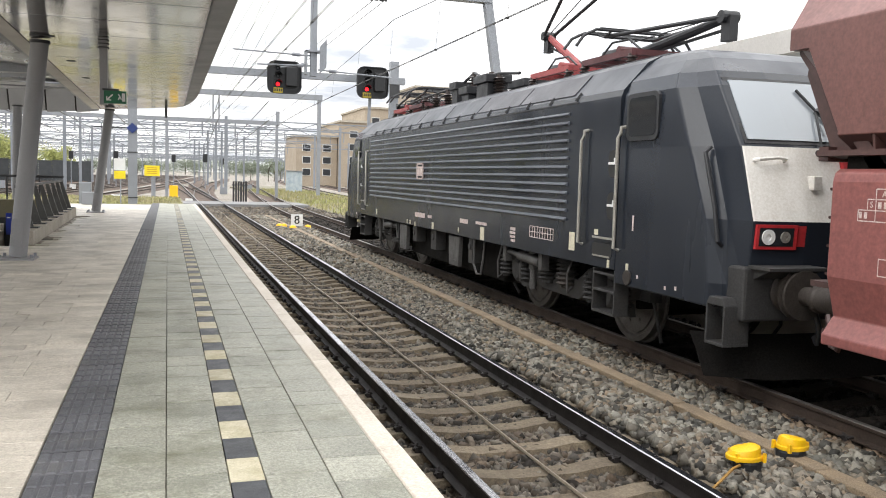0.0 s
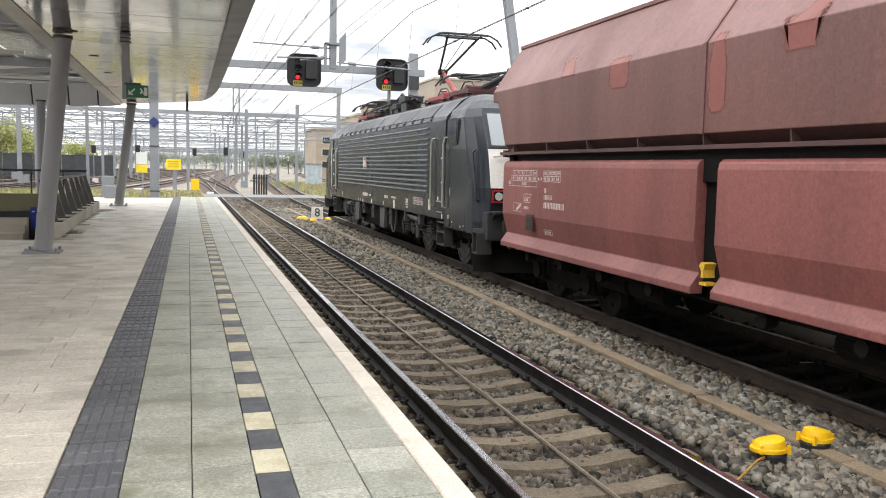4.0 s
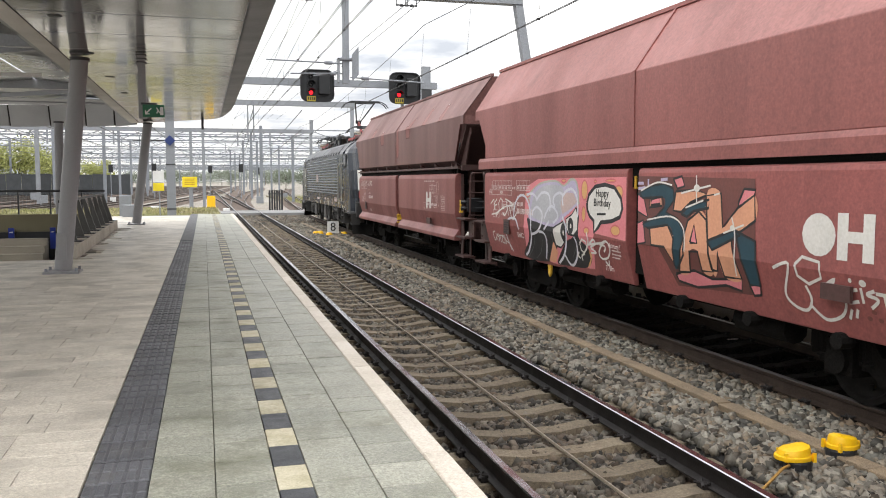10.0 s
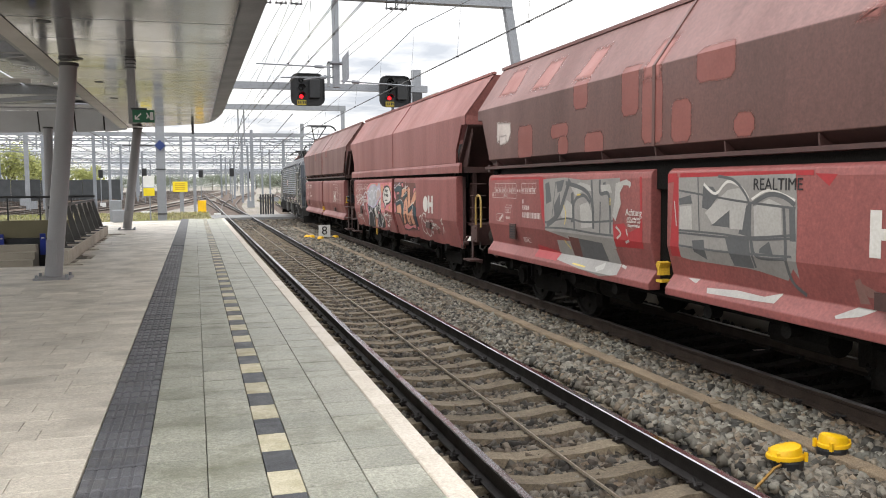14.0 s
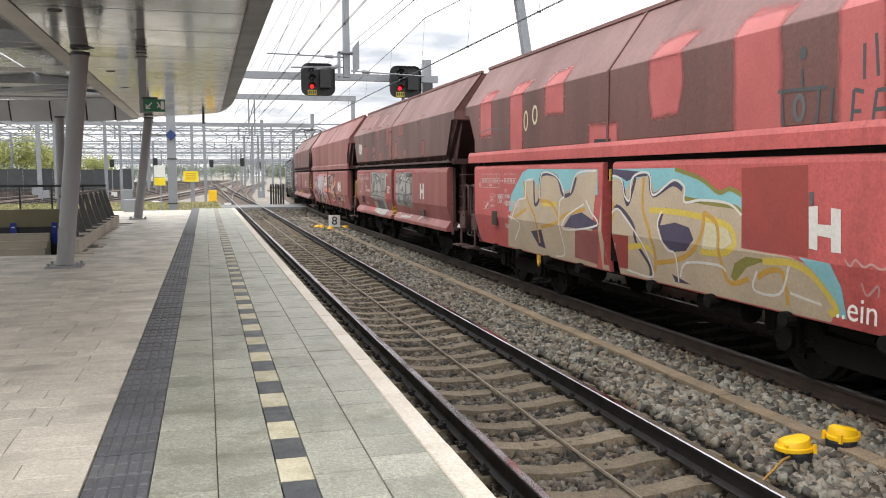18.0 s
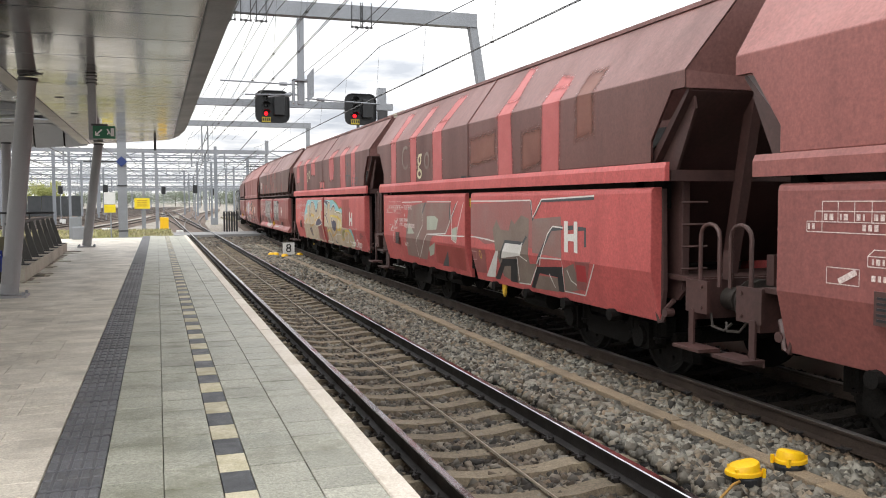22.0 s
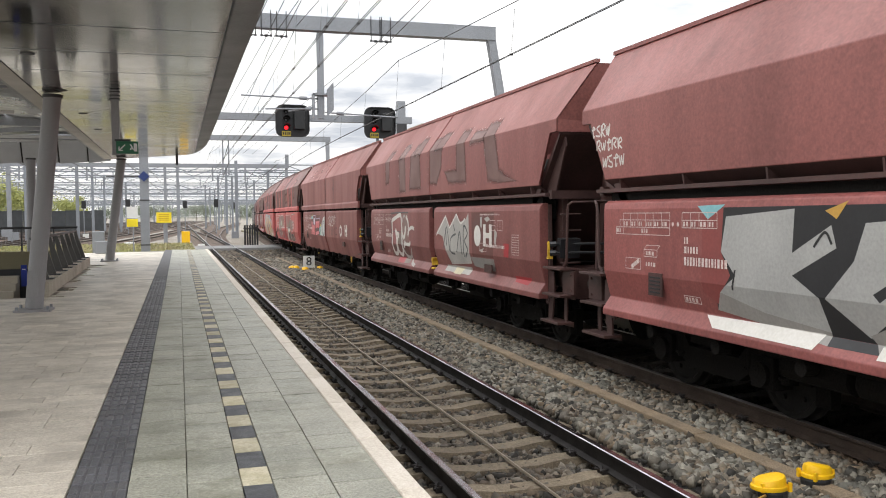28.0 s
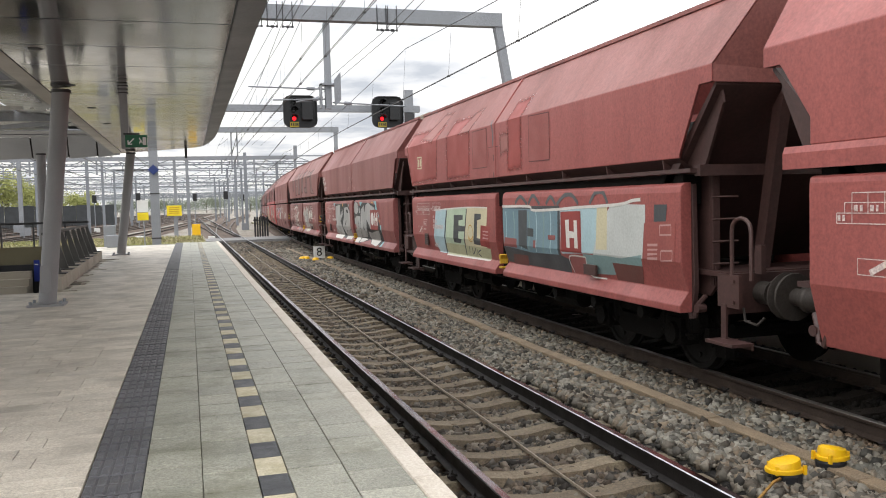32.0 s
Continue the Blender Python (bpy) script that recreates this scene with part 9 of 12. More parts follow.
fill(4, P_SAND, 2, (0.11, 1.97), (-0.12, 2.02), (-0.41, 2), (-0.53, 1.85), (-0.68, 2), (-1.13, 2.06), (-1.24, 1.86), (-1.65, 1.98), (-1.89, 1.93), (-1.95, 1.78), (-2.34, 1.79), (-2.75, 1.76), (-2.99, 1.67), (-3, 1.33), (-3.74, 1.31), (-4.03, 1.24), (-4.22, 0.87), (-4.11, 0.74), (0.37, 0.73))
stroke(4, P_OLIVE, 3, 0.05, (-1.7, 2.13), (-2.23, 2.02), (-2.57, 1.88), (-2.77, 1.92), (-2.97, 1.86))
stroke(4, P_OLIVE, 3, 0.05, (-1.92, 1.8), (-2.45, 1.76), (-2.85, 1.74), (-2.98, 1.68))
fill(4, P_PURPLE, 3, (1.42, 1.29), (1.17, 1.47), (0.78, 1.53), (0.27, 1.4), (0.27, 1.32), (0.87, 1.29))
fill(4, P_PURPLE, 3, (-1.35, 1.46), (-1.73, 1.52), (-2.02, 1.48), (-2.12, 1.35), (-1.93, 1.21), (-1.62, 1.17), (-1.47, 1.27))
fill(4, P_PURPLE, 3, (2.86, 1.13), (2.37, 1.19), (2.36, 0.88), (2.65, 0.9))
fill(4, P_PURPLE, 3, (-1.52, 0.9), (-1.9, 0.82), (-1.56, 0.81))
fill(4, P_PURPLE, 3, (0.08, 2.05), (-0.15, 2.14), (-1.13, 2.09), (-1.07, 2.05), (-0.74, 2.03), (-0.56, 1.98), (-0.41, 2.03), (-0.15, 2.05))
stroke(4, P_PURPLE, 3, 0.06, (2.63, 1.97), (2.58, 1.59), (2.38, 1.7), (2.32, 2.05), (1.7, 2.04), (1.46, 1.77), (1.14, 1.81), (0.98, 2.03))
stroke(4, P_PURPLE, 3, 0.06, (-0.44, 1.97), (-0.57, 1.69), (-0.71, 1.88), (-0.78, 2.03))
stroke(4, P_PURPLE, 3, 0.06, (-1.13, 2.06), (-1.22, 1.82), (-1.65, 1.96), (-1.87, 1.9))
stroke(4, P_PURPLE, 3, 0.06, (-0.01, 1.38), (-0.29, 1.65), (-0.73, 1.44), (-0.8, 1.2), (-1.01, 0.95), (-0.97, 0.78))
stroke(4, P_PURPLE, 3, 0.06, (-1.36, 1.46), (-1.44, 1.61), (-1.54, 1.66))
stroke(4, P_WHITE, 5, 0.028, (3.73, 1.25), (3.36, 1.62), (3.01, 1.69), (2.99, 1.95), (2.68, 1.99))
stroke(4, P_WHITE, 5, 0.028, (3.84, 1.34), (3.32, 1.23), (3.75, 0.92))
stroke(4, P_WHITE, 5, 0.028, (2.38, 1.68), (2.29, 2.08), (1.7, 2.04), (1.4, 1.77), (1.57, 1.65), (1.59, 1.29), (1.6, 0.87), (1.98, 0.79))
stroke(4, P_WHITE, 5, 0.028, (1.18, 1.8), (0.95, 2.08), (0.32, 2.12))
stroke(4, P_WHITE, 5, 0.028, (0.65, 1.71), (0.48, 1.55), (0.3, 1.37), (1.4, 1.25), (1.33, 1.44), (0.71, 1.65))
stroke(4, P_WHITE, 5, 0.028, (0.01, 1.97), (-0.14, 2.05), (-0.41, 2), (-0.5, 1.8), (-0.64, 1.75), (-0.71, 2.03), (-1.11, 2.08), (-1.22, 1.82), (-1.67, 2), (-1.91, 1.93), (-1.92, 1.76), (-2.24, 1.79), (-2.75, 1.77), (-2.98, 1.66))
stroke(4, P_WHITE, 5, 0.028, (0.06, 1.36), (-0.26, 1.62), (-0.57, 1.49), (-0.93, 1.23), (-1.07, 0.89), (-0.95, 0.8), (-0.37, 0.83))
stroke(4, P_WHITE, 5, 0.028, (-1.43, 1.64), (-1.34, 1.46), (-1.51, 1.2), (-1.68, 1.15), (-1.64, 0.82))
stroke(4, P_WHITE, 5, 0.028, (-1.7, 0.89), (-1.89, 1.07), (-2.51, 1.11), (-2.65, 1.06))
stroke(4, P_WHITE, 5, 0.028, (-3.19, 1.12), (-3.08, 0.92), (-3.48, 0.93), (-3.7, 1.23))
stroke(4, P_WHITE, 5, 0.028, (-3.64, 0.96), (-3.87, 0.93), (-4.05, 0.91))
stroke(4, P_OCHRE, 4, 0.055, (3.12, 1.95), (2.85, 1.6), (2.55, 1.33), (2.56, 0.96))
stroke(4, P_OCHRE, 4, 0.055, (3.55, 1.32), (2.96, 1.5))
stroke(4, P_OCHRE, 4, 0.055, (2.35, 1.23), (1.69, 1.33), (1.37, 1.47), (0.67, 1.58))
stroke(4, P_OCHRE, 4, 0.055, (2.36, 1.65), (1.92, 1.63), (1.58, 1.41))
stroke(4, P_OCHRE, 4, 0.055, (-0.03, 1.84), (-0.2, 1.62), (-0.07, 1.3))
stroke(4, P_OCHRE, 4, 0.055, (-0.99, 2.03), (-0.98, 1.65), (-1.15, 1.38), (-1.21, 1.11), (-1.12, 0.88))
stroke(4, P_OCHRE, 4, 0.055, (-1.17, 1), (-1.72, 1.09), (-2.13, 1.26), (-2.3, 1.5), (-2.3, 1.66))
stroke(4, P_OCHRE, 4, 0.055, (-2.3, 1.66), (-2.56, 1.53), (-2.59, 1.17), (-2.68, 0.94), (-3.03, 1.02))
stroke(4, P_OCHRE, 4, 0.055, (-3.18, 1.05), (-3.37, 1.14), (-3.58, 1.14), (-3.58, 0.83))
fill(4, P_CREAM, 3, (-2.35, 1.6), (-2.71, 1.56), (-2.83, 1.37), (-2.62, 1.27), (-2.28, 1.24))
stroke(4, P_YELLOW, 4, 0.07, (-1.14, 1.64), (-1.78, 1.64), (-2.35, 1.6), (-2.76, 1.53), (-2.87, 1.37), (-2.66, 1.25), (-2.23, 1.23))
stroke(4, P_YELLOW, 4, 0.07, (2.26, 1.6), (1.67, 1.62))
stroke(4, P_YELLOW, 4, 0.07, (-3.31, 1.23), (-3.73, 1.25), (-4, 1.16), (-4.23, 0.91), (-4.13, 0.84))
stroke(4, P_YELLOW, 4, 0.07, (-0.34, 1.11), (-0.97, 1.19), (-1.16, 1.11))
fill(4, P_OLIVE, 3, (-2.83, 1.16), (-3.04, 1.25), (-3.4, 1.25), (-3.03, 1.14), (-2.78, 0.96), (-2.72, 1.01))
fill(4, P_SKY, 3, (-3.85, 1.32), (-4.25, 1.3), (-4.34, 1.1), (-4.34, 0.82), (-4.24, 0.84), (-4.19, 1.03), (-4.02, 1.21))
fill(4, P_BRIGHT, 3, (-2.96, 2.13), (-3.93, 2.15), (-3.97, 1.33), (-2.99, 1.33))
fill(4, P_FADERED, 4, (1.01, 1.29), (0.27, 1.28), (0.5, 0.81), (1.25, 0.84))
fill(4, P_BRIGHT, 4, (0.09, 1.28), (-0.61, 1.29), (-0.41, 0.84), (0.3, 0.83))
fill(4, P_PINKCHALK, 5, (0.09, 1.16), (-0.21, 1.17), (-0.17, 1.09), (0.13, 1.08))
fill(4, P_PINKCHALK, 5, (0.15, 1.03), (-0.15, 1.05), (-0.12, 0.98), (0.18, 0.97))
fill(4, P_WHITE, 5, (-3.96, 1.78), (-4.08, 1.79), (-4.09, 1.4), (-3.98, 1.41))
fill(4, P_WHITE, 5, (-4.24, 1.78), (-4.36, 1.77), (-4.38, 1.4), (-4.26, 1.4))
fill(4, P_WHITE, 5, (-4.08, 1.63), (-4.25, 1.63), (-4.26, 1.52), (-4.09, 1.53))
fill(4, P_FADED, 4, (-3.96, 1.91), (-4.02, 1.91), (-4.02, 1.79), (-3.97, 1.79))
letters(4, P_WHITE, '..ein Depp', -4.96, 0.94, 0.3)
stroke(4, P_PINKCHALK, 5, 0.02, (-4.43, 1.35), (-4.49, 1.3), (-4.55, 1.36), (-4.64, 1.31), (-4.73, 1.34), (-4.83, 1.31), (-4.94, 1.36))
stroke(4, P_PINKCHALK, 5, 0.02, (-4.59, 1.17), (-4.63, 1.07), (-4.77, 1.17), (-4.75, 1.07))
stroke(4, P_SOOT, 5, 0.02, (-5.13, 1.25), (-5.13, 1.07), (-5.31, 1.24), (-5.3, 1.08), (-5.47, 1.24), (-5.46, 1.09))
fill(4, P_STRIPE, 2, (5.45, 3.37), (4.77, 3.38), (4.77, 2.8), (5.45, 2.79))
fill(4, P_STRIPE, 2, (3.77, 3.36), (3.16, 3.36), (3.15, 2.3), (3.76, 2.3))
fill(4, P_STRIPE, 2, (2.18, 3.42), (1.46, 3.4), (1.45, 2.98), (2.17, 3.01))
fill(4, P_STRIPE, 2, (-1.11, 3.43), (-1.78, 3.41), (-1.84, 3.06), (-1.74, 2.76), (-1.17, 2.73), (-1.06, 3.14))
fill(4, P_STRIPE, 2, (-2.78, 3.4), (-3.47, 3.4), (-3.58, 2.35), (-2.83, 2.33))
fill(4, P_STRIPE, 2, (-4.25, 3.39), (-4.76, 3.39), (-4.82, 2.33), (-4.3, 2.33))
fill(4, P_STRIPE, 2, (0.57, 2.75), (-0.26, 2.73), (-0.32, 2.32), (0.56, 2.3))
fill(4, P_STRIPE, 2, (5.45, 3.41), (4.77, 3.42), (4.74, 3.6), (5.19, 3.6))
fill(4, P_STRIPE, 2, (3.71, 3.43), (3.16, 3.43), (3, 3.62), (3.46, 3.63))
fill(4, P_STRIPE, 2, (2.26, 3.48), (1.51, 3.46), (1.5, 3.67), (1.98, 3.64))
fill(4, P_STRIPE, 2, (-1.07, 3.49), (-1.73, 3.46), (-1.93, 3.64), (-1.59, 3.68), (-1.22, 3.63))
fill(4, P_STRIPE, 2, (-2.79, 3.44), (-3.46, 3.43), (-3.57, 3.62), (-2.92, 3.69), (-2.75, 3.55))
fill(4, P_BLACK, 3, (0.4, 2.55), (-0.1, 2.54), (-0.11, 2.36), (0.4, 2.36))
stroke(4, P_SOOT, 4, 0.035, (-3.55, 2.83), (-3.57, 2.54), (-3.69, 2.42), (-3.91, 2.41), (-4.02, 2.54), (-4.04, 2.8))
stroke(4, P_SOOT, 4, 0.035, (-3.49, 2.83), (-4.14, 2.81))
stroke(4, P_SOOT, 4, 0.035, (-3.81, 3), (-3.82, 2.85))
stroke(4, P_SOOT, 4, 0.035, (-4.21, 2.8), (-4.2, 2.42), (-4.33, 2.43))
stroke(4, P_SOOT, 4, 0.035, (-4.46, 2.76), (-4.45, 2.41), (-4.54, 2.41))
stroke(4, P_SOOT, 4, 0.035, (-4.46, 2.76), (-4.57, 2.73))
stroke(4, P_SOOT, 4, 0.035, (-4.45, 2.58), (-4.55, 2.58))
oval(4, P_SOOT, 4, -3.82, 3.14, 0.05, 0.06, 0)
oval(4, P_FADED, 4, -3.79, 2.66, 0.09, 0.13, 0.05)
stroke(4, P_SOOT, 4, 0.035, (-4.71, 2.73), (-4.69, 2.41), (-4.88, 2.42))
stroke(4, P_SOOT, 4, 0.035, (-4.7, 2.58), (-4.85, 2.58))
stroke(4, P_SOOT, 4, 0.035, (-4.71, 2.73), (-4.87, 2.73))
stroke(4, P_SOOT, 4, 0.035, (-4.97, 2.75), (-4.94, 2.42))
stroke(4, P_SOOT, 4, 0.035, (-5.15, 2.74), (-4.96, 2.58), (-5.15, 2.42))
stroke(4, P_SOOT, 4, 0.035, (-4.68, 3.18), (-4.72, 2.84))
stroke(4, P_SOOT, 4, 0.035, (-4.56, 3.12), (-4.57, 2.83))
oval(4, P_CREAM, 4, 3, 2.96, 0.1, 0.17, 0.04)
oval(4, P_CREAM, 4, 2.6, 3.03, 0.12, 0.16, 0.05)
stroke(4, P_FADED, 4, 0.02, (5.45, 2.87), (4.71, 2.92), (3.97, 2.82), (3.85, 2.54), (4.14, 2.39))
stroke(4, P_FADED, 4, 0.025, (5.24, 2.66), (5.24, 2.39))
stroke(4, P_FADED, 4, 0.025, (4.84, 2.64), (4.71, 2.43), (4.33, 2.66), (4.2, 2.41))
fill(5, P_STRIPE, 2, (5.11, 3.39), (4.67, 3.41), (4.68, 2.45), (5.1, 2.46))
fill(5, P_STRIPE, 2, (3.56, 3.38), (3.08, 3.39), (3.09, 2.45), (3.52, 2.44))
fill(5, P_STRIPE, 2, (2.01, 3.38), (1.44, 3.39), (1.39, 2.43), (1.96, 2.42))
fill(5, P_STRIPE, 2, (-1.38, 3.41), (-1.9, 3.39), (-2, 2.38), (-1.41, 2.38))
fill(5, P_STRIPE, 2, (-3.03, 3.4), (-3.57, 3.4), (-3.56, 2.4), (-3.01, 2.4))
fill(5, P_STRIPE, 2, (5.16, 3.44), (4.77, 3.48), (4.63, 4.05), (5.15, 4.08))
fill(5, P_STRIPE, 2, (3.59, 3.42), (3.07, 3.46), (2.96, 4.07), (3.38, 4.05))
fill(5, P_STRIPE, 2, (2.04, 3.44), (1.51, 3.45), (1.23, 4.09), (1.71, 4.08))
fill(5, P_STRIPE, 2, (-1.36, 3.45), (-1.9, 3.43), (-1.73, 4.15), (-1.43, 4.19), (-1.43, 3.88))
fill(5, P_STRIPE, 2, (-3.02, 3.44), (-3.56, 3.43), (-3.53, 3.75), (-3.1, 3.84))
fill(5, P_STRIPE, 2, (5.2, 2.46), (-1.71, 2.41), (-4.54, 2.42), (-4.54, 2.3), (-1.72, 2.27), (5.2, 2.31))
fill(5, P_BLACK, 4, (0.33, 2.54), (-0.17, 2.53), (-0.17, 2.36), (0.33, 2.35))
fill(5, P_RUSTRED, 1, (-2.33, 3.08), (-3, 3.12), (-3.01, 2.63), (-2.34, 2.53))
fill(5, P_RUSTRED, 1, (-4.04, 3.33), (-4.48, 3.31), (-4.49, 2.92), (-4.05, 2.88))
fill(5, P_RUSTRED, 1, (-0.14, 3.14), (-1.27, 3.2), (-1.28, 2.78), (-0.14, 2.71))
letters(5, P_CREAM, 'g', 2.85, 2.95, 0.75)
letters(5, P_KHAKI, 'o', 2.35, 2.96, 0.75)
letters(5, P_KHAKI, 'C', 3.95, 3, 0.75)
fill(5, P_TAUPE, 1, (3.71, 1.97), (2.7, 2.06), (0.98, 2.06), (0.84, 1.73), (1.19, 1.47), (2.02, 1.4), (2.68, 0.89), (4.05, 0.91))
fill(5, P_PALEGREEN, 2, (2.38, 1.79), (1.86, 1.8), (1.65, 1.74), (1.77, 1.54), (2.38, 1.51))
fill(5, P_PALEGREEN, 2, (3.66, 1.64), (3.27, 1.41), (3.79, 1.39))
fill(5, P_PALEGREEN, 2, (0.84, 1.58), (0.56, 1.63), (0.61, 1.35), (0.84, 1.4))
fill(5, P_PALEGREEN, 2, (2.35, 1.16), (1.88, 1.28), (2.09, 1.04), (2.41, 0.98))
stroke(5, P_WHITE, 4, 0.02, (4.18, 2.07), (2.7, 2.08), (2.68, 1.6), (3.22, 1.21), (3.24, 0.88))
stroke(5, P_WHITE, 4, 0.02, (2.37, 2.08), (0.88, 2.08), (0.94, 1.73), (1.21, 1.48), (2.38, 1.43), (3.12, 0.93))
stroke(5, P_WHITE, 4, 0.02, (0.52, 2.09), (0.86, 1.81), (0.86, 1.39), (0.61, 1.33), (0.52, 1.61), (0.21, 2.07))
stroke(5, P_WHITE, 4, 0.02, (2.38, 1.43), (1.3, 1.44), (-0.35, 1.48), (-0.94, 1.46), (-1.25, 1.44))
stroke(5, P_WHITE, 4, 0.02, (5.02, 1.15), (4.82, 1.52), (4.52, 1.73))
stroke(5, P_SOOT, 3, 0.05, (0.93, 2.07), (0.98, 1.74))
stroke(5, P_SOOT, 3, 0.05, (2.46, 2.07), (2.7, 1.84))
stroke(5, P_SOOT, 3, 0.05, (0.61, 2.04), (0.86, 1.79))
fill(5, P_BRIGHT, 3, (1.85, 1.25), (0.17, 1.25), (0.36, 0.83), (2.06, 0.88))
fill(5, P_SOOT, 4, (1.69, 0.84), (1.14, 1.18), (1.32, 0.85))
fill(5, P_VEIL, 1, (-0.14, 2.04), (-2.7, 2.1), (-2.71, 1.4), (-2.22, 1.42), (-1.51, 1.43), (-0.81, 1.38), (-0.12, 1.54))
fill(5, P_KHAKI, 2, (-1.17, 1.63), (-1.34, 1.79), (-1.51, 1.64), (-1.83, 1.63), (-1.93, 1.81), (-2.07, 1.74), (-2.31, 1.88), (-2.59, 1.83), (-2.56, 1.17), (-2.8, 1.18), (-2.4, 0.84), (-1.77, 0.83), (-1.42, 0.89), (-1.25, 1.41))
fill(5, P_TAUPE, 2, (-2.7, 1.83), (-3.63, 1.88), (-3.65, 1.32), (-2.71, 1.34))
stroke(5, P_SOOT, 4, 0.05, (-2.66, 2.08), (-2.71, 1.82), (-3, 2.08))
stroke(5, P_SOOT, 4, 0.035, (-3, 2.09), (-4.55, 2.12))
stroke(5, P_WHITE, 5, 0.02, (-0.11, 2.09), (-1.51, 2.09), (-2.64, 2.1))
stroke(5, P_WHITE, 5, 0.02, (-2.66, 2.1), (-2.73, 1.85), (-3.02, 2.11))
stroke(5, P_WHITE, 5, 0.02, (-3.02, 2.11), (-4.55, 2.15))
fill(5, P_WHITE, 4, (-1.65, 1.45), (-2.36, 1.47), (-2.26, 1.27), (-1.42, 1.18))
fill(5, P_WHITE, 4, (-0.61, 0.82), (-1.29, 1.29), (-1.41, 1.3), (-1.02, 0.84))
stroke(5, P_SOOT, 5, 0.05, (-1.41, 1.16), (-1.69, 1.46), (-2.37, 1.46), (-2.51, 1.57))
fill(5, P_BLACK, 4, (-1.01, 0.82), (-1.53, 1.18), (-2.12, 1.21), (-1.93, 0.83), (-1.66, 0.83), (-1.8, 1.08), (-1.54, 1.06), (-1.22, 0.82))
fill(5, P_BLACK, 4, (-2.79, 1.14), (-3.62, 1.2), (-3.53, 0.84), (-3.36, 0.84), (-3.41, 1.04), (-2.84, 1.05), (-2.56, 0.81), (-2.43, 0.81))
fill(5, P_KHAKI, 3, (-2.84, 1.02), (-3.41, 1.03), (-3.35, 0.83), (-2.43, 0.8))
fill(5, P_KHAKI, 3, (-3.65, 1.18), (-3.99, 1.27), (-4, 0.92), (-3.56, 0.84))
stroke(5, P_WHITE, 5, 0.02, (-2.9, 1.17), (-3.22, 1.63), (-3.38, 1.74), (-3.7, 1.73))
stroke(5, P_WHITE, 5, 0.02, (-2.8, 1.18), (-2.93, 1.28), (-3.65, 1.3), (-3.63, 1.17))
stroke(5, P_WHITE, 5, 0.02, (-1.99, 0.83), (-2.42, 0.85), (-2.79, 1.14))
stroke(5, P_WHITE, 5, 0.02, (-2.13, 1.24), (-2.02, 0.87))
stroke(5, P_WHITE, 5, 0.02, (-2.36, 1.47), (-2.13, 1.3), (-2.48, 1.2))
stroke(5, P_WHITE, 5, 0.02, (-3.75, 1.17), (-3.81, 1.03), (-3.95, 0.98))
stroke(5, P_WHITE, 5, 0.02, (-3.16, 1.07), (-3.27, 0.88))
stroke(5, P_SOOT, 4, 0.06, (-2.83, 1.19), (-3.33, 1.7), (-3.68, 1.73))
stroke(5, P_SOOT, 4, 0.06, (-3.83, 1.73), (-3.99, 1.74))
stroke(5, P_SOOT, 4, 0.06, (-4.13, 1.73), (-4.32, 1.73), (-4.32, 1.5))
fill(5, P_WHITE, 6, (-3.73, 1.82), (-3.84, 1.82), (-3.85, 1.41), (-3.74, 1.41))
fill(5, P_WHITE, 6, (-4.01, 1.82), (-4.11, 1.82), (-4.12, 1.41), (-4.02, 1.42))
fill(5, P_WHITE, 6, (-3.84, 1.65), (-4.01, 1.66), (-4.02, 1.56), (-3.84, 1.56))
stroke(5, P_WHITE, 5, 0.02, (-4.56, 1.3), (-4.14, 0.86))
stroke(5, P_WHITE, 5, 0.02, (-4.14, 0.86), (-3.55, 0.86), (-3.62, 1.18))
fill(5, P_RED, 4, (-4.05, 1.26), (-4.31, 1.26), (-4.26, 1.04), (-4, 1.04))
fill(5, P_FADERED, 3, (-4.03, 1.3), (-4.45, 1.32), (-4.17, 0.92), (-3.94, 0.93))
stroke(5, P_PINKCHALK, 5, 0.02, (-0.14, 1.23), (-0.4, 1.23), (-0.33, 1.09), (-0.08, 1.08), (-0.14, 1.23))
fill(5, P_FADERED, 3, (-0.11, 1.28), (-0.83, 1.28), (-0.67, 0.88), (0.08, 0.85))
oval(5, P_OCHRE, 5, -0.56, 1.19, 0.06, 0.07, 0.02)
fill(6, P_DARK, 1, (3.28, 2.1), (1, 2.08), (0.95, 1.75), (1.19, 1.31), (3.28, 1.31))
fill(6, P_CORAL, 2, (3.28, 1.83), (3, 1.83), (2.97, 1.67), (2.36, 1.69), (2.38, 1.31), (2.79, 1.31), (2.82, 1.42), (3, 1.4), (3.02, 1.32), (3.28, 1.32))
fill(6, P_CORAL, 2, (2.21, 1.83), (1.26, 1.86), (1.26, 1.61), (2.21, 1.57))
fill(6, P_PINK, 2, (2.18, 1.43), (1.41, 1.48), (1.41, 1.36), (2.16, 1.3))
fill(6, P_LILACW, 3, (2.68, 1.97), (2.31, 1.96), (2.36, 1.71), (2.74, 1.73))
fill(6, P_PINK, 3, (3.26, 1.82), (3.02, 1.82), (3, 1.74), (3.26, 1.74))
fill(6, P_PINK, 3, (2.18, 1.83), (1.28, 1.86), (1.27, 1.8), (2.18, 1.77))
fill(6, P_SKY, 2, (3.26, 2.07), (2.82, 2.07), (2.82, 1.94), (3.28, 1.94))
fill(6, P_SKY, 3, (1.2, 1.64), (0.83, 1.69), (0.87, 1.33), (1.17, 1.31), (1.15, 1.44), (1.3, 1.46))
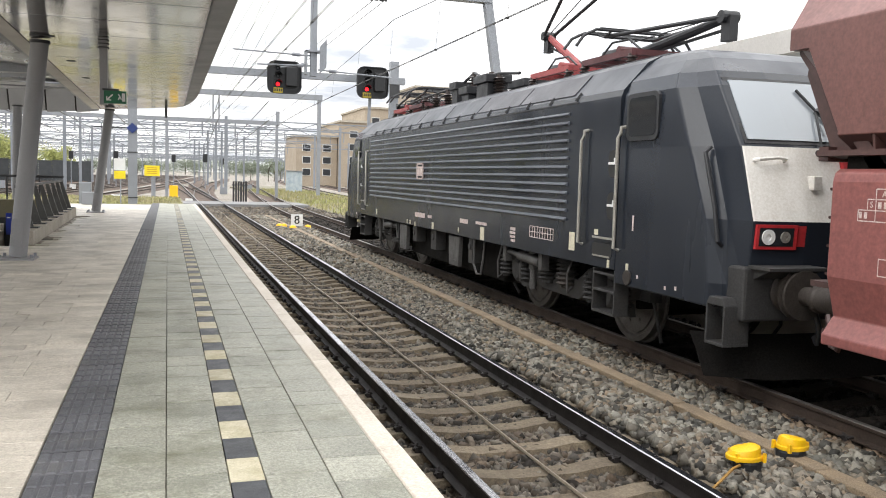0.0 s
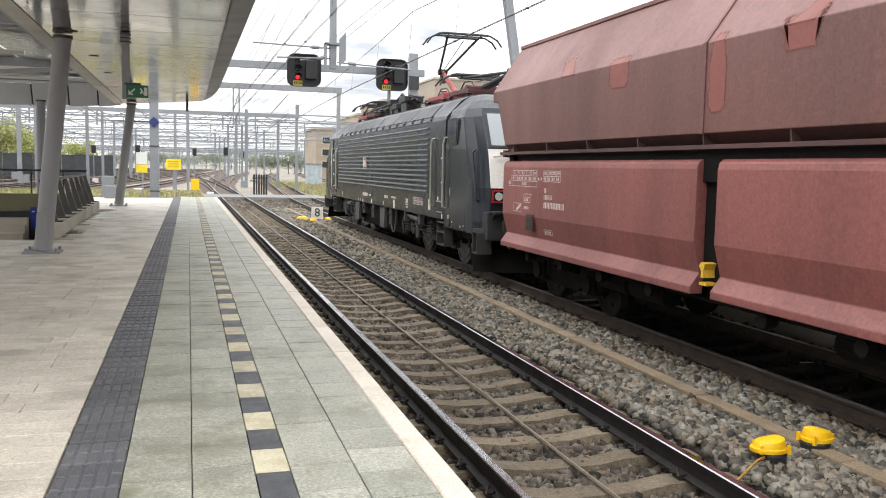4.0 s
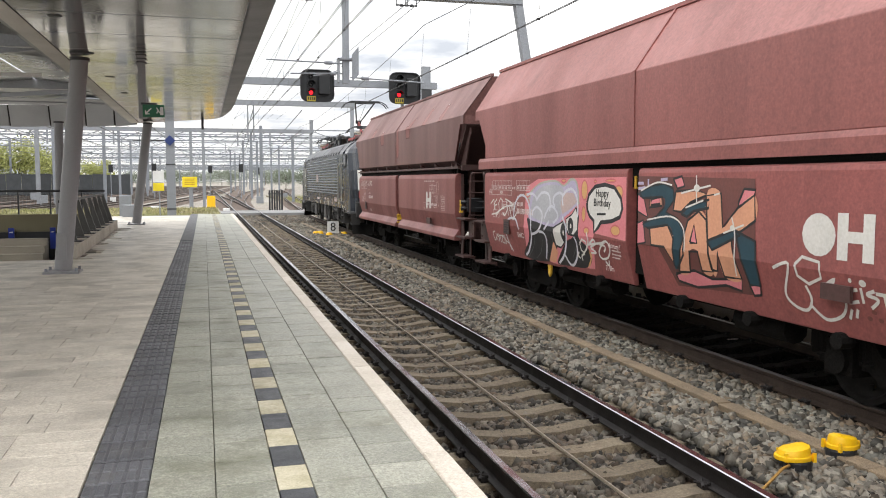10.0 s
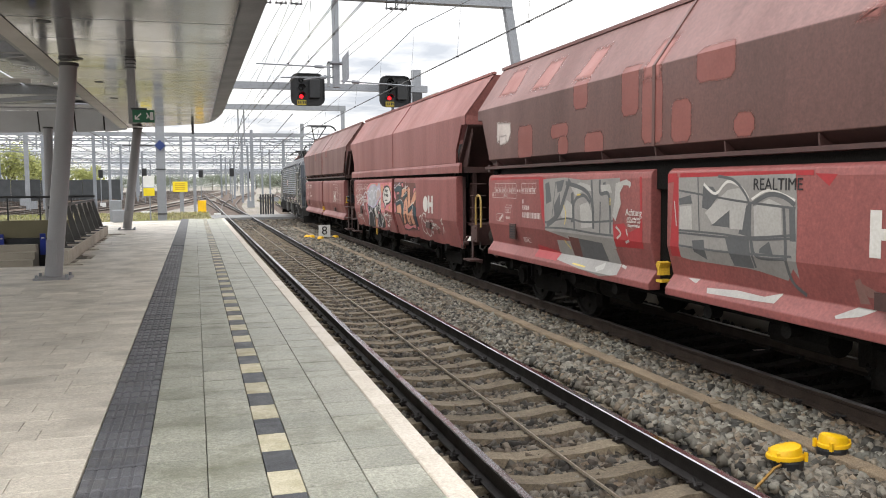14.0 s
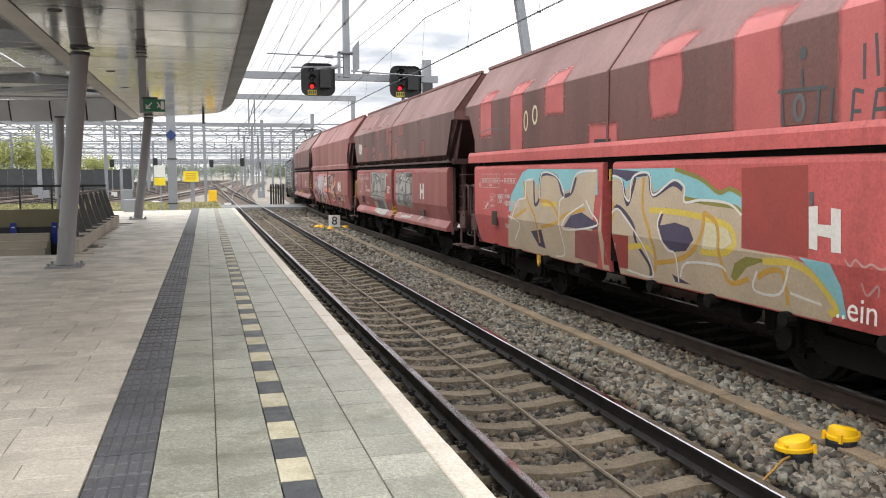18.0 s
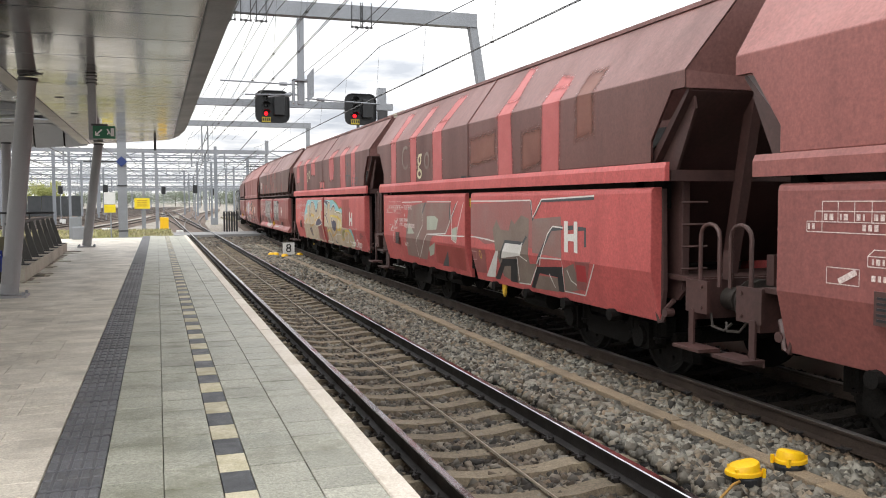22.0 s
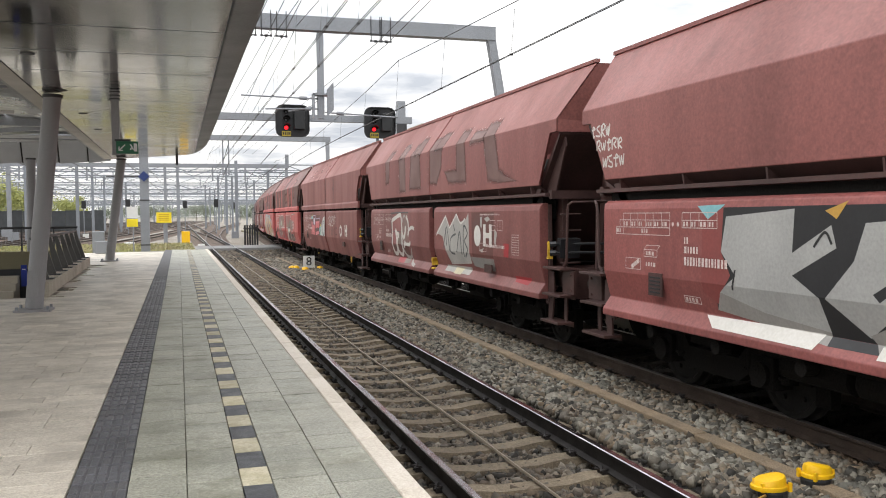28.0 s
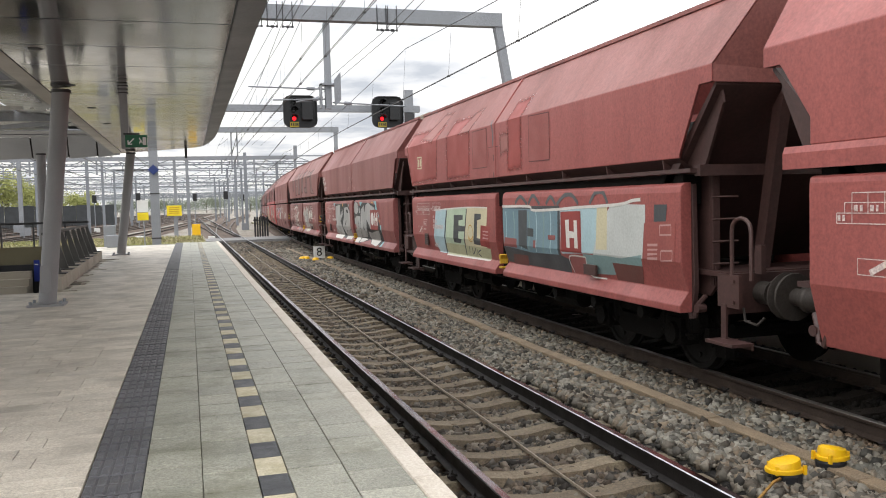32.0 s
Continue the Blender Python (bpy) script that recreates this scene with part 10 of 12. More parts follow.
stroke(6, P_LILAC, 4, 0.035, (2.82, 2.07), (2.21, 2.07))
stroke(6, P_LILAC, 4, 0.035, (2.21, 2.07), (2.18, 1.93))
stroke(6, P_LILAC, 4, 0.035, (2.18, 1.93), (1.18, 1.97))
stroke(6, P_LILAC, 4, 0.035, (1.18, 1.97), (1.17, 1.82))
stroke(6, P_LILAC, 4, 0.035, (2.82, 2.07), (2.84, 1.79))
stroke(6, P_LILAC, 4, 0.035, (1.13, 2.05), (1.08, 1.92))
fill(6, P_YELLOW, 4, (3.2, 2.09), (2.97, 2.1), (3.02, 2))
fill(6, P_YELLOW, 4, (1.09, 1.75), (0.85, 1.72), (0.99, 1.62), (1.09, 1.66))
fill(6, P_YELLOW, 4, (1, 1.32), (0.91, 1.58), (0.86, 1.58), (0.91, 1.32))
fill(6, P_SOOTY, 3, (2.16, 1.55), (1.63, 1.62), (1.5, 1.49), (2.01, 1.44))
fill(6, P_SOOTY, 3, (2.47, 1.56), (2.26, 1.59), (2.24, 1.5), (2.49, 1.47))
fill(6, P_PALE, 2, (0.92, 1.32), (0.83, 1.59), (0.64, 1.84), (0.32, 2), (-0.16, 2.07), (-0.16, 1.31), (0.31, 1.31))
fill(6, P_WHITE, 3, (-0.08, 2.12), (-0.22, 2.16), (-0.16, 1.32), (-0.11, 1.32))
oval(6, P_FADED, 4, 0.31, 1.6, 0.32, 0.29, 0.05)
oval(6, P_FADED, 4, 0.31, 1.6, 0.23, 0.2, 0.02)
stroke(6, P_FADED, 5, 0.02, (0.08, 1.61), (-0, 1.62))
stroke(6, P_FADED, 5, 0.02, (0.11, 1.52), (0.04, 1.48))
stroke(6, P_FADED, 5, 0.02, (0.19, 1.44), (0.15, 1.37))
stroke(6, P_FADED, 5, 0.02, (0.31, 1.4), (0.31, 1.32))
stroke(6, P_FADED, 5, 0.02, (0.43, 1.42), (0.47, 1.35))
stroke(6, P_FADED, 5, 0.02, (0.51, 1.49), (0.6, 1.45))
stroke(6, P_FADED, 5, 0.02, (0.55, 1.59), (0.65, 1.59))
stroke(6, P_FADED, 5, 0.02, (0.52, 1.7), (0.6, 1.73))
stroke(6, P_FADED, 5, 0.02, (0.43, 1.77), (0.48, 1.84))
stroke(6, P_FADED, 5, 0.02, (0.31, 1.8), (0.32, 1.88))
stroke(6, P_FADED, 5, 0.02, (0.2, 1.78), (0.16, 1.85))
stroke(6, P_FADED, 5, 0.02, (0.12, 1.71), (0.04, 1.75))
stroke(6, P_SOOT, 5, 0.015, (1.11, 1.6), (0.99, 1.62), (1.01, 1.54), (1.1, 1.52))
stroke(6, P_SOOT, 5, 0.015, (1.11, 1.49), (0.92, 1.49))
stroke(6, P_SOOT, 5, 0.015, (1.11, 1.45), (0.92, 1.45))
stroke(6, P_SOOT, 5, 0.015, (1.05, 1.51), (1.05, 1.41))
stroke(6, P_SOOT, 5, 0.015, (0.97, 1.52), (0.97, 1.41))
stroke(6, P_WHITE, 5, 0.026, (-1.01, 2.01), (-0.83, 1.96), (-0.81, 1.8), (-0.97, 1.74), (-1.08, 1.88), (-1.04, 2.05))
stroke(6, P_WHITE, 5, 0.026, (-1.05, 1.71), (-1.08, 2), (-1.22, 2.05), (-1.2, 1.71))
stroke(6, P_WHITE, 5, 0.026, (-1.35, 2.01), (-1.26, 1.95), (-1.23, 1.8), (-1.35, 1.77))
stroke(6, P_WHITE, 5, 0.026, (-1.46, 1.85), (-1.69, 1.92), (-1.71, 2.03), (-1.53, 2.01), (-1.44, 1.85), (-1.49, 1.71), (-1.74, 1.72), (-1.83, 1.83), (-1.81, 2.05))
stroke(6, P_WHITE, 5, 0.026, (-1.9, 2.03), (-1.95, 1.79), (-2.01, 1.81), (-2.01, 2.03))
stroke(6, P_WHITE, 5, 0.026, (-2.02, 1.99), (-2.32, 2))
stroke(6, P_WHITE, 5, 0.026, (-2.16, 1.99), (-2.15, 1.78), (-2.19, 1.8))
stroke(6, P_WHITE, 5, 0.026, (-1.17, 1.74), (-1.36, 1.74))
stroke(6, P_WHITE, 5, 0.026, (-1.17, 1.7), (-1.36, 1.7))
oval(6, P_WHITE, 5, -2.09, 2.05, 0.05, 0.03, 0.02)
oval(6, P_WHITE, 5, -2.07, 1.87, 0.01, 0.01, 0)
oval(6, P_WHITE, 5, -2.25, 1.85, 0.01, 0.02, 0)
stroke(6, P_SOOTY, 4, 0.05, (-1.08, 1.61), (-1.09, 1.33))
stroke(6, P_SOOTY, 4, 0.05, (-1.42, 1.61), (-1.48, 1.37))
stroke(6, P_SOOTY, 4, 0.05, (-1.65, 1.64), (-1.68, 1.39))
stroke(6, P_SOOTY, 4, 0.05, (-1.95, 1.65), (-1.96, 1.41))
stroke(6, P_SOOTY, 4, 0.05, (-2.17, 1.67), (-2.18, 1.41))
stroke(6, P_SOOTY, 4, 0.05, (-2.31, 1.64), (-2.54, 1.64))
stroke(6, P_SOOTY, 4, 0.05, (-2.31, 1.41), (-2.55, 1.42))
oval(6, P_WHITE, 3, -3.27, 1.55, 0.22, 0.19, 0.09)
aitch(6, P_WHITE, 3, -3.99, 1.38, -4.38, 1.76)
stroke(6, P_SOOTY, 2, 0.03, (-1.86, 3.35), (-1.88, 2.53))
stroke(6, P_SOOTY, 2, 0.05, (-1.99, 3.35), (-2.01, 2.55))
stroke(6, P_SOOTY, 2, 0.025, (-0.22, 3.42), (-0.27, 2.45))
stroke(6, P_SOOTY, 2, 0.02, (-0.32, 3.4), (-0.32, 2.67))
stroke(6, P_SOOTY, 2, 0.015, (3.08, 3.41), (3.02, 2.71))
stroke(6, P_SOOTY, 2, 0.015, (1.37, 3.42), (1.33, 2.44))
oval(6, P_SOOT, 3, -1.74, 3, 0.04, 0.03, 0)
oval(6, P_SOOT, 3, -0.99, 3.21, 0.03, 0.03, 0)
oval(6, P_SOOT, 3, 0.93, 3.11, 0.03, 0.01, 0)
oval(6, P_SOOT, 3, 0.89, 2.81, 0.04, 0.02, 0)
oval(6, P_SOOT, 3, -1.2, 2.88, 0.01, 0.01, 0)
oval(6, P_SOOT, 3, -1.93, 3.22, 0.01, 0.01, 0)
stroke(6, P_SOOTY, 3, 0.015, (-0.01, 2.44), (-0.57, 2.43))
stroke(6, P_SOOTY, 3, 0.015, (-0.57, 2.43), (-0.57, 2.32))
stroke(6, P_SOOTY, 3, 0.015, (-0.02, 2.31), (-0.57, 2.32))
stroke(6, P_SOOTY, 3, 0.015, (-0.01, 2.44), (-0.02, 2.31))
fill(6, P_DUSTY, 2, (4.8, 3.9), (4.5, 3.89), (4.35, 4.01), (4.82, 4.05))
fill(6, P_DUSTY, 2, (3.81, 3.65), (3.43, 3.64), (3.35, 3.88), (3.73, 3.89))
fill(6, P_DUSTY, 2, (2.35, 3.57), (2.01, 3.57), (1.87, 3.74), (2.25, 3.76))
fill(6, P_DUSTY, 2, (1.47, 3.43), (1.29, 3.44), (1.32, 3.52), (1.5, 3.53))
fill(6, P_DUSTY, 2, (4.35, 3.61), (4.23, 3.62), (4.25, 3.67), (4.44, 3.67))
fill(6, P_DUSTY, 2, (2.2, 3.84), (1.76, 3.82), (1.56, 4.01), (1.93, 4.03))
fill(6, P_DUSTY, 2, (0.8, 3.72), (0.52, 3.69), (0.47, 3.91), (0.75, 3.95))
fill(7, P_FADERED, 1, (3.34, 2.08), (2.4, 2.1), (2.34, 1.38), (3.29, 1.32))
fill(7, P_TAUPE, 1, (2.4, 2.1), (1.8, 2.12), (1.77, 1.35), (2.34, 1.38))
fill(7, P_DARK, 1, (3.33, 1.32), (2.34, 1.38), (1.77, 1.35), (1.84, 1.09), (2.56, 1.06), (3.31, 1.15))
fill(7, P_KHAKI, 2, (2.84, 1.62), (2.4, 1.64), (2.37, 1.38), (2.83, 1.35))
stroke(7, P_WHITE, 5, 0.1, (3.38, 1.93), (2.98, 2.01), (2.56, 2.07), (2.45, 2.01), (2.4, 1.76), (2.32, 1.58), (2.19, 1.54), (2.08, 1.67), (2.05, 1.81))
stroke(7, P_WHITE, 5, 0.1, (3.38, 1.93), (3.34, 1.62), (3.37, 1.3), (3.31, 1.14), (3.12, 1.11), (2.98, 1.17), (2.89, 1.39), (2.93, 1.54), (3.03, 1.71))
stroke(7, P_WHITE, 5, 0.1, (3.03, 1.71), (2.85, 1.62), (2.71, 1.6), (2.74, 1.55), (2.84, 1.55))
stroke(7, P_WHITE, 5, 0.1, (2.82, 1.53), (2.86, 1.34), (2.86, 1.19), (2.68, 1.11), (2.5, 1.13), (2.39, 1.29), (2.4, 1.57), (2.39, 1.8))
stroke(7, P_CHALK, 4, 0.06, (2.37, 1.89), (2.24, 2.03), (2.06, 2.05))
stroke(7, P_WHITE, 5, 0.09, (1.99, 2.05), (1.81, 1.9), (1.77, 1.72), (1.83, 1.58))
stroke(7, P_WHITE, 5, 0.08, (1.83, 1.62), (1.71, 1.73), (1.47, 1.78), (1.27, 1.75))
fill(7, P_WHITE, 5, (2.27, 1.33), (2.17, 1.42), (2.13, 1.48), (2.02, 1.42), (1.71, 1.42), (1.62, 1.48), (1.6, 1.4), (1.69, 1.33), (2.1, 1.34), (2.24, 1.27))
stroke(7, P_CHALK, 4, 0.07, (1.59, 1.3), (1.7, 1.12), (1.6, 0.97), (1.28, 0.91))
stroke(7, P_CHALK, 4, 0.08, (2.37, 1.24), (2.16, 1.11), (1.9, 1.07), (1.7, 1.12))
stroke(7, P_SOOT, 3, 0.03, (3.46, 2.12), (3.42, 1.29), (3.3, 1.16))
stroke(7, P_SOOT, 3, 0.03, (3.46, 2.12), (2.56, 2.13), (1.8, 2.13))
stroke(7, P_SOOT, 3, 0.015, (3.37, 1.66), (2.83, 1.67), (2.29, 1.68))
stroke(7, P_SOOT, 3, 0.012, (3.38, 2.09), (3.04, 1.74))
fill(7, P_RED, 3, (2.94, 1.03), (2.3, 1.06), (2.27, 0.92), (2.84, 0.92))
fill(7, P_KHAKI, 3, (2.3, 1.06), (1.85, 1.05), (1.79, 0.94), (2.27, 0.92))
fill(7, P_FADERED, 3, (4.16, 1.11), (3.59, 1.13), (3.59, 1), (4.13, 0.98))
fill(7, P_CHALK, 2, (-0.5, 1.7), (-1.14, 2.07), (-1.4, 1.83), (-1.85, 2.1), (-2.04, 1.93), (-2.39, 1.98), (-2.56, 2.11), (-2.61, 1.16), (-1.33, 1.08), (-1.13, 1.35), (-0.93, 1.63))
stroke(7, P_FADED, 4, 0.04, (-0.99, 1.39), (-1.2, 1.83), (-1.4, 1.36))
stroke(7, P_FADED, 4, 0.04, (-1.79, 1.7), (-1.47, 1.6), (-1.46, 1.34), (-1.72, 1.31))
stroke(7, P_FADED, 4, 0.04, (-1.85, 1.34), (-2.03, 1.75), (-2.15, 1.31))
stroke(7, P_FADED, 4, 0.04, (-2.27, 1.27), (-2.27, 1.85), (-2.5, 1.72), (-2.33, 1.58), (-2.5, 1.41), (-2.33, 1.27))
stroke(7, P_FADED, 4, 0.04, (-1.14, 1.76), (-1.2, 1.45))
stroke(7, P_FADED, 4, 0.04, (-1.66, 1.88), (-1.73, 1.75))
stroke(7, P_WHITE, 3, 0.035, (-0.49, 1.65), (-1.14, 2.04))
stroke(7, P_WHITE, 3, 0.035, (-1.14, 2.04), (-1.4, 1.81))
stroke(7, P_WHITE, 3, 0.035, (-1.4, 1.81), (-1.85, 2.08))
stroke(7, P_WHITE, 3, 0.035, (-1.85, 2.08), (-2.1, 1.91), (-2.36, 2))
fill(7, P_DARK, 2, (-2.73, 2.11), (-3.9, 2.12), (-3.84, 1.32), (-2.76, 1.3))
oval(7, P_WHITE, 4, -3.05, 1.69, 0.18, 0.19, 0)
aitch(7, P_WHITE, 4, -3.36, 1.51, -3.79, 1.9)
fill(7, P_CHALK, 4, (-3.41, 2), (-3.6, 2.04), (-3.72, 1.99), (-3.56, 1.94))
fill(7, P_CHALK, 4, (-3.2, 2.02), (-3.31, 2.04), (-3.29, 1.82), (-3.22, 1.86))
fill(7, P_CHALK, 4, (-3.93, 1.83), (-4.05, 1.76), (-3.97, 1.52), (-3.9, 1.6))
fill(7, P_CHALK, 4, (-3.15, 1.44), (-3.4, 1.48), (-3.3, 1.39))
fill(7, P_STEEL, 2, (-2.61, 1.29), (-3.84, 1.3), (-3.79, 1.08), (-2.72, 1.12))
fill(7, P_CHALK, 3, (-0.99, 1.06), (-2.56, 1.09), (-2.5, 0.94), (-0.99, 0.94))
fill(7, P_CREAM, 4, (-1.59, 1.04), (-2.09, 1.05), (-2.03, 0.92), (-1.59, 0.92))
fill(7, P_RED, 3, (-4.66, 1.07), (-5.35, 1.08), (-5.28, 0.96), (-4.74, 0.98))
fill(7, P_RED, 3, (-4.35, 1.59), (-4.58, 1.59), (-4.56, 1.36), (-4.35, 1.37))
fill(7, P_DULL, 2, (4, 3.29), (3.55, 3.3), (3.67, 2.89), (4.02, 2.87))
fill(7, P_DULL, 2, (2.64, 3.36), (2.05, 3.37), (2.03, 2.63), (2.56, 2.64))
fill(7, P_DULL, 2, (1.45, 3.36), (0.77, 3.34), (0.7, 2.67), (1.65, 2.67))
fill(7, P_DULL, 2, (0.07, 3.36), (-0.93, 3.35), (-0.86, 3.03), (-0.51, 2.72), (0.08, 2.75))
fill(7, P_DULL, 2, (-1.86, 3.34), (-2.32, 3.34), (-2.43, 2.69), (-1.37, 2.71), (-1.11, 2.93), (-1.86, 2.93))
fill(7, P_DULL, 2, (-3.34, 3.31), (-3.89, 3.32), (-4.15, 2.83), (-4.94, 2.61), (-3.62, 2.66))
fill(7, P_DULL, 2, (2.64, 3.49), (2.23, 3.48), (2.22, 3.75), (2.64, 3.75))
fill(7, P_DULL, 2, (1.24, 3.46), (0.7, 3.46), (0.76, 3.78), (1.21, 3.79))
fill(7, P_DULL, 2, (-0.41, 3.46), (-0.98, 3.46), (-1, 3.75), (-0.51, 3.75))
fill(7, P_DULL, 2, (-2.68, 3.37), (-3.41, 3.38), (-3.35, 3.57), (-2.68, 3.6))
fill(8, P_BLACK, 1, (3.37, 2.13), (0.99, 2.14), (0.46, 1.9), (0.44, 0.96), (1.95, 0.95), (3.52, 1.09))
fill(8, P_SILVER, 2, (3.3, 2.04), (2.32, 2.11), (2.35, 1.72), (1.88, 1.97), (1.82, 1.78), (2.35, 1.52), (2.02, 1.35), (1.95, 1.06), (2.78, 1.14), (3.42, 1.28), (3.15, 1.46), (3.38, 1.69))
fill(8, P_SILVER, 2, (1.51, 1.99), (0.94, 2.03), (0.56, 1.9), (0.48, 1.64), (0.44, 1.29), (0.88, 1.21), (1.28, 1.24), (1.52, 1.07), (1.95, 1.35), (1.63, 1.68))
fill(8, P_BLACK, 3, (1.43, 1.43), (1.16, 1.59), (1.16, 1.52), (1.36, 1.37))
fill(8, P_BLACK, 3, (1.22, 1.89), (0.94, 1.95), (0.77, 1.8), (1.05, 1.82))
fill(8, P_STEEL, 2, (3.42, 1.28), (2.78, 1.14), (1.95, 1.06), (1.95, 0.95), (3.52, 1.09))
fill(8, P_STEEL, 2, (1.52, 1.09), (1.22, 1.22), (0.44, 1.24), (0.44, 0.96), (1.4, 0.96))
fill(8, P_WHITE, 3, (3.72, 1.02), (2.02, 1.04), (2.09, 0.9), (3.52, 0.91))
fill(8, P_WHITE, 3, (1.4, 1.02), (0.38, 1.06), (0.4, 0.94), (1.4, 0.92))
fill(8, P_OCHRE, 3, (1.95, 2.09), (1.69, 2.17), (1.82, 2.02))
fill(8, P_SKY, 3, (0.77, 2.11), (0.62, 2.11), (0.65, 2.02))
fill(8, P_DARKMID, 1, (3.7, 2.1), (3.34, 2.13), (3.38, 1.69), (3.23, 1.46), (3.48, 1.15), (3.71, 1.26))
fill(8, P_SKY, 2, (3.78, 2.15), (3.31, 2.16), (3.6, 2.01))
fill(8, P_BLACK, 1, (-0.13, 2.13), (-1.19, 2.04), (-1.61, 2.14), (-2.48, 2.14), (-3.59, 2.06), (-3.59, 1.95), (-3.92, 1.93), (-3.94, 1.6), (-4.25, 1.4), (-4.31, 1.07), (-4.03, 0.91), (-2.77, 0.92), (-2.49, 1.02), (-1.04, 0.87), (-0.25, 1.02), (-0.21, 1.47))
oval(8, P_BLACK, 3, -0.65, 1.98, 0.48, 0.23, 0)
oval(8, P_SILVER, 4, -0.65, 1.98, 0.39, 0.19, 0)
oval(8, P_BLACK, 5, -1.22, 1.9, 0.2, 0.15, 0)
oval(8, P_SILVER, 6, -1.23, 1.9, 0.12, 0.09, 0)
stroke(8, P_BLACK, 7, 0.025, (-0.8, 2.09), (-0.92, 2.02), (-0.96, 1.96))
stroke(8, P_BLACK, 7, 0.025, (-1.25, 1.96), (-1.31, 1.92), (-1.28, 1.85))
stroke(8, P_BLACK, 7, 0.025, (-0.96, 1.51), (-1.01, 1.39))
stroke(8, P_BLACK, 7, 0.025, (-1.04, 1.57), (-1.1, 1.35))
stroke(8, P_BLACK, 7, 0.025, (-1.1, 1.62), (-1.06, 1.26))
stroke(8, P_BLACK, 7, 0.025, (-1.44, 1.93), (-1.75, 2.04), (-1.91, 2.05), (-1.93, 1.93))
stroke(8, P_BLACK, 7, 0.025, (3.15, 1.52), (3.2, 1.32))
stroke(8, P_BLACK, 7, 0.025, (2.08, 1.78), (1.95, 1.91), (1.87, 1.81))
fill(8, P_SILVER, 2, (-0.38, 1.63), (-0.72, 1.73), (-1.3, 1.72), (-1.23, 1.36), (-1.16, 1.03), (-0.72, 1.07), (-0.43, 1.48))
fill(8, P_SILVER, 2, (-1.44, 1.93), (-1.94, 2.07), (-1.98, 1.82), (-2.19, 2.08), (-2.59, 2.14), (-2.91, 2.06), (-3.48, 1.98), (-3.48, 1.91), (-2.85, 1.93), (-2.87, 1.34), (-2.43, 1.57), (-2.23, 1.3), (-2.2, 1.17), (-1.89, 1.29), (-1.88, 1.56), (-1.72, 1.28), (-1.28, 1.36))
fill(8, P_STEEL, 3, (-1.28, 1.36), (-1.72, 1.29), (-1.89, 1.29), (-2.23, 1.28), (-2.14, 1.09), (-1.19, 1.05))
fill(8, P_STEEL, 3, (-2.45, 1.27), (-2.97, 1.25), (-3.91, 1.34), (-3.99, 1.2), (-3.87, 1.06), (-2.61, 1.04), (-2.44, 1.12))
fill(8, P_STEEL, 3, (-0.38, 1.34), (-0.72, 1.28), (-1.19, 1.27), (-1.16, 1.03), (-0.72, 1.03), (-0.39, 1.04))
fill(8, P_BLACK, 4, (-2.29, 1.63), (-2.98, 1.23), (-2.43, 1.3), (-2.26, 1.3))
fill(8, P_WHITE, 4, (-0.21, 1.03), (-1.03, 1.04), (-0.96, 0.89), (-0.25, 0.89))
fill(8, P_WHITE, 4, (-1.12, 1.04), (-2.08, 1.03), (-1.69, 0.94), (-1.08, 0.9))
fill(8, P_WHITE, 4, (-2.58, 1.05), (-3.91, 1.06), (-3.65, 0.87), (-2.82, 0.92))
fill(8, P_SKY, 2, (-3.34, 2.17), (-3.77, 2.18), (-3.76, 2.01), (-4.09, 1.73), (-4.06, 1.64), (-3.9, 1.87), (-3.57, 1.95), (-3.59, 2.06))
fill(8, P_SKY, 2, (-4.11, 1.5), (-4.31, 1.49), (-4.31, 1.24))
fill(8, P_SKY, 4, (-4.14, 0.99), (-4.31, 1.05), (-4.32, 0.9), (-4.07, 0.86))
oval(8, P_OCHRE, 3, -4.13, 1.61, 0.05, 0.04, 0)
fill(8, P_OCHRE, 2, (-2.96, 2.16), (-3.34, 2.16), (-3.2, 2.11))
fill(8, P_SKY, 2, (-1.19, 2.17), (-1.65, 2.16), (-1.41, 2.04))
fill(8, P_OCHRE, 4, (-0.1, 1.95), (-0.21, 1.91), (-0.25, 1.71), (-0.12, 1.78))
fill(8, P_DARKMID, 2, (-3.75, 2.18), (-4.09, 2.13), (-4.3, 1.63), (-4.09, 1.73), (-3.76, 2.01))
fill(8, P_OHRED, 5, (-2.85, 1.92), (-3.92, 1.93), (-3.91, 1.34), (-2.87, 1.34))
oval(8, P_WHITE, 6, -3.15, 1.66, 0.21, 0.19, 0)
aitch(8, P_WHITE, 6, -3.45, 1.47, -3.86, 1.84)
fill(8, P_OHRED, 5, (-0.13, 1.46), (-0.64, 1.46), (-0.66, 1.3), (-0.13, 1.3))
stroke(8, P_PINKCHALK, 3, 0.02, (0.38, 2.81), (0.34, 2.99), (0.22, 2.97), (0.31, 2.9), (0.17, 2.82))
stroke(8, P_PINKCHALK, 3, 0.02, (0.12, 2.91), (0.12, 2.84))
stroke(8, P_PINKCHALK, 3, 0.02, (0.05, 2.83), (-0.02, 2.94), (-0.08, 2.84), (-0.11, 2.97))
stroke(8, P_PINKCHALK, 3, 0.02, (-0.11, 3.04), (-0.04, 2.92))
stroke(8, P_PINKCHALK, 3, 0.02, (-0.25, 3.02), (-0.08, 2.97), (-0.25, 2.92), (-0.31, 2.98))
stroke(8, P_PINKCHALK, 3, 0.02, (0.69, 2.55), (0.65, 2.67), (0.56, 2.66), (0.65, 2.61), (0.52, 2.54))
stroke(8, P_PINKCHALK, 3, 0.02, (0.44, 2.61), (0.46, 2.55))
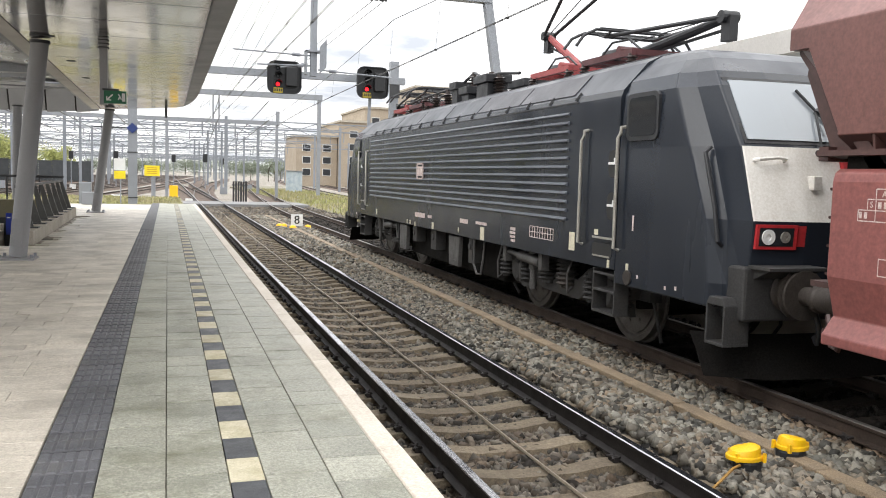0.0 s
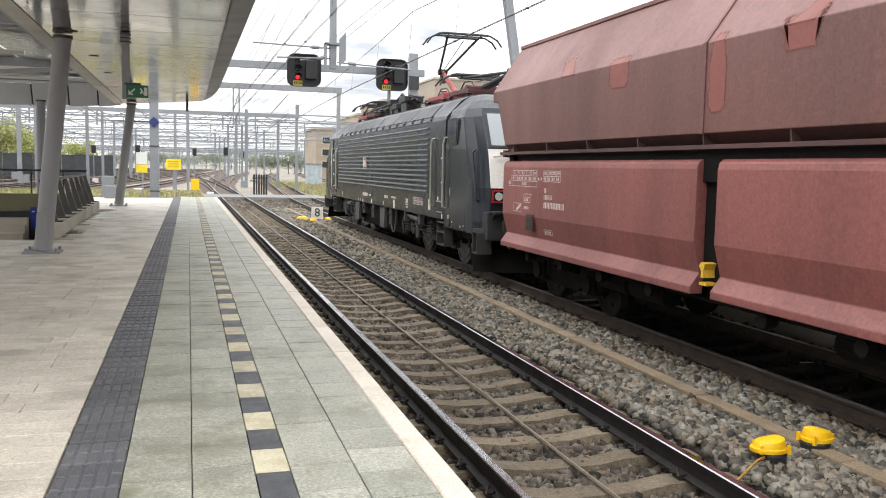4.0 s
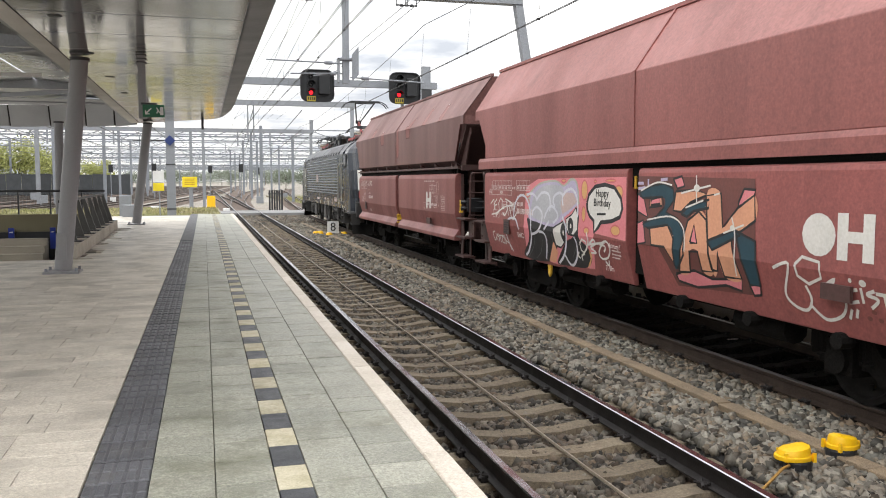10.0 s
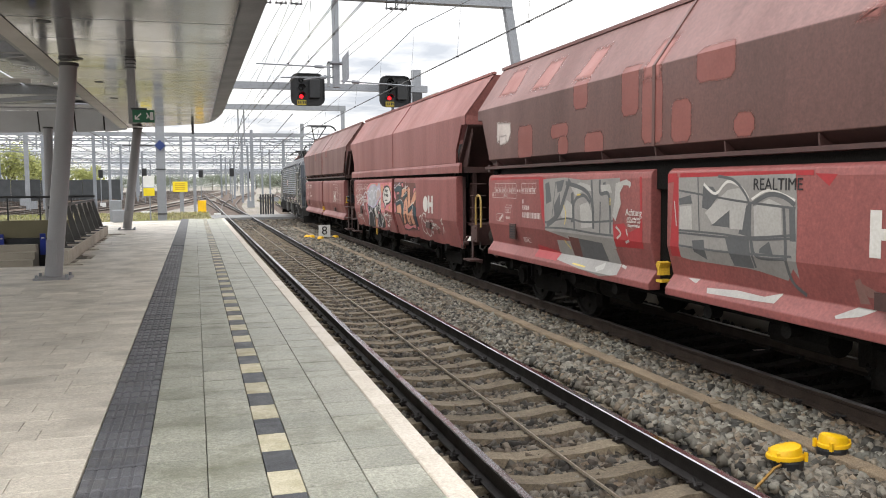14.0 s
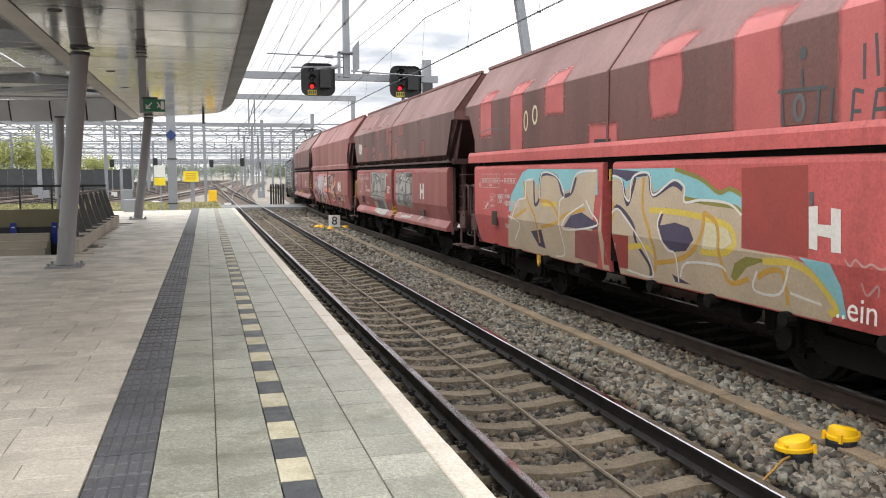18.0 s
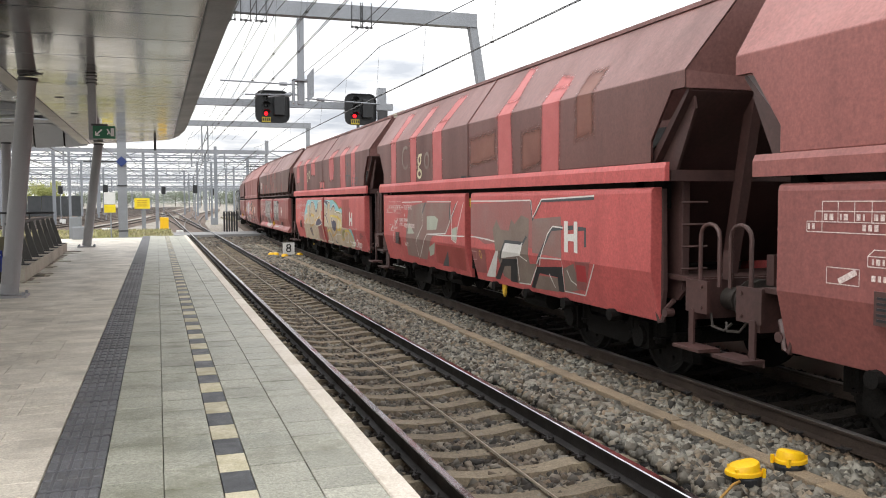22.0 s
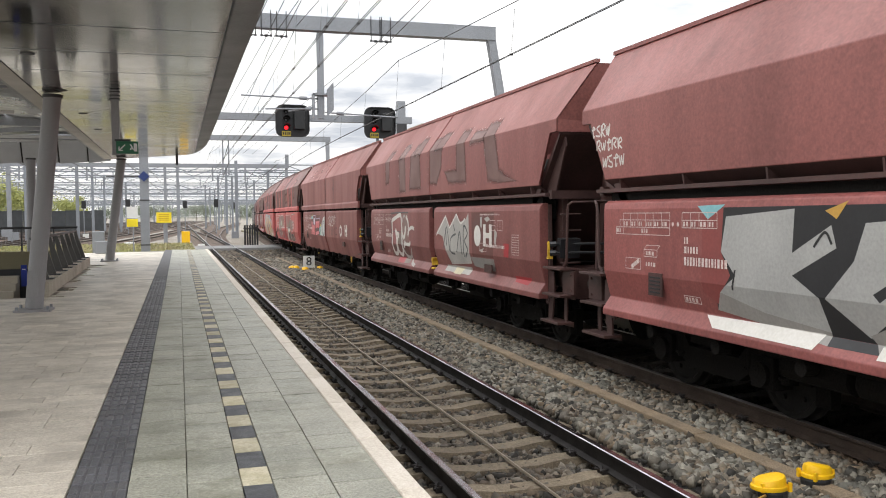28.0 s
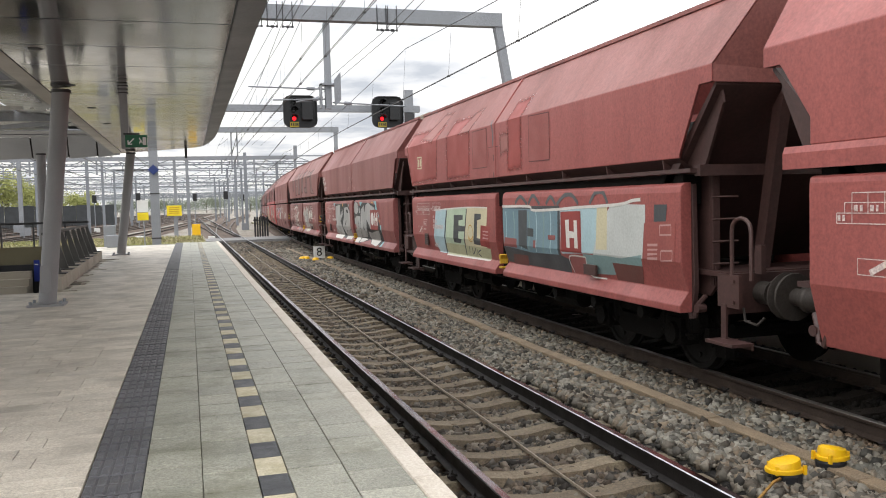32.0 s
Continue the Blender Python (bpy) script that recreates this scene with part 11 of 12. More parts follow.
stroke(8, P_PINKCHALK, 3, 0.02, (0.05, 2.56), (-0.02, 2.73), (-0.16, 2.7), (-0.02, 2.64), (-0.22, 2.56))
stroke(8, P_PINKCHALK, 3, 0.02, (-0.27, 2.66), (-0.28, 2.57))
stroke(8, P_PINKCHALK, 3, 0.02, (-0.34, 2.57), (-0.36, 2.66), (-0.43, 2.57), (-0.45, 2.7))
stroke(8, P_PINKCHALK, 3, 0.02, (-0.59, 2.67), (-0.47, 2.63), (-0.63, 2.53), (-0.55, 2.51))
scribble(8, P_WHITE, 4, 6.15, 3.05, 5.65, 3.2, 81, 0.03)
scribble(8, P_WHITE, 4, 6.02, 2.87, 5.34, 3.0, 82, 0.03)
scribble(8, P_WHITE, 4, 5.85, 2.66, 5.3, 2.8, 83, 0.03)
fill(9, P_PALEBLUE, 1, (3.81, 1.92), (2.96, 1.94), (3.21, 1.01), (3.79, 1.01), (4.04, 1.24))
fill(9, P_MINT, 1, (2.96, 1.95), (1.63, 1.97), (1.96, 1.02), (3.21, 1.01))
fill(9, P_CREAM, 1, (1.63, 1.97), (0.46, 1.96), (0.65, 1.09), (1.92, 1.02))
fill(9, P_CREAMG, 2, (3.24, 1.24), (0.42, 1.23), (0.52, 1.02), (3.2, 0.99))
fill(9, P_SOOT, 3, (2.49, 1.83), (1.9, 1.83), (1.91, 1.74), (2.18, 1.72), (2.19, 1.62), (1.78, 1.61), (1.79, 1.51), (2.2, 1.5), (2.23, 1.36), (2.02, 1.35), (2.14, 1.26), (2.58, 1.27))
fill(9, P_SOOT, 3, (1.18, 1.86), (0.81, 1.86), (0.82, 1.76), (1.03, 1.74), (1.08, 1.41), (0.83, 1.39), (0.93, 1.27), (1.3, 1.28))
stroke(9, P_SOOT, 3, 0.07, (2.99, 1.92), (3.29, 1.02))
stroke(9, P_SOOT, 3, 0.05, (1.66, 1.95), (1.95, 1.03))
stroke(9, P_WHITE, 4, 0.025, (3.9, 1.92), (2.98, 1.95), (1.63, 1.98), (0.46, 1.97))
stroke(9, P_WHITE, 4, 0.025, (3.2, 0.99), (1.89, 1), (0.54, 1.01))
fill(9, P_OHRED, 4, (0.84, 1.65), (0.33, 1.63), (0.41, 1.25), (0.91, 1.26))
fill(9, P_PINKCHALK, 5, (0.73, 1.55), (0.44, 1.55), (0.44, 1.52), (0.73, 1.53))
fill(9, P_PINKCHALK, 5, (0.73, 1.49), (0.44, 1.48), (0.44, 1.46), (0.73, 1.47))
fill(9, P_PINKCHALK, 5, (0.74, 1.43), (0.44, 1.42), (0.44, 1.4), (0.74, 1.4))
oval(9, P_OCHRE, 4, 1.45, 1.48, 0.16, 0.17, 0.02)
stroke(9, P_OCHRE, 4, 0.02, (1.58, 1.42), (1.45, 1.36), (1.3, 1.44))
stroke(9, P_SOOT, 4, 0.025, (1.62, 1.23), (1.72, 1.09))
stroke(9, P_SOOT, 4, 0.025, (1.47, 1.21), (1.51, 1.08), (1.27, 1.2))
stroke(9, P_SOOT, 4, 0.025, (1.2, 1.19), (1.32, 1.06))
stroke(9, P_SOOT, 4, 0.025, (1, 1.18), (1.2, 1.12), (1.05, 1.05))
fill(9, P_STEELBLUE, 1, (-0.27, 1.98), (-2.67, 1.95), (-2.62, 1.26), (-2.48, 1.21), (-0.4, 1.22))
fill(9, P_PALEBLUE, 1, (-2.66, 1.92), (-3.27, 1.95), (-3.93, 1.99), (-3.92, 1.36), (-3.42, 1.34), (-2.68, 1.3))
fill(9, P_CREAM, 2, (-3.84, 1.98), (-4.13, 2), (-4.1, 1.42), (-3.79, 1.41))
fill(9, P_PALE, 1, (-4.24, 2.01), (-5.08, 2), (-5.06, 1.36), (-3.65, 1.25), (-3.89, 1.73))
stroke(9, P_PALEBLUE, 2, 0.025, (-0.47, 1.91), (-0.5, 1.62), (-0.44, 1.31))
stroke(9, P_TEALGREY, 2, 0.05, (-0.82, 1.91), (-0.86, 1.63), (-0.79, 1.31))
stroke(9, P_PALEBLUE, 2, 0.025, (-1.16, 1.91), (-1.19, 1.64), (-1.13, 1.3))
stroke(9, P_TEALGREY, 2, 0.05, (-1.47, 1.91), (-1.51, 1.65), (-1.44, 1.29))
stroke(9, P_PALEBLUE, 2, 0.025, (-1.77, 1.92), (-1.8, 1.66), (-1.73, 1.28))
stroke(9, P_TEALGREY, 2, 0.05, (-2.05, 1.92), (-2.08, 1.67), (-2.01, 1.28))
stroke(9, P_PALEBLUE, 2, 0.025, (-2.32, 1.92), (-2.34, 1.68), (-2.28, 1.27))
fill(9, P_SOOT, 3, (-0.3, 1.32), (-1.54, 1.26), (-2.63, 1.28), (-2.93, 1.22), (-2.86, 1.03), (-1.92, 1.04), (-0.39, 1.05))
fill(9, P_DARK, 4, (-0.69, 1.2), (-1.33, 1.2), (-1.26, 1.02), (-0.6, 1.03))
fill(9, P_TEALGREY, 3, (-3.38, 1.33), (-4.05, 1.34), (-4.46, 1.33), (-4.98, 1.4), (-4.95, 1.24), (-4.18, 1.1), (-3.44, 1.06))
fill(9, P_DARK, 4, (-4.2, 1.26), (-4.96, 1.26), (-4.89, 1.04), (-4.23, 1.04))
fill(9, P_SOOT, 3, (-1.05, 1.93), (-1.42, 1.93), (-1.38, 1.3), (-1.03, 1.35))
fill(9, P_SOOT, 3, (-1.42, 1.65), (-1.67, 1.64), (-1.66, 1.51), (-1.41, 1.52))
stroke(9, P_SOOT, 4, 0.05, (-0.27, 1.99), (-1.6, 1.97), (-2.66, 1.97))
stroke(9, P_SOOT, 4, 0.08, (-2.63, 1.94), (-2.6, 1.26))
fill(9, P_OHRED, 4, (-2.69, 1.91), (-3.35, 1.92), (-3.36, 1.34), (-2.69, 1.33))
fill(9, P_WHITE, 5, (-2.85, 1.79), (-2.97, 1.8), (-2.99, 1.4), (-2.88, 1.4))
fill(9, P_WHITE, 5, (-3.13, 1.79), (-3.23, 1.79), (-3.25, 1.4), (-3.14, 1.4))
fill(9, P_WHITE, 5, (-2.96, 1.64), (-3.13, 1.63), (-3.14, 1.54), (-2.97, 1.54))
stroke(9, P_FADED, 4, 0.06, (-0.91, 2.04), (-1.15, 2.15), (-1.43, 2.02))
stroke(9, P_FADED, 4, 0.06, (-1.48, 2.02), (-1.68, 2.16), (-1.93, 2.02))
stroke(9, P_FADED, 4, 0.06, (-2.17, 2.02), (-2.35, 2.13), (-2.52, 2.01))
stroke(9, P_FADED, 4, 0.06, (-2.56, 2.01), (-2.83, 2.14), (-3.09, 2.14), (-3.28, 2.02))
stroke(9, P_FADED, 4, 0.06, (-3.63, 2.02), (-3.8, 2.16), (-4.02, 2.16), (-4.14, 2.02))
stroke(9, P_WHITE, 6, 0.04, (-0.27, 1.99), (-1.48, 1.99), (-1.66, 1.93), (-2.51, 1.94), (-3.27, 1.97), (-4.06, 1.99), (-4.53, 2.01), (-4.78, 2.05), (-4.98, 2.06))
fill(9, P_FADERED, 5, (-0.41, 1.47), (-0.95, 1.46), (-0.93, 1.31), (-0.38, 1.32))
fill(9, P_FADERED, 5, (-1.65, 1.46), (-1.75, 1.46), (-1.73, 1.33), (-1.64, 1.34))
fill(9, P_FADERED, 5, (-2.23, 1.56), (-2.5, 1.56), (-2.48, 1.49), (-2.23, 1.49))
fill(9, P_FADERED, 5, (-2.92, 1.27), (-3.44, 1.28), (-3.44, 1.05), (-2.98, 1.05))
stroke(9, P_WHITE, 6, 0.02, (-2.97, 1.04), (-2.92, 1.27), (-3.45, 1.29))
stroke(9, P_WHITE, 6, 0.02, (-3.45, 1.29), (-3.45, 1.05), (-3.94, 1.03))
fill(9, P_SOOT, 3, (-5.28, 2), (-5.56, 2), (-5.53, 1.81), (-5.27, 1.8))
fill(9, P_PLATE, 3, (-5.05, 1.78), (-5.73, 1.82), (-5.7, 1.32), (-4.99, 1.28))
fill(9, P_PINKCHALK, 5, (-5.12, 1.54), (-5.35, 1.55), (-5.35, 1.52), (-5.12, 1.51))
fill(9, P_PINKCHALK, 5, (-5.12, 1.48), (-5.35, 1.49), (-5.34, 1.47), (-5.12, 1.46))
fill(9, P_PINKCHALK, 5, (-5.12, 1.43), (-5.34, 1.44), (-5.34, 1.42), (-5.12, 1.4))
fill(9, P_PINKCHALK, 5, (-5.12, 1.38), (-5.34, 1.39), (-5.34, 1.36), (-5.11, 1.35))
stroke(9, P_PINKCHALK, 5, 0.02, (-5.42, 1.47), (-5.66, 1.48), (-5.65, 1.37), (-5.41, 1.35), (-5.42, 1.47))
stroke(9, P_PINKCHALK, 5, 0.02, (-5.4, 1.76), (-5.64, 1.77), (-5.64, 1.66), (-5.4, 1.65), (-5.4, 1.76))
fill(9, P_BRIGHT, 1, (6.28, 3.42), (3.58, 3.37), (3.69, 2.62), (5.79, 2.55))
fill(9, P_BRIGHT, 1, (2.88, 3.38), (1.39, 3.33), (1.44, 2.58), (2.87, 2.58))
fill(9, P_BRIGHT, 1, (-0.63, 3.33), (-1.22, 3.29), (-1.21, 2.62), (-0.62, 2.6))
fill(9, P_DUSTY, 2, (5.05, 3.53), (3.99, 3.48), (3.62, 4), (4.23, 4.03))
fill(9, P_DUSTY, 2, (2.09, 3.5), (1.41, 3.45), (1.27, 3.82), (1.64, 3.81))
fill(9, P_DUSTY, 2, (-0.27, 3.22), (-0.64, 3.21), (-0.65, 2.94), (-0.3, 2.87))
fill(9, P_PLATE, 3, (1.2, 3.39), (0.41, 3.39), (0.4, 2.7), (1.21, 2.7))
stroke(9, P_DARKRED, 4, 0.015, (1.2, 3.39), (0.41, 3.39))
stroke(9, P_DARKRED, 4, 0.015, (0.41, 3.39), (0.4, 2.7))
stroke(9, P_DARKRED, 4, 0.015, (0.4, 2.7), (1.21, 2.7))
stroke(9, P_DARKRED, 4, 0.015, (1.21, 2.7), (1.2, 3.39))
fill(9, P_PLATE, 3, (-1.55, 3.4), (-2.34, 3.38), (-2.34, 2.68), (-1.55, 2.69))
stroke(9, P_DARKRED, 4, 0.015, (-1.55, 3.4), (-2.34, 3.38))
stroke(9, P_DARKRED, 4, 0.015, (-2.34, 3.38), (-2.34, 2.68))
stroke(9, P_DARKRED, 4, 0.015, (-2.34, 2.68), (-1.55, 2.69))
stroke(9, P_DARKRED, 4, 0.015, (-1.55, 2.69), (-1.55, 3.4))
fill(9, P_PLATE, 3, (0.33, 3.04), (-0.16, 3.03), (-0.15, 2.37), (0.29, 2.38))
stroke(9, P_DARKRED, 4, 0.012, (0.33, 3.04), (-0.16, 3.03))
stroke(9, P_DARKRED, 4, 0.012, (-0.16, 3.03), (-0.15, 2.37))
stroke(9, P_DARKRED, 4, 0.012, (0.33, 3.04), (0.29, 2.38))
fill(9, P_DARKRED, 5, (0.09, 2.9), (0.02, 2.9), (0.02, 2.79), (0.09, 2.79))
fill(9, P_DARKRED, 5, (0.1, 2.59), (0.02, 2.59), (0.02, 2.49), (0.1, 2.49))
stroke(9, P_FADED, 4, 0.05, (0.22, 3.51), (0.1, 3.32), (0.1, 3.06))
stroke(9, P_CREAM, 4, 0.03, (5.23, 3.14), (4.85, 3.13))
stroke(9, P_CREAM, 4, 0.03, (4.85, 3.13), (4.86, 2.88))
stroke(9, P_CREAM, 4, 0.03, (4.86, 2.88), (5.25, 2.89))
stroke(9, P_CREAM, 4, 0.03, (5.25, 2.89), (5.23, 3.14))
fill(9, P_CREAM, 4, (5.16, 3.09), (5.06, 3.09), (5.07, 2.92), (5.17, 2.92))
fill(9, P_CREAM, 4, (5, 3.09), (4.9, 3.09), (4.91, 2.93), (5.01, 2.93))

STENCIL_AHEAD[0] = 0.18
for k in range(1, 11):
    markings(k)
    small_fittings(k)
for (k, name, layer, call), (s, material) in PAINT.items():
    ob = new("painted_area" if material is not STENCIL else "stencil_marking", s.mesh("paint", [material], weld=0.0008))
    ob.parent = WAGONS[k - 1][0]
    if material is STENCIL:
        tagged(ob, kind="stuff")


def lengthen(w):
    """Draws a wagon out to its full length over the buffers; wheels and bogies keep their shape."""
    for ob in w.children:
        m = ob.matrix_local.copy()
        if ob.name.startswith(("wheelset", "bogie", "buffer", "writing")):
            m[1][3] *= LONG
            ob.matrix_local = m
        else:
            ob.data.transform(Matrix.Diagonal((1, LONG, 1, 1)))


for w, y0 in WAGONS:
    lengthen(w)
ROLLING = [(ob, y if ob.parent is LOCO else y * LONG, r) for ob, y, r in ROLLING]

# ---- sleepers, stones, track fittings ----
def sleeper_mesh():
    s = Shape()
    # wavy top: high at the rail seats, low in the middle
    xs = [(-1.28, -0.235), (-1.05, -0.19), (-0.55, -0.18), (-0.3, -0.215), (0.3, -0.215), (0.55, -0.18), (1.05, -0.19), (1.28, -0.235)]
    rings = []
    for x, z in xs:
        rings.append([(x, -0.14, -0.38), (x, 0.14, -0.38), (x, 0.1, z), (x, -0.1, z)])
    s.sweep(rings)
    for q in (-0.75, 0.75):
        for e in (-1, 1):
            s.box(q + e * 0.075 - 0.03, q + e * 0.075 + 0.03, -0.05, 0.05, -0.185, -0.14, 1)
            s.rod((q + e * 0.06, -0.06, -0.135), (q + e * 0.12, 0.06, -0.15), 0.012, 5, slot=1)
            s.rod((q + e * 0.06, 0.06, -0.135), (q + e * 0.12, -0.06, -0.15), 0.012, 5, slot=1)
    return s


sleeper_near = sleeper_mesh().mesh("sleeper", [SLEEPER, RAIL_SIDE])
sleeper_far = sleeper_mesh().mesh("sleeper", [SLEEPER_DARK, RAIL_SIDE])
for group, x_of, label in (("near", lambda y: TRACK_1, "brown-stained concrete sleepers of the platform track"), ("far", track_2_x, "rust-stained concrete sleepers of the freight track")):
    bank = thing("sleepers", label, "sleepers", kind="structure")
    y = -1.75
    while y < 66:
        ob = new("sleeper", sleeper_near if group == "near" else sleeper_far)
        ob.parent = bank
        ob.matrix_local = pose(x_of(y) + RNG.uniform(-0.01, 0.01), y, RAIL_Z + RNG.uniform(-0.004, 0.004), 0, 0, RNG.uniform(-0.4, 0.4))
        y += 0.6

bond = tagged(part("track_cable", Shape().pipe([(2.93, y, RAIL_Z - 0.185 + 0.006 * math.sin(y * 1.7)) for y in [i * 1.0 for i in range(-5, 60)]], 0.014, 5), STEEL_WORN), "thin steel cable along the middle of the platform track", "cable")
tr = thing("cable_trough", "line of narrow concrete trough covers between the tracks", "cable trough")
tl = Shape().box(-0.085, 0.085, 0.004, 0.996, -0.06, 0.0, bevel=0.006).mesh("trough_cover", [TROUGH])
for k in range(-3, 45):
    ob = new("trough_cover", tl)
    ob.parent = tr
    ob.matrix_local = pose(4.98 + RNG.uniform(-0.006, 0.006), k * 1.0 + 0.3, -0.872 + RNG.uniform(-0.004, 0.004), 0, 0, RNG.uniform(-0.2, 0.2))


def stones(name, zones, material, label, seed):
    """Loose crushed stones as one mesh. zones: x0, x1, y0, y1, number, size, z."""
    rng = np.random.default_rng(seed)
    base = np.array([(-1, -1, -1), (1, -1, -1), (1, 1, -1), (-1, 1, -1), (-1, -1, 1), (1, -1, 1), (1, 1, 1), (-1, 1, 1)], float) * 0.5
    quads = np.array([(3, 2, 1, 0), (4, 5, 6, 7), (0, 1, 5, 4), (1, 2, 6, 5), (2, 3, 7, 6), (3, 0, 4, 7)])
    allv = []
    for x0, x1, y0, y1, n, size, z in zones:
        c = np.column_stack([rng.uniform(x0, x1, n), rng.uniform(y0, y1, n), z + rng.uniform(-0.35, 0.35, n) * size])
        v = base[None] + rng.uniform(-0.2, 0.2, (n, 8, 3))
        v *= (size * rng.uniform(0.55, 1.3, (n, 1, 1))) * rng.uniform(0.6, 1.2, (n, 1, 3))
        a = rng.uniform(0, 6.283, (n, 3))
        for i, j, k in ((0, 1, 0), (1, 2, 1), (0, 2, 2)):
            co, si = np.cos(a[:, k])[:, None], np.sin(a[:, k])[:, None]
            p, q = v[:, :, i].copy(), v[:, :, j].copy()
            v[:, :, i], v[:, :, j] = p * co - q * si, p * si + q * co
        allv.append(v + c[:, None])
    v = np.concatenate(allv)
    n = len(v)
    f = (quads[None] + (np.arange(n) * 8)[:, None, None]).reshape(-1, 4)
    meo = bpy.data.meshes.new(name)
    meo.vertices.add(n * 8)
    meo.vertices.foreach_set("co", v.reshape(-1))
    meo.loops.add(len(f) * 4)
    meo.loops.foreach_set("vertex_index", f.reshape(-1).astype(np.int32))
    meo.polygons.add(len(f))
    meo.polygons.foreach_set("loop_start", np.arange(0, len(f) * 4, 4, dtype=np.int32))
    meo.update(calc_edges=True)
    meo.materials.append(material)
    return tagged(new(name, meo), label, "ballast", kind="stuff")


B = BED_Z + 0.015
# stones under the train, coloured near-black for the shade there
stones("oily_ballast", [(6.0, 8.4, 3, 12, 5500, 0.06, B), (6.0, 9.0, 12, 45, 7000, 0.085, B)], SHADED_STONE, "oil-black crushed stones under the freight train", 9)
stones("rusty_ballast", [(5.55, 6.05, 3, 12, 3200, 0.06, B + 0.04), (5.55, 6.05, 12, 45, 3500, 0.07, B + 0.03)], RUSTY, "rust-brown stones at the sleeper ends of the freight track", 10)
stones("track_ballast", [(1.25, 4.15, 2.4, 6, 7600, 0.062, B - 0.016), (1.25, 4.15, 6, 11, 10500, 0.063, B - 0.016), (1.25, 4.15, 11, 20, 13000, 0.066, B - 0.012), (1.25, 4.15, 20, 45, 10000, 0.08, B - 0.015)], BALLAST, "dark brown-grey crushed stones between the sleepers", 1)
stones("shoulder_ballast", [(4.1, 4.89, 3.0, 10, 4300, 0.066, B + 0.075), (5.07, 5.75, 3.2, 10, 3700, 0.066, B + 0.075), (3.95, 4.89, 10, 20, 7000, 0.06, B + 0.08), (5.07, 5.75, 10, 20, 5000, 0.06, B + 0.08), (3.95, 4.88, 20, 45, 6000, 0.08, B + 0.085), (5.07, 5.75, 20, 45, 4400, 0.08, B + 0.085)], BALLAST_PALE, "pale grey crushed stones between the two tracks", 2)
stones("far_ballast", [(1.2, 9.5, 45, 62, 9000, 0.12, B), (1.25, 5.6, -8, 2.5, 9000, 0.075, B - 0.01), (4.1, 9.0, 2.0, 3.2, 900, 0.075, B)], BALLAST, "crushed stones further along the tracks", 3)


def balise_cap(x, y, turn):
    c = thing("track_box", "yellow plastic track box on a black base in the ballast", "track box", "yellow track boxes", at=pose(x, y, -0.90, 0, 0, turn))
    part("base", Shape().lathe([(0.0, 0.0), (0.115, 0.0), (0.12, 0.05), (0.10, 0.10), (0.0, 0.10)], (0, 0, 0), "z", 14), BLACK_STEEL, c)
    s = Shape()
    rings = []
    for k, z in ((1.0, 0.07), (1.02, 0.085), (1.0, 0.10), (0.9, 0.105), (0.88, 0.15), (0.8, 0.175), (0.5, 0.19)):
        ring = []
        for i in range(20):
            a = 2 * math.pi * i / 20
            r = 0.135 * k * (1 + 0.18 * math.cos(a))
            ring.append((r * math.cos(a) * 1.08, r * math.sin(a) * 0.86, z - (0.025 if z > 0.14 else 0.0) * (1 + math.cos(a)) * 0.7))
        rings.append(ring)
    s.sweep(rings)
    part("cap", s, YELLOW, c, smooth=True)
    for a in (0.6, 2.4, 3.9, 5.6):
        part("clip", Shape().box(0.14 * math.cos(a) - 0.012, 0.14 * math.cos(a) + 0.012, 0.118 * math.sin(a) - 0.012, 0.118 * math.sin(a) + 0.012, 0.06, 0.13), YELLOW, c)
    return c


balise_cap(4.45, 5.56, 170)
balise_cap(4.98, 5.70, 10)
tagged(part("loose_cable", Shape().pipe([(4.34, 5.5, -0.86), (4.2, 5.4, -0.84), (4.0, 5.25, -0.85), (3.85, 5.15, -0.87), (3.7, 5.2, -0.93)], 0.012, 5), mat("ochre_cable", (0.35, 0.2, 0.05), 0.6, scale=4, fine=40)), "ochre cable running from the track box under the rail", "cable")

# number board and its yellow markers
nb = thing("number_board", "white track marker board with a black figure eight", "sign")
part("board", Shape().box(4.97, 5.45, 35.5, 35.53, -0.86, -0.36), SIGN_WHITE, nb)
words("figure", "8", 0.5, SIGN_BLACK, nb, pose(5.21, 35.49, -0.61, 90, 0, 0))
part("foot", Shape().box(5.1, 5.3, 35.5, 35.6, -1.0, -0.86), BLACK_STEEL, nb)
for x, y in ((4.72, 35.9), (4.95, 34.8), (5.62, 35.2), (4.55, 35.9)):
    c = thing("marker_cap", "small yellow cap beside the marker board", "track box", "yellow marker caps")
    part("cap", Shape().lathe([(0.0, 0.16), (0.1, 0.14), (0.14, 0.08), (0.14, 0.0), (0, 0)], (x, y, -0.93), "z", 12), YELLOW, c, smooth=True)
    part("base", Shape().rod((x, y, -1.0), (x, y, -0.93), 0.1, 10), BLACK_STEEL, c)

# ---- platform ----
EDGE = 1.18
END_Y = 35.65
platform = thing("platform", "raised station platform with paved surface", "platform", kind="structure")
s = Shape()
# bases butt end to end round the stair opening
s.box(-2.35, EDGE - 0.05, -25, END_Y, -1.3, -0.045)
s.box(-16, -2.35, -25, 15.9, -1.3, -0.045)
s.box(-16, -2.35, 25.2, 34.0, -1.3, -0.045)
s.box(-16, -6.6, 15.9, 25.2, -1.3, -0.045)
part("base", s, SUBBASE, platform)
s = Shape()
s.box(EDGE - 0.05, EDGE - 0.02, -25, END_Y, -1.3, -0.14)
part("edge_wall", s, CONCRETE, platform)


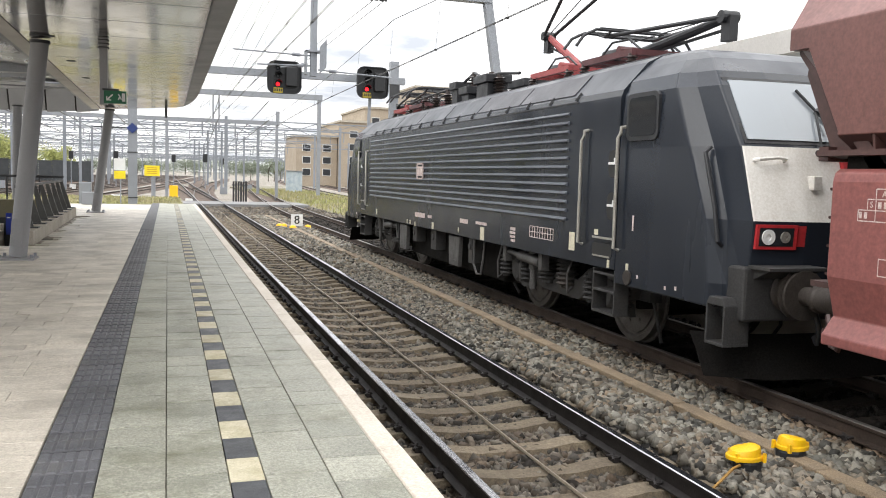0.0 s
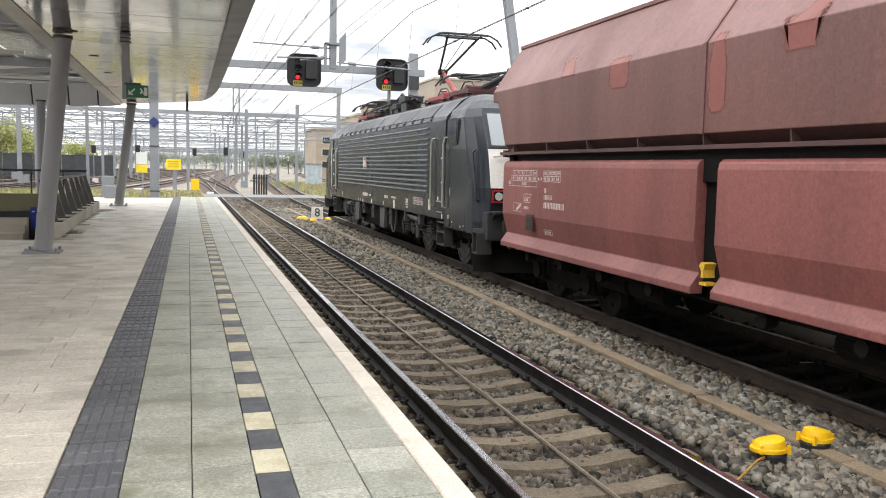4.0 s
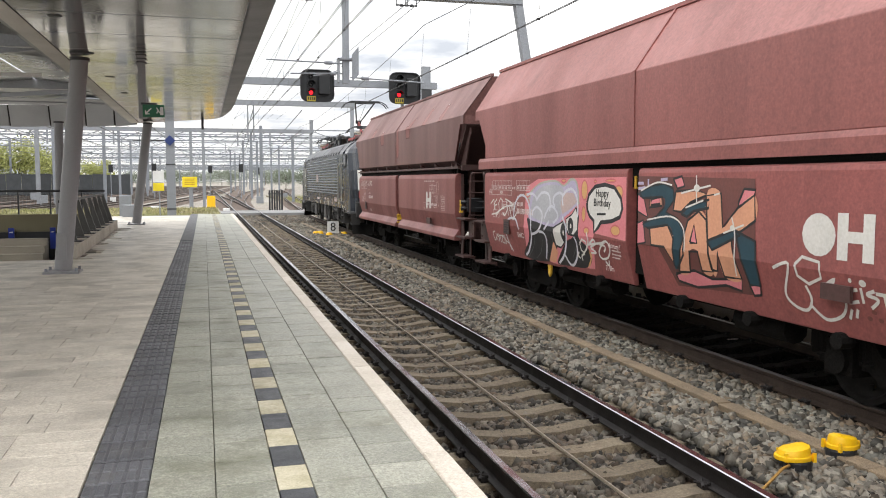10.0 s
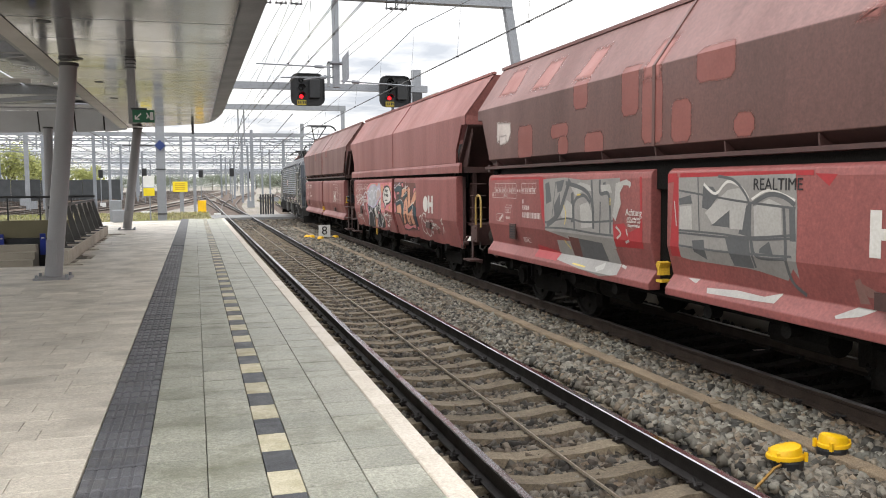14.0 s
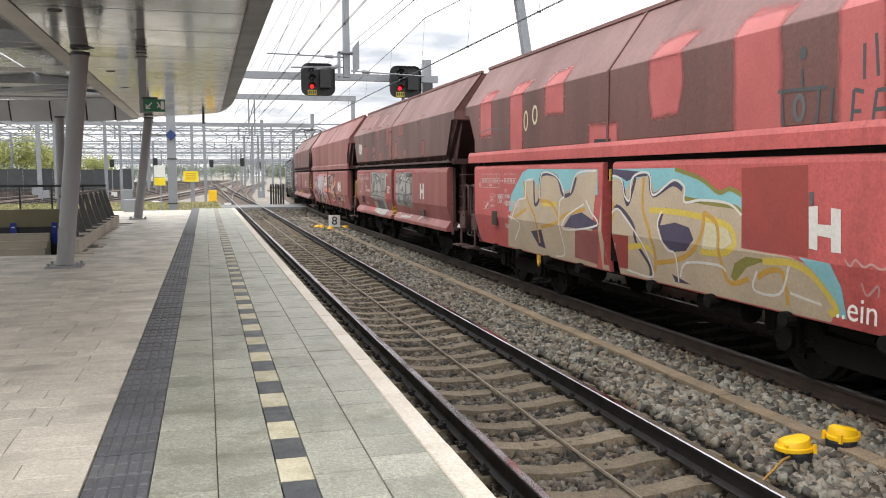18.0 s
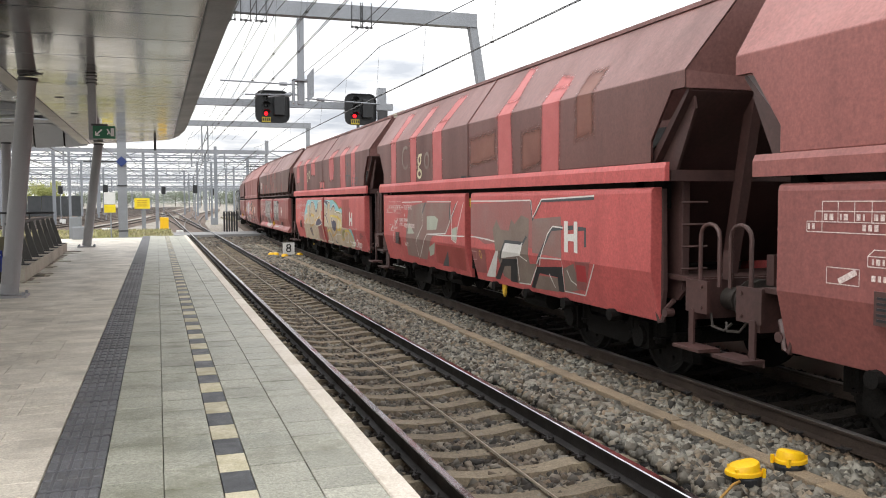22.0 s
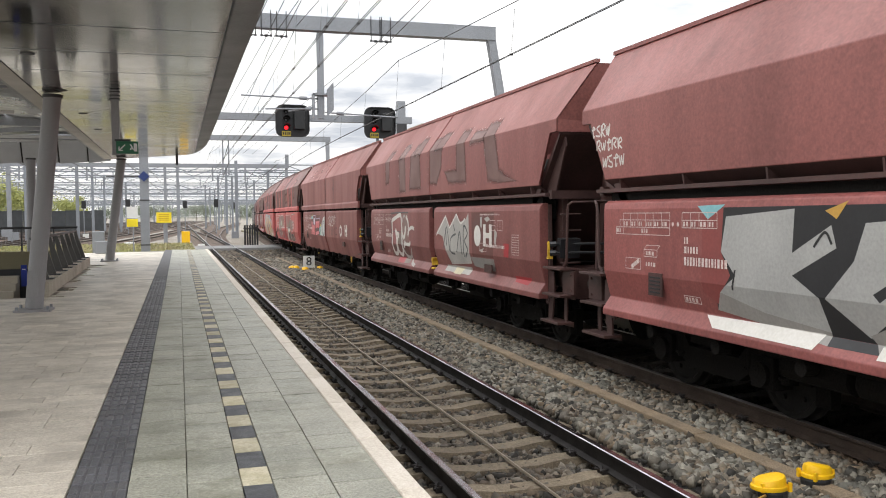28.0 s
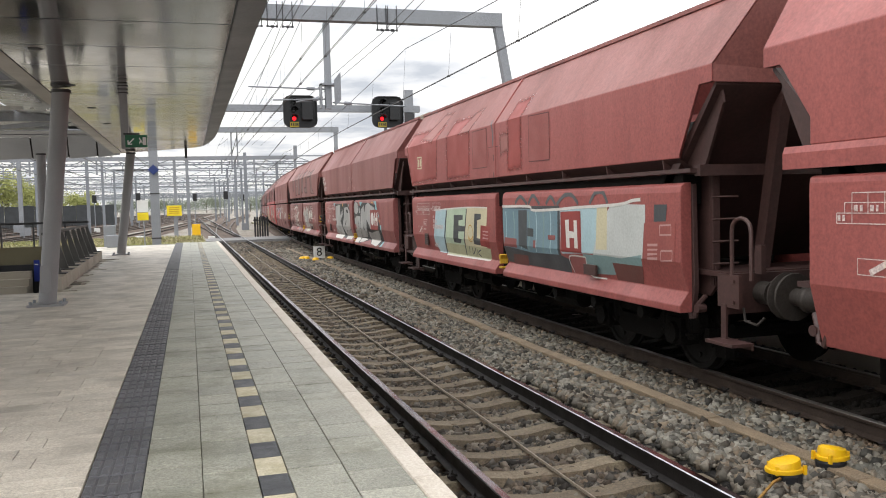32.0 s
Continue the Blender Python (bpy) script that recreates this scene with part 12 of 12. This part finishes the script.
def tile_mesh(name, w, l, material, h=0.05, gap=0.005, b=0.002):
    return Shape().box(gap / 2, w - gap / 2, gap / 2, l - gap / 2, -h, 0, bevel=b).mesh(name, [material])


def tactile_mesh(w, l):
    s = Shape().box(0.003, w - 0.003, 0.009, l - 0.009, -0.05, -0.008, bevel=0.004)
    for k in range(5):
        x = w * (k + 0.5) / 5
        for a, b in ((0.016, l * 0.47), (l * 0.53, l - 0.016)):
            s.box(x - 0.021, x + 0.021, a, b, -0.012, -0.002, bevel=0.006, slot=1)
    return s.mesh("tactile_tile", [TACTILE, TACTILE_RIB])


def lay(name, mesh, x, y, z=0.0, tilt=0.0012):
    ob = new(name, mesh)
    ob.parent = platform
    ob.matrix_local = pose(x, y, z + RNG.uniform(-0.0015, 0.0015), math.degrees(RNG.uniform(-tilt, tilt)), math.degrees(RNG.uniform(-tilt, tilt)), 0)
    return ob


def merged(name, mesh_list, material, label, category="paving"):
    """Far pieces joined into one mesh."""
    s = Shape()
    for x, y, w, l, h in mesh_list:
        s.box(x + 0.0015, x + w - 0.0015, y + 0.0015, y + l - 0.0015, -h, 0)
    ob = part(name, s, material, platform)
    return tagged(ob, label, kind="stuff")


ROW = 0.31
COLS = [(-0.20, 0.28, 0.10), (0.08, 0.26, 0.24), (0.49, 0.28, 0.17), (0.77, 0.28, 0.02)]


def pave():
    far = 19.5
    rest = []
    for x, w, off in COLS:
        me = Shape().box(0.002, w - 0.002, 0.002, ROW - 0.002, -0.05, 0, bevel=0.003).mesh("paving_tile", [PAVER])
        y = 1.4 + off
        while y < END_Y - ROW:
            if y < far:
                lay("paving_tile", me, x, y)
            else:
                rest.append((x, y, w, ROW, 0.05))
            y += ROW
        rest += [(x, 1.4 + off - ROW * i, w, ROW, 0.05) for i in range(1, 34)]
    merged("far_paving", rest, PAVER_ISLAND, "grey square paving tiles")
    me, rest, y = tactile_mesh(0.28, ROW), [], 1.5
    while y < END_Y - ROW:
        if y < far:
            lay("tactile_tile", me, -0.48, y)
        else:
            rest.append((-0.48, y, 0.28, ROW, 0.05))
        y += ROW
    rest += [(-0.48, 1.5 - ROW * i, 0.28, ROW, 0.05) for i in range(1, 34)]
    merged("far_tactile_strip", rest, TACTILE, "dark ribbed guidance strip")
    dark, pale = tile_mesh("black_block", 0.15, ROW, BLOCK_BLACK), tile_mesh("cream_block", 0.15, ROW, BLOCK_CREAM)
    restd, restp, y, k = [], [], 3.68 - 7 * ROW, 0
    while y < END_Y - ROW:
        me, nm = ((dark, "black_block"), (pale, "cream_block"))[k % 2]
        if y < far:
            lay(nm, me, 0.34, y)
        else:
            (restd, restp)[k % 2].append((0.34, y, 0.15, ROW, 0.05))
        y += ROW
        k += 1
    for i in range(1, 34):
        (restd, restp)[i % 2].append((0.34, 3.68 - (7 + i) * ROW, 0.15, ROW, 0.05))
    merged("far_black_blocks", restd, BLOCK_BLACK, "black blocks of the safety line")
    merged("far_cream_blocks", restp, BLOCK_CREAM, "cream blocks of the safety line")
    y = -9.0
    while y < END_Y - 0.5:
        l = min(1.0, END_Y - y)
        s = Shape()
        s.box(0.003, 0.13, 0.002, l - 0.002, -0.14, 0.0, bevel=0.008)
        me = s.mesh("white_edge_stone", [KERB_WHITE])
        lay("white_edge_stone", me, 1.05, y, 0.0)
        y += 1.0
    # wide part: long pavers laid across, in bond
    lens = [0.3, 0.42, 0.6]
    meshes = {l: tile_mesh("long_paver", l, 0.205, PAVER_WARM, gap=0.003, b=0.0015) for l in lens}
    rest = []
    y, k = 2.4, 0
    while y < 34.0 - 0.2:
        x = -0.48
        while x > -15.5:
            l = RNG.choice(lens)
            if not (-6.6 < x - l < -2.35 and 15.7 < y + 0.2 and y < 25.2) or x - l > -2.4:
                if y < 13 and x - l > -2.9 - 0.12 * (y - 2.4) and k < 300:
                    lay("long_paver", meshes[l], x - l, y)
                    k += 1
                else:
                    rest.append((x - l, y, l, 0.205, 0.05))
            x -= l
        y += 0.205
    behind = random.Random(77)
    for i in range(1, 60):
        x = -0.48
        while x > -8.0:
            l = behind.choice(lens)
            rest.append((x - l, 2.4 - 0.205 * i, l, 0.205, 0.05))
            x -= l
    merged("far_long_pavers", rest, PAVER_WARM_ISLAND, "warm grey long pavers laid in bond")


PAVER_ISLAND = mat("grey_concrete_paver_far", (0.232, 0.233, 0.188), 0.44, spec=0.5, second=(0.35, 0.345, 0.29), scale=2.2, amount=0.9, fine=60, grain=0.15, bump=0.1, island=0.1, dirt=((0.125, 0.126, 0.082), 1.9, 0.47, 0.68))
PAVER_WARM_ISLAND = mat("warm_concrete_paver_far", (0.6, 0.548, 0.468), 0.44, spec=0.5, second=(0.45, 0.41, 0.35), scale=2.6, amount=0.9, fine=60, grain=0.15, bump=0.1, island=0.14, dirt=((0.3, 0.272, 0.228), 1.3, 0.49, 0.7))

# stair opening: kerb, parapet posts, railing
kerb = thing("stair_parapet", "low concrete parapet with leaning steel posts round the stairs", "parapet")
s = Shape()
s.prism([(-2.35, 15.9), (-2.03, 15.6), (-2.28, 25.3), (-2.6, 25.3)], "z", 0.0, 0.24)
part("concrete_kerb", s, CONCRETE, kerb, bevel=0.015)
for k in range(8):
    t = k / 7
    x, y = -2.22 - 0.2 * t, 16.5 + 8.2 * t
    s = Shape()
    s.prism([(x + 0.08, 0.24), (x - 0.08, 0.24), (x - 0.2, 0.94), (x - 0.13, 0.94)], "y", y - 0.02, y + 0.02)
    part("baluster", s, BALUSTER, kerb)
    s = Shape()
    s.box(x - 0.13, x + 0.16, y - 0.12, y + 0.12, 0.24, 0.26)
    part("foot_plate", s, RAIL_DARK, kerb)
s = Shape()
s.beam((-2.385, 16.3, 0.96), (-2.585, 24.9, 0.96), 0.06, 0.045)
part("top_rail", s, RAIL_DARK, kerb)
stair = thing("stairwell", "lined stairwell leading down below the platform", "stairwell", kind="structure")
s = Shape()
s.box(-6.6, -6.5, 15.9, 25.2, -4.0, -0.05)
s.box(-6.5, -2.35, 25.1, 25.2, -4.0, -0.05)
s.box(-2.45, -2.35, 15.9, 25.1, -4.0, -0.05)
s.box(-6.5, -2.45, 15.9, 16.0, -4.0, -0.05)
s.box(-6.5, -2.45, 16.0, 25.1, -4.1, -4.0)
part("lining", s, BLACK_STEEL, stair)
for k in range(16):
    part("step", Shape().box(-6.45, -4.0, 24.9 - 0.3 * k - 0.3, 24.9 - 0.3 * k, -4.0, -0.2 - 0.18 * k), CONCRETE, stair)
fence = thing("mesh_railing", "steel post railing with wire mesh beside the stairs", "railing")
for k in range(5):
    x = -3.2 - 0.8 * k
    part("post", Shape().box(x - 0.02, x + 0.02, 25.4, 25.45, -0.05, 1.05), RAIL_DARK, fence)
part("handrail", Shape().rod((-6.6, 25.42, 1.05), (-2.6, 25.42, 1.05), 0.03, 8), RAIL_DARK, fence)
s = Shape()
for k in range(40):
    s.box(-6.6 + 0.1 * k, -6.597 + 0.1 * k, 25.42, 25.425, 0.1, 1.0)
for k in range(9):
    s.box(-6.6, -2.6, 25.42, 25.425, 0.1 + 0.11 * k, 0.103 + 0.11 * k)
part("wire_mesh", s, STEEL_GREY, fence)
wall = tagged(part("stair_head_wall", Shape().box(-6.5, -2.75, 25.2, 25.36, -0.05, 0.42), mat("olive_plaster", (0.2, 0.18, 0.11), 0.8, scale=2, fine=50)), "low olive-brown wall at the head of the stairs", "wall", kind="structure")
for x in (-3.9, -4.92):
    b = thing("notice_board", "deep blue notice board on the stair railing", "sign")
    part("panel", Shape().box(x - 0.07, x + 0.07, 24.98, 25.03, -0.5, 0.07), mat("royal_blue_board", (0.008, 0.03, 0.3), 0.4, scale=3, fine=40, grain=0.03, bump=0), b)
    part("text_bar", Shape().box(x - 0.04, x + 0.04, 24.97, 24.981, -0.06, -0.03), SIGN_WHITE, b)
    part("bracket", Shape().box(x - 0.04, x + 0.04, 25.03, 25.2, -0.1, 0.0), RAIL_DARK, b)

# columns
def column(x, y, z1, r, lean, label):
    c = thing("canopy_column", label, "column", "canopy columns")
    s = Shape()
    s.rod((x, y, 0.04), (x + lean, y, z1), r, 24)
    part("shaft", s, COLUMN_GREY, c, smooth=True)
    part("collar", Shape().lathe([(r, z1 - 0.05), (r + 0.015, z1 - 0.05), (r + 0.015, z1 - 0.005), (r, z1 - 0.005)], (x + lean, y, 0), "z", 24), RAIL_DARK, c)
    part("base_plate", Shape().box(x - r - 0.12, x + r + 0.12, y - r - 0.1, y + r + 0.1, 0.0, 0.03), COLUMN_GREY, c)
    for a in (-1, 1):
        for b in (-1, 1):
            part("anchor_bolt", Shape().rod((x + a * (r + 0.08), y + b * (r + 0.05), 0.03), (x + a * (r + 0.08), y + b * (r + 0.05), 0.075), 0.022, 6), STEEL_GREY, c)
    part("inspection_cover", Shape().prism([(x - 0.07, 0.2), (x + 0.07, 0.2), (x + 0.08, 0.5), (x + 0.05, 0.58), (x - 0.05, 0.58), (x - 0.06, 0.5)], "y", y - r - 0.012, y - r + 0.02), COLUMN_GREY, c)
    return c


column(-1.93, 13.34, 3.08, 0.12, 0.32, "slightly leaning grey round steel column on the platform")
column(-1.94, 27.45, 3.08, 0.13, 0.4, "slightly leaning grey round steel column at the canopy tip")
column(-3.9, 26.3, 3.0, 0.12, 0.05, "dark slender column behind the stairs")

# canopy: one ceiling of panels with open joints, fascia, trim
CEIL = 3.1
canopy = thing("canopy", "station canopy with reflective aluminium ceiling panels", "canopy", kind="structure")


def far_y(x):
    """The oblique rounded far end of the ceiling."""
    if x > 0.35:
        return 25.75 - 4.5 * ((x - 0.35) / 0.40) ** 2
    return 25.75 + (0.35 - x) * 1.08


s = Shape()
y = 3.31
k = 0
while y < 28.5:
    y2 = y + 1.33
    xs = [-1.80 + 2.33 * i / 12 for i in range(13)]
    for a, b in zip(xs, xs[1:]):
        ya, yb = min(y2 - 0.022, far_y(a)), min(y2 - 0.022, far_y(b))
        if ya <= y and yb <= y:
            continue
        ya, yb = max(ya, y), max(yb, y)
        s.add([(a, y, CEIL), (b, y, CEIL), (b, yb, CEIL), (a, ya, CEIL)], [(0, 1, 2, 3)])
    y = y2
    k += 1
ceiling_panels = part("ceiling", s, CANOPY)
tagged(ceiling_panels, "satin aluminium ceiling panels with dark joints", "ceiling", kind="structure")
s = Shape()
out = [(-2.05, 3.3)] + [(0.80, 3.3), (0.80, 21.0)] + [(0.35 + 0.45 * math.cos(a), 21.0 + 4.9 * math.sin(a)) for a in (0.3, 0.6, 0.9, 1.2)] + [(0.35, 25.95), (-1.78, 28.25), (-2.05, 28.3)]
s.prism(out, "z", CEIL + 0.03, CEIL + 0.42)
part("roof_deck", s, CANOPY_EDGE, canopy)
rim = [(0.55, 3.3), (0.55, 20.0)] + [(0.20 + 0.35 * math.cos(a), 20.5 + 5.0 * math.sin(a)) for a in (0.25, 0.5, 0.75, 1.0, 1.25)] + [(0.25, 25.75), (-1.8, 28.0)]
rim2 = [(0.76, 3.3), (0.78, 20.6)] + [(0.32 + 0.46 * math.cos(a), 21.0 + 5.0 * math.sin(a)) for a in (0.25, 0.5, 0.75, 1.0, 1.25)] + [(0.33, 26.05), (-1.8, 28.3)]
s = Shape()
n = len(rim)
s.add([(x, y, CEIL + 0.002) for x, y in rim] + [(x, y, CEIL + 0.02) for x, y in rim2] + [(x + 0.05, y + 0.02, CEIL + 0.44) for x, y in rim2],
      [(i, i + 1, n + i + 1, n + i) for i in range(n - 1)] + [(n + i, n + i + 1, 2 * n + i + 1, 2 * n + i) for i in range(n - 1)])
part("fascia", s, CANOPY_EDGE, canopy)
s = Shape()
s.box(-2.05, -1.82, 3.3, 28.1, CEIL - 0.004, CEIL + 0.024)
part("inner_trim", s, CANOPY_TRIM, canopy)
s = Shape()
s.box(-1.822, -1.808, 3.3, 28.0, CEIL - 0.001, CEIL + 0.028)
part("trim_joint", s, SIGN_BLACK, canopy)
s = Shape()
s.box(-2.10, -2.05, 3.3, 28.2, CEIL - 0.002, CEIL + 0.55)
part("trim_edge", s, CANOPY_EDGE, canopy)
for yy in (10.2, 13.0, 15.8, 18.6):
    part("downlight", Shape().rod((-1.45, yy, CEIL - 0.006), (-1.45, yy, CEIL + 0.01), 0.075, 16), RAIL_DARK, canopy)
# small end drain on the far edge
part("drain_spout", Shape().box(0.02, 0.09, 26.1, 26.16, CEIL - 0.28, CEIL + 0.1), RAIL_DARK, canopy)

# glazed hall roof beyond the inner trim, with a curved panelled apron
hall = thing("hall_roof", "grey louvred roof panels with steel ribs beside the canopy", "roof", kind="structure")
s = Shape()
for i in range(4):
    for j in range(45):
        x0, y0 = -2.12 - i * 2.0, 3.4 + j * 0.56
        x1, y1 = x0 - 1.95, y0 + 0.54
        zc = 3.95
        v = [(x0, y0, zc), (x1, y0, zc), (x1, y1, zc), (x0, y1, zc), ((x0 + x1) / 2, (y0 + y1) / 2, zc - 0.1)]
        s.add(v, [(0, 1, 4), (1, 2, 4), (2, 3, 4), (3, 0, 4)])
part("cushions", s, CUSHION, hall, smooth=True)
s = Shape()
for y in (9.5, 17, 24.5):
    s.beam((-9.4, y, 3.86), (-2.1, y, 3.86), 0.16, 0.3)
    s.beam((-9.4, y + 3, 3.4), (-2.1, y, 3.8), 0.08, 0.12)
part("ribs", s, CANOPY_EDGE, hall)
arc_back = Shape()
for (xa, ya), (xb, yb) in zip([(-1.9, 28.2), (-2.6, 28.9), (-3.5, 29.4), (-4.6, 29.75), (-5.8, 29.9), (-7.2, 29.9)], [(-2.6, 28.9), (-3.5, 29.4), (-4.6, 29.75), (-5.8, 29.9), (-7.2, 29.9), (-9.0, 29.7)]):
    arc_back.add([(xa, ya + 0.08, 3.07), (xb, yb + 0.08, 3.05), (xb, yb - 0.27, 3.69), (xa, ya - 0.27, 3.69)], [(0, 1, 2, 3)])
part("apron_backing", arc_back, SIGN_BLACK, hall)
s = Shape()
for k in range(6):
    s.box(-9.0, -2.1, 27.6 + 0.32 * k, 27.9 + 0.32 * k, 3.7 + 0.04 * (k < 3), 3.76)
part("apron_ledge", s, APRON, hall)
part("edge_gutter", Shape().prism([(-9.0, 28.4), (-2.05, 28.4), (-2.05, 28.2), (-2.6, 28.9), (-4.6, 29.5), (-9.0, 29.5)], "z", 3.93, 3.99), CANOPY_EDGE, hall)
part("tube_light", Shape().box(-7.5, -3.2, 19.95, 20.05, 3.52, 3.6), CANOPY_TRIM, hall)
arc = [(-1.9, 28.2), (-2.6, 28.9), (-3.5, 29.4), (-4.6, 29.75), (-5.8, 29.9), (-7.2, 29.9), (-9.0, 29.7)]
for (xa, ya), (xb, yb) in zip(arc, arc[1:]):
    s = Shape()
    v = [(xa - 0.025, ya, 3.06), (xb + 0.025, yb, 3.03), (xb + 0.025, yb - 0.35, 3.70), (xa - 0.025, ya - 0.35, 3.69)]
    v += [(x, y + 0.06, z) for x, y, z in v]
    s.add(v, [(0, 1, 2, 3), (7, 6, 5, 4), (0, 1, 5, 4), (1, 2, 6, 5), (2, 3, 7, 6), (3, 0, 4, 7)])
    part("apron_panel", s, APRON, hall)

# emergency exit sign on a drop pole
ex = thing("exit_sign", "green emergency exit sign hanging from the canopy", "sign")
part("drop_pole", Shape().box(-0.80, -0.70, 12.83, 12.93, 2.2, CEIL - 0.002), COLUMN_GREY, ex)
for z in (2.98, 3.03, 3.08):
    part("pole_collar", Shape().box(-0.82, -0.68, 12.81, 12.95, z - 0.008, z + 0.004), RAIL_DARK, ex)
part("case", Shape().box(-0.74, -0.45, 12.70, 12.78, 2.21, 2.38), SIGN_GREEN, ex, bevel=0.006)
part("hanger", Shape().box(-0.76, -0.55, 12.73, 12.84, 2.385, 2.41), RAIL_DARK, ex)
s = Shape()
s.box(-0.51, -0.465, 12.694, 12.699, 2.24, 2.35)
s.beam((-0.555, 12.696, 2.34), (-0.515, 12.696, 2.265), 0.006, 0.016)
s.beam((-0.555, 12.696, 2.26), (-0.53, 12.696, 2.31), 0.006, 0.016)
part("running_symbol", s, SIGN_WHITE, ex)
s = Shape()
s.beam((-0.70, 12.696, 2.255), (-0.625, 12.696, 2.33), 0.006, 0.018)
s.box(-0.71, -0.65, 12.694, 12.699, 2.245, 2.26)
s.box(-0.71, -0.695, 12.694, 12.699, 2.245, 2.305)
part("arrow", s, SIGN_WHITE, ex)


# ---- what moves ----
def wheel_times():
    """Times between which a wheel turns by less than a quarter."""
    out, last = [0.0], train_at(0.0)
    t = 0.0
    while t < 32.0:
        t = round(t + 1 / FPS, 5)
        if train_at(t) - last > 0.50 or t >= 32.0 - 1e-6:
            out.append(min(t, 32.0))
            last = train_at(t)
    return out


def motions():
    for w, y0 in WAGONS:
        walk(w, [(t, vehicle_pose(train_at(t) + y0, 3.95)) for t in TIMES])
    walk(LOCO, [(t, vehicle_pose(train_at(t) + LOCO_AHEAD, 5.2)) for t in TIMES])
    gone = [(t, train_at(t) - train_at(0)) for t in wheel_times()]
    for ob, y, r in ROLLING:
        walk(ob, [(t, pose(0, y, r, -math.degrees(d / r) % 360)) for t, d in gone])



pave()
motions()
